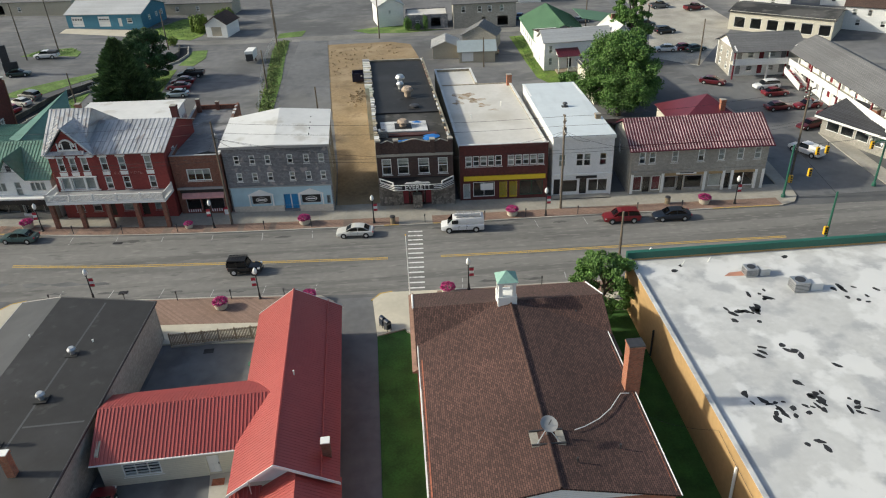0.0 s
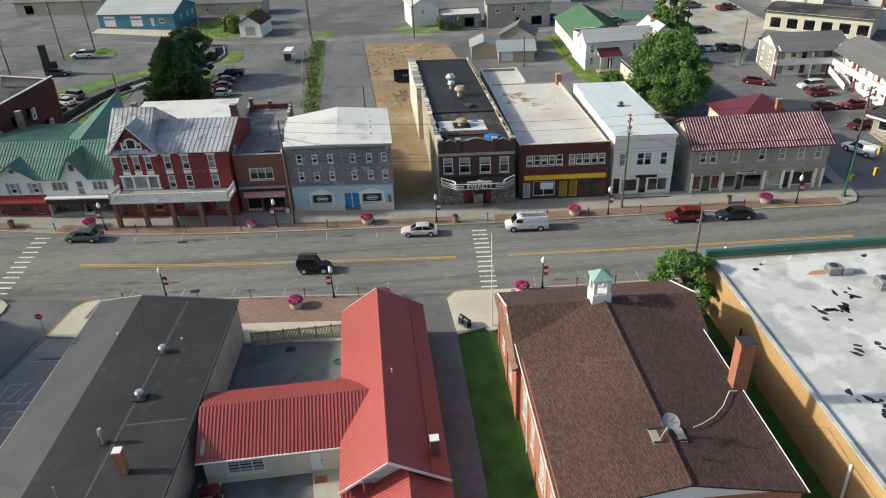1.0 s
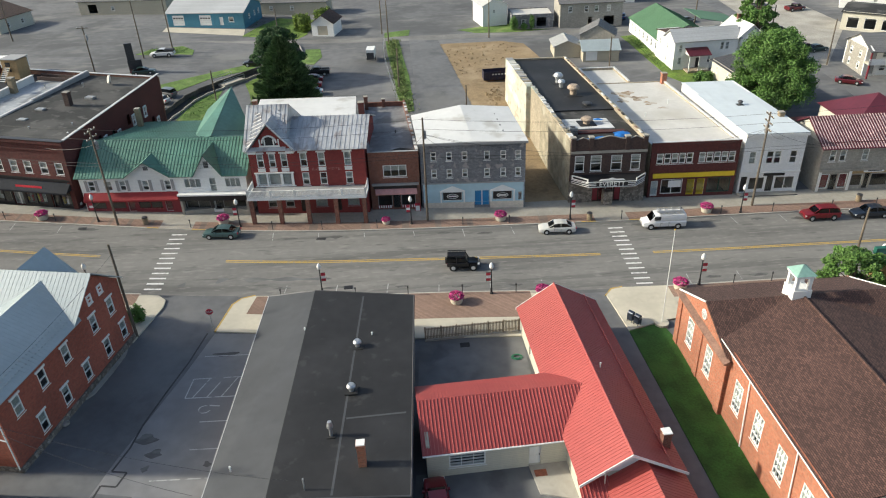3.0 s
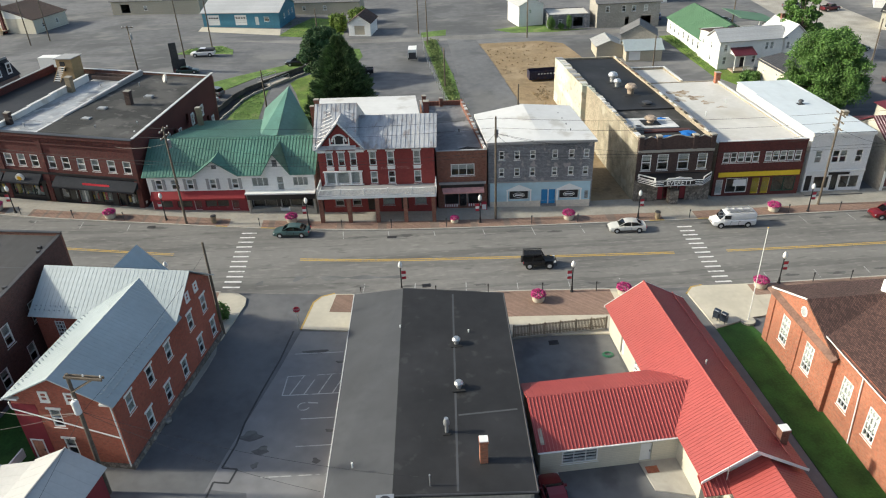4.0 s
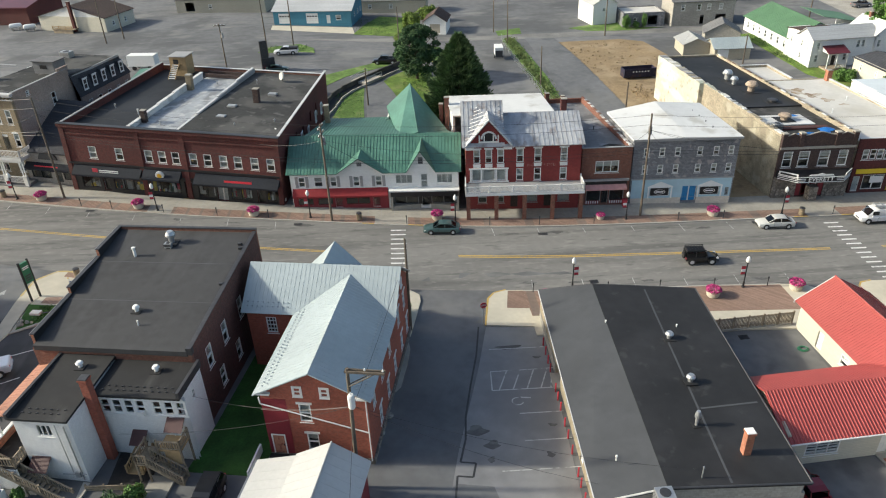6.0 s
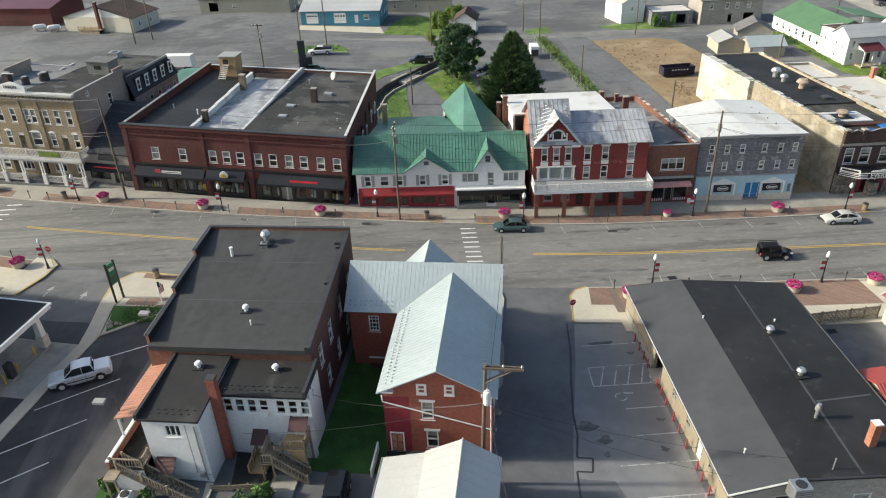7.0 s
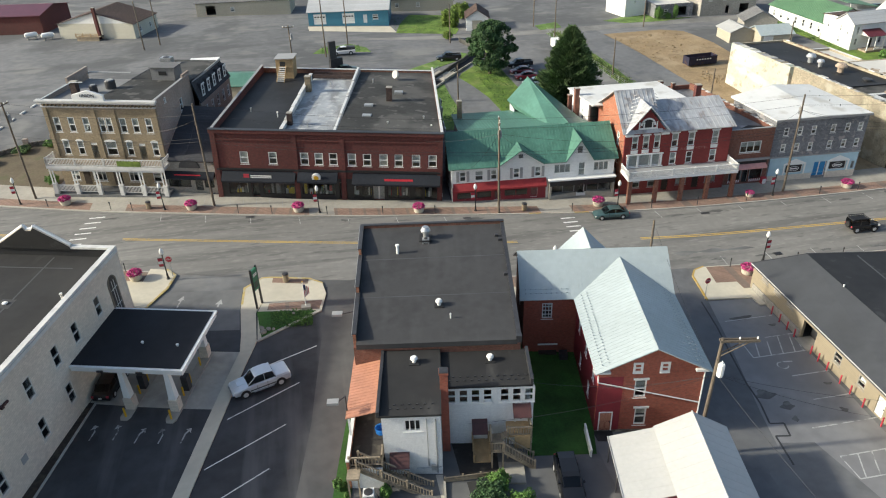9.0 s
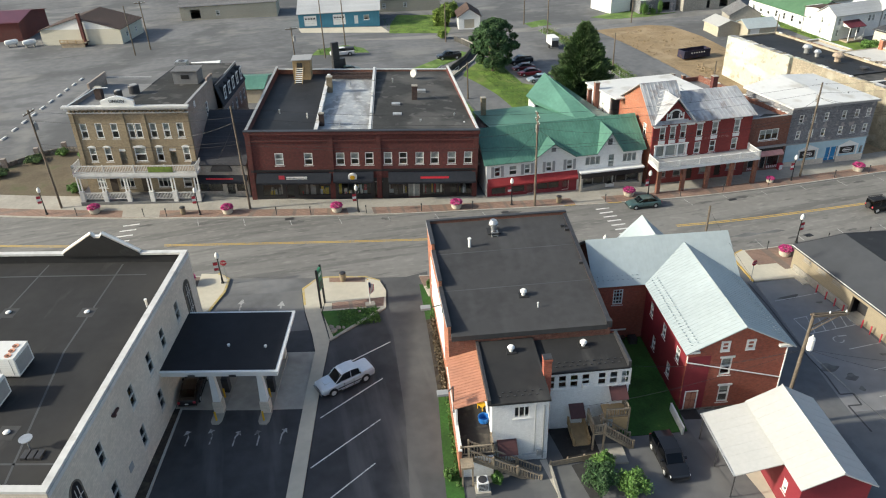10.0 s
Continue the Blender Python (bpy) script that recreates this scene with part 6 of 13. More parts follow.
    hvac(r, 1.2, 3.9, 8.62, 1.2, 1.0, 1.0)
    roof_vent(r, 4.2, 7.4, 8.75, 0.7, 1.0, "rust_pale")
    roof_vent(r, 5.0, 24.2, 8.85, 0.5, 1.3)
    roof_vent(r, 5.2, 27.0, 8.85, 0.65, 1.6)
    roof_vent(r, 5.9, 20.4, 8.85, 0.75, 1.6, "rust_pale")
    roof_vent(r, 6.5, 15.0, 8.85, 0.6, 0.5, "metal_dark")
    skew(r, -0.113)


def grey_block():
    r = lot("apartment_building", "three-storey grey block building with a pale blue ground floor", -24.9, 90.5, -4.4)
    w, d, h = 14.2, 10.3, 9.4
    up = [(u, z, 0.75, 1.25, "hung") for z in (7.0,) for u in (1.8, 3.9, 6.0, 9.0, 11.2, 13.2)]
    mid = [(u, 4.5, 0.75, 1.25, "hung") for u in (1.8, 3.9, 6.0, 9.0, 11.2, 13.2)]
    low = [(4.2, 1.0, 2.7, 1.3, "shop", "white"), (8.3, 0.15, 2.0, 2.3, "none"), (11.1, 1.0, 2.7, 1.3, "shop", "white"), (13.5, 0.9, 0.5, 1.2, "hung", "trim_grey")]
    four_walls(r, w, d, DOWN, h, "block_grey", S=up + mid + low, W=[(3, 6.8, 0.8, 1.3), (7, 6.8, 0.8, 1.3)], E=[(3, 6.8, 0.8, 1.3), (7, 6.8, 0.8, 1.3), (6, 3.8, 0.8, 1.3)], mats={"E": "block_old"})
    # painted ground floor, set proud
    holes = [(2.85, 5.55, 1.0, 2.3), (7.3, 9.3, 0.15, 2.45), (9.75, 12.45, 1.0, 2.3), (13.25, 13.75, 0.9, 2.1)]
    bm = wall_mesh(bm_new(), w - 0.4, 0.75, 3.6, 0.06, [(a - 0.2, b - 0.2, max(c, 0.76), e) for a, b, c, e in holes], Matrix.Translation((0.2, -0.06, 0)))
    part("painted_front", bm, M["blue_pale"], r, "pale blue painted shopfront")
    bm = bm_new()
    for a, b in ((0.2, 7.2), (9.4, w - 0.2)):
        box(bm, a, b, -0.1, 0, DOWN, 0.75)
    part("stone_base", bm, M["block_bank"], r)
    part("shop_cornice", box(bm_new(), 0, w, -0.16, 0, 3.6, 3.75), M["trim_grey"], r)
    for u in (4.2, 11.1):
        gable_wall(r, [(u - 1.75, 2.35), (u + 1.75, 2.35), (u + 1.75, 2.5), (u, 3.25), (u - 1.75, 2.5)], 0.12, "white", pose(0, -0.14, 0), name="window_hood")
        part("sign_panel", box(bm_new(), u - 1.2, u + 1.2, -0.02, 0.0, 1.1, 2.2), M["black"], r)
        bm = bm_new()
        loops = [[bm.verts.new((u + k * 0.8 * math.cos(a), yy, 1.65 + k * 0.36 * math.sin(a))) for a in [2 * math.pi * i / 20 for i in range(20)]] for k, yy in ((1.0, -0.02), (1.0, -0.05), (0.88, -0.05), (0.88, -0.02))]
        for a, b in zip(loops, loops[1:]):
            for i in range(20):
                bm.faces.new((a[i], a[(i + 1) % 20], b[(i + 1) % 20], b[i]))
        part("sign_ring", bm, M["white"], r)
        part("lettering", box(bm_new(), u - 0.55, u + 0.55, -0.045, -0.02, 1.55, 1.75), M["white"], r)
        for s in (-1, 1):
            part("trim_post", box(bm_new(), u + s * 1.6 - 0.1, u + s * 1.6 + 0.1, -0.16, 0, 0.75, 2.4), M["white"], r)
    for u in (7.8, 8.8):
        door(r, pose(u, 0.2, 0.15), 0.95, 2.25, "blue_door")
    # low-pitched white roof rising to the middle of the rear
    bm = bm_new()
    o, nx, ny = 0.25, 16, 12
    grid = []
    for j in range(ny + 1):
        for i in range(nx + 1):
            a, b = i / nx, j / ny
            tent = 1 - abs(2 * a - 1)
            z = h + 0.2 + tent * (0.15 + 0.75 * b) + 0.1 * b
            grid.append(bm.verts.new((-o + a * (w + 2 * o), -o + b * (d + 0.3 + 2.6 * a + 2 * o), z)))
    for j in range(ny):
        for i in range(nx):
            k = j * (nx + 1) + i
            bm.faces.new((grid[k], grid[k + 1], grid[k + nx + 2], grid[k + nx + 1]))
    rim = [grid[i] for i in range(nx + 1)] + [grid[j * (nx + 1) + nx] for j in range(1, ny + 1)] + [grid[ny * (nx + 1) + i] for i in range(nx - 1, -1, -1)] + [grid[j * (nx + 1)] for j in range(ny - 1, 0, -1)]
    low = [bm.verts.new((v.co.x, v.co.y, h)) for v in rim]
    for i in range(len(rim)):
        bm.faces.new((rim[i], rim[(i + 1) % len(rim)], low[(i + 1) % len(rim)], low[i]))
    part("roof", bm, M["roof_white"], r, "white coated low-pitched roof")
    part("rear_wall", prism(bm_new(), [(0.3, d), (w, d), (w, d + 2.8), (0.3, d + 0.25)], DOWN, h), M["block_old"], r)
    part("fascia", box(bm_new(), -o, w + o, -o - 0.05, -o, h - 0.12, h + 0.2), M["trim_grey"], r)
    for v in (3, 5.2, 7.4, 9.6):
        pipe_vent(r, w - 2.5, v, h + 0.3, 0.05, 0.2, "metal_dark")
    skew(r, -0.125)


def small_brick():
    r = lot("shop_building", "two-storey brown brick shop with a pink-striped awning", -31.9, 90.9, -3.6)
    w, d, h = 6.8, 22.0, 8.5
    low = [(1.9, 0.5, 2.0, 1.9, "shop", "trim_grey"), (3.5, 0.15, 0.95, 2.4, "none"), (5.1, 0.5, 2.0, 1.9, "shop", "trim_grey")]
    four_walls(r, w, d, DOWN, h, "brick_brown", S=[(3.5, 4.9, 3.2, 1.7, "triple")] + low, zs={"N": 8.2})
    door(r, pose(3.5, 0.3, 0.15), 0.95, 2.4, "black", glazed=True)
    awning(r, 0.6, 6.3, 2.7, 3.1, 0.6, "pink_stripe")
    part("shop_cornice", box(bm_new(), 0.2, w - 0.2, -0.35, 0, 3.7, 3.95), M["trim_grey"], r)
    part("sign_board", box(bm_new(), 0.4, w - 0.4, -0.1, 0, 3.15, 3.6), M["black"], r)
    for u in (0.9, 4.2):
        kb = part("kickboard", box(bm_new(), u - 0.1, u + 1.85, -0.015, 0, 0.15, 0.65), M["maroon"], r)
        for i in range(6):
            part("stripe", box(bm_new(), u + i * 0.32, u + 0.15 + i * 0.32, -0.03, -0.015, 0.2, 0.6), M["white"], kb)
    flat_roof(r, w, d, h - 0.6, "roof_worn", zback=h - 1.0)
    part("tar_edge", prism(bm_new(), [(0.3, 0.3), (w - 0.3, 0.3), (w - 0.3, 2.2), (4.6, 2.9), (2.4, 1.7), (0.3, 2.1)], h - 0.9, h - 0.585), M["tar"], r, "dark tar along the front edge")
    rr = random.Random(8)
    for i in range(24):
        y0 = 0.5 + i * 0.83
        part("worn_coping", box(bm_new(), w - 0.36, w + 0.04, y0, y0 + rr.uniform(0.5, 0.83), h, h + rr.uniform(0.04, 0.14)), M[rr.choice(["cap_brown", "roof_white", "cap_brown", "trim_grey"])], r)
    coping(r, w, d, h, "trim_grey", sides="SW", hgt=0.06)
    chimney(r, 0.6, d - 1.5, h - 1, h + 1.2, 0.6)
    chimney(r, 3.4, d - 0.6, h - 1, h + 0.4, 0.5)
    pipe_vent(r, 4.4, 9, h - 0.8, 0.08, 0.4, "metal_dark")
    skew(r, -0.127)


def palace():
    r = lot("hotel_building", "red brick Victorian hotel with silver metal roof and white balcony", -47.7, 91.5, -4.6)
    w, d, h = 15.5, 12.0, 9.4
    f3 = [(u, 6.85, 0.95, 2.0, "hood") for u in (7.3, 9.7, 13.2)] + [(u, 6.85, 0.9, 2.0, "hood") for u in (1.5, 3.1, 4.7)]
    f2 = [(3.1, 4.25, 4.6, 1.75, "triple")] + [(u, 4.2, 0.95, 1.8) for u in (7.3, 9.7, 13.2)]
    f1 = [(2.2, 0.9, 1.2, 1.6, "hung", "trim_grey"), (4.6, 0.9, 1.2, 1.6, "hung", "trim_grey"), (6.6, 0.15, 1.0, 2.4, "none"), (9.0, 0.9, 1.6, 1.6, "hung", "trim_grey"), (11.2, 0.15, 1.0, 2.4, "none"), (13.4, 0.9, 1.6, 1.6, "hung", "trim_grey")]
    four_walls(r, w, d, DOWN, h, "brick_red", S=f3 + f2 + f1, E=[(3, 6.8, 0.9, 1.9)], W=[(9, 6.8, 0.9, 1.9), (5, 6.8, 0.9, 1.9), (9, 4.2, 0.9, 2.0), (5, 4.2, 0.9, 2.0), (9, 1, 0.9, 2.0)], mats={"W": "brick_orange"})
    door(r, pose(6.6, 0.15, 0.15), 1.0, 2.4, "wood_dark")
    door(r, pose(11.2, 0.15, 0.15), 1.0, 2.4, "wood_dark")
    for u in (1.5, 3.1, 4.7, 7.3, 9.7, 13.2):
        part("window_apron", box(bm_new(), u - 0.5, u + 0.5, -0.05, 0, 6.24, 6.76), M["white"], r, "white panel below a window")
    for u in (0.65, 2.1, 4.1, 5.55):
        part("bay_post", box(bm_new(), u - 0.12, u + 0.12, -0.14, 0, 4.2, 6.0), M["white"], r)
    part("bay_lintel", box(bm_new(), 0.4, 5.8, -0.16, 0, 6.0, 6.16), M["white"], r)
    # shallow bay under the front gable
    bx0, bx1 = 0.35, 5.85
    part("bay_sill", box(bm_new(), bx0, bx1, -0.16, 0, 4.08, 4.22), M["white"], r)
    for u in (0.55, 5.65):
        part("eave_return", box(bm_new(), u - 0.55, u + 0.55, -0.4, 0, 8.95, 9.25), M["white"], r)
    gable_wall(r, [(0.2, h - 0.1), (6.0, h - 0.1), (3.1, 12.7)], 0.4, "brick_red", pose(0, -0.05, 0))
    bm = bm_new()
    n = 12
    arch = [(3.1 + 0.95 * math.cos(math.pi * i / n), 10.4 + 0.95 * math.sin(math.pi * i / n)) for i in range(n + 1)]
    for p, q in zip(arch, arch[1:]):
        tube(bm, (p[0], -0.1, p[1]), (q[0], -0.1, q[1]), 0.13, 6)
    box(bm, 1.75, 4.45, -0.2, -0.05, 9.85, 10.05)
    for u in (1.85, 2.5, 3.7, 4.35):
        box(bm, u - 0.08, u + 0.08, -0.16, -0.05, 10.0, 10.9)
    aw = part("arched_window", bm, M["white"], r)
    bm = bm_new()
    vs = [bm.verts.new((p[0], -0.07, p[1])) for p in arch] + [bm.verts.new((2.15, -0.07, 10.05)), bm.verts.new((4.05, -0.07, 10.05))]
    bm.faces.new(vs)
    part("pane", bm, M["black"], aw)
    for s in (-1, 1):
        a, b = (3.1 + s * 3.3, 9.1), (3.1, 12.95)
        bm = bm_new()
        m = pose(0, 0, 0)
        for t0, t1 in ((0.0, 1.0),):
            pa, pb = Vector((a[0], -0.45, a[1])), Vector((b[0], -0.45, b[1]))
            vs = [pa, pb, pb + Vector((0, 0, 0.28)), pa + Vector((0, 0, 0.28))]
            f0 = [bm.verts.new(v) for v in vs]
            f1 = [bm.verts.new(v + Vector((0, 0.12, 0))) for v in vs]
            bm.faces.new(f0)
            bm.faces.new(f1[::-1])
            for i in range(4):
                bm.faces.new((f0[i], f1[i], f1[(i + 1) % 4], f0[(i + 1) % 4]))
        part("bargeboard", bm, M["white"], r)
    rz_ = 12.3
    ry = 6.0
    # the main roof: the plane in front, a raised part to the west, the plane behind
    slope(r, [(5.2, -0.5, h + 0.0), (w + 0.4, -0.5, h + 0.0), (w + 0.4, ry, rz_ - 0.5), (5.2, ry, rz_ - 0.5)], 0.12, "roof_silver", rib=0.62, rib_h=0.05)
    slope(r, [(-0.5, -0.5, h + 0.02), (5.2, -0.5, h + 0.02), (5.2, 4.8, 14.0), (-0.5, 4.8, 14.0)], 0.12, "roof_silver", rib=0.62, rib_h=0.05)
    slope(r, [(5.2, -0.4, h), (5.2, 12.3, h), (5.2, 4.8, 13.95)], 0.1, "roof_silver", name="gable_cheek")
    slope(r, [(5.2, d + 0.4, h), (-0.5, d + 0.4, h), (-0.5, 4.8, 14.0), (5.2, 4.8, 14.0)], 0.12, "roof_silver")
    for s in (-1, 1):
        slope(r, [(3.1 + s * 3.35, -0.5, 9.2), (3.1 + s * 3.35, -0.1, 9.6), (3.1, 3.7, 13.05), (3.1, -0.5, 13.05)], 0.1, "roof_silver", rib=0.5, rib_h=0.05)
    slope(r, [(w + 0.4, d + 0.4, h), (5.2, d + 0.4, h), (5.2, ry, rz_ - 0.5), (w + 0.4, ry, rz_ - 0.5)], 0.12, "roof_silver")
    gable_wall(r, [(0, h - 0.05), (d, h - 0.05), (ry, rz_ - 0.6)], 0.3, "brick_red", pose(w, 0, 0, 0, 0, 90))
    gable_wall(r, [(0, h - 0.05), (d, h - 0.05), (d - 4.8, 13.85)], 0.3, "brick_orange", pose(0, d, 0, 0, 0, -90))
    # faded hotel lettering
    sign_text(r, "PALACE HOTEL", pose(10.3, -0.012, 6.42), 0.58, "letter_faded", 0.006)
    # balcony on square posts
    dk = part("balcony", prism(bm_new(), [(-0.2, 0), (w + 0.2, 0), (w + 0.2, -3.3), (-0.2, -3.3)], 3.55, 3.95), M["white"], r)
    part("balcony_floor", prism(bm_new(), [(0, -0.02), (w, -0.02), (w, -3.1), (0, -3.1)], 3.95, 3.98), M["trim_grey"], r)
    railing(r, (-0.1, -3.2, 3.95), (w + 0.1, -3.2, 3.95), 0.95, "white", 3.1)
    railing(r, (-0.1, -3.2, 3.95), (-0.1, -0.1, 3.95), 0.95, "white", 3.0)
    railing(r, (w + 0.1, -3.2, 3.95), (w + 0.1, -0.1, 3.95), 0.95, "white", 3.0)
    for i in range(5):
        u = 0.2 + (w - 0.4) * i / 4
        part("brick_post", box(bm_new(), u - 0.26, u + 0.26, -3.25, -2.73, DOWN, 3.55), M["brick_brown"], r)
    chimney(r, w - 1.2, 9.6, 9.5, 12.4, 0.8, "brick_dark")
    chimney(r, -2.5, d + 3.5, 5, 11.2, 0.7, "brick_brown")
    # rear wing with a white roof
    sl = math.degrees(math.atan(0.12))
    for at, L in ((pose(12.76, d, 0, 0, 0, 90 + sl), 7.5), (pose(-2.5, d + 7.4, 0, 0, 0, -90 + sl), 7.5), (pose(11.9, d + 7.4, 0, 0, 0, 180), 14.4)):
        wall(r, at, L, DOWN, 9.6, "siding_white", [(2.6, 6.5, 0.9, 1.8), (5.4, 6.5, 0.9, 1.8)])
    bm = prism(bm_new(), [(-1.6, d - 2.0), (13.3, d - 2.0), (12.2, d + 7.7), (-2.8, d + 7.7)], lambda x, y: 9.9 - 0.02 * (y - d), lambda x, y: 10.1 - 0.02 * (y - d))
    part("roof", bm, M["roof_white"], r)


def green_house():
    r = lot("shop_house", "white double house with green metal roof and red shopfronts", -71.9, 93.4, -5.6, base=1.45)
    w, d, h = 23.3, 9.0, 5.4
    up = [(1.6, 3.3, 0.9, 1.5), (3.9, 3.3, 1.2, 1.5), (6.0, 3.3, 0.9, 1.5), (9.2, 3.3, 0.9, 1.5), (12.3, 3.3, 0.9, 1.5), (15.8, 3.5, 2.4, 1.4, "triple"), (18.6, 2.9, 1.0, 2.1, "hung"), (21.4, 3.5, 2.2, 1.4, "triple")]
    low = [(1.8, 0.5, 2.2, 1.5, "shop", "maroon"), (4.6, 0.5, 2.2, 1.5, "shop", "maroon"), (6.5, 0.1, 1.0, 2.2, "none"), (9.2, 0.5, 3.4, 1.5, "shop", "maroon"), (11.8, 0.1, 1.0, 2.2, "none"), (16.0, 0.4, 3.4, 1.9, "shop", "trim_grey"), (18.7, 0.1, 1.0, 2.3, "none"), (21.2, 0.4, 3.4, 1.9, "shop", "trim_grey")]
    four_walls(r, w, d, DOWN - 0.6, h, "siding_white", S=up + low, W=[(4, 3, 0.9, 1.5)], E=[(4, 3, 0.9, 1.5)])
    door(r, pose(6.5, 0.15, 0.1), 1.0, 2.2, "maroon", glazed=True)
    door(r, pose(11.8, 0.15, 0.1), 1.0, 2.2, "maroon", glazed=True)
    door(r, pose(18.7, 0.6, 0.1), 1.0, 2.3, "black", glazed=True)
    awning(r, 0.2, 13.5, 2.15, 3.05, 0.7, "red_awning")
    bm = wall_mesh(bm_new(), 13.4, DOWN, 2.4, 0.05, [(0.6, 2.8, 0.5, 2.0), (3.4, 5.6, 0.5, 2.0), (5.9, 6.9, 0.1, 2.3), (7.4, 10.8, 0.5, 2.0), (11.2, 12.2, 0.1, 2.3)], Matrix.Translation((0.1, -0.05, 0)))
    part("painted_front", bm, M["maroon"], r, "maroon painted shopfront")
    part("canopy", box(bm_new(), 13.7, w + 0.1, -1.1, 0, 2.75, 2.95), M["white"], r)
    part("fascia_board", box(bm_new(), 13.9, w, -0.95, 0, 1.95, 2.75), M["black"], r)
    bm = wall_mesh(bm_new(), 9.2, 0.38, 2.25, 0.04, [(0.4, 3.8, 0.45, 2.2), (4.3, 5.3, 0.39, 2.2), (5.6, 9.0, 0.45, 2.2)], Matrix.Translation((13.9, -0.04, 0)))
    part("painted_front", bm, M["black"], r, "black painted shopfront")
    for u in (14.0, w - 0.15):
        part("shop_cheek", box(bm_new(), u - 0.15, u + 0.15, -0.9, 0, DOWN, 2.25), M["concrete"], r)
    for a, b, c in ((14.2, 18.0, -1), (19.4, 23.0, 1)):
        pts = [(a, -0.85), (b, -0.85 if c > 0 else -0.1), (b, 0.0), (a, 0.0)] if c < 0 else [(a, -0.1), (b, -0.85), (b, 0.0), (a, 0.0)]
        part("shop_stallriser", prism(bm_new(), pts, DOWN, 0.4), M["concrete"], r)
    for u in (1.6, 6.0, 9.2, 12.3):
        for s in (-1, 1):
            part("shutter", box(bm_new(), u + s * 0.72 - 0.2, u + s * 0.72 + 0.2, -0.05, 0, 3.25, 4.85), M["trim_grey"], r)
    ry, rz_ = 4.8, 9.0
    gables = [(9.8, 3.2, 7.6), (18.2, 2.0, 8.5)]
    notch = []
    for u, hw, top in gables:
        notch += [(u - hw, -0.5, h), (u, (top - h) / (rz_ - h) * (ry + 0.5) - 0.5, top), (u + hw, -0.5, h)]
    slope(r, [(-0.4, -0.5, h), *notch, (w + 0.4, -0.5, h), (w + 0.4, ry, rz_), (-0.4, ry, rz_)], 0.12, "roof_green", rib=0.45, rib_h=0.05)
    slope(r, [(w + 0.4, d + 0.4, 6.6), (16.8, d + 0.4, 6.6), (16.8, ry, rz_), (w + 0.4, ry, rz_)], 0.12, "roof_green", rib=0.45)
    for at in (pose(w, 0, 0, 0, 0, 90),):
        gable_wall(r, [(0, h - 0.05), (d, h - 0.05), (d, 6.5), (ry, 8.8)], 0.3, "siding_white", at)
    gable_wall(r, [(0, h - 0.05), (d, h - 0.05), (d - ry, 8.8), (0, 6.5)], 0.3, "siding_white", pose(0, d, 0, 0, 0, -90))
    # front gables: a low broad one and a steep one, with a small window each
    for u, hw, top in gables:
        gable_wall(r, [(u - hw, h - 0.05), (u + hw, h - 0.05), (u, top - 0.15)], 0.3, "siding_white", pose(0, -0.06, 0))
        run = (top - h) / (rz_ - h) * (ry + 0.5) - 0.5
        for s in (-1, 1):
            slope(r, [(u + s * (hw + 0.1), -0.55, h - 0.02), (u, -0.55, top + 0.05), (u, run + 0.1, top + 0.05)], 0.1, "roof_green")
        z0, z1 = (top - 2.0, top - 1.1) if hw < 3 else (top - 1.3, top - 0.75)
        gv = part("gable_vent", box(bm_new(), u - 0.32, u + 0.32, -0.1, -0.06, z0, z1), M["black"], r)
        for i in range(4):
            zz = z0 + (z1 - z0) * (i + 0.5) / 4
            part("slat", box(bm_new(), u - 0.3, u + 0.3, -0.13, -0.1, zz - 0.03, zz + 0.03), M["trim_grey"], gv)
    # low rear part under a long catslide, and the steeper rear wing with its ridge away from the street
    wall(r, pose(2.6, 19.0, 0, 0, 0, -90), 10.0, DOWN, 6.2, "siding_white", [(4, 3, 0.9, 1.5)])
    wall(r, pose(12.0, 19.0, 0, 0, 0, 180), 9.4, DOWN, 6.1, "siding_white", [(3, 3, 0.9, 1.5), (6.5, 3, 0.9, 1.5)])
    slope(r, [(13.6, 19.5, 6.25), (2.2, 19.5, 6.25), (1.6, ry, rz_ - 0.05), (17.2, ry, rz_ - 0.05)], 0.12, "roof_green", rib=0.45)
    nw, pk, se, sr, sw = (11.7, 21.2, 7.45), (15.5, 23.6, 10.35), (21.7, 11.2, 6.95), (17.7, 5.1, 9.02), (15.0, 5.1, 8.5)
    slope(r, [nw, (12.4, 18.0, 7.0), sw, pk], 0.1, "roof_green")
    slope(r, [sw, sr, pk], 0.1, "roof_green")
    slope(r, [se, pk, sr], 0.1, "roof_green")
    slope(r, [(23.6, 8.0, 7.2), se, sr], 0.1, "roof_green")
    part("ridge_cap", tube(bm_new(), pk, sr, 0.07, 6), M["roof_green"], r)
    wall(r, pose(12.1, 20.8, 0, 0, 0, -90), 3.2, DOWN, 6.9, "siding_white", [(1.4, 4.6, 0.7, 1.2)], th=0.2)
    for (a, b), za, zb in ((((15.4, 23.2), (12.1, 20.9)), 10.0, 7.1), (((21.3, 11.4), (15.5, 23.1)), 6.7, 10.0)):
        a, b = Vector(a), Vector(b)
        L = (b - a).length
        gable_wall(r, [(0, DOWN), (L, DOWN), (L, zb), (0, za)], 0.2, "siding_white", pose(a.x, a.y, 0, 0, 0, math.degrees(math.atan2(b.y - a.y, b.x - a.x))), name="rear_wall")
    wall(r, pose(w, d, 0, 0, 0, 90), 3.0, DOWN, 6.4, "siding_white")
    chimney(r, 3.1, 15.4, 5.5, 9.9, 0.7, "brick_tan")
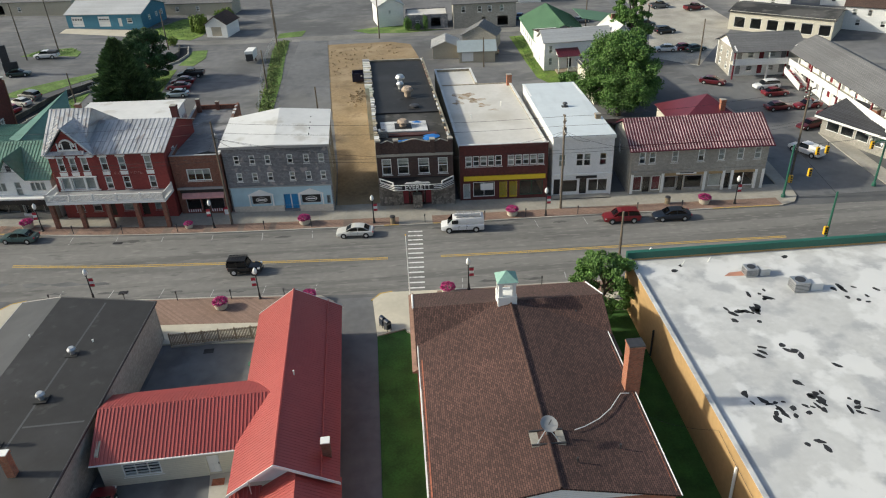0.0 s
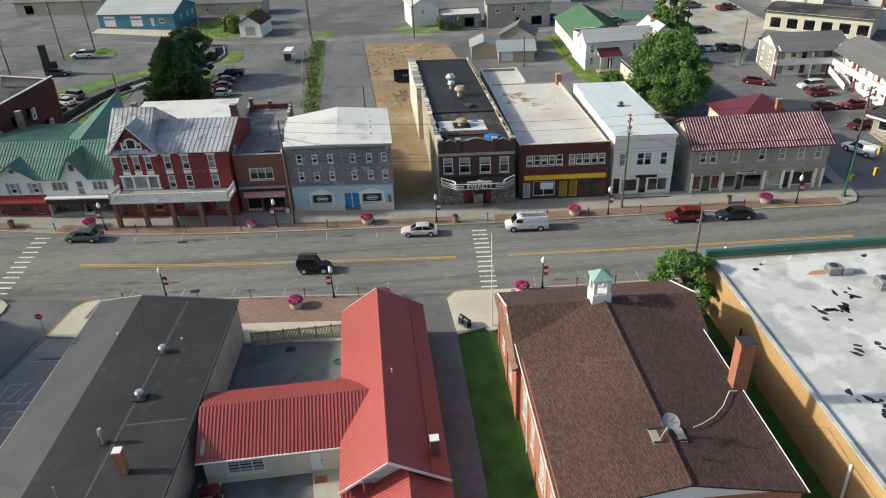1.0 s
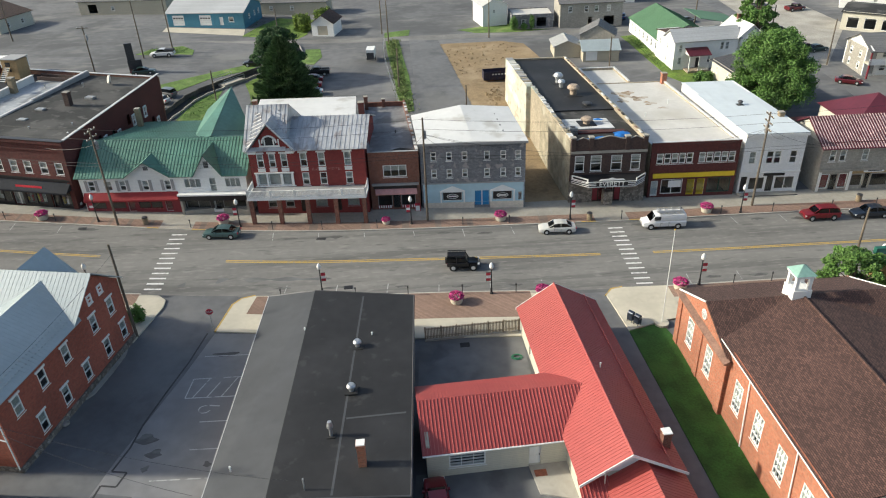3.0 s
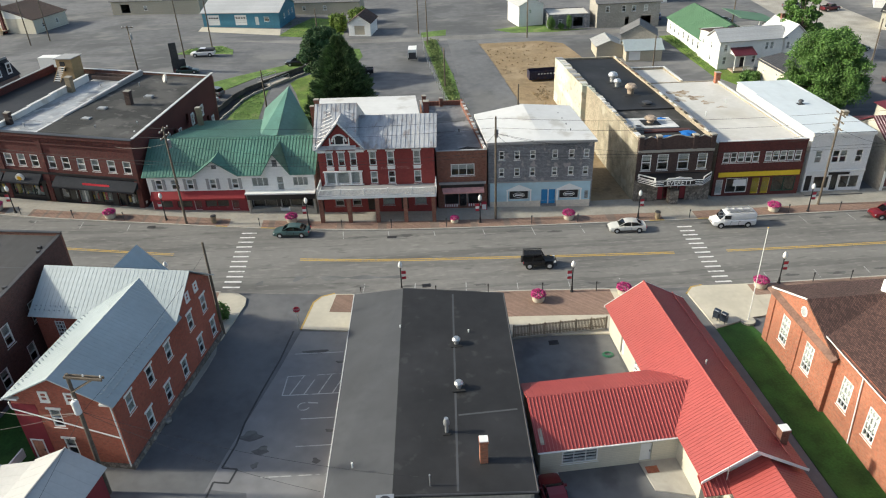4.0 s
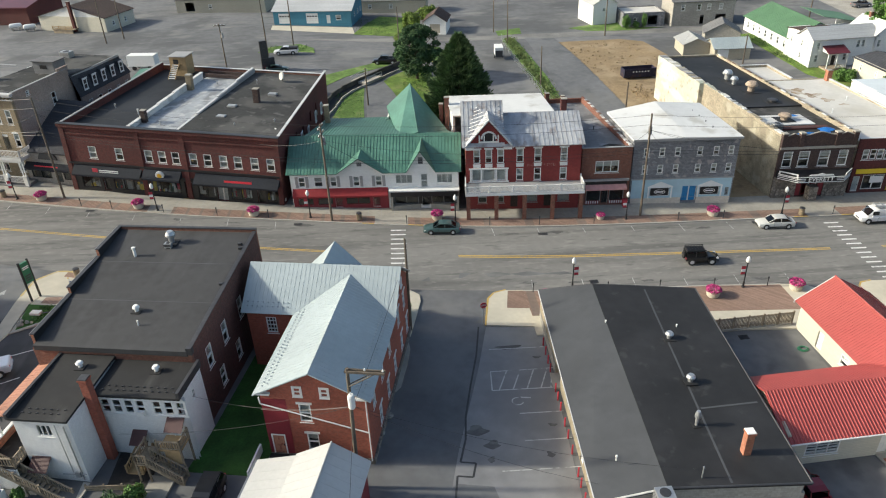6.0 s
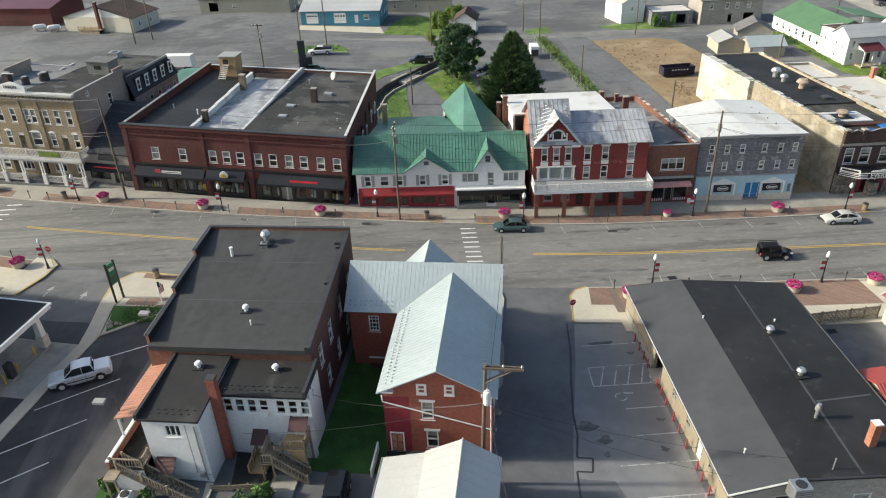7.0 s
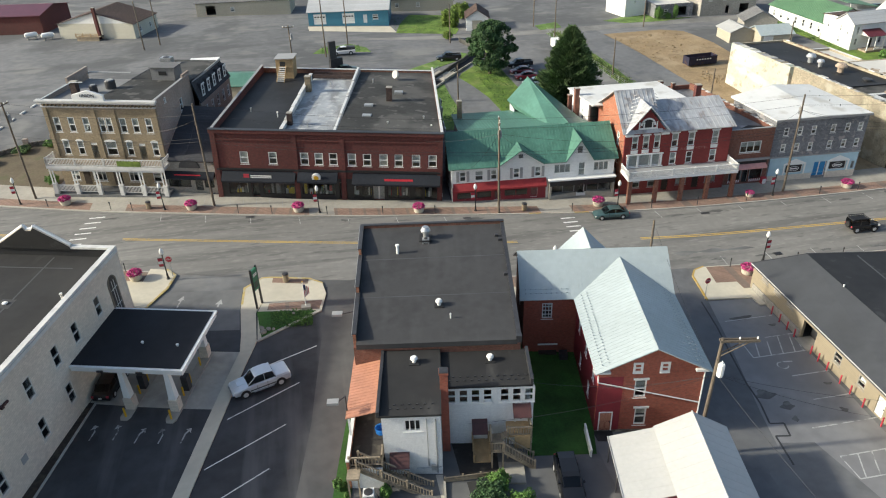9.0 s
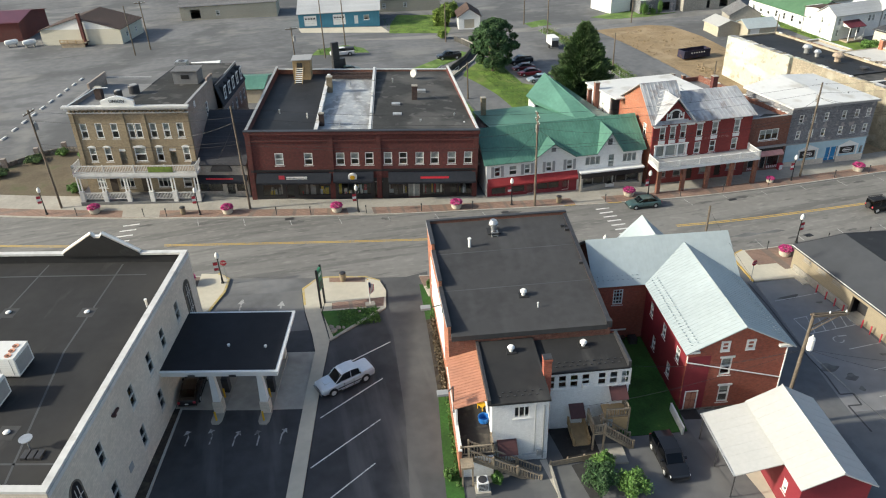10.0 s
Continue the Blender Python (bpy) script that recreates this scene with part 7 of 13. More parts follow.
    chimney(r, 20.7, 15.6, 5.0, 9.6, 0.6, "brick_brown")


def hardware():
    r = lot("store_building", "long two-storey dark red brick store with black awnings and flat roofs", -104.4, 100.35, -12.2, base=3.6, lean=2.9)
    w, d, h = 31.9, 31.0, 9.9
    f2 = [(u, 5.0, 1.15, 1.8) for u in (4.3, 8.3, 12.7, 14.7, 16.7, 19.3, 21.4, 23.7, 25.8, 28.2, 30.5)]
    low = [(3.0, 0.3, 2.8, 2.3, "shop", "black"), (5.4, 0.0, 1.1, 2.3, "none"), (8.8, 0.3, 4.6, 2.3, "shop", "black"), (14.4, 0.35, 4.8, 2.2, "shop", "black"), (17.9, -0.1, 1.1, 2.5, "none"), (20.6, 0.1, 2.6, 2.3, "shop", "black"), (22.9, -0.2, 1.6, 2.5, "none"), (25.7, 0.1, 3.2, 2.3, "shop", "black"), (28.6, -0.2, 1.1, 2.5, "none"), (30.5, 0.1, 2.2, 2.3, "shop", "black")]
    e1 = 29.7  # the east flank runs in towards the rear
    wall(r, pose(0, 0, 0), w, DOWN - 1.5, h, "brick_dark", f2 + low)
    wall(r, pose(e1, d, 0, 0, 0, 180), e1, DOWN - 1.5, 9.4, "brick_brown")
    wall(r, pose(w, 0.3, 0, 0, 0, 90 + math.degrees(math.atan2(w - e1, d - 0.6))), d - 0.65, DOWN - 1.5, h, "brick_dark", [(4, 5.6, 0.9, 1.6), (9, 5.6, 0.9, 1.6), (13, 5.0, 0.9, 1.6), (18, 5.6, 0.9, 1.6), (22, 5.6, 0.9, 1.6), (26, 2.4, 0.9, 1.6)])
    wall(r, pose(0, d - 0.3, 0, 0, 0, -90), d - 0.6, DOWN - 1.5, h, "brick_dark", [(6, 5.6, 0.9, 1.6)])
    for u, z in ((5.4, 0.0), (17.9, -0.1), (28.6, -0.2)):
        door(r, pose(u, 0.3, z), 1.1, 2.3, "black", glazed=True)
    for u in (22.5, 23.3):
        door(r, pose(u, 0.3, -0.2), 0.78, 2.4, "metal", glazed=True)
    for a, b, z, depth in ((1.0, 11.3, 2.85, 1.2), (11.6, 17.2, 2.95, 1.2), (19.3, 31.6, 2.85, 1.4)):
        awning(r, a, b, z, z + 1.05, depth, "black_awning")
    bm = wall_mesh(bm_new(), w - 1.4, -0.8, 2.95, 0.06, [(u - ww / 2 - 0.7, u + ww / 2 - 0.7, max(z, -0.79), z + hh) for u, z, ww, hh, *_ in low], Matrix.Translation((0.7, -0.06, 0)))
    part("shopfront", bm, M["black"], r, "black painted shopfront")
    for i in range(80):
        u = 1.8 + RB.random() * 30
        s, hh = RB.uniform(0.12, 0.5), RB.uniform(0.3, 1.6)
        part("shop_display", box(bm_new(), u - s / 2, u + s / 2, 0.4 + 0.004 * i, 0.8, 0.25, 0.25 + hh), M[RB.choice(["white", "yellow_sign", "curtain", "green_trim", "banner_red", "trim_grey"])], r)
    # awning signs as plain shapes
    part("awning_sign", box(bm_new(), 4.1, 4.9, -0.8, -0.74, 3.1, 3.75), M["banner_red"], r)
    bars(r, 5.1, 8.0, 3.15, 3.7, -0.78, "white", 2)
    bm = bm_new()
    tube(bm, (14.3, -1.0, 3.45), (14.3, -0.7, 3.5), 0.62, 20)
    sg = part("round_sign", bm, M["white"], r)
    bm = bm_new()
    tube(bm, (14.3, -1.05, 3.45), (14.3, -1.0, 3.46), 0.34, 16)
    part("round_sign_centre", bm, M["signal_yellow"], sg)
    bars(r, 23.8, 27.8, 3.1, 3.75, -0.95, "sign_red")
    for u0, u1 in ((16.9, 18.6), (22.2, 23.8), (27.9, 30.2)):
        part("yellow_step", box(bm_new(), u0, u1, -0.6, -0.05, DOWN, -0.3), M["yellow"], r)
    part("sill_band", box(bm_new(), 0.3, w - 0.3, -0.16, 0, 4.0, 4.3), M["black"], r)
    part("brick_band", box(bm_new(), 0, w, -0.12, 0, h - 1.4, h - 1.2), M["brick_dark"], r)
    part("cornice", box(bm_new(), -0.1, w + 0.1, -0.3, 0, h - 0.35, h + 0.1), M["brick_dark"], r)
    part("cornice_cap", box(bm_new(), -0.15, w + 0.15, -0.36, 0.36, h + 0.1, h + 0.18), M["metal_dark"], r)
    for u in (0.35, 11.4, 18.0, w - 0.35):
        part("brick_pier", box(bm_new(), u - 0.35, u + 0.35, -0.14, 0, DOWN, h - 0.35), M["brick_dark"], r)
    for i in range(11):
        u = 1.4 + i * 2.7
        part("brick_panel", box(bm_new(), u, u + 2.1, -0.06, 0, h - 1.1, h - 0.5), M["brick_dark"], r)
    # three roofs: dark west part, bright middle part sunk between walls, dark east part
    part("roof", prism(bm_new(), [(0.3, 0.3), (9.15, 0.3), (9.15, 30.7), (0.3, 30.7)], 8.2, lambda x, y: 9.0 - 0.012 * y), M["membrane"], r, "dark membrane roof")
    part("roof", prism(bm_new(), [(9.5, 0.3), (16.7, 0.3), (16.7, 30.7), (9.5, 30.7)], 8.1, 8.75), M["roof_alum"], r, "bright aluminium-coated roof")
    part("roof", prism(bm_new(), [(17.2, 0.3), (w - 0.3, 0.3), (e1 - 0.3, 30.7), (17.2, 30.7)], lambda x, y: 8.7, lambda x, y: 9.7 - 0.02 * y), M["tar"], r, "dark tar roof with worn patches")
    for k in range(5):
        a, b = 0.4 + k * 5.2, 5.6 + k * 5.2
        part("party_wall", box(bm_new(), 9.15, 9.45, a, b, 8.2, 9.4 + 0.12 * k), M["brick_tan"], r, "stepped tan brick party wall")
        part("coping", box(bm_new(), 9.1, 9.62, a, b, 9.4 + 0.12 * k, 9.48 + 0.12 * k), M["roof_white"], r)
        part("parapet_lining", box(bm_new(), 9.45, 9.49, a, b - 0.01, 8.3, 9.39 + 0.12 * k), M["roof_white"], r)
    for k in range(4):
        a, b = 0.4 + k * 7.5, 7.9 + k * 7.5
        part("party_wall", box(bm_new(), 16.7, 17.2, a, min(b, 30.7), 8.2, 9.5 + 0.14 * k), M["trim_grey"], r, "stepped grey party wall")
        part("coping", box(bm_new(), 16.66, 17.0, a, min(b, 30.7), 9.5 + 0.14 * k, 9.56 + 0.14 * k), M["roof_white"], r)
    for k, v in enumerate((27.0, 28.2)):
        part("rusty_beam", box(bm_new(), 9.6, 16.6, v, v + 0.25, 8.9, 9.5 + 0.15 * k), M["brick_black"], r)
    part("coping", prism(bm_new(), [(w - 0.32, 0.36), (w + 0.04, 0.36), (e1 + 0.04, d), (e1 - 0.32, d)], h, h + 0.12), M["roof_white"], r)
    part("coping", box(bm_new(), 0.3, e1 - 0.32, d - 0.34, d + 0.04, 9.4, 9.5), M["roof_white"], r)
    coping(r, w, d, h, "trim_grey", sides="W", hgt=0.1)
    chimney(r, 9.9, 5.5, 8.5, 10.6, 0.7, "brick_black")
    chimney(r, 9.9, 20.6, 8.5, 11.3, 0.9, "brick_tan")
    chimney(r, 23.4, 14.9, 9, 11.6, 0.85, "brick_black")
    for u, v in ((20.7, 7.7), (20.5, 12.2), (24.6, 18.6)):
        sk = part("skylight", box(bm_new(), u - 0.65, u + 0.65, v - 0.5, v + 0.5, 9.2, 9.66), M["metal"], r)
        part("skylight_pane", box(bm_new(), u - 0.55, u + 0.55, v - 0.4, v + 0.4, 9.66, 9.7), M["roof_alum"], sk)
    bm = bm_new()
    tube(bm, (23.6, 26.3, 8.6), (23.6, 26.3, 9.8), 0.05)
    sat = part("satellite_dish", bm, M["metal_dark"], r)
    bm = bm_new()
    tube(bm, (23.6, 26.1, 10.1), (23.45, 25.95, 10.16), 0.75, 18, 0.66)
    part("dish", bm, M["curtain"], sat)
    # stair hut with a ladder at the rear
    part("stair_hut", box(bm_new(), 3.3, 6.2, 27.4, 30.2, 6, 11.9), M["wood_new"], r, "plywood stair hut")
    part("hut_door", box(bm_new(), 4.0, 4.9, 27.34, 27.4, 9.9, 11.5), M["dark"], r)
    part("hut_roof", prism(bm_new(), [(3.1, 27.1), (6.4, 27.1), (6.4, 30.5), (3.1, 30.5)], lambda x, y: 11.9 + 0.05 * (x - 3.1), lambda x, y: 12.02 + 0.05 * (x - 3.1)), M["trim_grey"], r)
    ld = part("ladder", box(bm_new(), 3.7, 5.2, 27.2, 27.36, 10.6, 10.72), M["wood_new"], r, "steep wooden steps up to the hut door")
    for k in (-0.6, 0.6):
        part("stringer", tube(bm_new(), (4.4 + k, 25.0, 8.7), (4.45 + k, 27.3, 10.9), 0.07, 6), M["wood_new"], ld)
    for i in range(8):
        part("tread", box(bm_new(), 3.85, 5.0, 25.1 + i * 0.27, 25.35 + i * 0.27, 8.85 + i * 0.25, 8.91 + i * 0.25), M["siding_white"], ld)
    for u, v in ((3.5, 9), (12.5, 5), (13, 24), (29, 7), (24, 4.5), (20, 24)):
        pipe_vent(r, u, v, 8.75 if 9 < u < 17 else 9.3, 0.1, 0.5, "metal")
    for u, v in ((7.6, 8.0), (30.2, 4.0)):
        pipe_vent(r, u, v, 8.9, 0.09, 0.7)


def restaurant():
    r = lot("restaurant_building", "low tan restaurant with a steep dark shingle front roof", -112.0, 103.75, -14.5, base=3.6, lean=2.5)
    w, d = 7.6, 14.0
    four_walls(r, w, d, DOWN - 1, 4.0, "block_tan", S=[(2.2, 0.8, 3.2, 1.7, "shop", "black"), (5.0, 0.3, 1.1, 2.2, "none"), (6.5, 0.8, 1.4, 1.7, "shop", "black")])
    door(r, pose(5.0, 0.15, 0.3), 1.1, 2.2, "black", glazed=True)
    awning(r, 0.2, 7.5, 2.6, 3.3, 0.9, "black_awning")
    bars(r, 1.8, 5.6, 2.8, 3.2, -0.55, "sign_red")
    slope(r, [(-0.05, -0.3, 5.0), (w + 0.05, -0.3, 5.0), (w + 0.05, 9.5, 9.6), (-0.05, 9.5, 9.6)], 0.2, "shingle_dark")
    slope(r, [(w + 0.05, d, 6.0), (-0.05, d, 6.0), (-0.05, 9.5, 9.6), (w + 0.05, 9.5, 9.6)], 0.2, "shingle_dark")
    part("upper_front", box(bm_new(), 0, w, 0.0, 0.3, 4.0, 4.9), M["block_tan"], r)
    n = 10
    arch = [(4.0 + 1.5 * math.cos(math.pi * i / n), 3.9 + 1.3 * math.sin(math.pi * i / n)) for i in range(n + 1)]
    gable_wall(r, arch, 0.2, "metal_dark", pose(0, -0.2, 0), name="arched_panel")
    for u in (0.0, w - 0.3):
        gable_wall(r, [(0, 4.0), (d, 4.0), (d, 5.8), (9.5, 9.3), (0, 4.9)], 0.3, "block_tan", pose(u + 0.3, 0, 0, 0, 0, 90))


def union_house():
    r = lot("hotel_building", "three-storey tan brick hotel with a white two-deck porch", -126.7, 108.2, -15.2, base=4.2, lean=1.6)
    w, d, h = 16.1, 13.0, 13.2
    f3 = [(u, 8.6, 0.95, 2.15, "hung", "white", 0.6) for u in (1.5, 3.6, 5.7)] + [(8.0, 8.6, 0.9, 2.15, "hung", "white", 0.6), (9.0, 8.6, 0.9, 2.15, "hung", "white", 0.6)] + [(u, 8.6, 0.95, 2.15, "hung", "white", 0.6) for u in (11.0, 12.8, 14.7)]
    arched = ((1.9, 0.95), (4.0, 0.95), (8.5, 1.6), (11.2, 0.95), (14.9, 0.95))
    f2 = [(u, 5.15, q, 2.1, "hung", "white", 0.5) for u, q in arched] + [(u, 4.5, 0.95, 2.5, "none") for u in (6.0, 13.0)]
    f1 = [(2.0, 1.1, 1.2, 1.8), (5.6, 1.1, 2.0, 1.8, "triple"), (8.4, 0.6, 1.1, 2.3, "none"), (11.0, 1.1, 2.0, 1.8, "triple"), (14.2, 1.1, 1.2, 1.8)]
    four_walls(r, w, d, DOWN - 1, h, "brick_tan", zs={"N": h - 1.5}, S=f3 + f2 + f1, E=[(3, 12.0, 0.7, 0.7), (8, 9, 1, 1.9), (8, 5.4, 1, 1.9)], W=[(4, 9, 1, 1.9), (8, 9, 1, 1.9), (4, 5.4, 1, 1.9)], mats={"E": "brick_pink", "W": "brick_pink", "N": "brick_pink"})
    door(r, pose(8.4, 0.15, 0.6), 1.1, 2.3, "wood_dark", glazed=True)
    for u, q in arched:
        k = 8
        rim = [(u + (q / 2 + 0.1) * math.cos(math.pi * i / k), 7.22 + 0.3 * math.sin(math.pi * i / k)) for i in range(k + 1)]
        gable_wall(r, rim, 0.12, "white", pose(0, -0.12, 0), name="arched_hood")
    for u in (6.0, 13.0):
        door(r, pose(u, 0.12, 4.5), 0.95, 2.1, "wood", glazed=True)
        part("transom", box(bm_new(), u - 0.47, u + 0.47, 0.1, 0.16, 6.62, 7.0), M["white"], r)
    for u in (0.3, 7.1, 9.95, w - 0.3):
        part("brick_pilaster", box(bm_new(), u - 0.28, u + 0.28, -0.14, 0, 4.6, h - 0.9), M["brick_tan"], r)
    for z0, z1, o in ((h - 1.0, h - 0.8, 0.2), (h - 0.4, h - 0.1, 0.45), (h - 0.1, h + 0.15, 0.75)):
        part("cornice", box(bm_new(), -o * 0.6, w + o * 0.6, -o, 0, z0, z1), M["white_dull"], r)
    for i in range(28):
        u = 0.4 + i * (w - 0.8) / 27
        part("bracket", box(bm_new(), u - 0.1, u + 0.1, -0.4, 0, h - 0.78, h - 0.4), M["brick_tan"], r)
    gable_wall(r, [(5.0, h + 0.1), (9.4, h + 0.1), (9.4, h + 0.9), (8.2, h + 1.3), (7.2, h + 1.55), (6.2, h + 1.3), (5.0, h + 0.9)], 0.4, "white", pose(0, -0.6, 0), name="name_pediment")
    sign_text(r, "UNION", pose(7.2, -0.64, h + 0.85), 0.62, "metal_dark", 0.02)
    part("roof", prism(bm_new(), [(0.3, 0.3), (7.0, 0.3), (7.0, d - 0.3), (0.3, d - 0.3)], h - 1.2, lambda x, y: h - 0.45 - 0.04 * y), M["roof_gravel"], r, "pale grey gravelled roof")
    part("roof", prism(bm_new(), [(7.0, 0.3), (w - 0.3, 0.3), (w - 0.3, d), (7.0, d)], h - 1.4, lambda x, y: h - 0.3 - 0.055 * y), M["tar"], r, "dark sloping membrane roof")
    coping(r, w, d, h, "trim_grey", sides="E")
    part("coping", box(bm_new(), -0.04, 0.34, 0.3, 7.0, h, h + 0.08), M["trim_grey"], r)
    part("parapet_end", box(bm_new(), 0.0, 0.3, 7.0, d, h, h + 0.9), M["brick_pink"], r)
    part("parapet_end", box(bm_new(), w - 0.3, w, d - 2.6, d, h + 0.09, h + 0.5), M["brick_pink"], r)
    part("coping", box(bm_new(), 0, 7.0, d - 0.34, d + 0.04, h, h + 0.08), M["trim_grey"], r)
    # porch: deck, posts, balustrades, lower rail
    py = -2.3
    part("porch_floor", prism(bm_new(), [(-0.4, 0), (w + 0.4, 0), (w + 0.4, py + 0.4), (-0.4, py + 0.4)], DOWN - 1, 0.3), M["asphalt_mid"], r)
    part("porch_edge", prism(bm_new(), [(-0.5, py + 0.4), (w + 0.5, py + 0.4), (w + 0.5, py - 0.1), (-0.5, py - 0.1)], DOWN - 1, -0.05), M["asphalt_mid"], r)
    part("porch_deck", prism(bm_new(), [(-0.5, 0), (w + 0.5, 0), (w + 0.5, py - 0.1), (-0.5, py - 0.1)], 3.9, 4.4), M["white_dull"], r)
    part("deck_surface", prism(bm_new(), [(-0.3, 0), (w + 0.3, 0), (w + 0.3, py + 0.1), (-0.3, py + 0.1)], 4.4, 4.43), M["wood"], r)
    railing(r, (-0.4, py, 4.4), (w + 0.4, py, 4.4), 1.1, "white_dull", 4.2, 0.22)
    railing(r, (-0.4, py, 4.4), (-0.4, -0.1, 4.4), 1.1, "white_dull", 3.0, 0.22)
    railing(r, (w + 0.4, py, 4.4), (w + 0.4, -0.1, 4.4), 1.1, "white_dull", 3.0, 0.22)
    for i in range(6):
        u = -0.1 + (w + 0.2) * i / 5
        p = part("porch_post", box(bm_new(), u - 0.28, u - 0.14, py + 0.06, py + 0.2, 1.53, 3.9), M["white"], r)
        part("thin_post", box(bm_new(), u + 0.14, u + 0.28, py + 0.06, py + 0.2, 1.53, 3.9), M["white"], p)
        part("post_base", box(bm_new(), u - 0.3, u + 0.3, py - 0.04, py + 0.34, -0.05, 1.45), M["white_dull"], p)
        part("post_base_cap", box(bm_new(), u - 0.35, u + 0.35, py - 0.08, py + 0.38, 1.45, 1.53), M["white_dull"], p)
        if i not in (2, 5):
            railing(r, (u + 0.3, py + 0.14, 0.25), (u + (w + 0.2) / 5 - 0.3, py + 0.14, 0.25), 1.1, "white_dull", 9.0, 0.2)
    part("porch_frieze", box(bm_new(), -0.3, w + 0.3, py + 0.06, py + 0.2, 3.55, 3.9), M["white_dull"], r)
    for u in (3.7, 8.2):
        part("door_panel", box(bm_new(), u - 0.5, u + 0.5, -0.03, 0, 0.5, 2.8), M["wood_dark"], r)
    part("porch_banner", box(bm_new(), 10.0, 13.4, py - 0.12, py - 0.1, 4.5, 5.3), M["leaf_lime"], r, "green banner hung on the rail")
    # rear wing under a mansard with dormers
    y1 = d + 13.5
    x0, x1 = 6.0, w + 1.0
    wall(r, pose(x1, d, 0, 0, 0, 90), y1 - d, DOWN - 1, 8.6, "brick_pink", [(2.0, 5.8, 1.0, 1.8), (4.6, 5.8, 1.0, 1.8), (7.2, 5.8, 1.0, 1.8), (9.8, 5.8, 1.0, 1.8), (12.2, 5.8, 1.0, 1.8)])
    wall(r, pose(x1, y1, 0, 0, 0, 180), x1 - x0, DOWN - 1, 8.6, "brick_pink", [(3, 5.8, 1, 1.8), (7, 5.8, 1, 1.8)])
    wall(r, pose(x0, y1, 0, 0, 0, -90), y1 - d, DOWN - 1, 8.6, "brick_pink")
    ins = 0.9
    slope(r, [(x1 + 0.2, d - 0.4, 8.6), (x1 + 0.2, y1 + 0.2, 8.6), (x1 - ins, y1 - ins, 11.65), (x1 - ins, d - 0.4, 12.25)], 0.15, "shingle_dark")
    slope(r, [(x1 + 0.2, y1 + 0.2, 8.6), (x0 - 0.2, y1 + 0.2, 8.6), (x0 + ins, y1 - ins, 11.65), (x1 - ins, y1 - ins, 11.65)], 0.15, "shingle_dark")
    slope(r, [(x0 - 0.2, y1 + 0.2, 8.6), (x0 - 0.2, d, 8.6), (x0 + ins, d, 12.25), (x0 + ins, y1 - ins, 11.65)], 0.15, "shingle_dark")
    part("roof", prism(bm_new(), [(x0 + ins - 0.1, d), (x1 - ins + 0.1, d), (x1 - ins + 0.1, y1 - ins + 0.1), (x0 + ins - 0.1, y1 - ins + 0.1)], 11.0, lambda x, y: h - 0.3 - 0.055 * d - 0.045 * (y - d)), M["tar"], r)
    part("roof_edge", box(bm_new(), x1 - ins - 0.05, x1 - ins + 0.12, d, y1 - ins, 11.6, 11.95), M["trim_grey"], r)
    for i in range(5):
        v = d + 1.6 + i * 2.5
        part("dormer_cheek", box(bm_new(), x1 - 0.9, x1 + 0.0, v - 0.55, v + 0.55, 9.2, 11.3), M["shingle_dark"], r)
        part("dormer_glass", box(bm_new(), x1, x1 + 0.03, v - 0.42, v + 0.42, 9.4, 11.0), M["black"], r)
        window(r, pose(x1 + 0.02, v, 9.4, 0, 0, 90), 0.9, 1.6, "hood", "white", 0)
    hut = part("roof_hut", box(bm_new(), 10.4, 14.0, d - 0.6, d + 2.2, h - 1.4, h + 0.9), M["siding_grey"], r, "grey stair hut on the roof")
    part("hut_roof", box(bm_new(), 10.2, 14.2, d - 0.8, d + 2.4, h + 0.9, h + 1.02), M["shingle_grey"], hut)
    part("hut_window", box(bm_new(), 11.6, 12.8, d - 0.64, d - 0.6, h - 0.2, h + 0.4), M["black"], hut)
    for u, v, q in ((6.3, 7.6, 0.75), (5.0, 5.2, 0.55)):
        fan = part("roof_fan", lathe(bm_new(), u, v, [(q, h - 0.7), (q, h + 0.4), (q * 0.9, h + 0.5), (q * 0.5, h + 0.52)], 14), M["metal_dark"], r, "round dark roof condenser")
        part("fan_grille", lathe(bm_new(), u, v, [(q * 0.7, h + 0.52), (q * 0.7, h + 0.56), (q * 0.2, h + 0.57)], 12), M["trim_grey"], fan)
    chimney(r, 2.6, 4.6, h - 0.5, h + 1.2, 0.9, "brick_black")
    hvac(r, 8.2, y1 - 3.2, 11.4, 1.8, 1.4, 1.3)
    bm = bm_new()
    tube(bm, (0.2, -0.6, h + 0.1), (2.6, 4.0, h + 1.2), 0.07, 5)
    tube(bm, (2.6, 4.0, h + 1.2), (4.2, 4.2, h + 1.2), 0.07, 5)
    part("roof_brace", bm, M["white"], r)


M["pink_stripe"] = mat("pink_striped_fabric", (0.62, 0.32, 0.30), 0.9, var=0.15, small=2)
for make in (tan_block, white_block, red_yellow, theatre, grey_block, small_brick, palace, green_house, hardware, restaurant, union_house):
    make()


# ---- the near side ----
def poly_walls(root, pts, z0, z1, material, ops=None, th=0.3, mats=None, frame_mat="white"):
    """Walls round a plan outline given anticlockwise; ops and mats by side index."""
    n = len(pts)
    for i in range(n):
        a, b = Vector(pts[i]), Vector(pts[(i + 1) % n])
        L = (b - a).length
        rz = math.degrees(math.atan2(b.y - a.y, b.x - a.x))
        wall(root, pose(a.x, a.y, 0, 0, 0, rz) @ Matrix.Translation((0.0, 0, 0)), L - (0.31 if n == 4 else 0), z0, z1, (mats or {}).get(i, material), (ops or {}).get(i, ()), th, frame_mat=frame_mat)


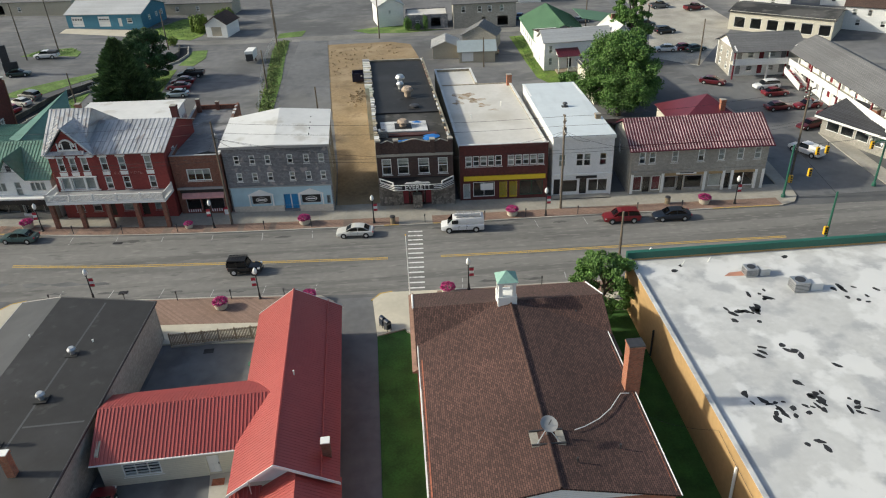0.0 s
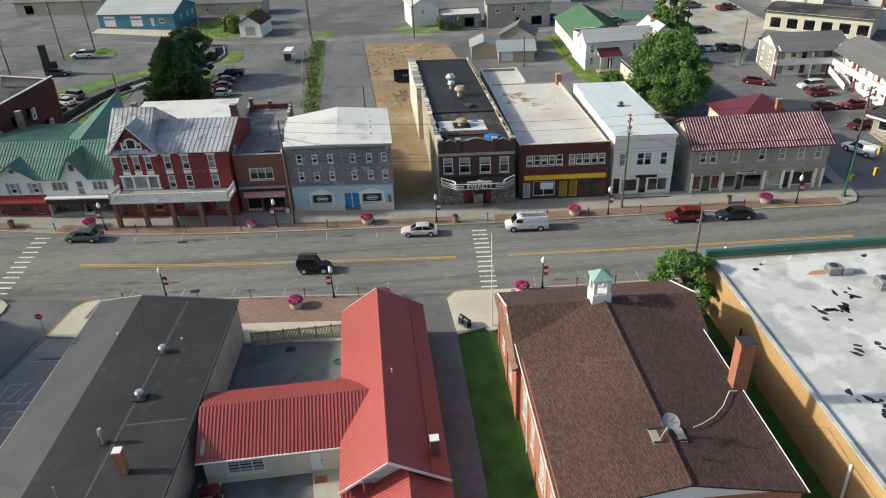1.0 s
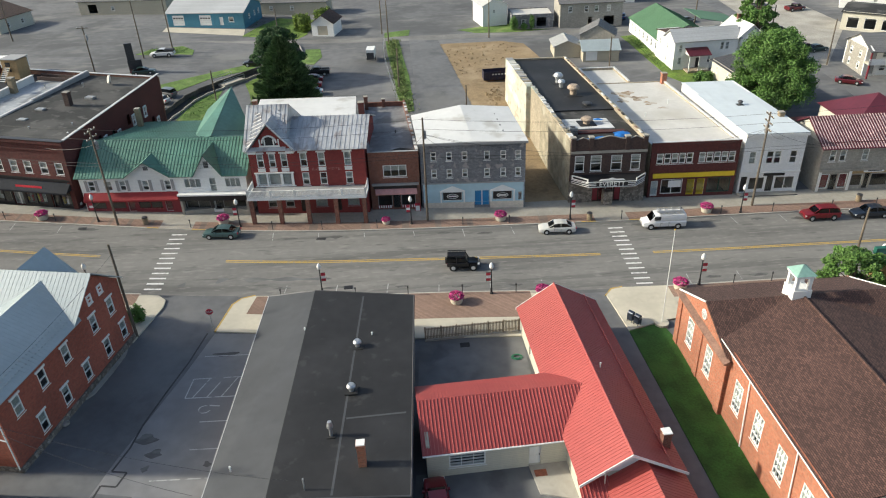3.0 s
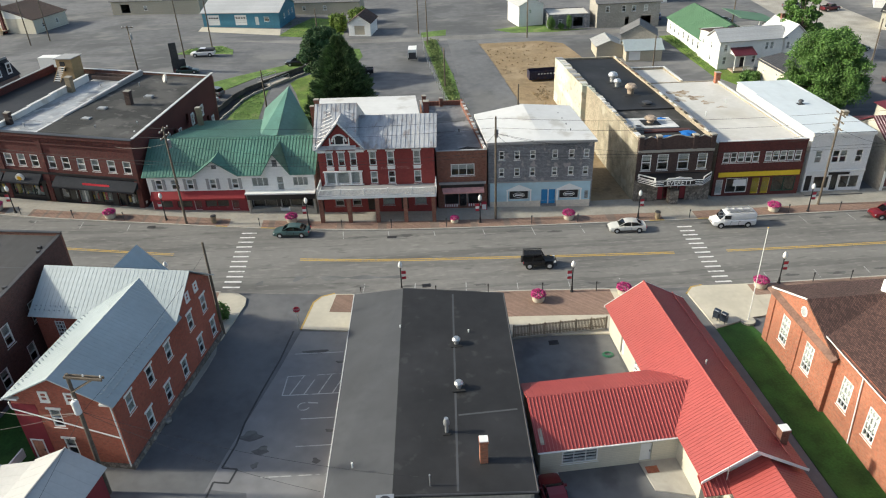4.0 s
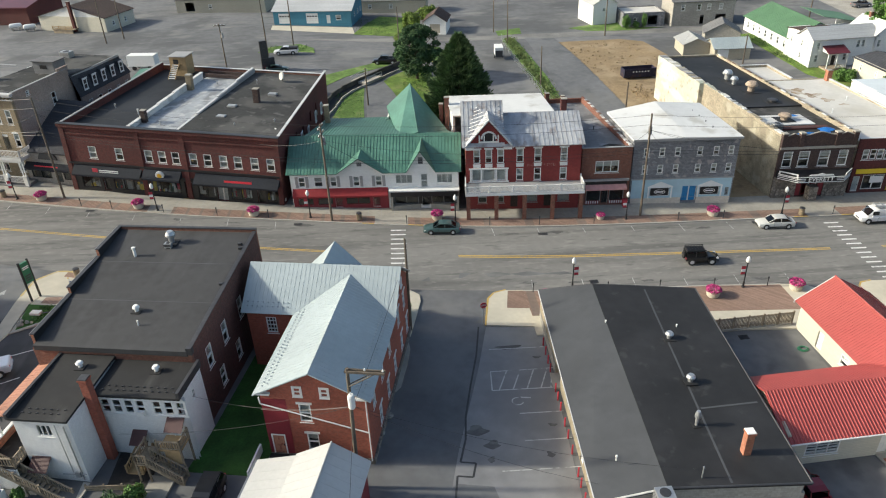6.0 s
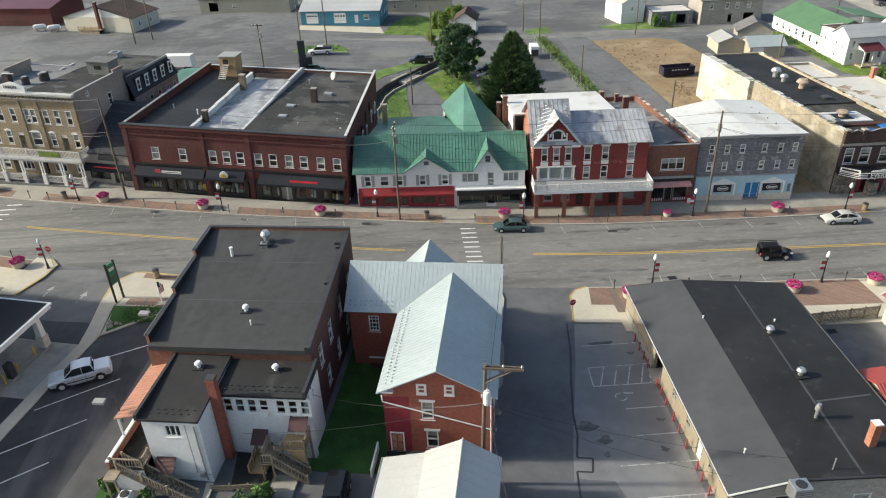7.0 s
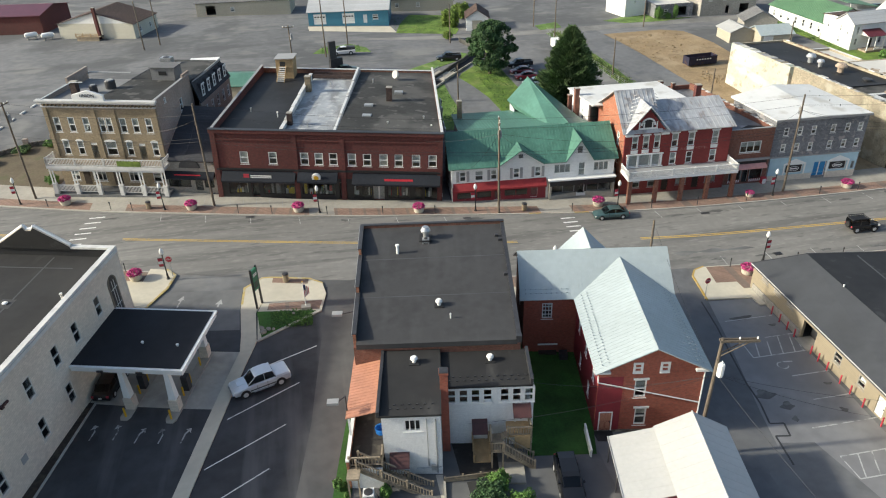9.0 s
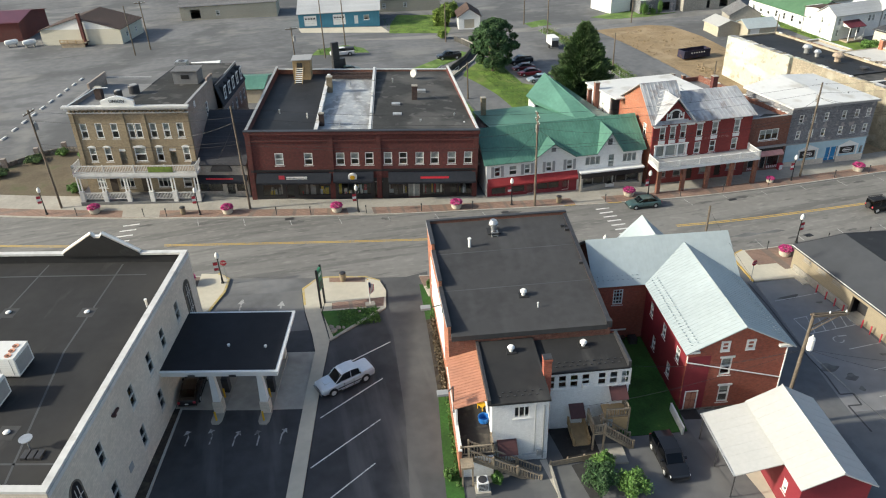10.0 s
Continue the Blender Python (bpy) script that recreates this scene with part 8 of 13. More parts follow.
def brick_hall():
    r = thing("brick_hall", "orange brick hall with a brown shingle roof and white cupola", "hall", pose(-0.4, 30.9, 0, 0, 0, 0.3))
    x0, x1, d, h, hm = 0.3, 16.4, 15.5, 6.1, 7.0
    f0, f1, fx0, fx1 = d, 26.6, 0.0, 16.9
    fd, w = f1 - f0, 17.2
    brick = "brick_orange"
    tall = (1.4, 3.0, "grid", "white", 0.7)
    wall(r, pose(x0, 0, 0), x1 - x0, DOWN, hm, brick, [(4, 1.2, 1.3, 2.0, "grid"), (12, 1.2, 1.3, 2.0, "grid")])
    wall(r, pose(x1, 0.3, 0, 0, 0, 90), d - 0.3, DOWN, hm, brick, [(u, 2.2, *tall) for u in (3, 7.3, 11.6)])
    wall(r, pose(x0, d, 0, 0, 0, -90), d - 0.3, DOWN, hm, brick, [(u, 2.2, *tall) for u in (1.9, 5.6, 9.3, 13.0)])
    # front wing with its ridge along the street
    yr, fr = (f0 + f1) / 2, 8.45
    wall(r, pose(fx0, f1, 0, 0, 0, -90), fd, DOWN, h, brick, [(3.3, 1.8, *tall), (7.6, 1.8, *tall)])
    wall(r, pose(fx1, f0, 0, 0, 0, 90), fd, DOWN, h, brick, [(3.3, 1.8, *tall), (7.6, 1.8, *tall)])
    wall(r, pose(fx1 - 0.3, f1, 0, 0, 0, 180), fx1 - fx0 - 0.6, DOWN, h, brick, [(u, 1.8, *tall) for u in (3, 6, 11, 14)])
    for xx in (x0 + 0.05, x1 - 0.25):
        part("eave_wall", box(bm_new(), xx, xx + 0.2, f0 - 0.05, f0 + 2.4, h - 0.3, hm - 0.06), M[brick], r)
    part("return_wall", box(bm_new(), fx0 + 0.02, x0, f0, f0 + 0.28, DOWN, h - 0.05), M[brick], r)
    part("return_wall", box(bm_new(), x1, fx1 - 0.02, f0, f0 + 0.28, DOWN, h - 0.05), M[brick], r)
    for u, sx in ((fx0, -90), (fx1, 90)):
        at = pose(u, f1 if sx < 0 else f0, 0, 0, 0, sx)
        gable_wall(r, [(0, h - 0.02), (fd, h - 0.02), (fd / 2, fr - 0.1)], 0.3, brick, at)
        part("round_window", tube(bm_new(), (fd / 2, -0.07, 7.05), (fd / 2, 0.0, 7.05), 0.5, 16), M["white"], r, at=at)
        part("round_pane", tube(bm_new(), (fd / 2, -0.09, 7.05), (fd / 2, -0.06, 7.05), 0.38, 16), M["glass"], r, at=at)
        # brown shingled ledge across the foot of the gable
        bm = bm_new()
        prof = [(-0.5, h - 0.28), (0.0, h - 0.28), (0.0, h + 0.12), (-0.5, h - 0.14)]
        g0 = [bm.verts.new((-0.2, y, z)) for y, z in prof]
        g1 = [bm.verts.new((fd + 0.25, y, z)) for y, z in prof]
        bm.faces.new(g0)
        bm.faces.new(g1[::-1])
        for k in range(4):
            bm.faces.new((g0[k], g1[k], g1[(k + 1) % 4], g0[(k + 1) % 4]))
        part("gable_ledge", bm, M["cap_brown"], r, at=at)
        u_n = 0.0 if sx < 0 else fd
        bm = bm_new()
        tube(bm, (u_n, -0.12, h + 0.02), (fd / 2, -0.12, fr - 0.02), 0.09, 6)
        part("bargeboard", bm, M["white"], r, at=at)
        for u2 in (0.02, fd / 2 - 0.45, fd - 0.92):
            part("pilaster", box(bm_new(), u2, u2 + 0.9, -0.1, 0, DOWN, h - 0.3), M[brick], r, at=at)
    ry, rz_ = w / 2, 8.6
    slope(r, [(x0 - 0.15, f0 + 2.6, hm - 0.05), (x0 - 0.15, -0.3, hm - 0.05), (ry, -0.3, rz_), (ry, yr + 0.2, rz_)], 0.15, "shingle_hall")
    slope(r, [(x1 + 0.2, -0.3, hm - 0.05), (x1 + 0.2, f0 + 2.6, hm - 0.05), (ry, yr + 0.2, rz_), (ry, -0.3, rz_)], 0.15, "shingle_hall")
    slope(r, [(fx0 - 0.1, f0 - 0.1, h - 0.02), (fx1 + 0.1, f0 - 0.1, h - 0.02), (fx1 + 0.1, yr, fr), (fx0 - 0.1, yr, fr)], 0.15, "shingle_hall")
    slope(r, [(fx1 + 0.1, f1 + 0.3, h - 0.1), (fx0 - 0.1, f1 + 0.3, h - 0.1), (fx0 - 0.1, yr, fr), (fx1 + 0.1, yr, fr)], 0.15, "shingle_hall")
    part("ridge_cap", tube(bm_new(), (ry, -0.3, rz_ + 0.06), (ry, yr, rz_ + 0.06), 0.10, 6), M["shingle_hall"], r)
    gable_wall(r, [(x0, hm - 0.02), (x1, hm - 0.02), (ry, rz_ - 0.15)], 0.3, "siding_white", pose(0, -0.02, 0))
    for x in (x0 - 0.22, x1 + 0.27):
        part("gutter", tube(bm_new(), (x, -0.3, hm - 0.08), (x, f0 + 2.4, hm - 0.08), 0.05, 6), M["white"], r)
    for v in (d - 3.4, 4.5):
        part("downpipe", tube(bm_new(), (x0 - 0.12, v, hm - 0.2), (x0 - 0.12, v - 0.6, 0.2), 0.06, 6), M["white"], r)
    # cupola
    cx, cy = ry - 0.3, yr + 0.15
    cp = part("cupola", box(bm_new(), cx - 0.85, cx + 0.85, cy - 0.85, cy + 0.85, 8.1, 9.3), M["white"], r)
    for sx in (-1, 1):
        for sy in (-1, 1):
            part("cupola_post", box(bm_new(), cx + sx * 0.6 - 0.16, cx + sx * 0.6 + 0.16, cy + sy * 0.6 - 0.16, cy + sy * 0.6 + 0.16, 9.3, 10.6), M["white"], cp)
    part("cupola_beam", box(bm_new(), cx - 0.85, cx + 0.85, cy - 0.85, cy + 0.85, 10.6, 10.85), M["white"], cp)
    bm = bm_new()
    base = [bm.verts.new((cx + a * 0.95, cy + b * 0.95, 10.85)) for a, b in ((-1, -1), (1, -1), (1, 1), (-1, 1))]
    top = bm.verts.new((cx, cy, 11.6))
    for i in range(4):
        bm.faces.new((base[i], base[(i + 1) % 4], top))
    bm.faces.new(base[::-1])
    part("cupola_roof", bm, M["verdigris"], cp, "pale green copper roof")
    # brick chimney on the east eave
    chimney(r, 16.4, 10.2, 2.0, 11.4, 1.15, "brick_orange", d=1.0, cap="metal_dark")
    # dish on a ballast frame across the ridge, and a conduit
    ds = part("satellite_dish", box(bm_new(), ry - 0.06, ry + 0.06, 4.25, 4.37, rz_ - 0.2, rz_ + 1.1), M["metal"], r)
    for s in (-1, 1):
        part("ballast_tray", box(bm_new(), ry + s * 0.9 - 0.28, ry + s * 0.9 + 0.28, 3.5, 5.0, rz_ - 0.42, rz_ - 0.12), M["block_tan"], ds)
    for y in (3.6, 4.9):
        part("ballast_rail", box(bm_new(), ry - 1.2, ry + 1.2, y - 0.06, y + 0.06, rz_ - 0.12, rz_ - 0.02), M["metal_dark"], ds)
    for s in (-1, 1):
        part("brace", tube(bm_new(), (ry + s * 0.8, 3.7, rz_ - 0.1), (ry, 4.3, rz_ + 0.8), 0.04, 6), M["metal"], ds)
    bm = bm_new()
    n = 18
    c0 = Vector((ry + 0.05, 4.2, rz_ + 1.15))
    nn = Vector((0.15, -0.35, 0.9)).normalized()
    s1 = nn.orthogonal().normalized()
    s2 = nn.cross(s1)
    rim = [bm.verts.new(c0 + 0.62 * (math.cos(2 * math.pi * i / n) * s1 + math.sin(2 * math.pi * i / n) * s2) + nn * 0.12) for i in range(n)]
    mid = [bm.verts.new(c0 + 0.35 * (math.cos(2 * math.pi * i / n) * s1 + math.sin(2 * math.pi * i / n) * s2) + nn * 0.03) for i in range(n)]
    cc = bm.verts.new(c0)
    for i in range(n):
        bm.faces.new((rim[i], rim[(i + 1) % n], mid[(i + 1) % n], mid[i]))
        bm.faces.new((mid[i], mid[(i + 1) % n], cc))
    part("dish", bm, M["trim_grey"], ds)
    part("feed_arm", tube(bm_new(), c0, c0 + nn * 0.7, 0.03, 6), M["metal_dark"], ds)
    pts = [(x, y, rz_ - (x - ry) * 0.206 + 0.16) for x, y in ((16.0, 9.3), (15.3, 9.2), (14.0, 7.4), (12.8, 6.2), (11.5, 5.3), (10.7, 4.9))]
    bm = bm_new()
    for p, q in zip(pts, pts[1:]):
        tube(bm, p, q, 0.035, 6)
    part("conduit", bm, M["white"], r)
    for x, y in ((10.2, 2.0), (13.6, 3.5), (14.3, 19.6)):
        pipe_vent(r, x, y, rz_ - abs(x - ry) * 0.206 + 0.1 if y < 20 else 7.6, 0.06, 0.25, "metal_dark")


def white_roof_block():
    r = thing("store_building", "low store with ochre walls and a patched white flat roof", "building", pose(22.1, 22.0, 0, 0, 0, 0.0))
    w, d, h = 34.0, 40.4, 5.6
    four_walls(r, w, d, DOWN, h, "tan_wall", N=[(6, 0.6, 4, 2.2, "shop"), (14, 0.6, 4, 2.2, "shop"), (24, 0.6, 4, 2.2, "shop")])
    flat_roof(r, w, d, h - 0.25, "roof_patched")
    coping(r, w, d, h, "roof_patched", sides="WES", hgt=0.06)
    part("front_parapet", box(bm_new(), -0.1, w + 0.1, d - 0.35, d + 0.15, h, h + 0.75), M["green_trim"], r, "dark green parapet cap")
    rr = random.Random(11)
    z = h - 0.25
    for cx, cy, n, sp in ((10.7, 32.4, 6, 0.9), (7.8, 29.6, 10, 1.0), (9.0, 30.2, 4, 0.7), (20.0, 32.4, 9, 1.3), (6.3, 24.2, 3, 0.6), (9.2, 24.2, 4, 0.7), (12.2, 21.7, 1, 0.1), (5.4, 17.4, 13, 1.0), (7.6, 17.4, 10, 1.0), (9.2, 18.4, 3, 0.5), (11.4, 17.4, 6, 0.8), (6.8, 13.0, 3, 0.6), (4.2, 38.6, 2, 0.4), (16.5, 38.6, 1, 0.2)):
        for _ in range(n):
            x, y = cx + rr.gauss(0, sp), cy + rr.gauss(0, sp * 0.8)
            a, b, t = rr.uniform(0.18, 0.62), rr.uniform(0.12, 0.34), rr.gauss(2.1, 0.5)
            bm = bm_new()
            k = 9
            vs = []
            for i in range(k):
                q = 2 * math.pi * i / k
                u, v = a * rr.uniform(0.6, 1.15) * math.cos(q), b * rr.uniform(0.6, 1.15) * math.sin(q)
                vs.append((x + u * math.cos(t) - v * math.sin(t), y + u * math.sin(t) + v * math.cos(t)))
            prism(bm, vs, z - 0.01, z + 0.012)
            part("tar_patch", bm, M["membrane"], r)
    for x, y, s in ((11.2, 36.0, 1.1), (14.6, 32.9, 1.3)):
        hvac(r, x, y, z, s * 1.1, s, 0.85 * s)
        part("duct_box", box(bm_new(), x + s * 0.8, x + s * 1.7, y - 0.45, y + 0.45, z, z + 0.75), M["roof_white"], r)
    part("rust_stain", prism(bm_new(), [(8.6, 36.0), (11.4, 35.8), (12.6, 36.8), (9.4, 36.6)], z, z + 0.008), M["roof_copper"], r)
    part("downpipe", tube(bm_new(), (-0.15, 12.6, 4.6), (-0.15, 12.4, 0.1), 0.12, 8), M["white"], r)
    part("downpipe", tube(bm_new(), (-0.15, 30.6, 3.4), (-0.15, 30.6, 0.4), 0.1, 8), M["metal_dark"], r)
    for x, y in ((5.2, 38.5), (8.1, 38.9)):
        bm = bm_new()
        tube(bm, (x, y, z), (x + 0.15, y - 0.2, z + 0.7), 0.05, 6)
        part("vent_pipe", bm, M["white"], r)


def red_roof_building():
    r = thing("shop_building", "cream L-shaped building with a ribbed red metal roof", "building", pose(-14.75, 38.0, 0, 0, 0, 2.8))
    w, d, h, pk = 7.3, 22.0, 3.3, 5.8
    wall(r, pose(0, 0, 0), w, DOWN, h, "siding_cream", [(1.6, 0.1, 0.95, 2.05, "none")])
    door(r, pose(1.6, 0.15, 0.1), 0.95, 2.05, "white")
    wall(r, pose(w, 0.3, 0, 0, 0, 90), d - 0.6, DOWN, h, "siding_cream", [(4, 1.0, 1.2, 1.3), (10, 1.0, 1.2, 1.3), (16, 1.0, 1.2, 1.3)])
    wall(r, pose(0, d - 0.3, 0, 0, 0, -90), d - 0.6, DOWN, h, "siding_cream", [(3.6, 0.1, 0.95, 2.05, "none"), (7.5, 1.0, 1.2, 1.2)])
    wall(r, pose(w, d, 0, 0, 0, 180), w, DOWN, h, "siding_cream", [(2, 0.8, 1.6, 1.6), (5, 0.8, 1.6, 1.6)])
    door(r, pose(0, d - 0.3, 0, 0, 0, -90) @ pose(3.6, 0.15, 0.1), 0.95, 2.05, "white")
    m = w / 2 - 0.35
    slope(r, [(-0.55, d + 0.5, h - 0.12), (-0.55, -0.9, h - 0.12), (m, -0.9, pk), (m, d + 0.5, pk)], 0.12, "roof_red", rib=0.3, rib_h=0.025, rib_w=0.04)
    slope(r, [(w + 0.55, -0.9, h - 0.12), (w + 0.55, d + 0.5, h - 0.12), (m, d + 0.5, pk), (m, -0.9, pk)], 0.12, "roof_red", rib=0.3, rib_h=0.025, rib_w=0.04)
    sx = w - 0.75
    sz = h - 0.12 + (w + 0.55 - sx) * (pk - h + 0.12) / (w + 0.55 - m) + 0.12
    part("roof_seam", tube(bm_new(), (sx, -0.9, sz), (sx, d + 0.5, sz), 0.05, 6), M["roof_red"], r)
    part("ridge_cap", tube(bm_new(), (m, -0.9, pk), (m, d + 0.5, pk), 0.10, 6), M["roof_red"], r)
    for v, zz in ((0.02, 0), (d - 0.32, 0)):
        gable_wall(r, [(0, h - 0.02), (w, h - 0.02), (m, pk - 0.2)], 0.3, "white", pose(0, v, 0))
    for v in (-0.95, d + 0.45):
        for s, x in ((-1, -0.6), (1, w + 0.6)):
            bm = bm_new()
            q = [Vector((x, v, h - 0.35)), Vector((m, v, pk - 0.25)), Vector((m, v, pk + 0.02)), Vector((x, v, h - 0.1))]
            g0 = [bm.verts.new(k) for k in q]
            g1 = [bm.verts.new(k + Vector((0, 0.06, 0))) for k in q]
            bm.faces.new(g0)
            bm.faces.new(g1[::-1])
            for i in range(4):
                bm.faces.new((g0[i], g1[i], g1[(i + 1) % 4], g0[(i + 1) % 4]))
            part("bargeboard", bm, M["white"], r)
    # west wing
    wx, y0, y1, yr = -11.6, 4.4, 11.0, 8.2
    wall(r, pose(wx, y0, 0), -wx, DOWN, 3.1, "siding_cream", [(3.3, 0.9, 3.0, 1.35, "grid", "white", 0), (8.9, 0.1, 1.0, 2.05, "none")])
    door(r, pose(wx + 8.9, y0 + 0.15, 0.1), 1.0, 2.05, "white")
    wall(r, pose(0, y1, 0, 0, 0, 180), -wx, DOWN, 3.5, "siding_cream", [(4, 1.0, 1.4, 1.2)])
    wall(r, pose(wx, y1 - 0.3, 0, 0, 0, -90), y1 - y0 - 0.6, DOWN, 3.1, "siding_tan")
    gable_wall(r, [(0, 3.08), (y1 - y0, 3.08), (y1 - y0 - 0.1, 3.4), (y1 - yr, 4.75), (0, 3.5)], 0.3, "siding_tan", pose(wx, y1, 0, 0, 0, -90))
    # these ribs take a paler red that paints in the low sun on them
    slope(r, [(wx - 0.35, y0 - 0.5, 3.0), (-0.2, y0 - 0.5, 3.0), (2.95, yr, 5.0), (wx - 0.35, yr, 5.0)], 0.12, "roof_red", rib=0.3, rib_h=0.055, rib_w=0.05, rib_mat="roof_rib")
    slope(r, [(-0.2, y1 + 0.4, 3.75), (wx - 0.35, y1 + 0.4, 3.75), (wx - 0.35, yr, 5.0), (2.95, yr, 5.0)], 0.12, "roof_red", rib=0.3, rib_h=0.02)
    part("gutter", tube(bm_new(), (wx - 0.35, y0 - 0.55, 2.95), (-0.4, y0 - 0.55, 2.95), 0.07, 6), M["white"], r)
    part("entrance_slab", prism(bm_new(), [(-2.9, 1.4), (0, 0.4), (0, y0), (-3.2, y0)], -0.1, 0.1), M["pad"], r)
    part("door_mat", box(bm_new(), -2.9, -1.9, y0 - 1.3, y0 - 0.6, 0.1, 0.13), M["brick_orange"], r)
    # lower rear part and its porch
    ex0, ex1, ey = 1.9, w + 0.2, -11.5
    for at, L in ((pose(ex1, ey, 0, 0, 0, 90), -ey), (pose(ex0, 0, 0, 0, 0, -90), -ey), (pose(ex0, ey, 0), ex1 - ex0)):
        wall(r, at, L, DOWN, 2.6, "siding_cream", [(4, 0.9, 1.0, 1.2)])
    em = (ex0 + ex1) / 2
    slope(r, [(ex0 - 0.4, 0.2, 2.5), (ex0 - 0.4, ey - 0.4, 2.5), (em, ey - 0.4, 4.4), (em, 0.2, 4.4)], 0.1, "roof_red", rib=0.3, rib_h=0.025, rib_w=0.04)
    slope(r, [(ex1 + 0.4, ey - 0.4, 2.5), (ex1 + 0.4, 0.2, 2.5), (em, 0.2, 4.4), (em, ey - 0.4, 4.4)], 0.1, "roof_red", rib=0.3, rib_h=0.025, rib_w=0.04)
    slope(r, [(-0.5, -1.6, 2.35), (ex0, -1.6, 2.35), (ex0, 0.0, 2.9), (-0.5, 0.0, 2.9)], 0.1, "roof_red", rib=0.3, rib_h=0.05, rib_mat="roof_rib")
    part("porch_post", box(bm_new(), -0.4, -0.3, -1.5, -1.4, 0, 2.3), M["white"], r)
    chimney(r, w - 0.4, 1.6, 3, 5.2, 0.65, "brick_brown", cap="white")
    pipe_vent(r, m + 0.8, 9.5, pk - 0.4, 0.06, 0.35, "roof_shed")
    bm = bm_new()
    tube(bm, (1.3, -1.0, 3.2), (1.3, -1.0, 4.6), 0.05, 6)
    part("service_mast", bm, M["metal"], r)
    hvac(r, 0.8, -1.2, 0.0, 0.8, 0.8, 0.8)


def black_roof_building():
    r = thing("store_building", "low tan store with grey and black membrane roof, red posts", "building", pose(0, 0, 0))
    pts = [(-43.1, 37.4), (-28.0, 36.5), (-27.0, 61.4), (-42.2, 65.3)]
    s1, n1 = (-38.4, 36.95), (-37.1, 63.7)
    h, hw = 4.5, 3.2
    ops = {3: [(2.4, 2.3, 1.3, 0.4, "hung", "block_tan", 1.0), (4.8, 2.3, 1.3, 0.4, "hung", "block_tan", 1.0), (7.2, 2.3, 1.3, 0.4, "hung", "block_tan", 1.0), (10.9, -0.3, 2.2, 2.7, "none"), (15.4, 1.2, 1.1, 1.2, "hung", "block_tan", 0), (18.9, 1.2, 1.0, 1.2, "hung", "block_tan", 0.5), (21.6, 0.1, 1.0, 2.1, "none"), (24.0, 1.2, 1.0, 1.2, "hung", "block_tan", 0)], 0: [(4, 0.6, 1.6, 2.0, "shop", "white"), (10, 1.0, 1.4, 1.4)]}
    poly_walls(r, pts, DOWN, hw, "block_tan", ops, mats={1: "block_tan", 3: "siding_buff"})
    zr = lambda y: 0.015 * (y - 50)

    def edge_x(y, p, q):
        return p[0] + (q[0] - p[0]) * (y - p[1]) / (q[1] - p[1])

    # the pale strip falls to the west eave, the black part lies level
    def roof_z(x, y):
        u = (x - edge_x(y, pts[0], pts[3])) / (edge_x(y, s1, n1) - edge_x(y, pts[0], pts[3]))
        return hw + 0.1 + (h - hw) * min(1.0, u) + zr(y) * min(1.0, max(0.0, u))
    def roof_part(a, b, c, d, material, dz, label):
        part("roof", prism(bm_new(), [a, b, c, d], lambda x, y: roof_z(x, y) - 0.2, lambda x, y: roof_z(x, y) + 0.05 + dz), M[material], r, label)
    sw, nw = (-43.65, 37.2), (-42.45, 65.6)
    roof_part(sw, s1, n1, nw, "membrane_grey", 0.0, "pale grey membrane")
    roof_part(s1, (-27.8, 36.3), (-26.8, 61.6), n1, "membrane", 0.003, "black membrane")
    # upper walls under the roof
    for a, b, k in ((pts[0], pts[1], 0), (pts[2], pts[3], 1)):
        a, b = Vector(a), Vector(b)
        L = (b - a).length - 0.31
        c = 4.9 if k == 0 else L - 5.3
        o = [(0, hw - 0.02), (L, hw - 0.02), (L, h - 0.12), (c, h - 0.12)] if k == 0 else [(0, hw - 0.02), (L, hw - 0.02), (c, h - 0.1), (0, h - 0.1)]
        gable_wall(r, o, 0.3, "block_tan", pose(a.x, a.y, 0, 0, 0, math.degrees(math.atan2(b.y - a.y, b.x - a.x))), name="upper_wall")
    a, b = Vector(pts[1]), Vector(pts[2])
    part("upper_wall", box(bm_new(), 0.31, (b - a).length - 0.31, 0, 0.3, hw - 0.01, h - 0.12), M["block_tan"], r, at=pose(a.x, a.y, 0, 0, 0, math.degrees(math.atan2(b.y - a.y, b.x - a.x))))
    rim = [sw, s1, (-27.8, 36.3), (-26.8, 61.6), n1, nw]
    for i, (a, b) in enumerate(zip(rim, rim[1:] + rim[:1])):
        t0, t1 = (*a, roof_z(*a) + 0.03), (*b, roof_z(*b) + 0.03)
        part("roof_edge", tube(bm_new(), t0, t1, 0.05 if i == 5 else 0.08, 6), M["white_dull" if i in (0, 5) else "metal_dark"], r)
    # recessed entrance and a white side door
    e = Vector(pts[3])
    at = pose(e.x, e.y, 0, 0, 0, math.degrees(math.atan2(pts[0][1] - e.y, pts[0][0] - e.x)))
    part("entrance_recess", box(bm_new(), 9.7, 12.1, 1.2, 1.3, DOWN, 2.5), M["metal_dark"], r, at=at)
    part("entrance_step", box(bm_new(), 9.8, 12.0, -0.6, 1.2, DOWN, 0.18), M["concrete"], r, at=at)
    door(r, at @ pose(21.6, 0.1, 0.1), 1.0, 2.1, "white")
    # membrane seams
    for p, q in (((-32.0, 62.0), (-33.6, 36.9)), ((-32.9, 44.6), (-28.0, 44.8))):
        z0, z1 = h + 0.155 + 0.015 * (p[1] - 50), h + 0.155 + 0.015 * (q[1] - 50)
        d = (Vector(q) - Vector(p)).normalized() * 0.09
        bm = bm_new()
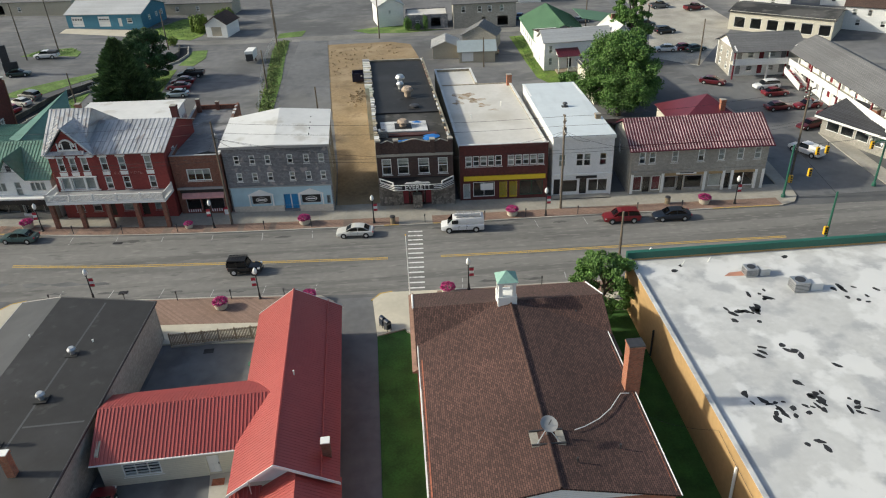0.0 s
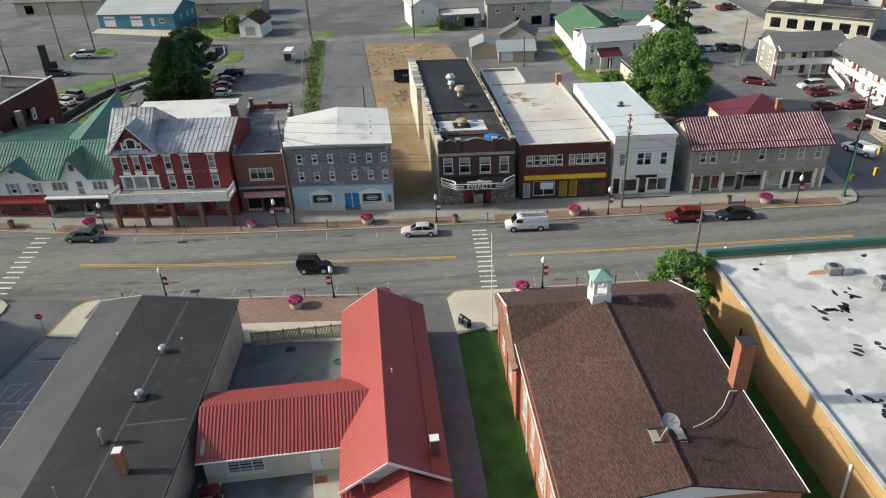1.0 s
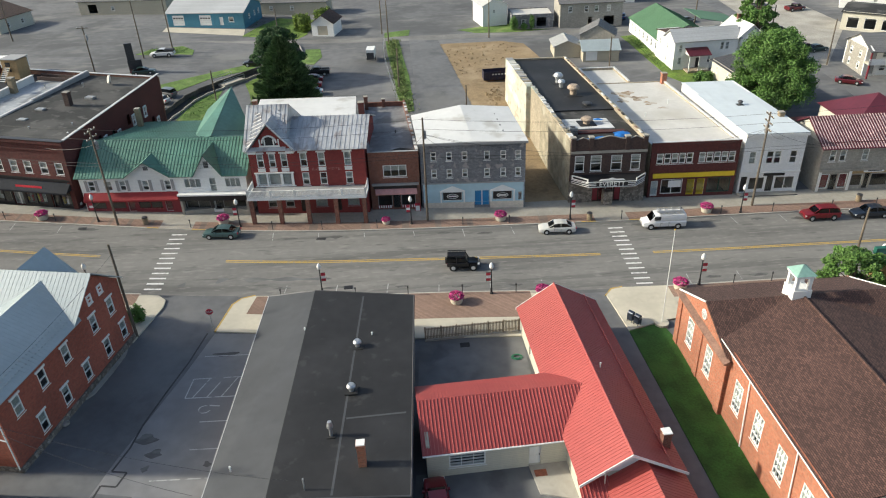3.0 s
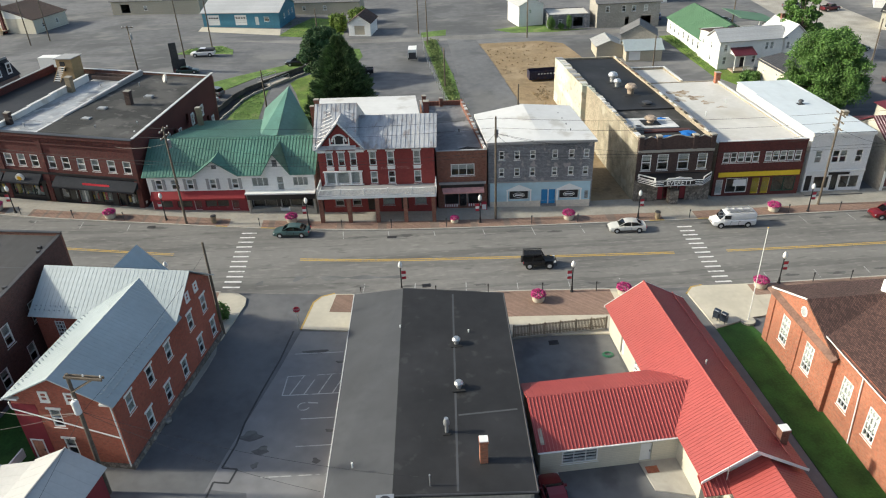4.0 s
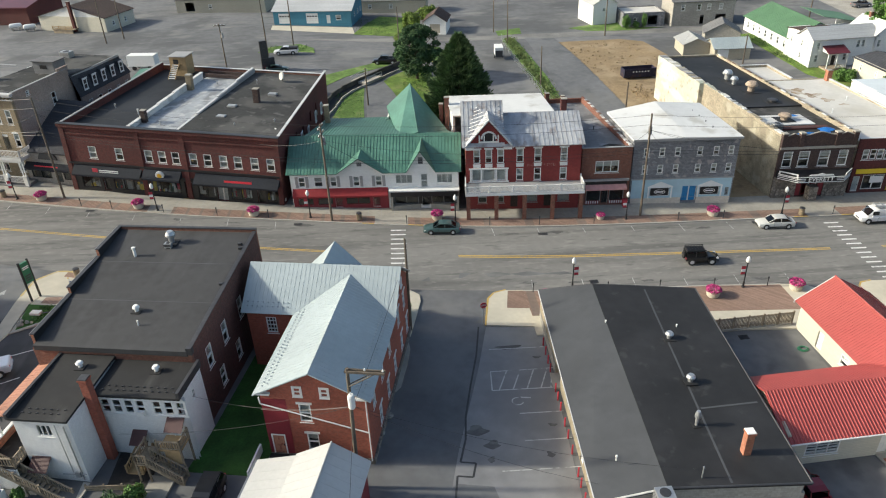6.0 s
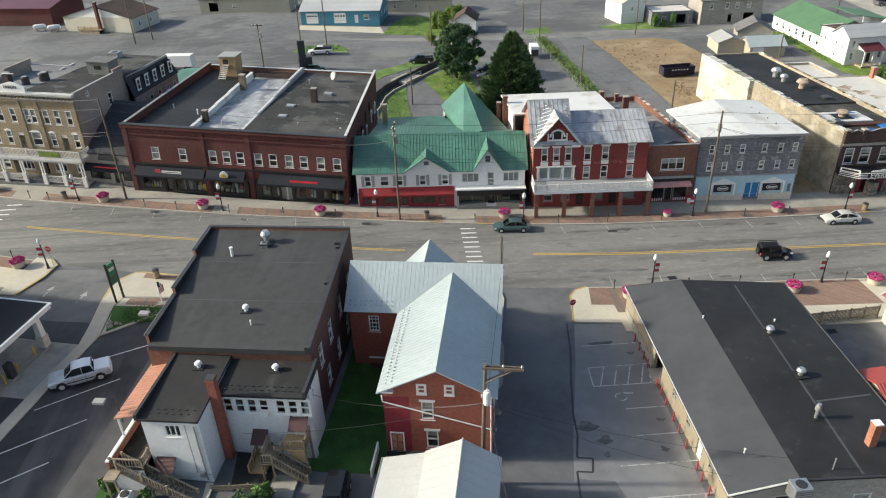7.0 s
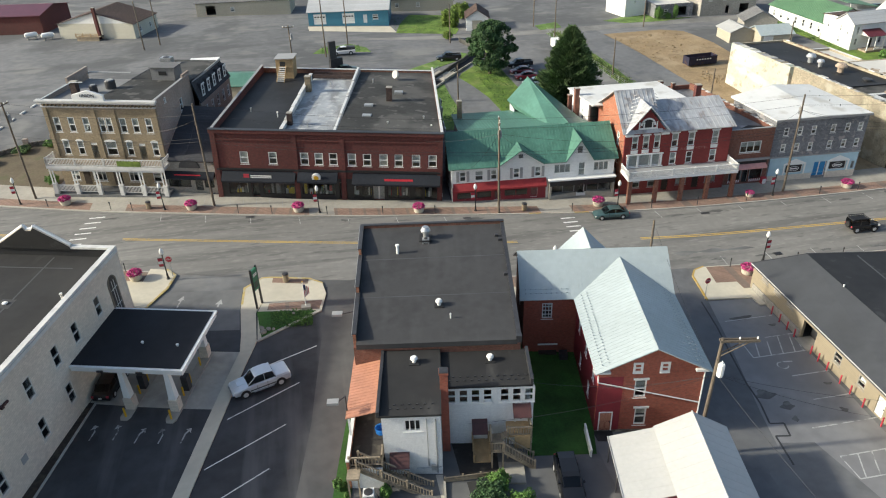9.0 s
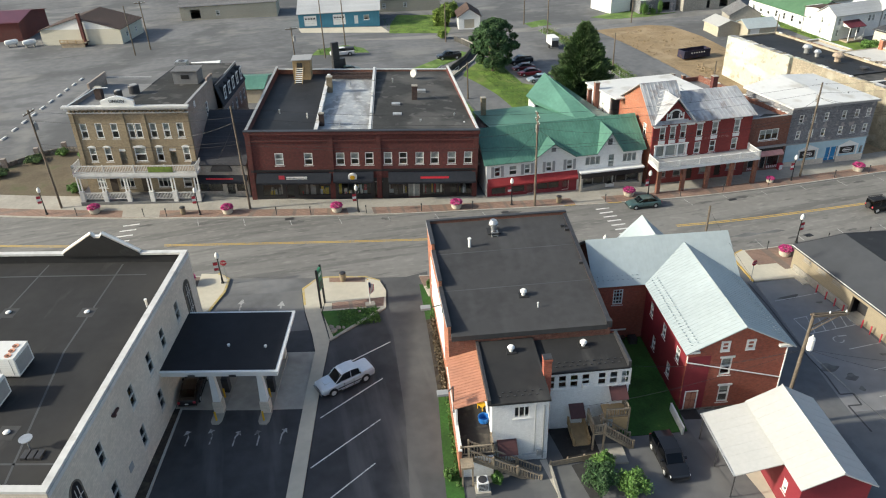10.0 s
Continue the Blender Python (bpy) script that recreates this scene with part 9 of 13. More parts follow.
        f = [(p[0] - d.y, p[1] + d.x), (q[0] - d.y, q[1] + d.x), (q[0] + d.y, q[1] - d.x), (p[0] + d.y, p[1] - d.x)]
        prism(bm, f, lambda x, y: h + 0.1 + 0.015 * (y - 50), lambda x, y: h + 0.162 + 0.015 * (y - 50))
        part("roof_seam", bm, M["membrane_grey"], r)
    for x, y in ((-32.3, 53.9), (-32.6, 47.8)):
        roof_vent(r, x, y, h + 0.2, 0.32, 0.75, "metal")
    roof_vent(r, -34.0, 42.8, h + 0.05, 0.2, 1.5, "metal")
    chimney(r, -31.4, 39.6, h - 0.1, h + 2.3, 0.6, "brick_orange", cap="white")
    for x, y in ((-41.4, 39.9), (-31.0, 55.5), (-37.5, 57)):
        pipe_vent(r, x, y, h + 0.05, 0.06, 0.35)
    pipe_vent(r, -35.6, 37.6, h, 0.05, 1.0, "metal")
    hvac(r, -38.9, 36.2, h - 1.0, 1.3, 1.1, 1.4)
    hvac(r, -30.2, 35.2, 2.4, 1.2, 0.9, 0.9)
    # brick ledge and posts on the car park side
    a, b = Vector(pts[3]), Vector(pts[0])
    u = (b - a).normalized()
    nrm = Vector((u.y, -u.x))
    rz = math.degrees(math.atan2(u.y, u.x))
    part("brick_ledge", box(bm_new(), 0.5, 9.6, -0.12, -0.02, DOWN, 1.0), M["block_tan"], r, at=pose(a.x, a.y, 0, 0, 0, rz))
    for k in (5.3, 6.8, 8.2, 9.5, 12.4, 13.6, 15.0, 17.0, 18.5, 20.3, 22.8, 23.9, 25.4):
        part("red_post", tube(bm_new(), (k, -0.5, DOWN), (k, -0.5, 1.1), 0.075, 8), M["banner_red"], r, at=pose(a.x, a.y, 0, 0, 0, rz))


def brick_house():
    r = thing("house", "red-orange brick house with a blue-grey metal roof and white windows", "house", pose(-69.0, 46.9, 0.95, 0, 0, -11.3))
    w, d, h = 8.9, 11.4, 7.2
    fx0, f0, f1, eh, pk = -5.2, 11.0, 18.6, 7.2, 10.2
    att = [(3.2, 6.9, 0.65, 0.9, "hood"), (5.45, 6.9, 0.65, 0.9, "hood")]
    wall(r, pose(0, 0, 0), w, -1.2, h, "brick_house", [(3.6, 4.1, 1.0, 1.9, "hood"), (3.9, 0.9, 1.0, 1.9, "hood"), (0.9, 0.3, 1.0, 2.1, "none")])
    part("painted_strip", box(bm_new(), -0.02, 2.1, -0.03, 0, -1.2, 6.4), M["maroon"], r, "maroon painted brickwork")
    door(r, pose(0.9, -0.05, 0.3), 1.0, 2.1, "roof_copper")
    east = [(1.8, 4.4, 1.0, 1.8, "hood"), (5.2, 4.4, 1.0, 1.8, "hood"), (8.6, 4.4, 1.0, 1.8, "hood"), (13.2, 4.4, 1.0, 1.8, "hood"), (16.2, 4.4, 1.0, 1.8, "hood"), (3.6, 0.9, 1.0, 1.9, "hood"), (7.0, 0.9, 1.0, 1.9, "hood"), (10.4, 0.9, 1.0, 1.9, "hood"), (14.0, 0.9, 1.0, 1.9, "hood"), (17.0, 0.9, 1.0, 1.9, "hood")]
    wall(r, pose(w, 0.3, 0, 0, 0, 90), f1 - 0.6, -1.2, h, "brick_house", east)
    wall(r, pose(0, f0, 0, 0, 0, -90), f0 - 0.3, -1.2, h, "maroon", [(2.0, 4.4, 0.8, 1.5), (5.5, 4.4, 0.8, 1.5), (9.0, 4.4, 0.8, 1.5), (3.5, 1.4, 0.8, 1.5), (7.5, 1.4, 0.8, 1.5)])
    wall(r, pose(fx0, f0, 0), -fx0, -1.2, eh, "brick_house", [(2.3, 4.6, 1.0, 1.8, "grid")])
    wall(r, pose(fx0, f1 - 0.3, 0, 0, 0, -90), f1 - f0 - 0.6, -1.2, eh, "brick_brown", [(3.5, 4.2, 1.0, 1.8)])
    wall(r, pose(w, f1, 0, 0, 0, 180), w - fx0, -1.2, eh, "brick_house", [(u, z, 1.0, 1.9, "hood") for u in (1.8, 4.6, 7.4, 10.2, 12.6) for z in (4.1, 0.9)])
    part("stone_base", box(bm_new(), -0.05, w + 0.14, -0.1, 0, -1.2, 0.35), M["stone"], r)
    part("stone_base", box(bm_new(), w, w + 0.14, 0, f1, -1.2, 0.35), M["stone"], r)
    m = w / 2 + 0.05
    gable_wall(r, [(0, h - 0.02), (w, h - 0.02), (m, 9.35)], 0.3, "brick_house", pose(0, 0, 0))
    for u, z, a, b, s in att:
        window(r, pose(u, -0.02, z), a, b, "hung", "white", 0)
    for u in (0.35, w - 0.35):
        part("cornice_return", box(bm_new(), u - 0.55, u + 0.55, -0.3, 0, h - 0.25, h - 0.05), M["white"], r)
    pkm = 9.65
    ov = 0.45
    yr = (f0 + f1) / 2
    # small snow guards in two rows above the eaves
    for k in (0.12, 0.2):
        for i in range(9):
            y, z = f0 - 0.45 + (yr - f0 + 0.45) * k, eh - 0.1 + (pk - eh + 0.1) * k + 0.1
            part("snow_guard", box(bm_new(), fx0 + 0.1 + i * 0.5, fx0 + 0.2 + i * 0.5, y - 0.04, y + 0.04, z - 0.05, z + 0.05), M["roof_rib2"], r)
    ym = yr - (pk - pkm) / (pk - eh) * (yr - f0)
    slope(r, [(-ov, f0 - 0.1, h - 0.1), (-ov, -0.5, h - 0.1), (m, -0.5, pkm), (m, yr - 0.3, pkm)], 0.1, "roof_blue", rib=0.42, rib_h=0.015, rib_w=0.03)
    slope(r, [(w + ov, -0.5, h - 0.1), (w + ov, f0 + 0.6, h - 0.1), (m, yr - 0.3, pkm), (m, -0.5, pkm)], 0.1, "roof_blue", rib=0.42, rib_h=0.015, rib_w=0.03)
    slope(r, [(fx0 - 0.4, f0 - 0.45, eh - 0.1), (w + 0.4, f0 - 0.45, eh - 0.1), (w + 0.4, yr, pk), (fx0 - 0.4, yr, pk)], 0.1, "roof_blue", rib=0.42, rib_h=0.015, rib_w=0.03)
    slope(r, [(w + 0.4, f1 + 0.45, eh - 0.1), (fx0 - 0.4, f1 + 0.45, eh - 0.1), (fx0 - 0.4, yr, pk), (w + 0.4, yr, pk)], 0.1, "roof_blue", rib=0.42, rib_h=0.015, rib_w=0.03)
    gable_wall(r, [(0, eh - 0.02), (f1 - f0, eh - 0.02), ((f1 - f0) / 2, pk - 0.2)], 0.3, "brick_house", pose(w, f0, 0, 0, 0, 90))
    window(r, pose(w + 0.02, yr - 0.9, 7.4, 0, 0, 90), 0.6, 0.8, "hung", "white", 0)
    window(r, pose(w + 0.02, yr + 0.9, 7.4, 0, 0, 90), 0.6, 0.8, "hung", "white", 0)
    gable_wall(r, [(0, eh - 0.02), (f1 - f0, eh - 0.02), ((f1 - f0) / 2, pk - 0.2)], 0.3, "brick_brown", pose(fx0, f1, 0, 0, 0, -90))
    # street-side gable
    gx_, gw, gp = 1.7, 2.8, 10.3
    gable_wall(r, [(gx_ - gw, eh), (gx_ + gw, eh), (gx_, gp - 0.2)], 0.3, "siding_white", pose(2 * gx_, f1 + 0.1, 0, 0, 0, 180))
    for s in (-1, 1):
        slope(r, [(gx_ + s * (gw + 0.3), f1 + 0.5, eh - 0.15), (gx_ + s * (gw + 0.3), f1 - 0.3, eh + 0.4), (gx_, yr, gp), (gx_, f1 + 0.5, gp)], 0.1, "roof_blue")
    # two rows of small studs above each long eave
    stud = mesh_of("snow_guard", box(bm_new(), -0.05, 0.05, -0.05, 0.05, 0, 0.07), M["roof_rib2"])
    for row in (0.7, 1.2):
        for i in range(24):
            for x in (-ov + row, w + ov - row):
                z = h - 0.1 + row * (pkm - h + 0.1) / (m + ov) + 0.06
                part("snow_guard", stud, None, r, at=pose(x, 0.2 + i * 0.45, z))
    bm = bm_new()
    tube(bm, (-0.1, -0.12, 6.6), (-0.05, -0.12, 5.9), 0.06, 6)
    tube(bm, (-0.05, -0.12, 5.9), (w - 0.1, -0.12, 3.4), 0.06, 6)
    tube(bm, (w - 0.1, -0.12, h - 0.2), (w - 0.1, -0.12, 0.2), 0.06, 6)
    part("downpipe", bm, M["white"], r)
    hvac(r, -1.2, f0 - 0.9, 0.1, 0.8, 0.8, 0.9, material="metal_dark")
    part("cellar_hatch", box(bm_new(), -3.6, -1.8, f0 - 0.5, f0, 0.1, 0.6), M["wood_dark"], r)
    part("hatch_lintel", box(bm_new(), -3.7, -1.7, f0 - 0.08, f0, 1.3, 1.45), M["white"], r)
    # cellar stair and its white side wall
    part("cellar_wall", box(bm_new(), -0.9, -0.75, -3.2, -0.1, -1.2, 1.3), M["white"], r)
    part("stair_landing", box(bm_new(), -0.7, 1.6, -1.3, -0.1, -1.2, 0.28), M["membrane"], r)
    part("stair_landing", box(bm_new(), -0.7, 0.6, -3.6, -1.3, -1.2, 0.2), M["concrete"], r)


def garage():
    r = thing("garage", "maroon garage with a white metal roof and open lean-to", "garage", pose(-67.55, 33.53, 1.0, 0, 0, -12.0))
    w, d, h, pk = 5.3, 8.8, 4.1, 5.65
    four_walls(r, w, d, -1.2, h, "maroon", W=[(6.6, 1.6, 0.6, 1.2)], S=[(2.65, 0.1, 2.8, 2.4, "none")])
    part("garage_door", box(bm_new(), 1.25, 4.05, 0.05, 0.12, 0.0, 2.5), M["white"], r)
    m = w / 2
    for v in (0.0, d - 0.3):
        gable_wall(r, [(0, h - 0.02), (w, h - 0.02), (m, pk - 0.15)], 0.3, "maroon", pose(0, v, 0))
    slope(r, [(-0.3, d + 0.4, h + 0.1), (-0.3, -0.3, h + 0.1), (m, -0.3, pk), (m, d + 0.5, pk)], 0.1, "roof_shed", rib=0.9, rib_h=0.012)
    slope(r, [(w + 0.35, -0.3, h - 0.1), (w + 0.35, d + 0.4, h - 0.1), (m, d + 0.5, pk), (m, -0.3, pk)], 0.1, "roof_shed", rib=0.9, rib_h=0.012)
    part("ridge_cap", tube(bm_new(), (m, -0.3, pk + 0.06), (m, d + 0.5, pk + 0.06), 0.07, 6), M["roof_shed"], r)
    slope(r, [(-3.8, d + 0.55, 3.0), (-3.8, d - 6.3, 3.0), (-0.05, d - 6.3, 3.95), (-0.05, d + 0.55, 3.95)], 0.08, "roof_shed", name="lean_to_roof", rib=0.9, rib_h=0.012)
    part("gutter", tube(bm_new(), (-3.85, d - 6.3, 2.98), (-3.85, d + 0.55, 2.98), 0.07, 6), M["metal"], r)
    for y in (d - 6.1, d - 2.9, d + 0.3):
        part("lean_to_post", tube(bm_new(), (-3.65, y, -1.2), (-3.65, y, 2.95), 0.06, 6), M["metal_dark"], r)
    part("lean_to_floor", prism(bm_new(), [(-3.9, d - 7.6), (0, d - 7.6), (0, d + 0.4), (-3.9, d + 0.4)], -1.2, 0.15), M["cream"], r)


def long_black_building():
    r = thing("shop_building", "two-storey brick shop with a sloping black roof and white rear additions", "building", pose(-88.9, 53.0, 2.0, 0, 0, -10.6))
    w, d = 14.3, 17.4
    hf, hb = 10.1, 8.0
    side = [(2.5, 4.2, 1.1, 2.2), (6.0, 4.2, 1.1, 2.2), (10, 4.2, 1.1, 2.2), (14, 4.2, 1.1, 2.2), (4, 0.8, 1.1, 2.0), (8, 0.8, 1.1, 2.0), (12, 0.8, 1.1, 2.0)]
    sk = 0.6  # the west wall leans out towards the street
    wall(r, pose(w, d, 0, 0, 0, 180), w + sk, -1.6, hf, "brick_brown", [(3, 0.6, 3, 2.2, "shop"), (12, 0.6, 3, 2.2, "shop"), (3, 5, 1.1, 1.9), (7.5, 5, 1.1, 1.9), (12, 5, 1.1, 1.9)])
    wall(r, pose(w, 0.3, 0, 0, 0, 90), d - 0.6, -1.6, hb - 0.4, "brick_umber", side)
    wall(r, pose(-sk, d - 0.3, 0, 0, 0, -90 + math.degrees(math.atan2(sk, d - 0.6))), d - 0.6, -1.6, hb - 0.4, "brick_orange", [(3, 4.2, 1.0, 1.7), (9, 4.2, 1.0, 1.7)])
    wall(r, pose(0, 0, 0), w, -1.6, hb - 0.4, "brick_brown")

    def wx(y):
        return -sk * (y - 0.3) / (d - 0.6)

    # west wall steps up with the roof, the east one slopes with it
    for y0, y1, zt in ((0.3, 6.6, 8.75), (6.6, 12.3, 9.4), (12.3, d - 0.3, 10.1)):
        for nm, a, b, z0, z1, mt in (("stepped_parapet", 0, 0.26, hb - 0.4, zt, "brick_orange"), ("coping", -0.06, 0.32, zt, zt + 0.07, "metal_dark"), ("coping_edge", -0.1, -0.06, zt - 0.1, zt + 0.09, "trim_grey"), ("parapet_lining", 0.26, 0.3, hb - 0.3, zt - 0.004, "membrane")):
            part(nm, prism(bm_new(), [(wx(y0) + a, y0), (wx(y0) + b, y0), (wx(y1) + b, y1), (wx(y1) + a, y1)], z0, z1), M[mt], r)
    top = lambda x, y: hb + 0.12 + 0.105 * y
    part("sloped_parapet", prism(bm_new(), [(w - 0.3, 0.3), (w, 0.3), (w, d - 0.3), (w - 0.3, d - 0.3)], hb - 0.4, top), M["brick_umber"], r)
    part("coping", prism(bm_new(), [(w - 0.34, 0.0), (w + 0.06, 0.0), (w + 0.06, d), (w - 0.34, d)], top, lambda x, y: top(x, y) + 0.07), M["metal_dark"], r)
    part("parapet_end", box(bm_new(), w - 0.4, w + 0.1, -0.1, 0.35, hb - 0.4, hb + 0.28), M["metal_dark"], r)
    part("coping", box(bm_new(), -sk - 0.04, w + 0.04, d - 0.34, d + 0.04, hf, hf + 0.08), M["metal_dark"], r)
    bm = prism(bm_new(), [(0.26, -0.15), (w - 0.3, -0.15), (w - 0.3, d - 0.3), (0.26 - sk, d - 0.3)], lambda x, y: hb - 0.5 + 0.105 * y, lambda x, y: hb + 0.105 * y)
    part("roof", bm, M["tar_grey"], r, "dark grey membrane with faint seams")
    for y in (5.9, 11.6):
        part("roof_seam", prism(bm_new(), [(0.1, y), (w - 0.4, y + 0.1), (w - 0.4, y + 0.2), (0.1, y + 0.1)], lambda x, y: hb + 0.105 * y - 0.05, lambda x, y: hb + 0.105 * y + 0.01), M["membrane_grey"], r)
    for x, y in ((w - 0.5, 8.6), (w - 0.6, 14.2), (w - 0.9, 14.9)):
        part("roof_drain", box(bm_new(), x - 0.18, x + 0.18, y - 0.14, y + 0.14, hb + 0.105 * y, hb + 0.105 * y + 0.25), M["metal_dark"], r)
    roof_vent(r, 7.4, 4.6, hb + 0.48, 0.25, 0.65, "white")
    pipe_vent(r, 8.4, 2.8, hb + 0.3, 0.06, 0.4)
    pipe_vent(r, 3.4, 12.6, hb + 1.3, 0.14, 0.9, "white")
    v = roof_vent(r, 6.2, 15.0, hb + 1.6, 0.4, 1.3, "metal")
    hvac(r, 6.2, 14.2, hb + 1.5, 0.7, 0.5, 0.5)
    part("painted_panel", prism(bm_new(), [(wx(3.6) - 0.02, 3.6), (wx(3.6), 3.6), (wx(14.4), 14.4), (wx(14.4) - 0.02, 14.4)], 2.4, 7.5), M["white_brick"], r, "large whitewashed patch on the brick")
    # annexes
    za, zb = 6.7, 6.35
    ax0, ax1, ay = 2.7, 7.3, -7.4
    bx1, by = 14.7, -4.0
    wall(r, pose(ax0, ay, 0), ax1 - ax0, -1.6, za, "white_brick", [(2.4, 5.0, 1.3, 1.2, "triple")])
    wall(r, pose(ax1, ay + 0.3, 0, 0, 0, 90), -ay - 0.3, -1.6, za, "white_brick")
    wall(r, pose(ax0, 0, 0, 0, 0, -90), -ay - 0.3, -1.6, za, "white_brick", [(2, 4.4, 0.9, 1.3)])
    part("roof", prism(bm_new(), [(ax0 - 0.15, ay - 0.2), (ax1 + 0.1, ay - 0.2), (ax1 + 0.1, 0.1), (ax0 - 0.15, 0.1)], lambda x, y: za - 0.05 + 0.04 * (y - ay), lambda x, y: za + 0.15 + 0.04 * (y - ay)), M["tar_smooth"], r, "black flat roof of the annex")
    part("roof_edge", box(bm_new(), ax0 - 0.35, ax0 - 0.1, ay - 0.2, 0.1, za, za + 0.55), M["metal_dark"], r)
    wall(r, pose(ax1 + 0.3, by, 0), bx1 - ax1 - 0.3, -1.6, zb, "white_brick", [(u, 4.55, 0.8, 1.45, "hung", "white", 0) for u in (0.6, 1.6, 2.6, 3.6, 5.0, 6.0, 7.0)])
    wall(r, pose(bx1, by + 0.3, 0, 0, 0, 90), -by - 0.3, -1.6, zb, "white_brick", [(1.9, 4.6, 0.5, 0.9)])
    part("roof", prism(bm_new(), [(ax1 + 0.1, by - 0.25), (bx1 + 0.15, by - 0.25), (bx1 + 0.15, 0.1), (ax1 + 0.1, 0.1)], lambda x, y: zb + 0.02 + 0.05 * (y - by), lambda x, y: zb + 0.22 + 0.05 * (y - by)), M["tar_smooth"], r, "black flat roof of the annex")
    part("roof_edge", box(bm_new(), bx1 - 0.05, bx1 + 0.2, by - 0.25, 0, zb + 0.1, zb + 0.8), M["metal_dark"], r)
    roof_vent(r, 5.2, -1.6, za + 0.4, 0.25, 0.6, "white")
    roof_vent(r, 11.6, -1.2, zb + 0.35, 0.25, 0.6, "white")
    chimney(r, ax1 + 0.35, by - 0.6, -1.2, 8.7, 0.65, "brick_house", cap="metal_dark")
    guard = mesh_of("snow_guard", box(bm_new(), -0.07, 0.07, -0.05, 0.05, 0, 0.08), M["metal_dark"])
    for x0, n_, y0, z0, k in ((ax0 + 0.7, 6, ay + 0.5, za + 0.17, 0.04), (ax1 + 0.8, 12, by + 0.4, zb + 0.25, 0.05)):
        for row in range(2):
            for i in range(n_):
                part("snow_guard", guard, None, r, at=pose(x0 + i * 0.6 + row * 0.3, y0 + row * 0.45, z0 + row * 0.45 * k))
    part("window_unit", box(bm_new(), ax1 + 3.6, ax1 + 4.2, by - 0.35, by, 4.6, 4.95), M["white"], r, "window air conditioner")
    # side porch: rusty metal roof over an upper deck
    slope(r, [(-0.25, 1.6, 5.6), (-0.25, -6.4, 5.6), (2.6, -6.4, 6.3), (2.6, 1.6, 6.3)], 0.08, "roof_copper", name="porch_roof", rib=0.35, rib_h=0.03)
    part("porch_deck", box(bm_new(), -0.1, 2.6, -8.8, 1.2, 2.6, 2.8), M["deck_dark"], r)
    part("porch_wall", box(bm_new(), -0.15, 0.05, -9.0, 1.2, -1.6, 3.5), M["brick_orange"], r)
    part("porch_rail", box(bm_new(), -0.2, 0.1, -9.0, 1.2, 3.5, 3.62), M["white"], r)
    part("porch_wall", box(bm_new(), 0.05, 2.6, -8.9, -8.7, -1.6, 2.6), M["white_brick"], r)
    part("porch_back", box(bm_new(), 0, 2.6, 1.2, 1.5, -1.6, 6.4), M["white"], r)
    for y in (-6.2, -2.5, 1.0):
        part("porch_post", box(bm_new(), -0.1, 0.05, y - 0.07, y + 0.07, 3.6, 5.6), M["white"], r)
    railing(r, (0.05, -8.75, 2.8), (2.6, -8.75, 2.8), 0.95, "wood", 2.5, 0.25)
    railing(r, (2.6, -8.75, 2.8), (2.6, -7.6, 2.8), 0.95, "wood", 1.2, 0.25)
    # long outside stair down to the yard, and the rear landing with a stair
    def stair(p0, p1, wd):
        p0, p1 = Vector(p0), Vector(p1)
        d_ = p1 - p0
        L = math.hypot(d_.x, d_.y)
        at = pose(*p0, 0, 0, math.degrees(math.atan2(d_.y, d_.x)))
        n_ = max(3, int(abs(d_.z) / 0.19))
        bm = bm_new()
        for s in (0.0, wd - 0.06):
            vs = [bm.verts.new((x, s + t, z + dz)) for x, z in ((0, 0), (L, d_.z)) for t in (0, 0.06) for dz in (-0.3, 0.0)]
            for q in ((0, 1, 3, 2), (4, 6, 7, 5), (0, 4, 5, 1), (2, 3, 7, 6), (1, 5, 7, 3), (0, 2, 6, 4)):
                bm.faces.new([vs[i] for i in q])
        st = part("stair_stringers", bm, M["wood"], r, at=at)
        for i in range(n_):
            x = L * (i + 0.2) / n_
            part("tread", box(bm_new(), x, x + L / n_ * 0.95, 0, wd, d_.z * (i + 0.5) / n_ - 0.05, d_.z * (i + 0.5) / n_), M["wood"], st)
        for s in (0.03, wd - 0.03):
            c = at @ Vector((0, s, 0))
            e = at @ Vector((L, s, d_.z))
            railing(r, c, e, 0.9, "wood", 2.0, 0.22)
    stair((0.6, -9.0, 2.75), (6.4, -9.6, -0.3), 1.0)
    part("stair_landing", box(bm_new(), -0.1, 0.9, -10.0, -8.8, 2.55, 2.75), M["wood"], r)
    for x, y in ((0.0, -9.9), (0.8, -9.9), (3.2, -9.3)):
        part("stair_post", box(bm_new(), x - 0.06, x + 0.06, y - 0.06, y + 0.06, -1.0, 2.6 if x < 1 else 1.3), M["wood"], r)
    # rear doors: an upper deck, a lower landing and a stair to the yard
    part("rear_landing", box(bm_new(), 12.7, 14.7, -5.7, -4.0, 2.2, 2.35), M["wood_new"], r)
    part("rear_landing", box(bm_new(), 11.3, 12.3, -6.9, -4.9, 1.75, 1.9), M["wood"], r)
    for i in range(2):
        part("tread", box(bm_new(), 12.3 + i * 0.2, 12.55 + i * 0.2, -5.7, -4.9, 1.98 + i * 0.14, 2.03 + i * 0.14), M["wood"], r)
    for x, y, z in ((12.75, -5.65, 3.3), (14.65, -5.65, 3.3), (14.65, -4.1, 3.3), (11.35, -6.85, 2.85), (12.25, -6.85, 2.85), (11.35, -4.95, 2.85)):
        part("landing_post", box(bm_new(), x - 0.07, x + 0.07, y - 0.07, y + 0.07, -1.0, z), M["wood"], r)
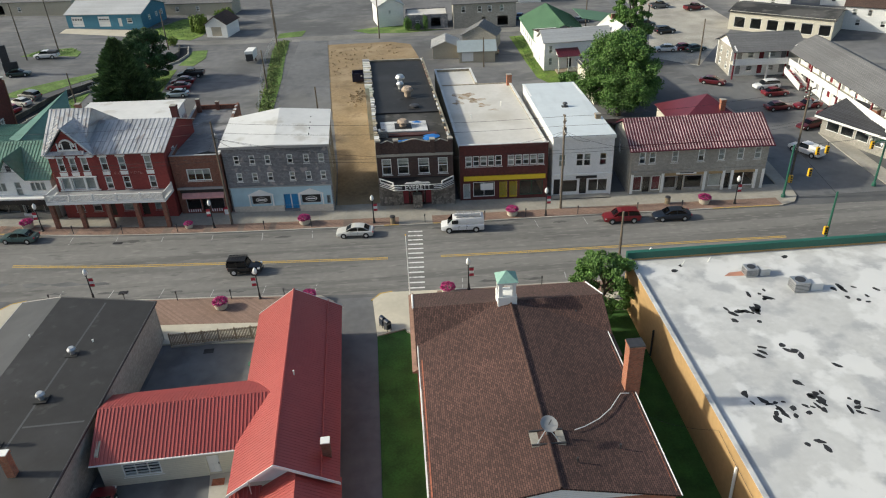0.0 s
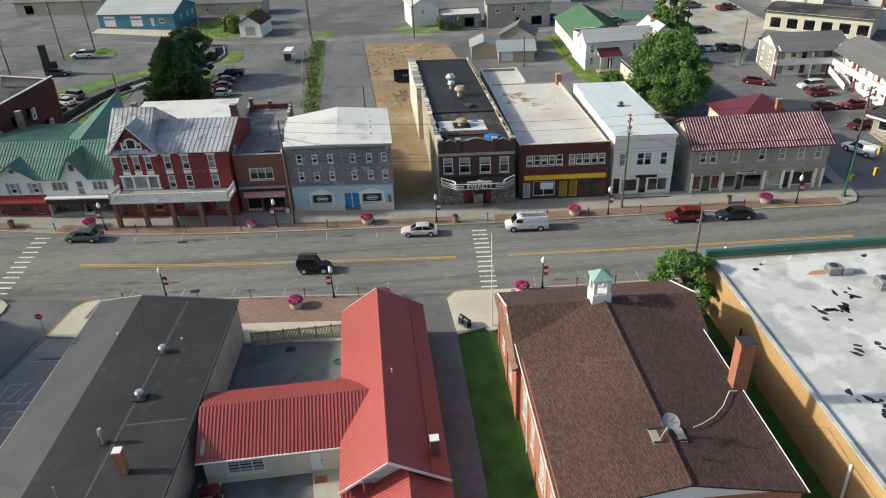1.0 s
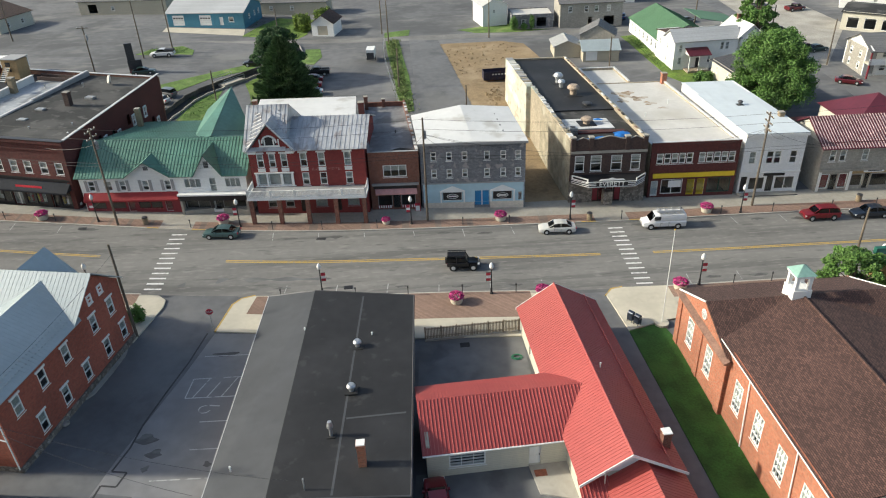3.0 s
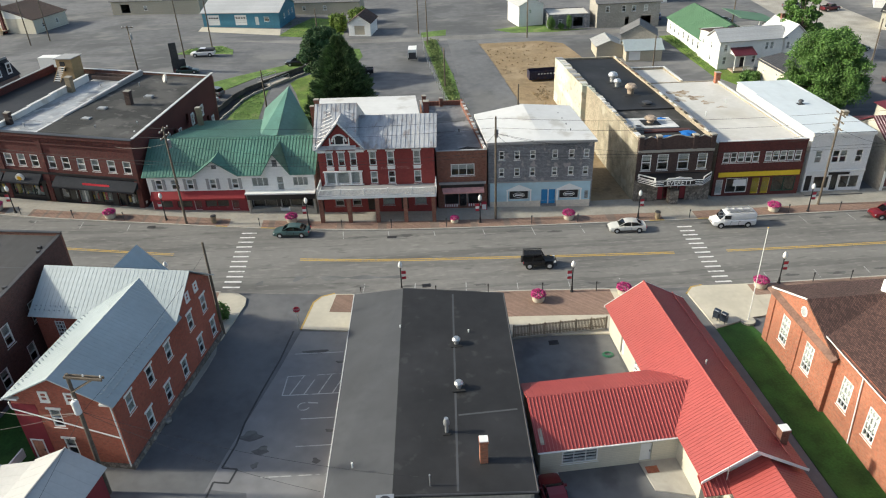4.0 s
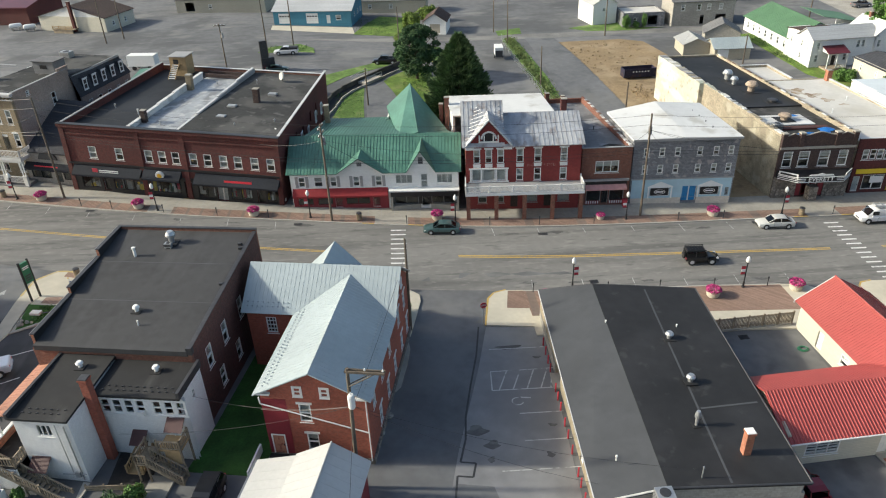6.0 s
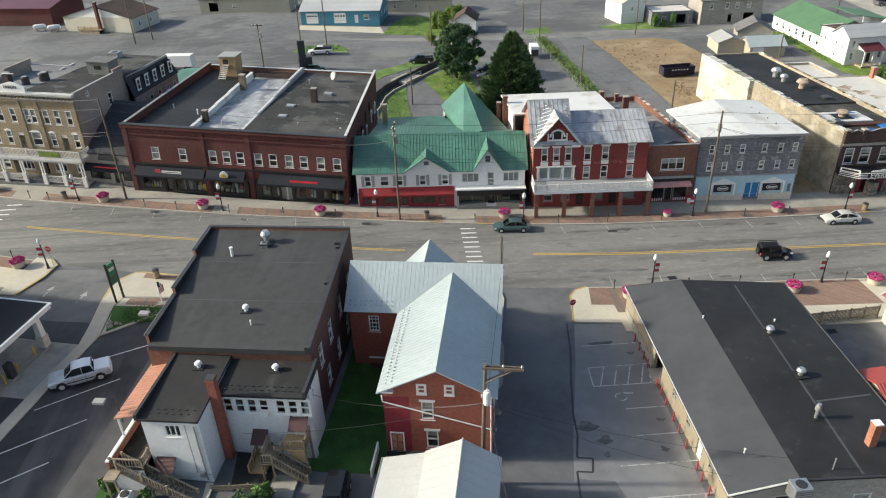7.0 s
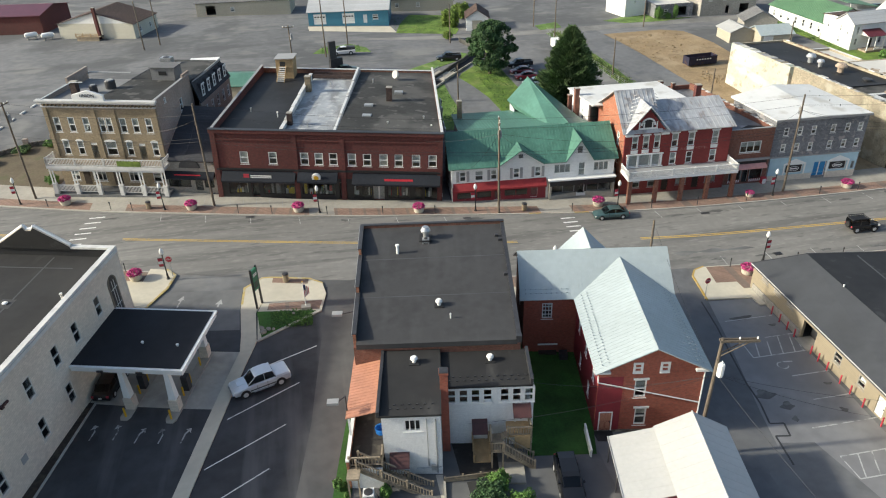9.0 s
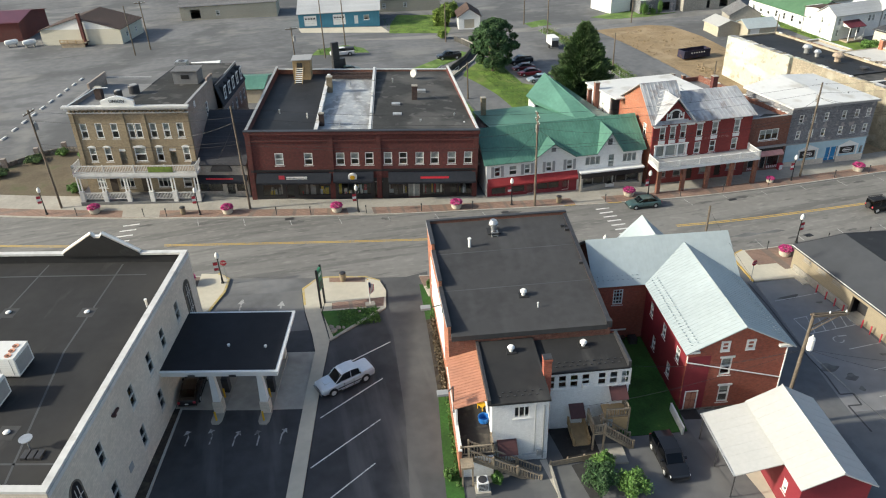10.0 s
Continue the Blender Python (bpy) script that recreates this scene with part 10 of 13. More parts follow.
    part("landing_screen", box(bm_new(), 13.3, 14.6, -5.72, -5.66, 0.9, 2.3), M["wood_new"], r)
    railing(r, (12.75, -5.65, 2.35), (14.65, -5.65, 2.35), 0.95, "wood", 1.9, 0.2)
    railing(r, (14.65, -5.65, 2.35), (14.65, -4.1, 2.35), 0.95, "wood", 1.5, 0.2)
    railing(r, (11.35, -6.85, 1.9), (12.25, -6.85, 1.9), 0.95, "wood", 0.9, 0.18)
    railing(r, (11.35, -6.85, 1.9), (11.35, -4.95, 1.9), 0.95, "wood", 1.9, 0.2)
    stair((12.3, -6.9, 1.9), (14.9, -6.8, -0.3), 0.95)
    part("plywood_ramp", prism(bm_new(), [(9.9, -6.3), (11.25, -6.3), (11.25, -4.05), (9.9, -4.05)], -0.3, lambda x, y: 0.5 + 0.17 * (y + 4.0)), M["wood_new"], r)
    for x in (9.9, 11.25):
        railing(r, (x, -6.25, 0.1), (x, -4.1, 0.45), 0.8, "wood_new", 1.1, 0.25)
    for x0, x1, y0, z in ((9.85, 11.15, by, 2.0), (13.25, 14.75, by, 3.7), (3.1, 4.7, ay, 2.0)):
        slope(r, [(x0, y0 - 1.1, z), (x1, y0 - 1.1, z), (x1, y0, z + 0.75), (x0, y0, z + 0.75)], 0.06, "canopy_brown", name="door_canopy")
    door(r, pose(10.5, by - 0.05, 0.45), 0.95, 1.95, "white")
    door(r, pose(14.0, by - 0.05, 2.35), 0.9, 1.95, "white")
    part("meter_pipe", tube(bm_new(), (6.9, ay - 0.1, 6.2), (6.9, ay - 0.1, 0.4), 0.06, 6), M["metal"], r)
    part("yard_slab", prism(bm_new(), [(3, -13), (7.4, -13), (7.3, -7.5), (3, -7.5)], -1.0, 0.12), M["pad"], r)
    part("yard_kerb", prism(bm_new(), [(7.4, -13), (7.6, -13), (7.5, -8.2), (7.3, -8.2)], -1.0, 0.3), M["concrete"], r)
    part("yard_deck", prism(bm_new(), [(7.3, -8.2), (11.9, -7.7), (11.9, -4.05), (7.35, -4.05)], -1.0, 0.0), M["deck_dark"], r, "dark stained timber deck")
    part("yard_slab", prism(bm_new(), [(11.7, -8.4), (14.0, -8.5), (14.0, -6.3), (11.7, -6.2)], -1.0, -0.05), M["concrete"], r)
    for z in (0.12, 0.32, 0.52):
        part("deck_board", prism(bm_new(), [(7.4, -8.35), (11.9, -7.85), (11.9, -7.8), (7.4, -8.3)], z, z + 0.15), M["wood"], r)
    for u in (0.0, 0.33, 0.66, 1.0):
        x, y = 7.45 + 4.4 * u, -8.25 + 0.5 * u
        part("deck_post", box(bm_new(), x - 0.06, x + 0.06, y - 0.06, y + 0.06, -0.6, 0.75), M["wood"], r)
    # no pit is cut: the hollow's shade is the slab's near-black colour
    part("ditch_bottom", prism(bm_new(), [(7.7, -12.5), (10.6, -12.5), (11.4, -8.0), (7.7, -8.4)], -1.0, -0.02), M["dark"], r, "flat dark sheet for a shaded, overgrown hollow")
    bm = bm_new()
    tube(bm, (6.2, ay - 0.1, 6.3), (6.2, ay - 0.1, 1.2), 0.04, 6)
    tube(bm, (5.2, ay - 0.08, 0.9), (7.2, ay - 0.08, 1.0), 0.05, 6)
    part("meter_pipe", bm, M["metal"], r)
    part("meter_box", box(bm_new(), 6.4, 6.8, ay - 0.25, ay, 0.8, 1.3), M["metal"], r)


def bank():
    r = thing("bank", "pale stone bank with a white-capped black flat roof", "bank", pose(-142.1, 49.29, 3.1, 0, 0, -17.74))
    w, d, h = 24.0, 29.1, 10.15
    east = [(v, 6.05, 1.0, 2.0, "hung", "trim_pale", 0) for v in (5.85, 11.9, 15.95, 19.25, 23.3)] + [(v, 1.95, 1.0, 2.0, "hung", "trim_pale", 0) for v in (5.95, 11.7, 16.0)]
    four_walls(r, w, d, -2.0, h, "block_bank", E=east, N=[(4, 1, 1.6, 3), (12, 1, 2.4, 3.4), (20, 1, 1.6, 3)], frame_mat="trim_grey")
    # tall arched windows near both ends of the flank
    n = 10
    for ax in (2.35, 26.7):
        arch = [(ax - 0.8, 1.4), (ax + 0.8, 1.4)] + [(ax + 0.8 * math.cos(math.pi * i / n), 7.6 + 0.8 * math.sin(math.pi * i / n)) for i in range(n + 1)]
        gable_wall(r, arch, 0.08, "block_trim", pose(w + 0.08, 0, 0, 0, 0, 90), name="arched_surround")
        inner = [(ax + (p - ax) * 0.74, 1.6 + (z - 1.4) * 0.965) for p, z in arch]
        gable_wall(r, inner, 0.03, "black", pose(w + 0.1, 0, 0, 0, 0, 90), name="arched_pane")
        for u in (-0.2, 0.2):
            part("glazing_bar", box(bm_new(), w + 0.1, w + 0.13, ax + u - 0.03, ax + u + 0.03, 1.6, 7.9), M["white_dull"], r)
        for z in (3.4, 5.2, 7.0):
            part("glazing_bar", box(bm_new(), w + 0.1, w + 0.128, ax - 0.58, ax + 0.58, z - 0.03, z + 0.03), M["white_dull"], r)
    flat_roof(r, w, d, h - 0.9, "tar_smooth", label="black membrane with pale dust stains")
    coping(r, w, d, h, "white_dull", sides="ESNW", hgt=0.22, th=0.45)
    # raised middle of the front parapet
    cx = 24.0 - 15.7
    pts = [(cx - 3.8, h), (cx + 3.8, h), (cx + 3.8, h + 0.3), (cx + 3.35, h + 0.6), (cx + 0.55, h + 2.35), (cx + 0.3, h + 2.0), (cx - 0.3, h + 2.0), (cx - 0.55, h + 2.35), (cx - 3.35, h + 0.6), (cx - 3.8, h + 0.3)]
    gable_wall(r, pts, 0.5, "block_bank", pose(24.0, d, 0, 0, 0, 180), name="front_parapet")
    gable_wall(r, [(24 - p[0], p[1] - 0.06) for p in pts][::-1], 0.05, "membrane", pose(0, d - 0.56, 0), name="parapet_back")
    part("parapet_lining", box(bm_new(), 0.35, w - 0.35, d - 0.37, d - 0.31, h - 1.0, h - 0.01), M["membrane"], r)
    part("cap_moulding", box(bm_new(), w, w + 0.09, 0.05, d - 0.05, h - 0.38, h - 0.06), M["white_dull"], r)
    for p, q in zip(pts[1:-1], pts[2:]):
        part("coping", tube(bm_new(), (24 - p[0], d - 0.25, p[1] + 0.03), (24 - q[0], d - 0.25, q[1] + 0.03), 0.17, 6), M["white"], r)
    zf = h - 0.9
    # two long rooftop units with fans
    for x0, x1, y0, y1 in ((12.0, 16.0, 11.75, 14.0), (12.1, 16.2, 7.95, 10.1)):
        u = part("rooftop_unit", box(bm_new(), x0, x1, y0, y1, zf + 0.2, zf + 1.9), M["siding_white"], r, "white rooftop air unit")
        for sx in (x0 + 0.3, x1 - 0.3):
            part("support", box(bm_new(), sx - 0.15, sx + 0.15, y0 + 0.1, y1 - 0.1, zf - 0.05, zf + 0.2), M["metal_dark"], u)
        for k in range(3):
            part("fan", lathe(bm_new(), x1 - 0.6, y0 + 0.4 + k * 0.6, [(0.26, zf + 1.88), (0.26, zf + 1.95), (0.1, zf + 1.9)], 14), M["roof_copper"], u, "rusty round fan")
        for k in range(4):
            part("panel_joint", box(bm_new(), x0 + 0.6 + k, x0 + 0.63 + k, y0 - 0.012, y0, zf + 0.3, zf + 1.8), M["trim_grey"], u)
        part("grille", box(bm_new(), x1, x1 + 0.015, y0 + 0.15, y1 - 0.15, zf + 0.35, zf + 1.6), M["trim_grey"], u)
    for x, y in ((10.4, 20.4), (17.5, 20.4), (17.95, 6.0)):
        roof_vent(r, x, y, zf - 0.1, 0.2, 0.3, "white")
        part("vent_patch", box(bm_new(), x - 0.7, x + 0.7, y - 0.7, y + 0.7, zf - 0.1, zf + 0.012), M["tar_grey"], r)
    pipe_vent(r, 22.6, 21.2, zf, 0.1, 0.7)
    for x0, y0, x1, y1 in ((17.6, 28.4, 17.9, 15.0), (17.9, 15.0, 20.3, 1.0), (10.2, 28.4, 9.9, 13.9), (1.0, 26.2, 20.6, 26.5), (1.0, 3.0, 23.0, 3.2)):
        dd = Vector((x1 - x0, y1 - y0)).normalized() * 0.08
        part("roof_seam", prism(bm_new(), [(x0 - dd.y, y0 + dd.x), (x0 + dd.y, y0 - dd.x), (x1 + dd.y, y1 - dd.x), (x1 - dd.y, y1 + dd.x)], zf - 0.1, zf + 0.006), M["membrane_grey"], r)
    ds = part("satellite_dish", lathe(bm_new(), 20.4, 4.5, [(0.1, zf + 0.75), (0.32, zf + 0.86), (0.46, zf + 1.02)], 14), M["metal"], r)
    part("dish_mast", tube(bm_new(), (20.4, 4.5, zf), (20.4, 4.5, zf + 0.95), 0.05, 6), M["metal"], ds)
    for k in range(3):
        part("ballast_tray", box(bm_new(), 20.2 + k * 0.5, 20.6 + k * 0.5, 3.5, 4.3, zf - 0.02, zf + 0.2), M["metal_dark"], ds)
    part("wall_sign", box(bm_new(), w, w + 0.05, 8.6, 9.3, 2.3, 2.95), M["trim_grey"], r)
    bracket = part("sign_bracket", box(bm_new(), w, w + 0.3, 8.8, 9.05, 8.0, 8.2), M["canopy_brown"], r, "rusty bracket of a lost sign")
    part("bracket_arm", box(bm_new(), w + 0.05, w + 0.2, 9.05, 9.7, 8.02, 8.2), M["canopy_brown"], bracket)
    skew(r, -0.047, d)


def drive_canopy():
    r = thing("drive_through_canopy", "white drive-through canopy with a black roof on tapered posts", "canopy", pose(-113.69, 58.35, 3.15, 0, 0, -17.1))
    w, d, z = 10.5, 8.7, 5.05
    part("canopy_slab", prism(bm_new(), [(0, 0), (w, 0), (w, d), (0, d)], z - 0.55, z), M["white"], r)
    part("canopy_trim", prism(bm_new(), [(-0.12, -0.12), (w + 0.12, -0.12), (w + 0.12, d + 0.12), (-0.12, d + 0.12)], z - 0.18, z + 0.02), M["white"], r)
    part("canopy_roof", prism(bm_new(), [(0.15, 0.15), (w - 0.15, 0.15), (w - 0.15, d - 0.15), (0.15, d - 0.15)], z, z + 0.06), M["canopy_black"], r)
    for x in (4.5, 8.75):
        part("island_kerb", prism(bm_new(), [(x - 0.5, -0.9), (x - 0.3, -1.3), (x + 0.3, -1.3), (x + 0.5, -0.9), (x + 0.5, d - 0.2), (x - 0.5, d - 0.2)], -1.0, 0.12), M["concrete"], r)
        for y in (0.5, d - 0.7):
            bm = bm_new()
            vs = [(x - 0.34, y - 0.34), (x + 0.34, y - 0.34), (x + 0.34, y + 0.34), (x - 0.34, y + 0.34)]
            a = [bm.verts.new((*p, 1.4)) for p in vs]
            b = [bm.verts.new((x + (p[0] - x) * 0.62, y + (p[1] - y) * 0.62, z - 0.55)) for p in vs]
            for i in range(4):
                bm.faces.new((a[i], a[(i + 1) % 4], b[(i + 1) % 4], b[i]))
            bm.faces.new(b)
            bm.faces.new(a[::-1])
            pst = part("canopy_post", bm, M["white"], r)
            part("post_base", box(bm_new(), x - 0.42, x + 0.42, y - 0.42, y + 0.42, 0.1, 1.4), M["block_bank"], pst)
        for y in (-0.8, 2.2, 4.0, 6.5):
            part("yellow_bollard", tube(bm_new(), (x, y, 0), (x, y, 1.1), 0.09, 8), M["signal_yellow"], r)
        part("teller_machine", box(bm_new(), x - 0.3, x + 0.3, 2.8, 3.5, 0.1, 1.7), M["metal_dark"], r)
    for x, y in ((5.5, 3.4), (8.9, 3.2)):
        pipe_vent(r, x, y, z + 0.05, 0.1, 0.1)
    for x in (3.0, 6.6):
        part("lane_light", box(bm_new(), x - 0.3, x + 0.3, -0.16, -0.1, z - 0.5, z - 0.3), M["metal_dark"], r)
    skew(r, -0.037)


M["verdigris"] = mat("verdigris_copper", (0.25, 0.42, 0.36), 0.6, 0.2, var=0.15)
# paler copy of the red roof metal: sunlight on the ribs put into the colour
M["roof_rib"] = mat("red_metal_rib_highlight", (0.42, 0.11, 0.1), 0.4, var=0.1)
M["roof_rib2"] = mat("zinc_studs", (0.30, 0.35, 0.38), 0.5, 0.3, var=0.1)
M["tar_grey"] = overlay(overlay(mat("worn_grey_membrane", (0.048, 0.048, 0.050), 0.75, var=0.15, big=0.3, small=1.2, bump=0.06, spec=0.3), (0.075, 0.075, 0.077), 0.5, 0.5, 0.72, 0.6, stretch=(1, 0.12, 1)), (0.035, 0.035, 0.036), 0.3, 0.56, 0.72, 0.6)
M["tar_smooth"] = overlay(overlay(mat("dusty_black_membrane", (0.026, 0.026, 0.027), 0.8, var=0.2, big=0.12, small=0.9, bump=0.08, spec=0.25), (0.042, 0.041, 0.040), 0.15, 0.5, 0.7, 0.7), (0.085, 0.082, 0.08), 0.5, 0.63, 0.75, 0.5, stretch=(1, 0.3, 1))
for make in (brick_hall, white_roof_block, red_roof_building, black_roof_building, brick_house, garage, long_black_building, bank, drive_canopy):
    make()


# ---- behind the shops and far off ----
def simple_house(name, label, x, y, rz, w, d, h, pk, wall_m, roof_m, ridge="x", S=(), E=(), N=(), W=(), rib=0.0, ov=0.4, cat="house", base=None, gable_m=None):
    r = lot(name, label, x, y, rz, cat, base)
    four_walls(r, w, d, DOWN, h, wall_m, S, E, N, W, th=0.25)
    if ridge == "x":
        slope(r, [(-ov, -ov, h - 0.1), (w + ov, -ov, h - 0.1), (w + ov, d / 2, pk), (-ov, d / 2, pk)], 0.12, roof_m, rib=rib)
        slope(r, [(w + ov, d + ov, h - 0.1), (-ov, d + ov, h - 0.1), (-ov, d / 2, pk), (w + ov, d / 2, pk)], 0.12, roof_m, rib=rib)
        for u in (0, w - 0.25):
            gable_wall(r, [(0, h - 0.02), (d, h - 0.02), (d / 2, pk - 0.2)], 0.25, gable_m or wall_m, pose(u + 0.25, 0, 0, 0, 0, 90))
    else:
        slope(r, [(-ov, d + ov, h - 0.1), (-ov, -ov, h - 0.1), (w / 2, -ov, pk), (w / 2, d + ov, pk)], 0.12, roof_m, rib=rib)
        slope(r, [(w + ov, -ov, h - 0.1), (w + ov, d + ov, h - 0.1), (w / 2, d + ov, pk), (w / 2, -ov, pk)], 0.12, roof_m, rib=rib)
        for v in (0, d - 0.25):
            gable_wall(r, [(0, h - 0.02), (w, h - 0.02), (w / 2, pk - 0.2)], 0.25, gable_m or wall_m, pose(0, v, 0))
    return r


def barn():
    r = simple_house("garage", "blue-sided garage with white doors and a pale grey roof", -87.8, 198.3, -10.6, 21.0, 13.5, 3.4, 5.6, "blue_barn", "shingle_pale", "x", S=[(3.0, 0.1, 3.2, 2.6, "none"), (10.5, 0.1, 3.2, 2.6, "none"), (14.9, 0.1, 1.0, 2.1, "none"), (17.6, 1.0, 1.4, 1.2)], E=[(4, 1, 1.2, 1.2), (8, 1, 1.2, 1.2), (11, 1, 1.2, 1.2)], cat="garage")
    for u in (3.0, 10.5):
        gd = part("garage_door", box(bm_new(), u - 1.6, u + 1.6, 0.05, 0.12, 0.1, 2.7), M["white"], r, "white sectional door with a row of small panes")
        for k in range(4):
            part("pane", box(bm_new(), u - 1.35 + k * 0.72, u - 0.85 + k * 0.72, 0.035, 0.05, 1.75, 2.1), M["black"], gd)
        for z in (0.75, 1.4, 2.25):
            part("panel_joint", box(bm_new(), u - 1.58, u + 1.58, 0.04, 0.05, z, z + 0.03), M["trim_grey"], gd)
    door(r, pose(14.9, 0.1, 0.1), 1.0, 2.1, "white")
    drape("apron", [(-88.2, 197.4), (-67.0, 193.4), (-66.2, 186.5), (-88.0, 192.5)], 0.0, M["cream"], None, 0.04, label="pale concrete apron before the blue garage", category="driveway")


M["roof_green2"] = mat("faded_green_metal", (0.10, 0.20, 0.11), 0.6, var=0.12, big=0.3)
M["shingle_pale"] = coursed("pale_grey_roofing", (0.40, 0.41, 0.42), (0.32, 0.33, 0.34), 0.4, 0.2, 0.012, 0.1, 0.7, 0.3, True, 0.08)
barn()
r = simple_house("garden_shed", "small white shed with a brown roof and rolling door", -48.6, 184.2, -12, 5.6, 7.5, 3.0, 5.0, "siding_white", "shingle", "y", S=[(2.8, 0.1, 2.6, 2.2, "none")], cat="shed")
part("garage_door", box(bm_new(), 1.5, 4.1, 0.05, 0.12, 0.1, 2.3), M["siding_tan"], r)
simple_house("outbuilding", "long low tan outbuilding with a grey roof", -66.5, 212, -8, 20, 7, 3.0, 4.6, "siding_tan", "shingle_grey", "x", S=[(4, 0.8, 1, 1.2), (10, 0.8, 1, 1.2)], cat="building")
# sheds and houses behind the theatre
simple_house("garden_shed", "small tan shed with a pale metal roof", 6.6, 153.4, -4, 5.6, 6.5, 2.4, 3.6, "siding_tan", "roof_shed", "y", rib=0.5, cat="shed")
r = simple_house("garden_shed", "grey shed with a pale blue metal roof", 12.0, 149.6, -4, 7.6, 6.0, 2.3, 3.8, "siding_tan", "roof_blue", "x", rib=0.5, S=[(1.8, 0.1, 2.4, 2.0, "none")], cat="shed")
part("garage_door", box(bm_new(), 0.6, 3.0, 0.05, 0.12, 0.1, 2.1), M["white"], r)
simple_house("garden_shed", "weathered grey shed with a rusty gable roof", 13.6, 159.4, -18, 7.5, 6.0, 3.0, 5.2, "block_tan", "shingle_grey", "y", cat="shed")
r = simple_house("house", "white two-storey house with a grey roof and maroon porch", 28.6, 141.5, 3, 13.6, 5.4, 5.6, 7.5, "siding_white", "shingle_pale", "x", S=[(1.3, 3.4, 0.8, 1.5), (1.3, 0.9, 0.8, 1.5), (10.0, 3.4, 0.8, 1.5), (11.1, 3.4, 0.8, 1.5), (5.2, 0.1, 0.9, 2.0, "none"), (7.6, 0.9, 0.8, 1.4)], W=[(1.4, 3.4, 0.7, 1.3), (3.6, 3.0, 0.6, 0.8), (1.4, 0.9, 0.7, 1.3)])
slope(r, [(2.2, -2.6, 3.2), (6.8, -2.6, 3.2), (6.8, 0, 4.2), (2.2, 0, 4.2)], 0.1, "roof_maroon", name="porch_roof", rib=0.4)
gable_wall(r, [(0, 3.1), (2.5, 3.1), (0, 4.1)], 0.1, "siding_white", pose(2.35, 0, 0, 0, 0, -90), name="porch_cheek")
for u in (2.4, 4.4, 6.6):
    part("porch_post", box(bm_new(), u - 0.08, u + 0.08, -2.5, -2.34, -0.4, 3.15), M["white"], r)
part("porch_floor", box(bm_new(), 2.2, 6.8, -2.6, 0, -0.6, 0.12), M["wood"], r)
railing(r, (4.4, -2.42, 0.12), (6.6, -2.42, 0.12), 0.9, "white", 2.0, 0.2)
door(r, pose(5.2, 0.1, 0.1), 0.9, 2.0, "black")
# north addition with a shallow brown roof, and the cross wing
wall(r, pose(0, 9.6, 0, 0, 0, -90), 4.2, DOWN, 6.1, "siding_white", [(2.0, 3.4, 0.7, 1.3)])
wall(r, pose(8.0, 9.6, 0, 0, 0, 180), 8.0, DOWN, 6.1, "siding_white")
slope(r, [(8.0, 9.9, 6.0), (-0.3, 9.9, 6.0), (-0.3, 4.4, 6.7), (8.0, 4.4, 6.7)], 0.12, "shingle")
wall(r, pose(18.2, -0.2, 0, 0, 0, 90), 9.0, DOWN, 5.7, "siding_white", [(3, 3.2, 0.8, 1.4)])
wall(r, pose(13.4, -0.2, 0), 4.8, DOWN, 5.7, "siding_white", [(1.0, 3.2, 0.8, 1.5), (3.4, 3.2, 0.7, 1.3)])
wall(r, pose(13.4, 8.8, 0, 0, 0, -90), 9.0, DOWN, 5.7, "siding_white")
for s in (-1, 1):
    y0, y1 = (8.8, -0.6) if s < 0 else (-0.6, 8.8)
    slope(r, [(15.8 + s * 2.9, y0, 5.6), (15.8 + s * 2.9, y1, 5.6), (15.8, y1, 8.1), (15.8, y0, 8.1)], 0.1, "roof_white")
gable_wall(r, [(13.4, 5.68), (18.2, 5.68), (15.8, 7.9)], 0.25, "siding_white", pose(0, -0.2, 0))
chimney(r, 15.8, 6.0, 6.5, 9.0, 0.6, "brick_brown")
r = simple_house("hall", "long white hall with a green metal roof", 28.4, 150.5, -1, 12.0, 22.0, 3.4, 6.4, "siding_white", "roof_green2", "y", W=[(2.0 + i * 3.0, 1.0, 1.0, 1.6) for i in range(7)], S=[(9, 1, 0.9, 1.4)], rib=0.6, cat="hall")
slope(r, [(12.0, 9.0, 5.4), (22.0, 9.0, 3.6), (22.0, 20.0, 3.6), (12.0, 20.0, 5.4)], 0.1, "roof_green2")
for at, L in ((pose(21.8, 9.2, 0, 0, 0, 90), 10.6), (pose(12, 9.2, 0), 9.8)):
    wall(r, at, L, DOWN, 3.5, "siding_white")
simple_house("outbuilding", "cream two-storey outbuilding with a low charcoal roof beside the tree", 34.2, 122.6, 1, 9.0, 12.6, 4.7, 5.5, "siding_cream", "shingle_dark", "y", W=[(2.2, 2.7, 0.6, 1.2), (2.2, 0.6, 0.6, 1.2), (7, 2.7, 0.6, 1.2), (10.5, 2.7, 0.6, 1.2)], cat="outbuilding")
simple_house("house", "tan two-storey stucco building with garage doors", 13.2, 179.0, -2, 15.5, 9, 5.8, 7.4, "block_tan", "shingle_grey", "x", S=[(2.5, 3.6, 1.0, 1.4), (6.5, 3.6, 1.0, 1.4), (9, 3.6, 1.0, 1.4), (12, 3.6, 1.0, 1.4), (12.2, 0.2, 2.6, 2.2, "none"), (7.5, 0.2, 1.0, 2.1, "none")])
r = simple_house("house", "white house with a small side window", -5.4, 184.6, 10, 6.5, 9, 5.0, 6.8, "siding_white", "roof_shed", "y", S=[(3, 3, 0.7, 0.9)])
r = lot("workshop", "low grey block workshop with a patchy white flat roof", 1.4, 181.0, -2)
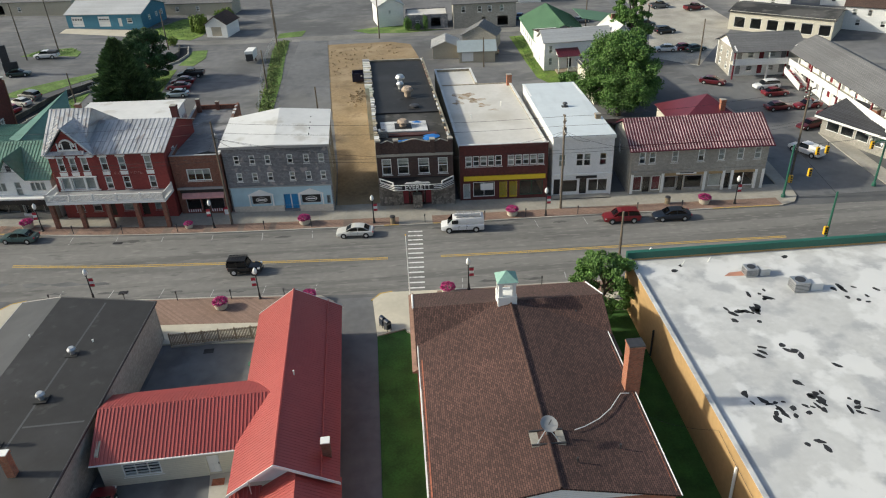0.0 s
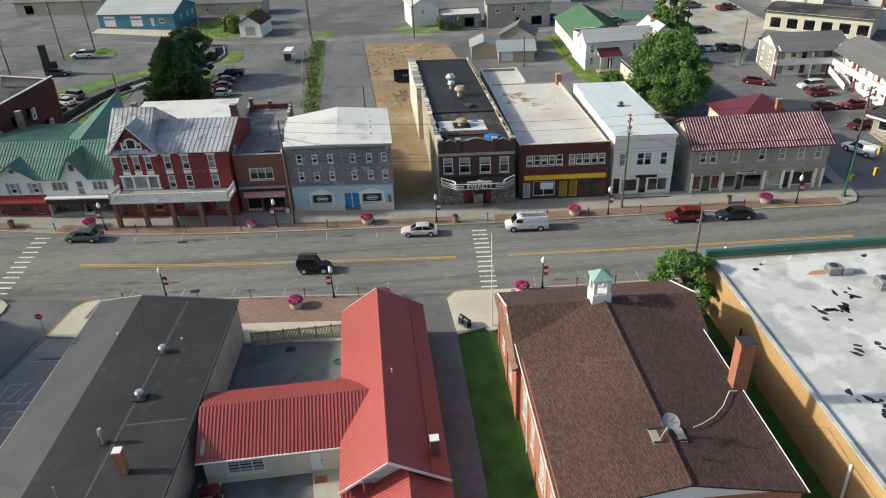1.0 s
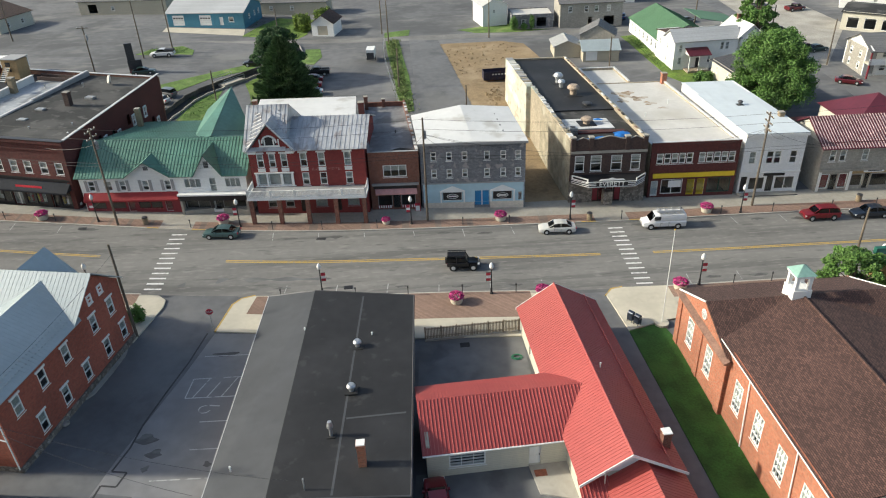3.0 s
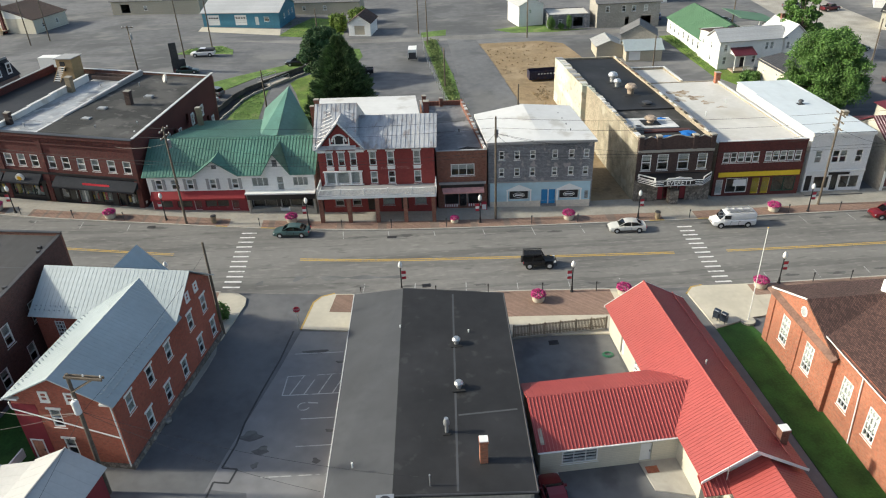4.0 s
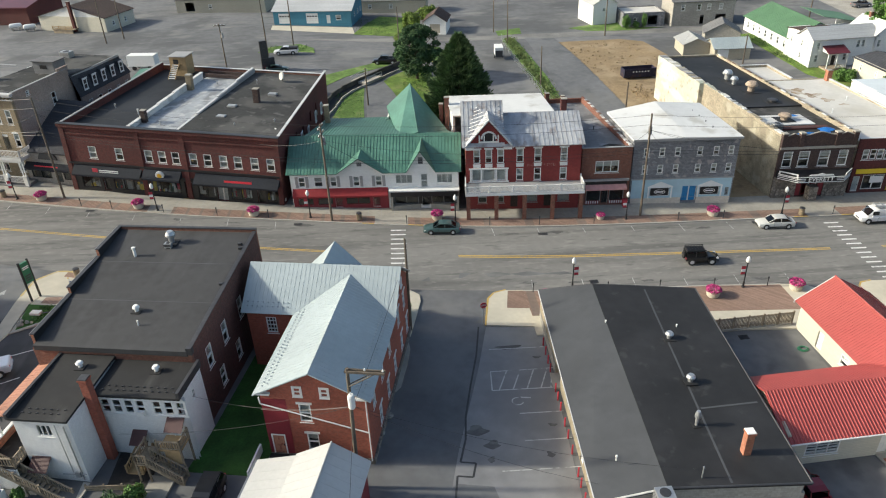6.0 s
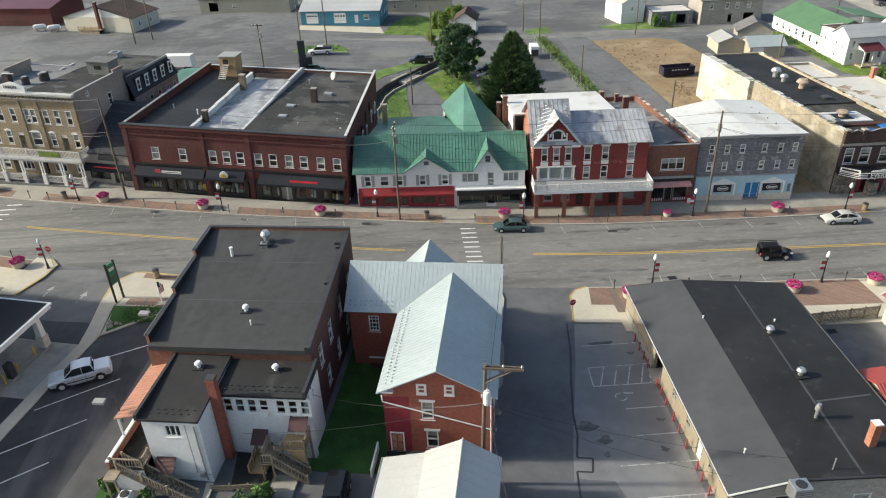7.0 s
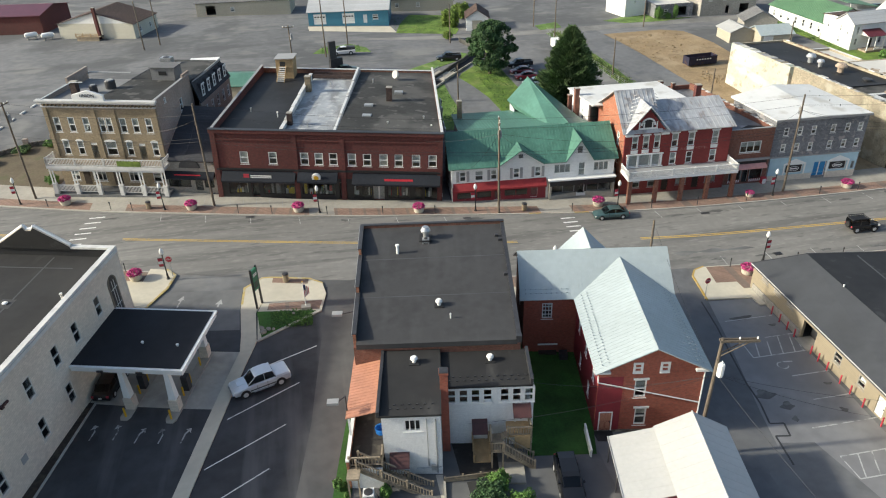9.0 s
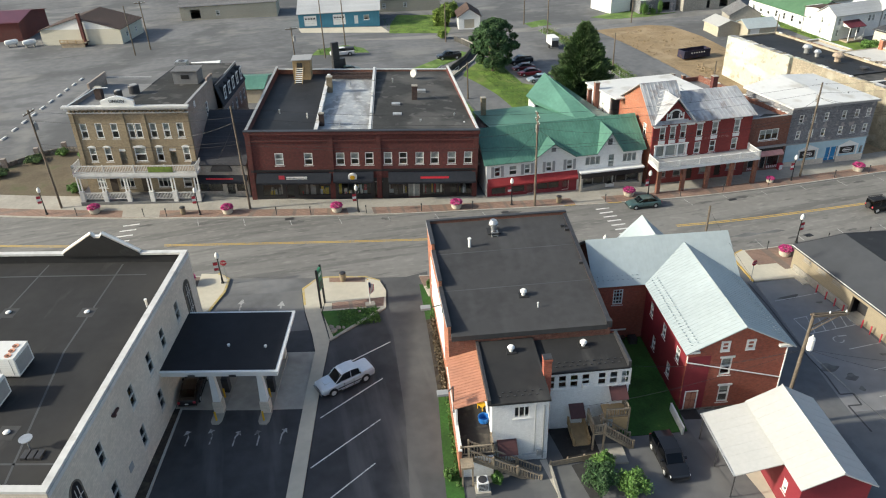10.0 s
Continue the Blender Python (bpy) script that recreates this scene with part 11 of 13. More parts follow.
four_walls(r, 10.5, 8, DOWN, 3.2, "block_grey", S=[(3, 0.8, 1.0, 1.2), (7.5, 0.2, 2.4, 2.2, "none")])
flat_roof(r, 10.5, 8, 3.0, "roof_stained")
simple_house("house", "white house on the far edge of the lots", 26, 206, -6, 14, 8, 4.5, 7, "siding_white", "shingle_grey", "x", S=[(3, 1, 1, 1.4), (7, 1, 1, 1.4), (11, 1, 1, 1.4)])

# motel: two wings round a court, each with an upper gallery
def motel_wing(name, label, x, y, rz, w, d, hip=False):
    r = lot(name, label, x, y, rz, "motel")
    ops = []
    k = 0
    u = 1.6
    while u < w - 1.2:
        ops.append((u, 3.3, 1.2, 1.1) if k % 2 else (u, 2.75, 0.95, 2.0, "none"))
        ops.append((u, 0.7, 1.2, 1.1) if k % 2 else (u, 0.15, 0.95, 2.0, "none"))
        if not k % 2:
            door(r, pose(u, 0.1, 2.75), 0.95, 2.0, "maroon" if k % 4 else "trim_grey")
            door(r, pose(u, 0.1, 0.15), 0.95, 2.0, "maroon" if k % 4 else "trim_grey")
        u += 2.1
        k += 1
    four_walls(r, w, d, DOWN, 5.2, "siding_white", S=ops, W=[(2, 3.0, 1.0, 1.3), (d - 2.5, 3.0, 1.0, 1.3), (2, 0.8, 1.0, 1.3), (d - 2.5, 0.8, 1.0, 1.3)], mats={"W": "block_tan"})
    slope(r, [(-0.5, -2.2, 5.0), (w + 0.5, -2.2, 5.0), (w + 0.5, d / 2 - 0.8, 7.4), (-0.5, d / 2 - 0.8, 7.4)], 0.15, "shingle_grey")
    slope(r, [(w + 0.5, d + 0.5, 5.0), (-0.5, d + 0.5, 5.0), (-0.5, d / 2 - 0.8, 7.4), (w + 0.5, d / 2 - 0.8, 7.4)], 0.15, "shingle_grey")
    gable_wall(r, [(-2.0, 5.18), (d, 5.18), (d / 2 - 0.8, 7.2)], 0.3, "siding_white", pose(0.3, 0, 0, 0, 0, 90))
    part("gallery", box(bm_new(), -0.3, w + 0.3, -1.9, 0, 2.5, 2.75), M["siding_cream"], r)
    part("gallery_front", box(bm_new(), -0.3, w + 0.3, -1.95, -1.85, 2.4, 3.6), M["siding_white"], r)
    n = max(2, int(w / 5))
    for i in range(n + 1):
        u = w * i / n
        part("gallery_post", box(bm_new(), u - 0.12, u + 0.12, -1.95, -1.7, -0.3, 5.0), M["white"] if i % 2 else M["maroon"], r)
    return r


motel_wing("motel", "white two-storey motel wing with grey roof and gallery", 63.3, 132.6, -4, 13.0, 8.0)
r = motel_wing("motel", "long motel wing with an open gallery and grey roof", 75.4, 131.0, -93.7, 46.0, 8.0)
bm = bm_new()
st = lot("motel_stair", "red outside stair up to the motel gallery", 71.6, 126.6, -63, "stair")
for i in range(12):
    part("tread", box(bm_new(), i * 0.3, i * 0.3 + 0.32, -0.8, 0.8, 2.55 - i * 0.21 - 0.1, 2.55 - i * 0.21), M["banner_red"], st)
for s in (-0.9, 0.8):
    bm = bm_new()
    vs = [bm.verts.new((x, s + t, z)) for x, z0 in ((0, 2.3), (3.7, -0.2)) for t in (0, 0.1) for z in (z0, z0 + 1.2)]
    for q in ((0, 1, 3, 2), (4, 6, 7, 5), (0, 4, 5, 1), (2, 3, 7, 6), (1, 5, 7, 3), (0, 2, 6, 4)):
        bm.faces.new([vs[i] for i in q])
    part("stair_wall", bm, M["white"], st)
r = lot("diner", "low diner with large windows and a charcoal roof", 66.8, 104.6, -66, "restaurant")
four_walls(r, 16.5, 12, DOWN, 3.2, "block_tan", S=[(2.0 + i * 2.5, 0.9, 2.2, 1.6, "shop", "white") for i in range(6)])
slope(r, [(-0.8, -1.0, 3.1), (17.0, -1.0, 3.1), (17.0, 6, 4.6), (-0.8, 6, 4.6)], 0.15, "shingle_dark")
slope(r, [(17.0, 13, 3.1), (-0.8, 13, 3.1), (-0.8, 6, 4.6), (17.0, 6, 4.6)], 0.15, "shingle_dark")
part("fascia", box(bm_new(), -0.8, 17.0, -1.1, -1.0, 2.8, 3.12), M["white"], r)
gable_wall(r, [(0, 3.18), (12, 3.18), (6, 4.5)], 0.3, "block_tan", pose(0.3, 0, 0, 0, 0, 90))
chimney(r, 6, 3.4, 3.5, 5.2, 1.2, "brick_orange")
simple_house("house", "white house beside the diner", 73, 100, -20, 9, 12, 5.5, 8, "siding_white", "shingle_grey", "y", S=[(3, 3, 1, 1.4), (6, 3, 1, 1.4)], W=[(3, 3, 1, 1.4), (8, 3, 1, 1.4)])
# further houses past the motel
r = simple_house("garage", "long cream garage with worn bays and a black roof", 76.0, 163.5, -40, 22, 12, 4.0, 4.8, "siding_cream", "tar", "x", S=[(2.4 + i * 3.6, 0.4, 2.4, 2.4, "shop", "white") for i in range(6)], cat="garage")
for x, y, rz, w, d, wm, rm, lb in ((100, 158, -35, 12, 9, "siding_white", "shingle", "white house with a brown roof and balcony"), (88, 185, -30, 12, 9, "siding_white", "shingle_grey", "white house with a grey roof"), (108, 182, -30, 11, 9, "siding_white", "roof_maroon", "white house with a red roof"), (124, 170, -30, 11, 9, "siding_cream", "shingle_grey", "cream house with a grey roof"), (118, 198, -20, 12, 9, "siding_white", "shingle_pale", "white house with a pale roof"), (98, 205, -20, 11, 9, "siding_white", "shingle_dark", "white house with a dark roof"), (70, 212, -10, 14, 9, "siding_white", "shingle_grey", "white house far behind the lots"), (128, 142, -30, 12, 9, "siding_white", "shingle", "white house with a brown roof")):
    simple_house("house", lb, x, y, rz, w, d, 5.0, 7.6, wm, rm, "x", S=[(2, 3, 1, 1.4), (5, 3, 1, 1.4), (9, 3, 1, 1.4), (3, 0.8, 1, 1.4), (8, 0.8, 1, 1.4)], W=[(3, 3, 1, 1.4), (6, 3, 1, 1.4)])
# far to the west
r = simple_house("clubhouse", "cream block building with a brown shingle roof", -150.5, 204.2, -19, 20.5, 12, 3.6, 6.4, "siding_cream", "shingle", "y", E=[(3, 1, 1, 1.2), (8, 1, 1, 1.2)], cat="building", gable_m="siding_white")
chimney(r, 11.2, -0.6, 0, 7.6, 0.7, "brick_dark")
part("deck", box(bm_new(), 6, 12, -2.6, 0, 0.6, 0.8), M["wood"], r)
railing(r, (6, -2.6, 0.8), (12, -2.6, 0.8), 0.9, "wood_new", 2.0, 0.3)
part("deck_skirt", box(bm_new(), 6, 12, -2.5, -2.4, DOWN, 0.6), M["wood"], r)
simple_house("store_building", "large brown metal building with a red roof", -186, 218, -12, 30, 16, 4.6, 6.0, "brick_dark", "roof_maroon", "x", S=[(5, 1, 1, 1.2), (12, 1, 1, 1.2)], cat="building")
simple_house("outbuilding", "tan outbuilding with a grey roof", -118, 218, -8, 26, 10, 3.6, 5.6, "siding_tan", "shingle_grey", "x", S=[(4, 0.2, 2.6, 2.4, "none"), (10, 0.9, 1, 1.2)], cat="building")
simple_house("garden_shed", "green-roofed shed behind the hotel", -108, 142.5, -15, 8, 9, 2.6, 3.6, "siding_tan", "roof_green", "x", cat="shed")
r = lot("propane_tank", "white propane tanks on a gravel pad", -158, 206, 20, "tank")
for dx, dy in ((0, 0), (3.6, -3.2)):
    bm = bm_new()
    prof = [(0.05, -1.6), (0.5, -1.45), (0.65, -1.1), (0.65, 1.1), (0.5, 1.45), (0.05, 1.6)]
    lathe(bm, 0, 0, prof, 14)
    bmesh.ops.rotate(bm, verts=bm.verts, matrix=Matrix.Rotation(math.pi / 2, 3, "Y"))
    bmesh.ops.translate(bm, verts=bm.verts, vec=(dx, dy, 1.0))
    tk = part("tank", bm, M["white"], r, smooth=True)
    for k in (-0.9, 0.9):
        part("saddle", box(bm_new(), dx + k - 0.15, dx + k + 0.15, dy - 0.5, dy + 0.5, -0.3, 0.6), M["concrete"], tk)
r = lot("box_trailer", "white box trailer parked behind the store", -113.8, 158.8, -8, "trailer")
part("trailer_box", box(bm_new(), 0, 6.0, 0, 2.4, 0.7, 3.0), M["white"], r)
for u in (1.2, 4.6):
    part("wheel", tube(bm_new(), (u, -0.02, 0.3), (u, 0.25, 0.3), 0.45, 14), M["rubber"], r)
    part("wheel", tube(bm_new(), (u, 2.2, 0.3), (u, 2.42, 0.3), 0.45, 14), M["rubber"], r)
r = lot("pylon_sign", "dark roadside pylon sign with blank panels", -83.6, 156.2, 20, "sign")
part("pylon_base", box(bm_new(), -1.4, 1.4, -0.5, 0.5, -0.3, 2.4), M["metal_dark"], r)
part("pylon_panel", box(bm_new(), -1.3, 0.2, -0.35, 0.35, 2.4, 6.0), M["metal_dark"], r)
r = lot("dumpster", "long dark navy roll-off dumpster on the dirt lot", -10.3, 140.6, 2, "dumpster")
bm = wall_mesh(bm_new(), 6.6, 0.2, 1.9, 0.08, [])
part("side_panel", bm, M["dumpster_blue"], r)
part("side_panel", wall_mesh(bm_new(), 6.6, 0.2, 1.9, 0.08, [], pose(0, 2.4, 0)), M["dumpster_blue"], r)
part("end_panel", box(bm_new(), 0, 0.08, 0.08, 2.4, 0.2, 1.9), M["dumpster_blue"], r)
part("end_panel", box(bm_new(), 6.52, 6.6, 0.08, 2.4, 0.2, 1.9), M["dumpster_blue"], r)
part("floor_panel", box(bm_new(), 0.08, 6.52, 0.08, 2.4, 0.2, 0.3), M["roof_copper"], r)
for i in range(8):
    u = 0.4 + i * 0.83
    part("rib", box(bm_new(), u - 0.06, u + 0.06, -0.08, 0, 0.25, 1.85), M["dumpster_blue"], r)
for k in range(6):
    part("marking", box(bm_new(), 1.7 + k * 0.62, 2.0 + k * 0.62, -0.1, -0.08, 1.25, 1.5), M["white"], r)

# drainage ditch walls and footbridge
# the taller wall of the ditch is much darker than the other
M["ditch_stone"] = mat("dark_wall_stone", (0.06, 0.058, 0.052), 0.9, var=0.4, big=0.5, small=4, bump=0.5)
dw = thing("ditch_wall", "low concrete walls of a curving drainage ditch", "wall", pose(0, 0, 0), "", "structure")
for path, top, mt in ((beside(DITCH, 1.0), 1.0, "ditch_stone"), (beside(DITCH, -1.0), 0.35, "pad")):
    for p, q in zip(path, path[1:]):
        p, q = Vector(p), Vector(q)
        L = (q - p).length
        z = min(gz(*p), gz(*q))
        part("wall_segment", box(bm_new(), 0, L + 0.1, -0.12, 0.12, -1.0, top), M[mt], dw, at=pose(p.x, p.y, z, 0, 0, math.degrees(math.atan2(q.y - p.y, q.x - p.x))))
r = lot("footbridge", "small concrete bridge with pipe rails over the ditch", -64.1, 145.2, 53, "bridge")
part("bridge_deck", box(bm_new(), 0, 5.4, -2.0, 2.0, -0.2, 0.35), M["concrete"], r)
for s in (-1.9, 1.9):
    bm = bm_new()
    for a, b in (((0, s, 0.3), (0, s, 1.3)), ((5.4, s, 0.3), (5.4, s, 1.3)), ((0, s, 1.3), (5.4, s, 1.3)), ((0, s, 0.8), (5.4, s, 0.8))):
        tube(bm, a, b, 0.05, 6)
    part("pipe_rail", bm, M["metal"], r)
# chain fence along the weed strip
fn = thing("chain_fence", "rusty wire fence with steel posts along the weeds", "fence", pose(0, 0, 0))
fp = [(-27.4, 129), (-28.2, 136), (-29.2, 145), (-30.2, 156), (-30.6, 166), (-30.4, 175)]
for p, q in zip(fp, fp[1:]):
    for k in range(3):
        x, y = p[0] + (q[0] - p[0]) * k / 3, p[1] + (q[1] - p[1]) * k / 3
        z = gz(x, y)
        part("post", tube(bm_new(), (x, y, z - 0.2), (x, y, z + 1.5), 0.04, 6), M["metal"], fn)
    bm = bm_new()
    for hh in (0.3, 0.7, 1.1, 1.45):
        tube(bm, (*p, gz(*p) + hh), (*q, gz(*q) + hh), 0.015, 4)
    part("wire", bm, M["metal"], fn)


# ---- trees and plants ----
def leaf_mesh(name, pts, size, material, seed, droop=0.0, dirs=None, slim=0.6, facing=None, loose=0.7):
    """Many small leaf quads round given points, turned at random; facing: the way the leaves of each clump look."""
    g = np.random.default_rng(seed)
    n = len(pts)
    a = g.normal(size=(n, 3))
    a /= np.linalg.norm(a, axis=1)[:, None]
    if dirs is not None:
        a = np.asarray(dirs) + 0.35 * a
        a /= np.linalg.norm(a, axis=1)[:, None]
    b = np.cross(a, g.normal(size=(n, 3)))
    b /= np.linalg.norm(b, axis=1)[:, None]
    if facing is not None:
        f = np.asarray(facing) + loose * 1.5 * g.normal(size=(n, 3))
        f /= np.linalg.norm(f, axis=1)[:, None]
        a = np.cross(f, g.normal(size=(n, 3)) if dirs is None else np.cross(np.asarray(dirs), f) + 0.3 * g.normal(size=(n, 3)))
        a /= np.linalg.norm(a, axis=1)[:, None]
        b = np.cross(f, a)
    a[:, 2] -= droop
    s = size * g.uniform(0.6, 1.3, (n, 1))
    P_ = np.asarray(pts)
    v = np.empty((n * 4, 3))
    v[0::4], v[1::4], v[2::4], v[3::4] = P_ - a * s, P_ + b * s * slim, P_ + a * s, P_ - b * s * slim
    me = bpy.data.meshes.new(name)
    f = np.arange(n * 4).reshape(n, 4)
    me.from_pydata(v.tolist(), [], f.tolist())
    me.materials.append(material)
    return me


def broadleaf(name, label, x, y, h, rad, lobes, leaves, size, seed, leaf="leaf", trunk=0.35, squash=0.8, low=0.25):
    r = lot(name, label, x, y, 0, "tree")
    g = np.random.default_rng(seed)
    bm = bm_new()
    tube(bm, (0, 0, -0.5), (0.1, 0.05, h * 0.35), trunk, 9, trunk * 0.75)
    tube(bm, (0.1, 0.05, h * 0.35), (0.0, 0.1, h * 0.8), trunk * 0.75, 8, trunk * 0.2)
    part("trunk", bm, M["bark"], r)
    pts, look_out = [], []
    for i in range(lobes):
        t = g.uniform(low, 1.0)
        wid = rad * math.sin(math.pi * (0.18 + 0.74 * t)) ** 0.8
        an = 2.4 * i + g.uniform(-0.4, 0.4)
        rr = wid * g.uniform(0.3, 1.0) ** 0.7 * (1 + 0.16 * math.sin(3 * an + seed))
        c = np.array([rr * math.cos(an), rr * math.sin(an), h * (0.12 + 0.8 * t)])
        lr = rad * g.uniform(0.10, 0.24)
        k = leaves // lobes
        d = g.normal(size=(k, 3))
        d /= np.linalg.norm(d, axis=1)[:, None]
        d[:, 2] = np.abs(d[:, 2]) * np.where(g.uniform(size=k) < 0.75, 1, -1)
        lump = 1 + 0.22 * np.sin(d[:, :1] * 6 + i) * np.cos(d[:, 1:2] * 7 + 2 * i)
        q = c + d * lr * lump * g.uniform(0.35, 1.15, (k, 1)) ** 0.6 * np.array([1, 1, squash])
        pts.append(q)
        look_out.append(d + np.array([0, 0, 0.5]))
        if i % 3 == 0:
            bm = bm_new()
            tube(bm, (0.05, 0.05, h * (0.2 + 0.3 * t)), tuple(c), trunk * 0.3, 6, 0.04)
            part("limb", bm, M["bark"], r)
    part("crown", leaf_mesh("crown", np.concatenate(pts), size, M[leaf], seed, facing=np.concatenate(look_out)), None, r)
    return r


def conifer(name, label, x, y, h, rad, leaves, size, seed):
    r = lot(name, label, x, y, 0, "tree")
    g = np.random.default_rng(seed)
    part("trunk", tube(bm_new(), (0, 0, -0.5), (0, 0, h * 0.92), 0.4, 9, 0.05), M["bark"], r)
    br = 420
    pts, dirs = [], []
    k = leaves // br
    for i in range(br):
        t = (i + g.uniform(0, 1)) / br
        zb = h * (0.06 + 0.92 * t)
        L = rad * (1 - t) ** 0.75 * g.uniform(0.72, 1.12) + 0.25
        an = 2.39996 * i + g.uniform(-0.2, 0.2)
        u = g.uniform(0.15, 1, k) ** 0.6
        side = g.normal(0, 0.22, k) * (0.5 + L * 0.25)
        z = zb + u * L * 0.30 - (u ** 2) * L * 0.15 + g.normal(0, 0.16, k)
        dirs.append(np.tile([[math.cos(an), math.sin(an), 0.8]], (k, 1)) + np.stack([-side * math.sin(an), side * math.cos(an), np.zeros(k)], 1) * 0.8)
        pts.append(np.stack([u * L * math.cos(an) - side * math.sin(an), u * L * math.sin(an) + side * math.cos(an), z], 1))
    part("crown", leaf_mesh("crown", np.concatenate(pts), size, M["leaf_dark"], seed, 0.0, np.concatenate(dirs), 0.22), None, r)
    return r


def shrub(name, label, x, y, h, rad, leaves, size, seed, leaf="leaf", cat="bush"):
    r = lot(name, label, x, y, 0, cat)
    g = np.random.default_rng(seed)
    d = g.normal(size=(leaves, 3))
    d /= np.linalg.norm(d, axis=1)[:, None]
    bump = 0.75 + 0.25 * np.sin(d[:, :1] * 5 + seed) * np.cos(d[:, 1:2] * 4)
    q = d * g.uniform(0.55, 1.05, (leaves, 1)) * bump * np.array([rad, rad, h * 0.6]) + np.array([0, 0, h * 0.45])
    q[:, 2] = np.maximum(q[:, 2], 0)
    part("stem", tube(bm_new(), (0, 0, -0.2), (0, 0, h * 0.6), 0.08, 6, 0.03), M["bark"], r)
    part("foliage", leaf_mesh("foliage", q, size, M[leaf], seed, facing=d + np.array([0, 0, 0.5])), None, r)
    return r


conifer("conifer", "tall dense dark green spruce behind the shops", -45.9, 117.5, 17.6, 7.6, 60000, 0.42, 3)
broadleaf("round_tree", "dark round-crowned evergreen beside the ditch", -52.0, 147.6, 11.2, 5.0, 110, 48000, 0.17, 8, "leaf_ever", low=0.03, squash=0.8)
broadleaf("broadleaf_tree", "large spreading leafy tree with gaps in its crown", 37.3, 117.5, 14.8, 6.9, 210, 90000, 0.16, 12, "leaf", 0.5, squash=0.9, low=0.04)
broadleaf("broadleaf_tree", "tall slender grey-green tree behind the houses", 47.8, 147.0, 14.6, 4.2, 70, 16000, 0.22, 13, "leaf", 0.35, squash=0.7)
broadleaf("broadleaf_tree", "small leafy street tree beside the brick hall", 19.3, 60.6, 7.4, 3.6, 60, 26000, 0.13, 14, "leaf", 0.2, squash=0.7, low=0.03)
for i, (x, y, h, rad, lf) in enumerate(((-51.5, 190, 4.5, 3.0, "leaf_lime"), (-46.5, 199, 4.0, 3.2, "leaf_lime"), (-55, 176.5, 2.2, 1.6, "leaf_lime"), (1.8, 179.6, 3.4, 1.4, "leaf"), (4.3, 179.4, 1.6, 1.0, "leaf"), (6.2, 179.2, 3.8, 0.9, "leaf"), (31.8, 133.5, 2.2, 2.4, "leaf"), (-57.2, 66.4, 2.0, 1.3, "leaf"), (-80.0, 40.6, 2.2, 1.7, "leaf_ever"), (-77.8, 39.4, 2.0, 1.6, "leaf"), (-79.0, 42.2, 1.5, 1.1, "leaf"), (-88.0, 42.9, 1.0, 0.6, "leaf"), (-91.6, 44.4, 0.9, 0.5, "leaf"), (-129.4, 111.4, 1.2, 1.3, "leaf"), (-141.6, 121.0, 1.1, 1.7, "leaf_dark"), (-129.8, 124.2, 1.2, 1.2, "leaf"), (-137.6, 125.0, 1.0, 1.7, "leaf_dark"), (-133.6, 126.4, 1.1, 1.2, "leaf"), (-87.0, 66.0, 1.1, 0.5, "leaf"), (-85.9, 71.8, 1.2, 0.5, "leaf"))):
    shrub("bush", "leafy green bush by the building" if lf == "leaf" else ("wild yellow-green bush among the weeds" if lf == "leaf_lime" else "dark clipped bush near the wall"), x, y, h, rad, int(1800 * rad), 0.11 if rad < 2 else 0.22, 30 + i, lf)
# weeds and vines along the fence: one uncountable growth
g = np.random.default_rng(77)
q = []
for i in range(3600):
    y = g.uniform(127, 176)
    x = np.interp(y, [127, 136, 145, 156, 166, 176], [-26.2, -26.6, -27.2, -27.8, -28.2, -28.4]) + g.normal(0, 0.75)
    q.append((x, y, gz(x, y) + abs(g.normal(0, 0.4)) * (0.4 + 0.9 * math.sin(y * 0.45) ** 4)))
tagged(part("weed_growth", leaf_mesh("weeds", np.array(q), 0.17, M["weed_leaf"], 5)), "tall weeds and vines along the fence", "weeds", "", "stuff")
q = []
for (x0, x1, y0, y1, n, hh) in ((-97.0, -92.6, 66.8, 69.8, 1500, 0.25), (-90.4, -89.2, 43, 72, 900, 0.3), (-68.5, -63.2, 122, 140, 900, 0.2), (-55, -49, 128, 150, 1500, 0.2), (-66, -51, 184, 203, 1200, 0.2), (-86, -77, 170, 175.5, 600, 0.25), (26.4, 28.6, 142, 167, 900, 0.2)):
    for i in range(n):
        x, y = g.uniform(x0, x1), g.uniform(y0, y1)
        if x0 == -90.4:
            x = -89.25 + (y - 53) * 0.187 + g.normal(0, 0.12)
        q.append((x, y, gz(x, y) + 0.05 + abs(g.normal(0, hh * 0.5))))
tagged(part("grass_growth", leaf_mesh("tufts", np.array(q), 0.12, M["tuft"], 6)), "tufts of grass and ground plants", "grass", "", "stuff")
q = []
for i in range(2600):
    y = g.uniform(54.4, 65.4)
    x = -88.9 + (y - 54.4) * 0.152 + g.normal(0, 0.2)
    q.append((x, y, gz(x, y) + 0.1 + abs(g.normal(0, 0.35))))
tagged(part("dry_hedge", leaf_mesh("dry_hedge", np.array(q), 0.13, M["leaf_dry"], 9)), "dry brown low hedge along the brick shop wall", "hedge", "", "stuff")
for x, y, sz in ((-97.7, 66.2, 0.42), (-97.2, 66.6, 0.3), (-97.9, 66.9, 0.3), (-96.7, 66.5, 0.22), (-94.6, 69.0, 0.2)):
    bm = bm_new()
    bmesh.ops.create_icosphere(bm, subdivisions=2, radius=sz)
    for v in bm.verts:
        v.co *= 0.85 + 0.25 * math.sin(v.co.x * 9 + x) * math.cos(v.co.y * 8 + y)
        v.co.z *= 0.7
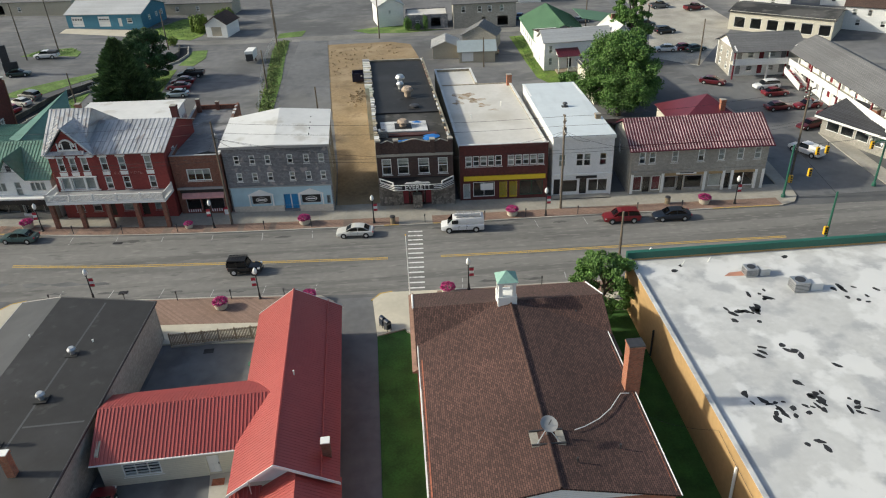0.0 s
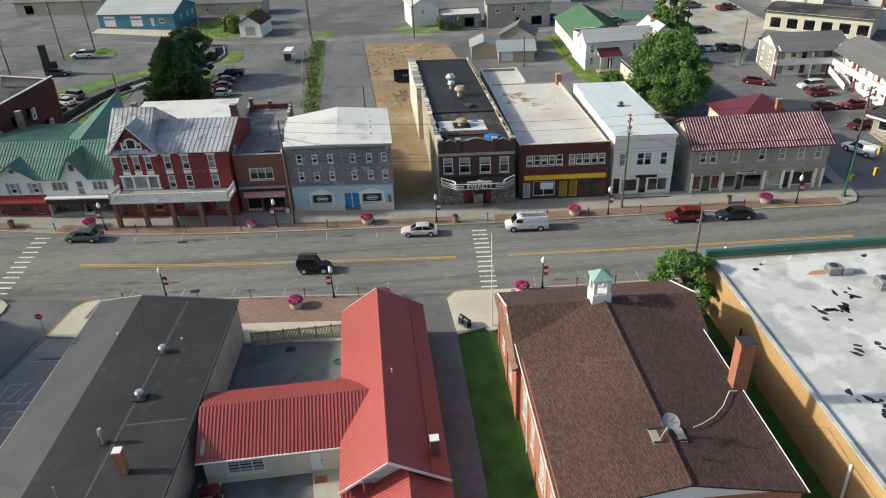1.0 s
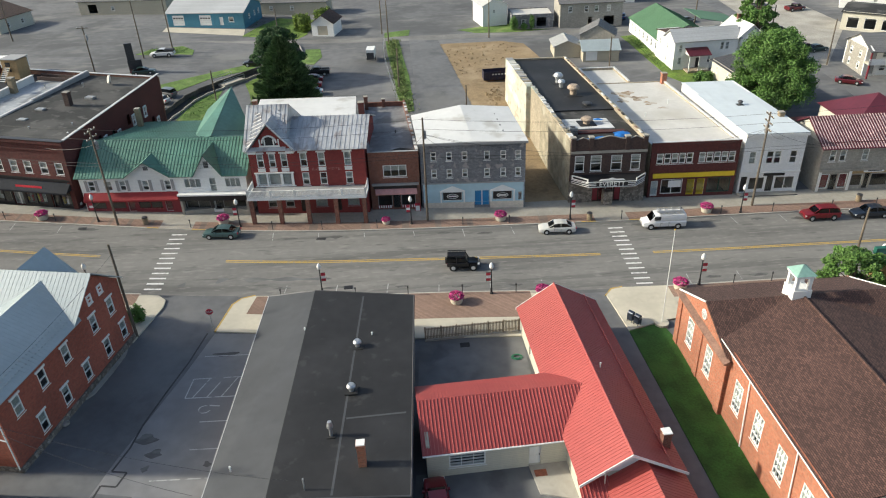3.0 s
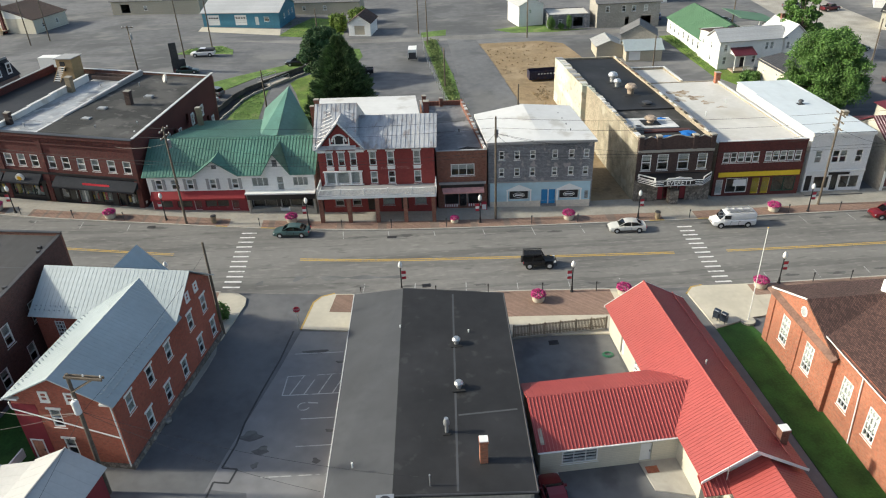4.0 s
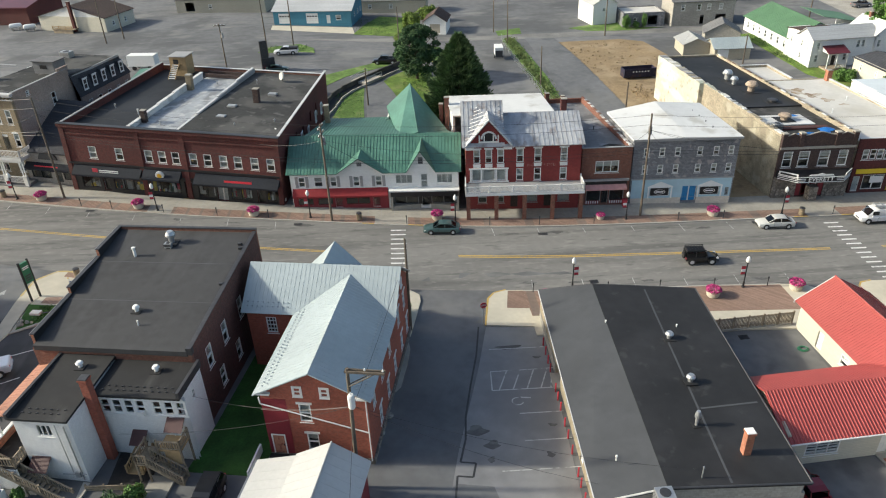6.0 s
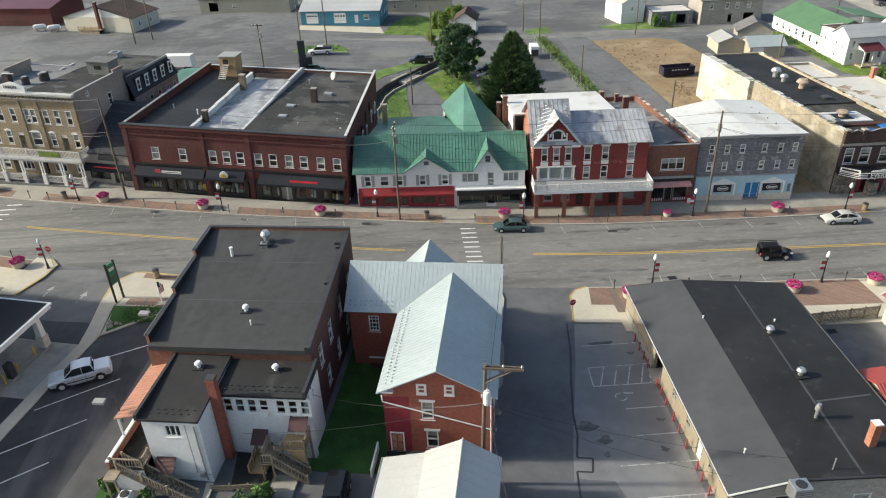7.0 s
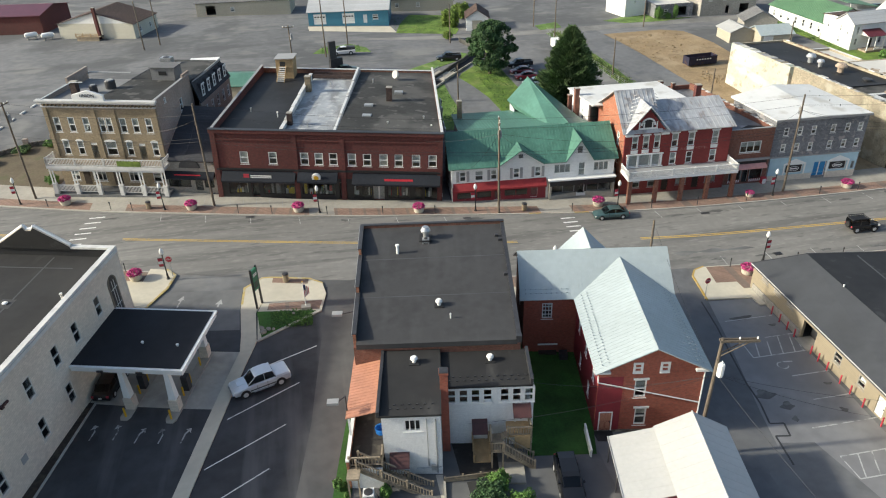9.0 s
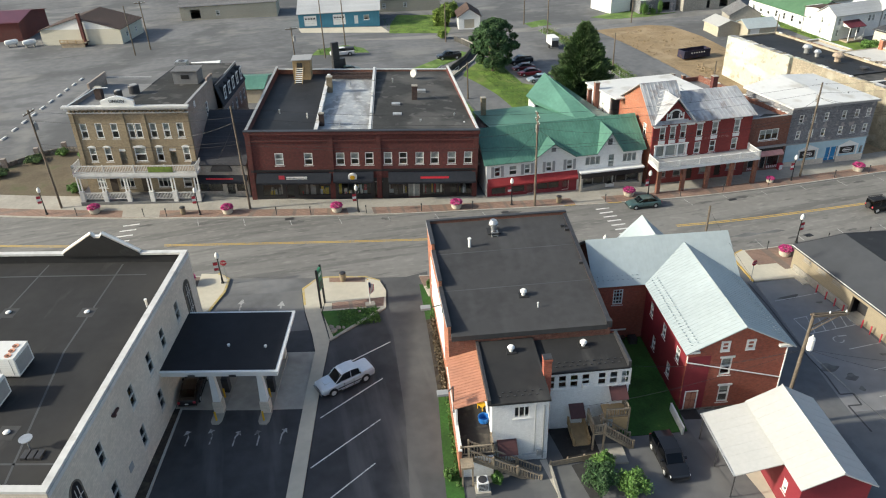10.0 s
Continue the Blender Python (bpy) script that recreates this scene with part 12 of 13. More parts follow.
    tagged(part("boulder", bm, M["stone_plain"], at=pose(x, y, gz(x, y) + 0.3)), "grey rock in the planted island", "rock", "rocks in the island")
# rubble and clods on the dirt lot
bm = bm_new()
for i in range(260):
    x, y = (RB.uniform(-16, 1), RB.uniform(145, 168)) if i < 140 else (RB.gauss(-8.5, 1.0), RB.gauss(133, 1.5))
    s = RB.uniform(0.06, 0.22)
    z = gz(x, y)
    m = pose(x, y, z, RB.uniform(0, 360), RB.uniform(0, 360), RB.uniform(0, 360))
    box(bm, -s, s, -s * 0.7, s * 0.7, -s * 0.5, s * 0.5, m)
tagged(part("rubble", bm, M["dirt"]), "clods of dirt and rubble on the bare lot", "rubble", "", "stuff")
# low stone wall with pillars west of the hotel
lw = thing("garden_wall", "low garden wall with brick pillars beside the hotel", "wall", pose(0, 0, 0), "", "structure")
pp = [(-146.5, 121.5), (-141.6, 124.2), (-137.4, 127.2), (-133.4, 128.2), (-128.8, 126.2), (-127.0, 122)]
for a, b in zip(pp, pp[1:]):
    a, b = Vector(a), Vector(b)
    part("wall_segment", box(bm_new(), 0.3, (b - a).length - 0.3, -0.12, 0.12, -0.5, 0.7), M["stone"], lw, at=pose(a.x, a.y, gz(*a), 0, 0, math.degrees(math.atan2(b.y - a.y, b.x - a.x))))
for p in pp:
    part("pillar", box(bm_new(), -0.35, 0.35, -0.35, 0.35, -0.5, 1.5), M["brick_pink"], lw, at=pose(p[0], p[1], gz(*p)))


# ---- vehicles ----
WHEEL = {}


def wheel_meshes(rad, wid):
    k = (rad, wid)
    if k not in WHEEL:
        bm = bm_new()
        lathe(bm, 0, 0, [(rad * 0.62, -wid / 2), (rad * 0.95, -wid / 2), (rad, -wid * 0.3), (rad, wid * 0.3), (rad * 0.95, wid / 2), (rad * 0.62, wid / 2)], 18)
        bmesh.ops.rotate(bm, verts=bm.verts, matrix=Matrix.Rotation(math.pi / 2, 3, "X"))
        ty = mesh_of("tyre", bm, M["rubber"])
        bm = bm_new()
        lathe(bm, 0, 0, [(rad * 0.16, -wid * 0.56), (rad * 0.58, -wid * 0.53), (rad * 0.64, -wid * 0.45), (rad * 0.64, wid * 0.45), (rad * 0.58, wid * 0.53), (rad * 0.16, wid * 0.56)], 14)
        bmesh.ops.rotate(bm, verts=bm.verts, matrix=Matrix.Rotation(math.pi / 2, 3, "X"))
        WHEEL[k] = (ty, mesh_of("rim", bm, M["alloy"]))
    return WHEEL[k]


def loft(bm, st, n=9):
    """A body lofted through cross-sections (x, half width, low z, high z, shoulder): rounded at the top edges."""
    rings = []
    for x, hw, z0, z1, sh in st:
        zs = z0 + (z1 - z0) * sh
        ring = [(-hw * 0.94, z0), (-hw, z0 + (zs - z0) * 0.3), (-hw, zs), (-hw * 0.9, z1 - (z1 - zs) * 0.15), (-hw * 0.6, z1), (hw * 0.6, z1), (hw * 0.9, z1 - (z1 - zs) * 0.15), (hw, zs), (hw, z0 + (zs - z0) * 0.3), (hw * 0.94, z0)]
        rings.append([bm.verts.new((x, y, z)) for y, z in ring])
    for a, b in zip(rings, rings[1:]):
        m = len(a)
        for i in range(m):
            bm.faces.new((a[i], a[(i + 1) % m], b[(i + 1) % m], b[i]))
    bm.faces.new(rings[0])
    bm.faces.new(rings[-1][::-1])
    return bm


PAINT = {}


def paint(name, col, metal=0.3):
    if name not in PAINT:
        PAINT[name] = mat(name + "_car_paint", col, 0.28, metal, var=0.05, bump=0, spec=0.6)
        PAINT[name].node_tree.nodes["Principled BSDF"].inputs["Coat Weight"].default_value = 0.6
    M[name + "_paint"] = PAINT[name]
    return name + "_paint"


COL = {"silverblue": (0.68, 0.71, 0.74), "silver": (0.56, 0.56, 0.53), "white": (0.72, 0.72, 0.72), "teal": (0.07, 0.13, 0.13), "red": (0.22, 0.012, 0.02), "darkred": (0.13, 0.012, 0.018), "navy": (0.02, 0.03, 0.05), "black": (0.012, 0.012, 0.014), "grey": (0.16, 0.165, 0.17), "blue": (0.05, 0.12, 0.26), "paleblue": (0.35, 0.42, 0.48), "tan": (0.30, 0.27, 0.21), "green": (0.03, 0.06, 0.05)}
# kind: length, width, body stations, cabin stations (x from the rear), wheel radius, wheel places
KINDS = {
    "sedan": (4.85, 1.82, [(0, 0.72, 0.40, 0.80, 0.5), (0.12, 0.86, 0.26, 0.94, 0.6), (0.8, 0.9, 0.2, 0.98, 0.7), (1.4, 0.91, 0.2, 0.97, 0.75), (3.3, 0.91, 0.2, 0.95, 0.75), (4.2, 0.89, 0.2, 0.84, 0.65), (4.7, 0.82, 0.25, 0.72, 0.55), (4.85, 0.66, 0.34, 0.6, 0.5)], [(0.55, 0.72, 0.92, 0.98, 0.5), (1.15, 0.76, 0.92, 1.36, 0.35), (1.7, 0.77, 0.92, 1.45, 0.3), (2.4, 0.77, 0.92, 1.46, 0.3), (2.85, 0.76, 0.92, 1.38, 0.35), (3.55, 0.74, 0.9, 0.96, 0.5)], 0.33, (0.95, 3.85)),
    "suv": (4.8, 1.9, [(0, 0.8, 0.45, 1.0, 0.6), (0.1, 0.9, 0.32, 1.06, 0.7), (0.9, 0.94, 0.28, 1.08, 0.75), (3.4, 0.94, 0.28, 1.06, 0.75), (4.3, 0.92, 0.28, 0.98, 0.65), (4.7, 0.84, 0.34, 0.86, 0.55), (4.8, 0.7, 0.42, 0.74, 0.5)], [(0.15, 0.78, 1.04, 1.12, 0.5), (0.4, 0.8, 1.04, 1.6, 0.3), (1.2, 0.81, 1.04, 1.7, 0.25), (2.6, 0.81, 1.04, 1.7, 0.25), (3.0, 0.8, 1.04, 1.58, 0.3), (3.6, 0.78, 1.02, 1.08, 0.5)], 0.37, (0.95, 3.8)),
    "van": (5.6, 2.0, [(0, 0.96, 0.4, 1.1, 0.8), (0.1, 1.0, 0.32, 1.14, 0.8), (3.9, 1.0, 0.3, 1.14, 0.8), (4.5, 0.99, 0.3, 1.12, 0.75), (5.3, 0.94, 0.32, 0.98, 0.6), (5.6, 0.8, 0.4, 0.8, 0.5)], [(0.03, 0.92, 1.12, 1.95, 0.6), (0.15, 0.93, 1.12, 2.05, 0.6), (3.4, 0.93, 1.12, 2.08, 0.6), (4.0, 0.9, 1.12, 1.96, 0.5), (4.75, 0.84, 1.1, 1.14, 0.4)], 0.37, (1.05, 4.55)),
    "pickup": (5.5, 1.95, [(0, 0.9, 0.5, 1.12, 0.85), (0.06, 0.95, 0.42, 1.16, 0.85), (2.0, 0.96, 0.38, 1.16, 0.85), (3.6, 0.96, 0.36, 1.12, 0.8), (4.7, 0.94, 0.36, 1.06, 0.7), (5.3, 0.88, 0.4, 0.96, 0.6), (5.5, 0.74, 0.46, 0.84, 0.5)], [(1.85, 0.8, 1.1, 1.2, 0.5), (2.0, 0.82, 1.1, 1.74, 0.3), (2.5, 0.83, 1.1, 1.82, 0.25), (3.3, 0.82, 1.1, 1.8, 0.3), (3.65, 0.81, 1.1, 1.66, 0.3), (4.2, 0.8, 1.06, 1.12, 0.5)], 0.40, (1.05, 4.4)),
    "crew": (5.5, 1.96, [(0, 0.93, 0.55, 1.14, 0.9), (0.05, 0.96, 0.46, 1.18, 0.9), (1.5, 0.97, 0.42, 1.18, 0.9), (3.6, 0.97, 0.4, 1.17, 0.88), (4.6, 0.96, 0.4, 1.14, 0.82), (5.25, 0.93, 0.44, 1.06, 0.72), (5.5, 0.82, 0.5, 0.92, 0.6)], [(1.46, 0.8, 1.15, 1.3, 0.6), (1.56, 0.83, 1.15, 1.8, 0.4), (2.1, 0.84, 1.15, 1.9, 0.35), (3.05, 0.83, 1.15, 1.88, 0.35), (3.3, 0.82, 1.15, 1.78, 0.35), (4.0, 0.82, 1.12, 1.18, 0.5)], 0.41, (1.02, 4.4)),
    "jeep": (4.0, 1.75, [(0, 0.78, 0.55, 1.05, 0.9), (0.06, 0.8, 0.5, 1.08, 0.9), (2.6, 0.8, 0.48, 1.08, 0.9), (2.75, 0.68, 0.5, 1.06, 0.9), (3.7, 0.62, 0.52, 1.02, 0.85), (3.8, 0.6, 0.56, 0.96, 0.8)], [(0.0, 0.74, 1.06, 1.75, 0.7), (0.08, 0.75, 1.06, 1.84, 0.7), (2.2, 0.74, 1.06, 1.84, 0.7), (2.6, 0.72, 1.06, 1.1, 0.7)], 0.42, (0.75, 3.15)),
}


def vehicle(kind, colour, label, x, y, rz, far=False, extras="", group=""):
    L, W_, body, cab, wr, wx = KINDS[kind]
    y = draw_in(x, y)
    at = pose(x, y, gz(x, y) - 0.02, 0, 0, rz) @ Matrix.Translation((-L / 2, 0, 0))
    name = {"sedan": "car", "suv": "suv", "van": "van", "pickup": "pickup_truck", "crew": "pickup_truck", "jeep": "off_road_car"}[kind]
    r = thing(name, label, "car" if kind in ("sedan", "suv", "jeep") else ("van" if kind == "van" else "truck"), at, group)
    pm = paint(colour, COL[colour], 0.0 if colour in ("white", "silver") else 0.35)
    bm = loft(bm_new(), body)
    part("body", bm, M[pm], r, smooth=True)
    bm = loft(bm_new(), cab)
    if kind == "van":
        part("cabin", bm, M[pm], r, smooth=True)
        for s in (-1, 1):
            bm = bm_new()
            box(bm, 3.35, 4.2, s * 0.92 - 0.02, s * 0.92 + 0.02, 1.3, 1.8)
            part("side_window", bm, M["car_glass"], r)
        bm = bm_new()
        face(bm, [(4.08, -0.78, 1.9), (4.08, 0.78, 1.9), (4.74, 0.8, 1.2), (4.74, -0.8, 1.2)])
        part("windscreen", bm, M["car_glass"], r)
        for k in (0.6, 1.6, 2.6, 3.4):
            part("roof_rack_bar", box(bm_new(), k - 0.04, k + 0.04, -0.85, 0.85, 2.2, 2.28), M["metal"], r)
        for s in (-0.75, 0.75):
            part("roof_rack_rail", box(bm_new(), 0.4, 3.6, s - 0.03, s + 0.03, 2.12, 2.2), M["metal"], r)
        part("ladder", box(bm_new(), 0.5, 3.8, 0.2, 0.6, 2.28, 2.34), M["metal"], r)
    else:
        part("window_band", bm, M["car_glass"], r, smooth=True)
        # roof skin and pillars over the glass
        xs = [c[0] for c in cab]
        zt = max(c[3] for c in cab)
        top = [c for c in cab if c[3] > zt - 0.14]
        bm = bm_new()
        prs = [[bm.verts.new((c[0], k * c[1] * 0.84, c[3] + 0.012)) for k in (-1, -0.4, 0.4, 1)] + [bm.verts.new((c[0], k * c[1] * 0.84, c[3] - 0.03)) for k in (1, -1)] for c in top]
        for a, b in zip(prs, prs[1:]):
            for i in range(6):
                bm.faces.new((a[i], a[(i + 1) % 6], b[(i + 1) % 6], b[i]))
        bm.faces.new(prs[0])
        bm.faces.new(prs[-1][::-1])
        part("roof", bm, M[pm] if kind != "jeep" else M["black"], r)
        if not far:
            pmat = M[pm] if kind != "jeep" else M["black"]
            for s in (-1, 1):
                for a, b in zip(cab[:-1], cab[1:]):
                    if abs(a[3] - b[3]) > 0.12:
                        part("pillar", tube(bm_new(), (a[0], s * a[1] * 0.9, a[3]), (b[0], s * b[1] * 0.9, b[3]), 0.045, 5), pmat, r)
                mid = (cab[1][0] + cab[-2][0]) / 2
                part("pillar", tube(bm_new(), (mid, s * cab[1][1] * 1.0, cab[0][2]), (mid, s * cab[1][1] * 0.93, zt - 0.06), 0.045, 5), pmat, r)
    ty, rm = wheel_meshes(wr, 0.24)
    for xx in wx:
        for s in (-1, 1):
            w_ = part("wheel", ty, None, r, at=pose(xx, s * (W_ / 2 - 0.08), wr))
            part("rim", rm, None, w_)
            part("wheel_arch", lathe(bm_new(), 0, 0, [(wr * 1.16, -0.005), (wr * 1.16, 0.012), (wr * 1.02, 0.014)], 16), M["rubber"], r, at=pose(xx, s * (W_ / 2 - 0.005), wr + 0.03, -90 * s, 0, 0))
    if not far:
        for s in (-1, 1):
            part("sill", box(bm_new(), wx[0] + wr * 1.2, wx[1] - wr * 1.2, s * W_ / 2 - 0.03, s * W_ / 2 + 0.012, 0.26, 0.4), M["rubber"], r)
            for k in (0.36, 0.66):
                xd = wx[0] + (wx[1] - wx[0]) * k
                part("door_seam", box(bm_new(), xd - 0.012, xd + 0.012, s * W_ / 2 - 0.03, s * W_ / 2 + 0.004, 0.42, body[2][3] - 0.12), M["rubber"], r)
                part("door_handle", box(bm_new(), xd - 0.2, xd - 0.05, s * W_ / 2 - 0.02, s * W_ / 2 + 0.025, body[2][3] - 0.24, body[2][3] - 0.19), M["black" if colour == "white" else pm], r)
        part("grille", box(bm_new(), L - 0.1, L + 0.005, -W_ * 0.2, W_ * 0.2, body[-1][3] - 0.16, body[-1][3] - 0.02), M["black"], r)
    hl = body[-2]
    for s in (-1, 1):
        part("headlight", box(bm_new(), L - 0.34, L - 0.1, s * W_ * 0.36 - 0.16, s * W_ * 0.36 + 0.16, hl[3] - 0.22, hl[3] - 0.06), M["globe"], r)
        part("tail_light", box(bm_new(), -0.015, 0.1, s * W_ * 0.38 - 0.12, s * W_ * 0.38 + 0.1, body[1][3] - 0.28, body[1][3] - 0.08), M["banner_red"], r)
    if not far:
        for s in (-1, 1):
            part("mirror", box(bm_new(), cab[-2][0] + 0.1, cab[-2][0] + 0.26, s * W_ * 0.52 - 0.1, s * W_ * 0.52 + 0.1, cab[0][2], cab[0][2] + 0.16), M[pm], r)
        part("bumper", box(bm_new(), L - 0.1, L + 0.02, -W_ * 0.36, W_ * 0.36, 0.34, 0.5), M["metal_dark"], r)
        part("number_plate", box(bm_new(), -0.03, 0.0, -0.15, 0.15, 0.55, 0.68), M["white"], r)
    if "bed" in extras:
        part("bed_cover", loft(bm_new(), [(0.04, 0.88, 1.1, 1.24, 0.6), (0.12, 0.92, 1.1, 1.3, 0.7), (1.4, 0.92, 1.1, 1.33, 0.7)]), M[pm], r)
        part("bed_gap", box(bm_new(), 1.41, 1.47, -0.88, 0.88, 1.1, 1.24), M["rubber"], r)
        for s in (-1, 1):
            part("side_step", box(bm_new(), 1.7, 3.6, s * W_ / 2 - 0.02, s * W_ / 2 + 0.1, 0.36, 0.42), M["chrome"], r)
        part("front_bumper", box(bm_new(), L - 0.14, L + 0.06, -W_ * 0.44, W_ * 0.44, 0.46, 0.68), M["chrome"], r)
        part("rear_bumper", box(bm_new(), -0.1, 0.06, -W_ * 0.44, W_ * 0.44, 0.46, 0.64), M["chrome"], r)
        for s in (-1, 1):
            part("side_moulding", box(bm_new(), 1.5, 3.9, s * W_ / 2 - 0.01, s * W_ / 2 + 0.02, 0.6, 0.7), M["metal_dark"], r)
        part("bonnet_bulge", box(bm_new(), 4.1, 4.9, -0.3, 0.3, 1.05, 1.19), M[pm], r)
    if kind == "pickup" and not extras:
        part("bed_floor", box(bm_new(), 0.14, 1.74, -0.76, 0.76, 1.12, 1.168), M["rubber"], r)
        for a, b, c, e in ((0.0, 1.86, -0.9, -0.78), (0.0, 1.86, 0.78, 0.9), (0.0, 0.1, -0.78, 0.78)):
            part("bed_rail", box(bm_new(), a, b, c, e, 1.12, 1.3), M[pm], r)
    if "cap" in extras:
        bm = loft(bm_new(), [(0.04, 0.82, 1.14, 1.74, 0.6), (1.9, 0.84, 1.14, 1.84, 0.6)])
        part("bed_cap", bm, M[extras.split(":")[1]], r)
    if "rack" in extras:
        for k in range(7):
            part("rack_bar", box(bm_new(), 0.1 + k * 0.34, 0.15 + k * 0.34, -0.7, 0.7, 1.95, 2.0), M["black"], r)
        for s in (-0.7, 0.7):
            part("rack_rail", box(bm_new(), 0.05, 2.3, s - 0.03, s + 0.03, 1.93, 2.02), M["black"], r)
        part("spare_wheel", ty, None, r, at=pose(-0.12, 0, 1.0, 0, 0, 90))
    return r


PARK = "cars parked along the street"
vehicle("sedan", "silver", "pale silver sedan parked at the far kerb", -7.7, 81.6, 176, group=PARK)
vehicle("van", "white", "white work van with a roof rack and ladder", 6.3, 81.2, 177, group=PARK)
vehicle("suv", "red", "dark red crossover parked at the far kerb", 27.2, 80.6, 178, group=PARK)
vehicle("sedan", "navy", "dark blue-grey sedan parked at the far kerb", 33.8, 80.3, 178, group=PARK)
vehicle("sedan", "teal", "dark teal sedan parked by the crosswalk", -51.6, 85.5, 174, group=PARK)
vehicle("jeep", "black", "black open off-road car with a roof rack", -20.6, 74.2, -5, extras="rack")
vehicle("crew", "silverblue", "silver crew-cab pickup with a covered bed", -97.85, 58.0, 199, extras="bed")
vehicle("suv", "black", "black estate car parked behind the brick building", -73.3, 41.5, -99)
vehicle("sedan", "black", "dark car waiting under the bank canopy", -111.6, 60.9, 78)
vehicle("pickup", "red", "dark red pickup parked behind the store", -25.9, 38.4, 94)
LOT_ = "cars parked behind the shops"
for k, c, lb, x, y, rz in (("sedan", "paleblue", "pale blue sedan in the rear lot", -44.9, 139.2, 178), ("sedan", "red", "red coupe in the rear lot", -45.4, 143.2, 178), ("sedan", "darkred", "dark red sedan in the rear lot", -45.4, 146.6, 178), ("pickup", "black", "black pickup in the rear lot", -44.6, 150.6, 178), ("sedan", "red", "red sedan beside the brick store", -74.2, 133.4, 150), ("sedan", "silver", "silver sedan beside the brick store", -73.8, 136.8, 155), ("suv", "grey", "grey crossover beside the brick store", -73.4, 140.2, 155), ("sedan", "green", "dark green sedan below the pylon sign", -81.6, 154.6, 8), ("pickup", "black", "dark pickup near the footbridge", -58.6, 158.6, 176)):
    vehicle(k, c, lb, x, y, rz, True, group=LOT_)
vehicle("pickup", "white", "white pickup with a dark bed cap on the lot", -81.2, 168.0, 178, True, "cap:metal_dark", LOT_)
MOT = "cars parked round the motel"
for k, c, lb, x, y, rz in (("suv", "white", "white crossover before the motel", 67.4, 125.2, 184), ("sedan", "red", "dark red sedan before the motel", 67.6, 121.9, 2), ("sedan", "darkred", "dark red sedan in the motel court", 65.2, 115.6, 4), ("sedan", "red", "red sedan in the motel court", 70.4, 115.6, 186), ("sedan", "darkred", "dark red sedan by the diner", 72.6, 111.8, 190), ("sedan", "darkred", "dark red sedan near the diner", 66.6, 107.4, 200), ("sedan", "darkred", "maroon old sedan by the motel gable", 58.8, 129.2, -32), ("sedan", "green", "dark green sedan on the pale lot", 62.6, 148.4, 14), ("sedan", "red", "red sedan on the pale lot", 60.6, 149.6, 14), ("sedan", "white", "white sedan on the pale lot", 56.4, 149.4, 170), ("suv", "black", "black van on the pale lot", 61.0, 163.0, 8), ("pickup", "darkred", "dark pickup on the pale lot", 76.0, 184.5, 15), ("suv", "green", "dark crossover on the pale lot", 58.6, 170, 10), ("pickup", "grey", "grey pickup on the pale lot", 68.4, 189, 10), ("sedan", "grey", "grey sedan far behind the houses", 45.0, 178, 20), ("sedan", "blue", "blue car far behind the houses", 31.0, 186, 70), ("pickup", "tan", "old tan pickup beside the sheds", 19.6, 155.4, 100)):
    vehicle(k, c, lb, x, y, rz, True, group=MOT)
vehicle("pickup", "white", "white pickup with a white cap on the side street", 61.0, 97.8, 115, True, "cap:white")
r = lot("small_trailer", "small white trailer parked by the fence", -33.4, 157.4, -4, "trailer")
part("trailer_box", box(bm_new(), -0.9, 0.9, 0, 3.6, 0.9, 2.6), M["white"], r)
part("trailer_door", box(bm_new(), -0.8, 0.8, -0.04, 0, 0.5, 2.0), M["metal_dark"], r)
for s in (-1, 1):
    part("wheel", tube(bm_new(), (s * 0.8, 1.6, 0.35), (s * 1.0, 1.6, 0.35), 0.35, 14), M["rubber"], r)
part("tow_bar", box(bm_new(), -0.06, 0.06, 3.6, 4.8, 0.5, 0.6), M["metal_dark"], r)


# ---- street furniture ----
def street_lamp():
    r = thing("street_lamp", "black street lamp with a milky acorn globe and banner", "street lamp", pose(0, 0, 0), "street lamps")
    bm = bm_new()
    lathe(bm, 0, 0, [(0.2, 0), (0.2, 0.12), (0.13, 0.2), (0.12, 0.7), (0.075, 0.8), (0.06, 3.1), (0.09, 3.15), (0.09, 3.3)], 10)
    part("pole", bm, M["black"], r)
    bm = bm_new()
    lathe(bm, 0, 0, [(0.1, 3.3), (0.22, 3.45), (0.25, 3.65), (0.2, 3.9), (0.1, 4.05), (0.03, 4.15)], 12)
    part("globe", bm, M["globe"], r, smooth=True)
    bm = bm_new()
    tube(bm, (0, 0, 2.85), (-0.62, 0, 2.85), 0.02, 5)
    tube(bm, (0, 0, 1.75), (-0.62, 0, 1.75), 0.02, 5)
    part("banner_arm", bm, M["black"], r)
    b = part("banner", box(bm_new(), -0.6, -0.1, -0.012, 0.012, 1.78, 2.83), M["banner_red"], r, "red cloth banner")
    part("banner_stripe", box(bm_new(), -0.6, -0.1, -0.016, 0.016, 2.1, 2.45), M["white"], b)
    return r


lamp = street_lamp()
spots = [(-132.2, 104.9, 10), (-111.6, 97.9, 0), (-90.6, 92.8, 0), (-69.3, 90.1, 0), (-49.6, 87.8, 0), (-26.6, 86.0, 0), (-5.3, 84.4, 180), (17.7, 83.2, 180), (43.4, 82.9, 180), (-37.4, 70.2, 180), (-18.0, 67.9, 0), (5.7, 66.8, 180), (26.1, 66.3, 0), (-108.8, 79.2, 0), (-64.0, 72.0, 0)]
lamp.matrix_basis = pose(spots[0][0], spots[0][1], gz(*spots[0][:2]) + 0.11, 0, 0, spots[0][2])
for x, y, rz in spots[1:]:
    y = draw_in(x, y)
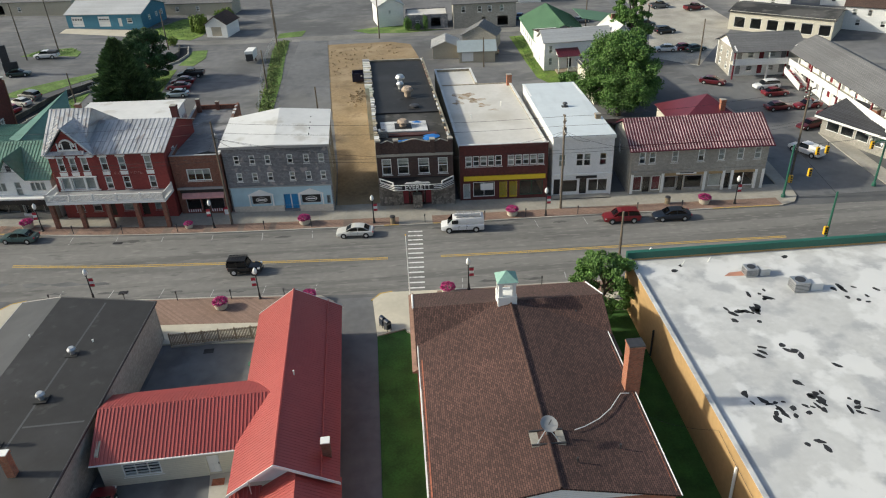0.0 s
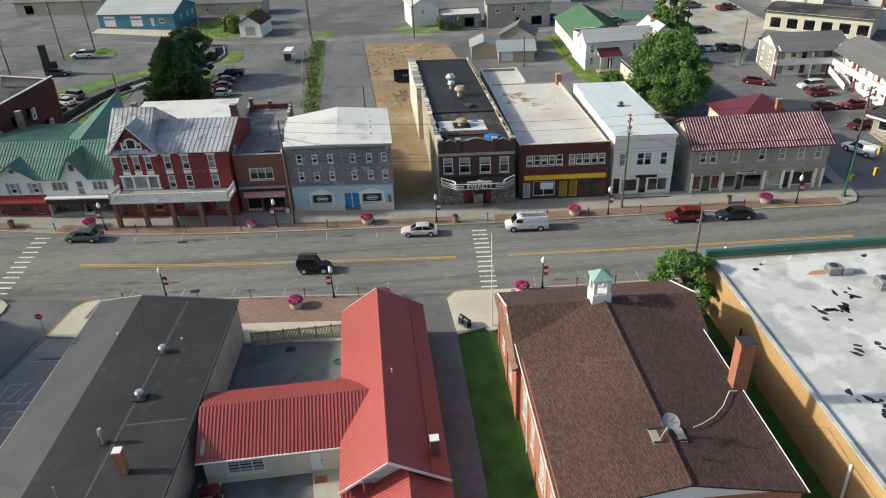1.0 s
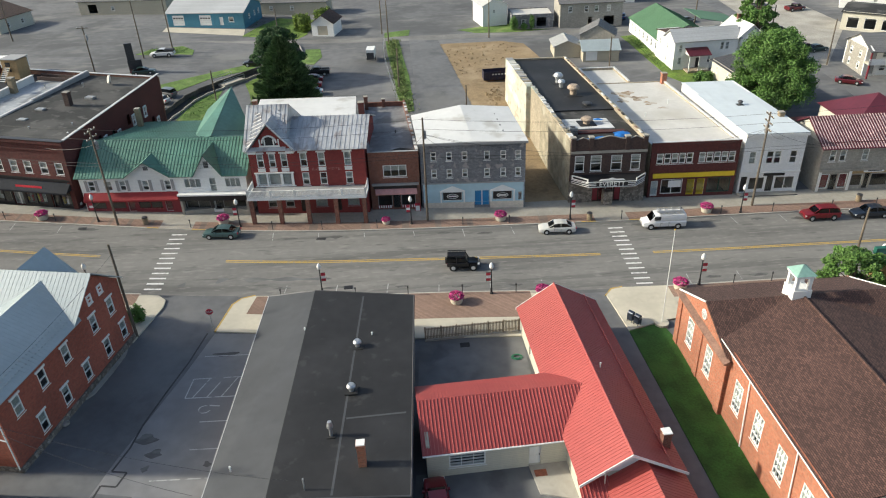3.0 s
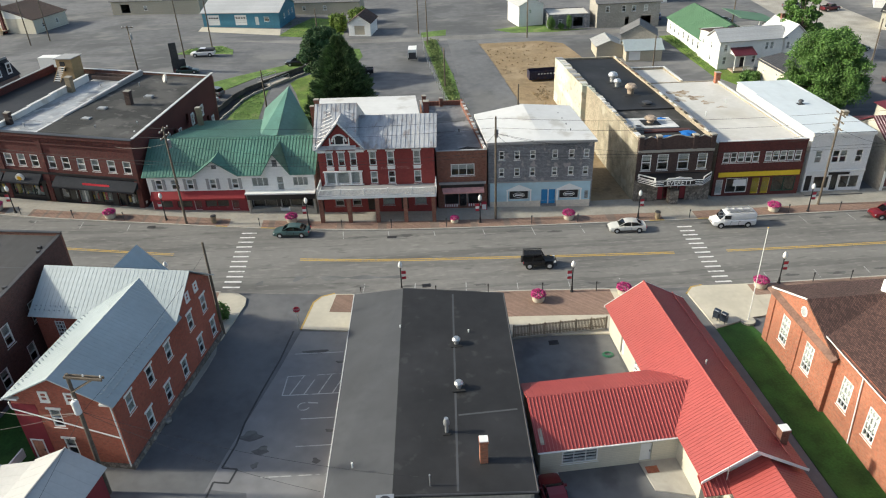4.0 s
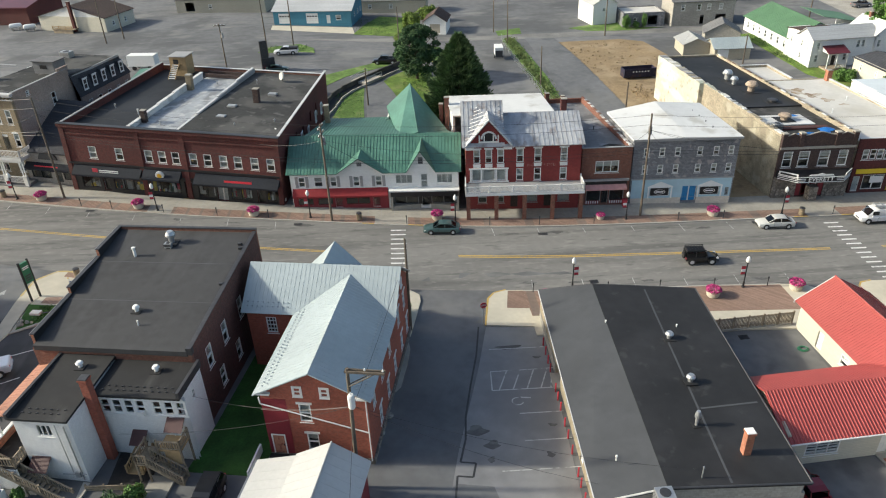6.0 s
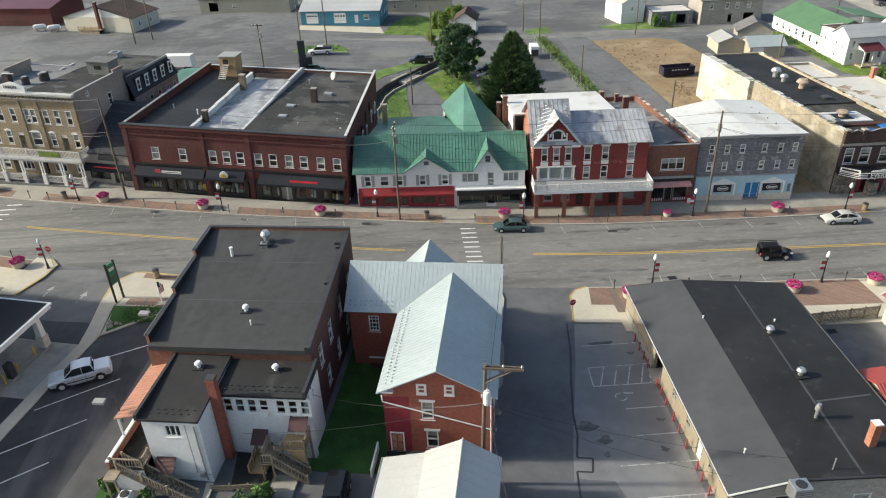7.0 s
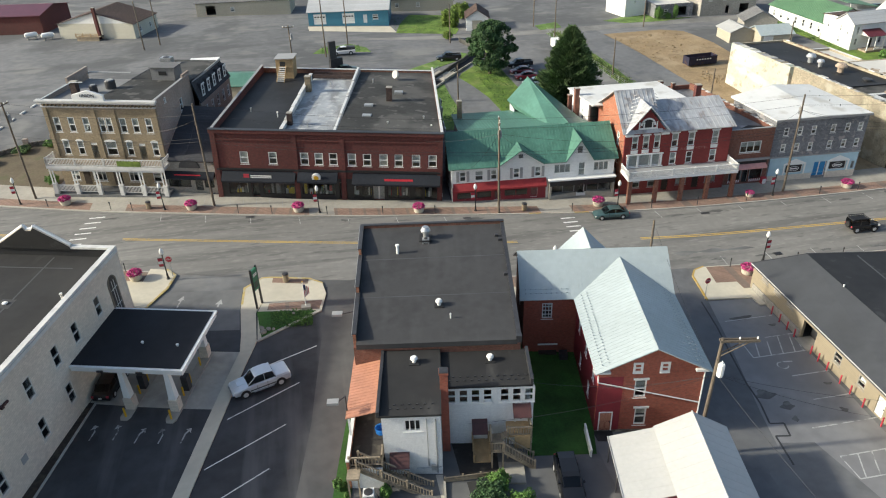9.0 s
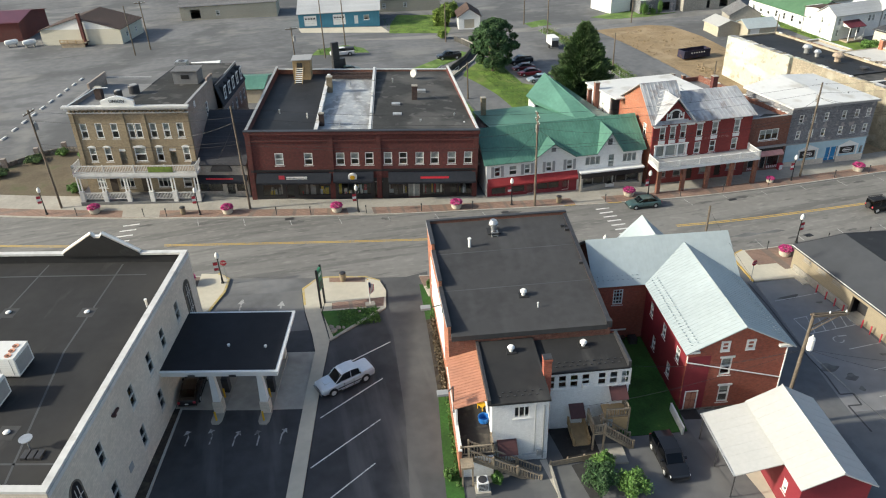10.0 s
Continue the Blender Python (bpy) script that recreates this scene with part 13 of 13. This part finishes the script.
    copy_thing(lamp, pose(x, y, gz(x, y) + 0.11, 0, 0, rz))


def planter():
    r = thing("planter", "round cream planter overflowing with pink petunias", "planter", pose(0, 0, 0), "flower planters")
    bm = bm_new()
    lathe(bm, 0, 0, [(0.48, 0), (0.55, 0.1), (0.60, 0.5), (0.66, 0.55), (0.66, 0.65), (0.56, 0.65), (0.54, 0.58)], 18)
    part("tub", bm, M["cream"], r)
    g = np.random.default_rng(4)
    d = g.normal(size=(900, 3))
    d /= np.linalg.norm(d, axis=1)[:, None]
    q = d * np.array([0.68, 0.68, 0.30]) * g.uniform(0.75, 1.05, (900, 1)) + np.array([0, 0, 0.72])
    q = q[q[:, 2] > 0.58]
    part("flower_mass", leaf_mesh("flower_mass", q, 0.085, M["pink"], 9), None, r)
    q2 = q[::9] * np.array([0.97, 0.97, 0.97])
    part("foliage", leaf_mesh("foliage", q2, 0.08, M["leaf"], 10), None, r)
    return r


pl = planter()
spots = [(-125.7, 103.2), (-107.9, 97.3), (-93.4, 93.8), (-77.1, 91.0), (-52.0, 88.9), (-14.6, 85.5), (13.3, 84.0), (39.5, 83.7), (-22.1, 66.6), (-12.3, 66.8), (3.3, 66.3), (-40.9, 68.0), (-112.5, 80.0)]
sc = 1.25
pl.scale = (sc, sc, sc)
pl.matrix_basis = pose(*spots[0], gz(*spots[0]) + 0.11) @ Matrix.Diagonal((sc, sc, sc, 1))
for x, y in spots[1:]:
    y = draw_in(x, y)
    copy_thing(pl, pose(x, y, gz(x, y) + 0.11))
p2 = copy_thing(pl, pose(-30.0, 85.4, gz(-30.0, 85.4) + 0.11))
p2.matrix_basis = pose(-30.0, 85.4, gz(-30.0, 85.4) + 0.11) @ Matrix.Diagonal((0.9, 0.9, 0.9, 1))


def bin_():
    r = thing("litter_bin", "round tan stone litter bin on the pavement", "litter bin", pose(0, 0, 0), "litter bins")
    part("bin_body", lathe(bm_new(), 0, 0, [(0.3, 0), (0.36, 0.1), (0.36, 0.85), (0.4, 0.9), (0.4, 0.98)], 12), M["brick_tan"], r)
    part("bin_lid", lathe(bm_new(), 0, 0, [(0.38, 0.98), (0.34, 1.1), (0.16, 1.14)], 12), M["metal_dark"], r)
    return r


b = bin_()
spots = [(-62.6, draw_in(-62.6, 89.2)), (-2.8, draw_in(-2.8, 83.9)), (-113.8, 98.8), (-95.3, 75.9), (34.6, 84.2)]
b.matrix_basis = pose(*spots[0], gz(*spots[0]) + 0.11)
for x, y in spots[1:]:
    copy_thing(b, pose(x, y, gz(x, y) + 0.11))


def bollard():
    r = thing("kerb_post", "thin dark parking post at the kerb", "post", pose(0, 0, 0), "kerb posts")
    part("post_shaft", tube(bm_new(), (0, 0, -0.1), (0, 0, 1.0), 0.05, 6), M["metal_dark"], r)
    part("post_head", tube(bm_new(), (0, 0, 1.0), (0, 0, 1.25), 0.09, 8), M["metal_dark"], r)
    return r


b = bollard()
spots = [(x, north_y(x) + 0.45) for x in (-128, -119, -116, -101.5, -97, -89.6, -82.1, -75.0, -56.2, -45.1, -38.5, -31.2, -19.8, -13.6, 1.5, 9.5, 15, 22, 30, 36)] + [(x, south_y(x) - 0.45) for x in (-42.1, -33.5, -27.5, -21.3, -15.2, 9.6, 14, 20, -76, -70, -114)]
b.matrix_basis = pose(*spots[0], gz(*spots[0]) + 0.11)
for x, y in spots[1:]:
    copy_thing(b, pose(x, y, gz(x, y) + 0.11))


def utility_pole(x, y, h, label, arms=1, transformer=False, lamp_arm=0, rz=0, lean=0.0):
    r = lot("utility_pole", label, x, y, rz, "utility pole")
    bm = tube(bm_new(), (0, 0, -0.8), (lean, 0, h), 0.17, 10, 0.11)
    part("pole_shaft", bm, M["pole"], r)
    for i in range(arms):
        z = h - 0.4 - 0.9 * i
        a = part("crossarm", box(bm_new(), -1.2, 1.2, -0.07, 0.07, z - 0.07, z + 0.07), M["pole"], r)
        for u in (-1.1, -0.4, 0.4, 1.1):
            part("insulator", lathe(bm_new(), u, 0, [(0.05, z + 0.07), (0.07, z + 0.13), (0.04, z + 0.24)], 8), M["globe"], a)
    if transformer:
        t = part("transformer", lathe(bm_new(), 0.35, -0.1, [(0.24, h - 2.9), (0.26, h - 2.8), (0.26, h - 1.95), (0.2, h - 1.85)], 12), M["trim_grey"], r)
        part("bushing", tube(bm_new(), (0.35, -0.1, h - 1.85), (0.35, -0.1, h - 1.6), 0.05, 6), M["globe"], t)
    if lamp_arm:
        bm = bm_new()
        tube(bm, (0, 0, h - 3), (lamp_arm, 0, h - 2.4), 0.04, 6)
        a = part("lamp_arm", bm, M["metal"], r)
        part("lamp_head", box(bm_new(), lamp_arm - 0.1, lamp_arm + 0.6, -0.14, 0.14, h - 2.5, h - 2.36), M["metal"], a)
    return r


UP = []
for x, y, h, n, tr, la, rz in ((20.1, 85.0, 13.3, 3, True, 0, 85), (-24.4, 86.7, 14.5, 0, True, 0, 85), (-66.3, 89.0, 13.8, 2, True, 0, 80), (-104.9, 97.6, 14.8, 0, False, 0, 75), (-130.5, 106.2, 14.4, 1, True, 0, 70), (-56.5, 63.6, 11.2, 0, False, 0, 0), (55.2, 90.7, 13, 2, True, 1.8, 30), (22.2, 65.2, 9.5, 0, False, 0, 0)):
    UP.append((x, draw_in(x, y), gz(x, draw_in(x, y)) + 0.12 + h))
    utility_pole(x, y, h, "weathered wooden utility pole" + (" with transformer" if tr else " with bare top"), n, tr, la, rz)
r = lot("utility_pole", "weathered pole with a one-sided crossarm and white transformer", -61.2, 42.6, -12, "utility pole")
part("pole_shaft", tube(bm_new(), (-0.3, 0, -0.8), (0, 0, 12.3), 0.19, 10, 0.13), M["pole"], r)
for s in (-0.14, 0.14):
    part("crossarm", box(bm_new(), -0.2, 2.8, s - 0.06, s + 0.06, 12.0, 12.18), M["pole"], r)
part("brace", tube(bm_new(), (0.02, -0.15, 10.7), (2.0, -0.15, 12.0), 0.05, 6), M["pole"], r)
part("brace", tube(bm_new(), (0.02, 0.15, 10.7), (2.0, 0.15, 12.0), 0.05, 6), M["pole"], r)
tf = part("transformer", lathe(bm_new(), 0.15, -0.4, [(0.24, 8.9), (0.27, 9.0), (0.27, 10.0), (0.2, 10.15)], 14), M["white"], r)
part("bushing", tube(bm_new(), (0.15, -0.4, 10.15), (0.15, -0.4, 10.4), 0.05, 6), M["globe"], tf)
for u in (1.3, 2.65):
    part("insulator", lathe(bm_new(), u, 0, [(0.05, 12.18), (0.08, 12.24), (0.04, 12.4)], 8), M["globe"], r)
for x, y, h, n, tr in ((-92.5, 156.4, 9.6, 1, True), (-85.2, 166.8, 12.5, 0, False), (-79.8, 171.5, 12.5, 0, False), (-127.2, 184.8, 11, 0, False), (-124.1, 188.7, 11, 1, False), (-31.1, 183.0, 12, 1, True), (-29.4, 171.4, 11, 0, False), (-27.4, 140.6, 7.6, 0, False), (-5.2, 173.5, 11, 0, False), (60.1, 139.6, 9.0, 0, False), (51.5, 148, 10, 0, False), (-62.0, 133.5, 7, 0, False), (-15.6, 122, 6.5, 0, False), (16.8, 146, 6, 0, False), (44.6, 172, 12, 0, False), (-55.2, 173, 9, 0, False)):
    utility_pole(x, y, h, "wooden pole on the lots behind the shops", n, tr)


def wire(name, pts, sag, label, rad=0.018):
    cu = bm_new()
    line = [Vector(pts[0])]
    for p, q in zip(pts, pts[1:]):
        p, q = Vector(p), Vector(q)
        line += [p.lerp(q, i / 10) - Vector((0, 0, sag * 4 * i / 10 * (1 - i / 10))) for i in range(1, 11)]
    rings = []
    for i, c in enumerate(line):
        dr = (line[min(i + 1, len(line) - 1)] - line[max(i - 1, 0)]).normalized()
        side = dr.cross(Vector((0, 0, 1))).normalized()
        up = side.cross(dr)
        rings.append([cu.verts.new(c + rad * k) for k in (side, up, -side, -up)])
    for a, b in zip(rings, rings[1:]):
        for i in range(4):
            cu.faces.new((a[i], a[(i + 1) % 4], b[(i + 1) % 4], b[i]))
    return tagged(part(name, cu, M["black"]), label, "cable", "overhead cables")


row = sorted([u for u in UP if u[1] > 84 and u[0] < 30])
for dz, dy in ((-0.2, 0.0), (-1.6, 0.3), (-4.8, 0.0), (-5.3, 0.1)):
    wire("cable", [(x, y + dy, z + dz) for x, y, z in row] + [(55.2, 90.7, 13.1 + dz)], 0.7, "black cable slung along the shop fronts")
def drop(i, end, sag=0.5, dz=-2.2):
    x, y, z = row[i]
    wire("cable", [(x, y, z + dz), end], sag, "thin service cable from a pole to a shop front", 0.017)


near = {}
for i, (x, y, z) in enumerate(row):
    near[round(x)] = i
for px, ends in ((20, ((16.0, 88.6, 8.1), (24.5, 88.4, 8.2), (31.0, 87.8, 6.9), (9.0, 89.0, 8.0))), (-24, ((-21.0, 89.2, 9.6), (-28.0, 89.6, 8.6), (-12.5, 88.8, 9.4), (-3.0, 89.3, 7.4))), (-66, ((-69.5, 92.6, 6.6), (-58.0, 91.8, 6.9), (-46.0, 90.2, 9.2), (-76.0, 94.4, 11.0))), (-105, ((-100.0, 99.2, 11.6), (-109.0, 102.6, 8.2), (-114.0, 104.4, 12.5), (-92.0, 97.4, 11.2)))):
    for q in ends:
        drop(near[px], q)
T0 = Vector((-61.1, 42.6, 9.6))
for q, s in (((-75.3, 48.4, 7.0), 0.9), ((-80.5, 46.0, 5.5), 0.8), ((-69.0, 46.4, 6.6), 0.3), ((-43.5, 37.2, 5.2), 0.8), ((-56.3, 63.4, 11.0), 0.5), ((-61.0, 20, 10.5), 0.6), ((-36.0, 37.4, 5.6), 1.0)):
    wire("cable", [T0, q], s, "black service cable from the pole", 0.016)
wire("cable", [(16.4, 40.6, 5.0), (22.0, 38.0, 4.9), (22.0, 20, 5.0)], 0.5, "pale service cable beside the chimney", 0.016)


def stop_sign(x, y, rz, label):
    r = lot("stop_sign", label, x, y, rz, "road sign")
    part("sign_post", tube(bm_new(), (0, 0, -0.3), (0, 0, 2.5), 0.04, 6), M["metal"], r)
    bm = bm_new()
    tube(bm, (0, -0.06, 2.4), (0, -0.03, 2.4), 0.38, 8)
    bmesh.ops.rotate(bm, verts=bm.verts, cent=(0, 0, 2.4), matrix=Matrix.Rotation(math.pi / 8, 3, "Y"))
    p = part("sign_face", bm, M["banner_red"], r)
    sign_text(p, "STOP", pose(0, -0.065, 2.4), 0.26, "white", 0.004)


stop_sign(-48.6, 64.2, 8, "red octagonal stop sign at the side street")
stop_sign(-108.3, 79.6, -10, "red octagonal stop sign at the bank drive")


M["navy_cloth"] = mat("navy_cloth", (0.02, 0.03, 0.08), 0.9, var=0.15, small=3)


def flag(x, y, h, label, w=1.2, hang=True):
    r = lot("flagpole", label, x, y, 0, "flagpole")
    part("mast", tube(bm_new(), (0, 0, 0), (0, 0, h), 0.06, 8, 0.035), M["white"], r)
    part("finial", lathe(bm_new(), 0, 0, [(0.03, h), (0.09, h + 0.06), (0.03, h + 0.16)], 8), M["signal_yellow"], r)
    return r


fp = flag(-0.9, 60.1, 11.2, "tall white flagpole with no flag")
part("pole_base", lathe(bm_new(), 0, 0, [(0.75, -0.2), (0.75, 0.1), (0.0, 0.1)], 20), M["concrete"], fp, "round concrete base")
part("footing", lathe(bm_new(), 0, 0, [(0.75, -0.1), (0.75, 0.16), (0.2, 0.18)], 18), M["cream"], fp)
fp = flag(-93.2, 69.9, 3.4, "short flagpole with a limp striped flag")
for i in range(7):
    part("flag_stripe", box(bm_new(), 0.04 + 0.075 * i, 0.125 + 0.075 * i, -0.03 - 0.04 * (i % 2), 0.03 - 0.04 * (i % 2), 1.55 + 0.06 * i, 3.05 - 0.05 * i), M["banner_red"] if i % 2 == 0 else M["white_dull"], fp)
part("flag_canton", box(bm_new(), 0.03, 0.26, -0.08, 0.045, 2.45, 3.06), M["navy_cloth"], fp, "dark blue corner of the flag")
part("footing", box(bm_new(), -0.5, 0.5, -0.35, 0.35, -0.1, 0.35), M["concrete"], fp)
# bank's tall sign
r = lot("street_sign", "tall dark green panel sign on two posts", -98.2, 71.4, 62, "sign")
for u in (-0.55, 0.55):
    part("sign_post", box(bm_new(), u - 0.09, u + 0.09, -0.09, 0.09, -0.2, 4.9), M["black"], r)
part("sign_panel", box(bm_new(), -0.46, 0.46, -0.12, 0.12, 2.2, 4.7), M["sign_green"], r)
bars(r, -0.36, 0.36, 3.9, 4.3, -0.12, "white", 2)
bars(r, -0.36, 0.36, 2.5, 3.3, -0.12, "metal_dark", 3)
# mailboxes on the forecourt
for i, (x, y) in enumerate(((-4.0, 60.9), (-3.5, 60.2))):
    r = lot("mailbox", "dark blue mailbox with a rounded top", x, y, 35, "mailbox")
    bm = bm_new()
    n = 8
    pts = [(-0.28, 0.25), (0.28, 0.25)] + [(0.28 * math.cos(math.pi * k / n), 1.0 + 0.28 * math.sin(math.pi * k / n)) for k in range(n + 1)]
    a = [bm.verts.new((u, -0.3, z)) for u, z in pts]
    c = [bm.verts.new((u, 0.3, z)) for u, z in pts]
    bm.faces.new(a)
    bm.faces.new(c[::-1])
    for k in range(len(pts)):
        bm.faces.new((a[k], c[k], c[(k + 1) % len(pts)], a[(k + 1) % len(pts)]))
    part("box_body", bm, M["mail_blue"], r) if "mail_blue" in M else part("box_body", bm, PAINT["navy"], r)
    for u in (-0.24, 0.24):
        for v in (-0.26, 0.26):
            part("box_leg", box(bm_new(), u - 0.03, u + 0.03, v - 0.03, v + 0.03, 0, 0.26), M["metal_dark"], r)
    part("box_flap", box(bm_new(), -0.2, 0.2, -0.34, -0.3, 0.85, 1.05), M["metal"], r)
# picket fence of the courtyard
r = thing("picket_fence", "weathered brown picket fence on a low kerb", "fence", pose(-26.0, 60.1, 0.05, 0, 0, 2.6))
part("fence_kerb", box(bm_new(), 0, 10.1, -0.1, 0.1, -0.2, 0.15), M["concrete"], r)
for i in range(7):
    u = 0.1 + i * 1.65
    part("fence_post", box(bm_new(), u - 0.07, u + 0.07, -0.07, 0.07, 0.1, 1.7), M["wood"], r)
for z in (0.4, 1.35):
    part("rail", box(bm_new(), 0, 10.1, 0.0, 0.05, z, z + 0.09), M["wood"], r)
bm = box(bm_new(), -0.05, 0.05, -0.04, 0.0, 0.2, 1.6)
pk = mesh_of("picket", bm, M["wood"])
for i in range(64):
    part("picket", pk, None, r, at=pose(0.15 + i * 0.155, 0, 0))
# drain grates, hose, patio bits
for x, y in ((-21.9, 59.0), (-34.5, 69.2 + 2.2)):
    r = lot("drain_grate", "dark iron drain grate set in asphalt", x, y, 2, "drain", base=gz(x, y) - 0.02)
    part("grate", box(bm_new(), -0.5, 0.5, -0.35, 0.35, 0, 0.03), M["black"], r)
    for i in range(5):
        part("grate_bar", box(bm_new(), -0.5, 0.5, -0.3 + i * 0.14, -0.24 + i * 0.14, 0.03, 0.045), M["metal_dark"], r)
for x in (-100, -71, -38.5, -9.5):
    y = north_y(x) - 0.45
    r = lot("drain_grate", "dark iron drain grate beside the kerb", x, y, -5, "drain", base=gz(x, y) - 0.03)
    part("grate", box(bm_new(), -0.6, 0.6, -0.3, 0.3, 0, 0.02), M["metal_dark"], r)
r = lot("garden_hose", "coiled green garden hose on the courtyard", -16.9, 56.4, 0, "hose")
bm = bm_new()
for k in range(3):
    for i in range(20):
        a0, a1 = 2 * math.pi * i / 20, 2 * math.pi * (i + 1) / 20
        R_ = 0.55 - 0.09 * k
        tube(bm, (R_ * math.cos(a0), R_ * 0.8 * math.sin(a0), -0.08 + 0.03 * k), (R_ * math.cos(a1), R_ * 0.8 * math.sin(a1), -0.08 + 0.03 * k), 0.035, 5)
part("hose_coil", bm, M["sign_green"], r)
r = lot("condenser", "white outdoor air unit on a slab by the stair", -89.3, 42.6, -10, "air conditioner")
part("slab", box(bm_new(), -0.6, 0.6, -0.6, 0.6, -0.3, 0.1), M["concrete"], r)
part("casing", box(bm_new(), -0.42, 0.42, -0.42, 0.42, 0.1, 1.0), M["white"], r)
part("fan_guard", lathe(bm_new(), 0, 0, [(0.36, 1.0), (0.34, 1.06), (0.1, 1.08)], 16), M["metal_dark"], r, "dark round fan guard")
for k in range(5):
    part("louvre", box(bm_new(), -0.38, 0.38, -0.44, -0.42, 0.2 + k * 0.15, 0.28 + k * 0.15), M["metal_dark"], r)
# things on the side porch
r = lot("plastic_tub", "blue plastic tub on the upper porch", -87.6, 47.4, 10, "tub", base=4.8)
part("tub_body", lathe(bm_new(), 0, 0, [(0.3, 0), (0.42, 0.1), (0.46, 0.55), (0.5, 0.6), (0.4, 0.6), (0.36, 0.2)], 14), M["tarp"], r)
r = lot("lawn_chair", "yellow folding chair on the upper porch", -87.2, 49.0, 30, "chair", base=4.8)
part("seat", box(bm_new(), -0.3, 0.3, -0.3, 0.3, 0.4, 0.46), M["signal_yellow"], r)
part("backrest", box(bm_new(), -0.3, 0.3, 0.26, 0.32, 0.46, 1.1), M["signal_yellow"], r)
for u in (-0.27, 0.27):
    for v in (-0.27, 0.27):
        part("leg", box(bm_new(), u - 0.03, u + 0.03, v - 0.03, v + 0.03, 0, 0.4), M["signal_yellow"], r)
# floodlights on brackets along the side of the long brick shop
for x, y, z, wx, wy, wz in ((-89.9, 56.9, 10.6, -88.3, 57.0, 9.6), (-91.1, 47.1, 9.2, -90.1, 47.6, 6.4)):
    r = thing("floodlight", "boxy floodlight on a steel bracket above the parking lot", "floodlight", pose(x, y, z, 0, 0, 170), "floodlights over the lot")
    part("lamp_head", box(bm_new(), -0.45, 0.45, -0.28, 0.28, -0.1, 0.12), M["trim_grey"], r)
    q = pose(x, y, z, 0, 0, 170).inverted() @ Vector((wx, wy, wz))
    part("bracket", tube(bm_new(), (-0.3, 0, -0.05), (q.x, q.y, -0.05), 0.05, 6), M["metal_dark"], r)
    part("bracket_mast", tube(bm_new(), (q.x, q.y, q.z), (q.x, q.y, 0.0), 0.06, 6), M["metal_dark"], r)
# signal masts at the crossroads
def signal(x, y, h, label, arm=None):
    r = lot("traffic_signal", label, x, y, 0, "traffic signal")
    part("mast", tube(bm_new(), (0, 0, 0), (0, 0, h), 0.16, 10, 0.11), M["pipe_green"], r)
    part("mast_base", lathe(bm_new(), 0, 0, [(0.3, -0.1), (0.3, 0.3), (0.18, 0.5)], 12), M["pipe_green"], r)
    return r


def signal_head(r, x, y, z):
    b = part("signal_head", box(bm_new(), x - 0.2, x + 0.2, y - 0.16, y + 0.16, z - 1.05, z), M["signal_yellow"], r)
    for i in range(3):
        part("lens", tube(bm_new(), (x, y - 0.22, z - 0.18 - 0.34 * i), (x, y - 0.14, z - 0.18 - 0.34 * i), 0.13, 12), M["black"], b)
    part("hanger", tube(bm_new(), (x, y, z), (x, y, z + 0.5), 0.03, 6), M["metal_dark"], b)


s1 = signal(50.6, 83.9, 7.6, "dark green signal mast at the street corner")
signal_head(s1, 0.5, 0.0, 3.2)
s2 = signal(64.4, 85.6, 7.8, "dark green signal mast across the side street")
part("street_name_sign", box(bm_new(), -1.6, 0, -0.03, 0.03, 6.3, 6.7), M["sign_green"], s2, "green street name sign")
bars(s2, -1.4, -0.2, 6.4, 6.6, -0.035, "white")
signal_head(s2, -1.9, 0.0, 6.6)
s3 = signal(48.6, 70.0, 7.6, "dark green signal mast on the near side")
signal_head(s3, -0.4, -0.2, 3.2)
tagged(part("signal_wire", tube(bm_new(), (50.6, 83.9, 7.5), (64.4, 85.6, 7.4), 0.03, 5), M["black"]), "black span wire between the signal masts", "cable")
tagged(part("signal_wire", tube(bm_new(), (50.6, 83.9, 7.5), (48.6, 70.0, 7.4), 0.03, 5), M["black"]), "black span wire between the signal masts", "cable")
for k, (x, y, z) in enumerate(((54.2, 84.3, 7.0), (55.6, 84.5, 7.0), (49.8, 78.0, 7.0))):
    r = thing("hanging_signal", "yellow traffic signal hung from the wire", "traffic signal", pose(x, y, z), "hanging signals")
    signal_head(r, 0, 0, 0)
# vending box beside the small brick shop
r = lot("vending_machine", "red vending box by the shop door", -25.6, 90.0, -4, "vending machine", base=0.12)
part("cabinet", box(bm_new(), -0.35, 0.35, -0.35, 0.25, 0, 1.5), M["banner_red"], r)
part("front_panel", box(bm_new(), -0.28, 0.28, -0.37, -0.35, 0.6, 1.35), M["white"], r)
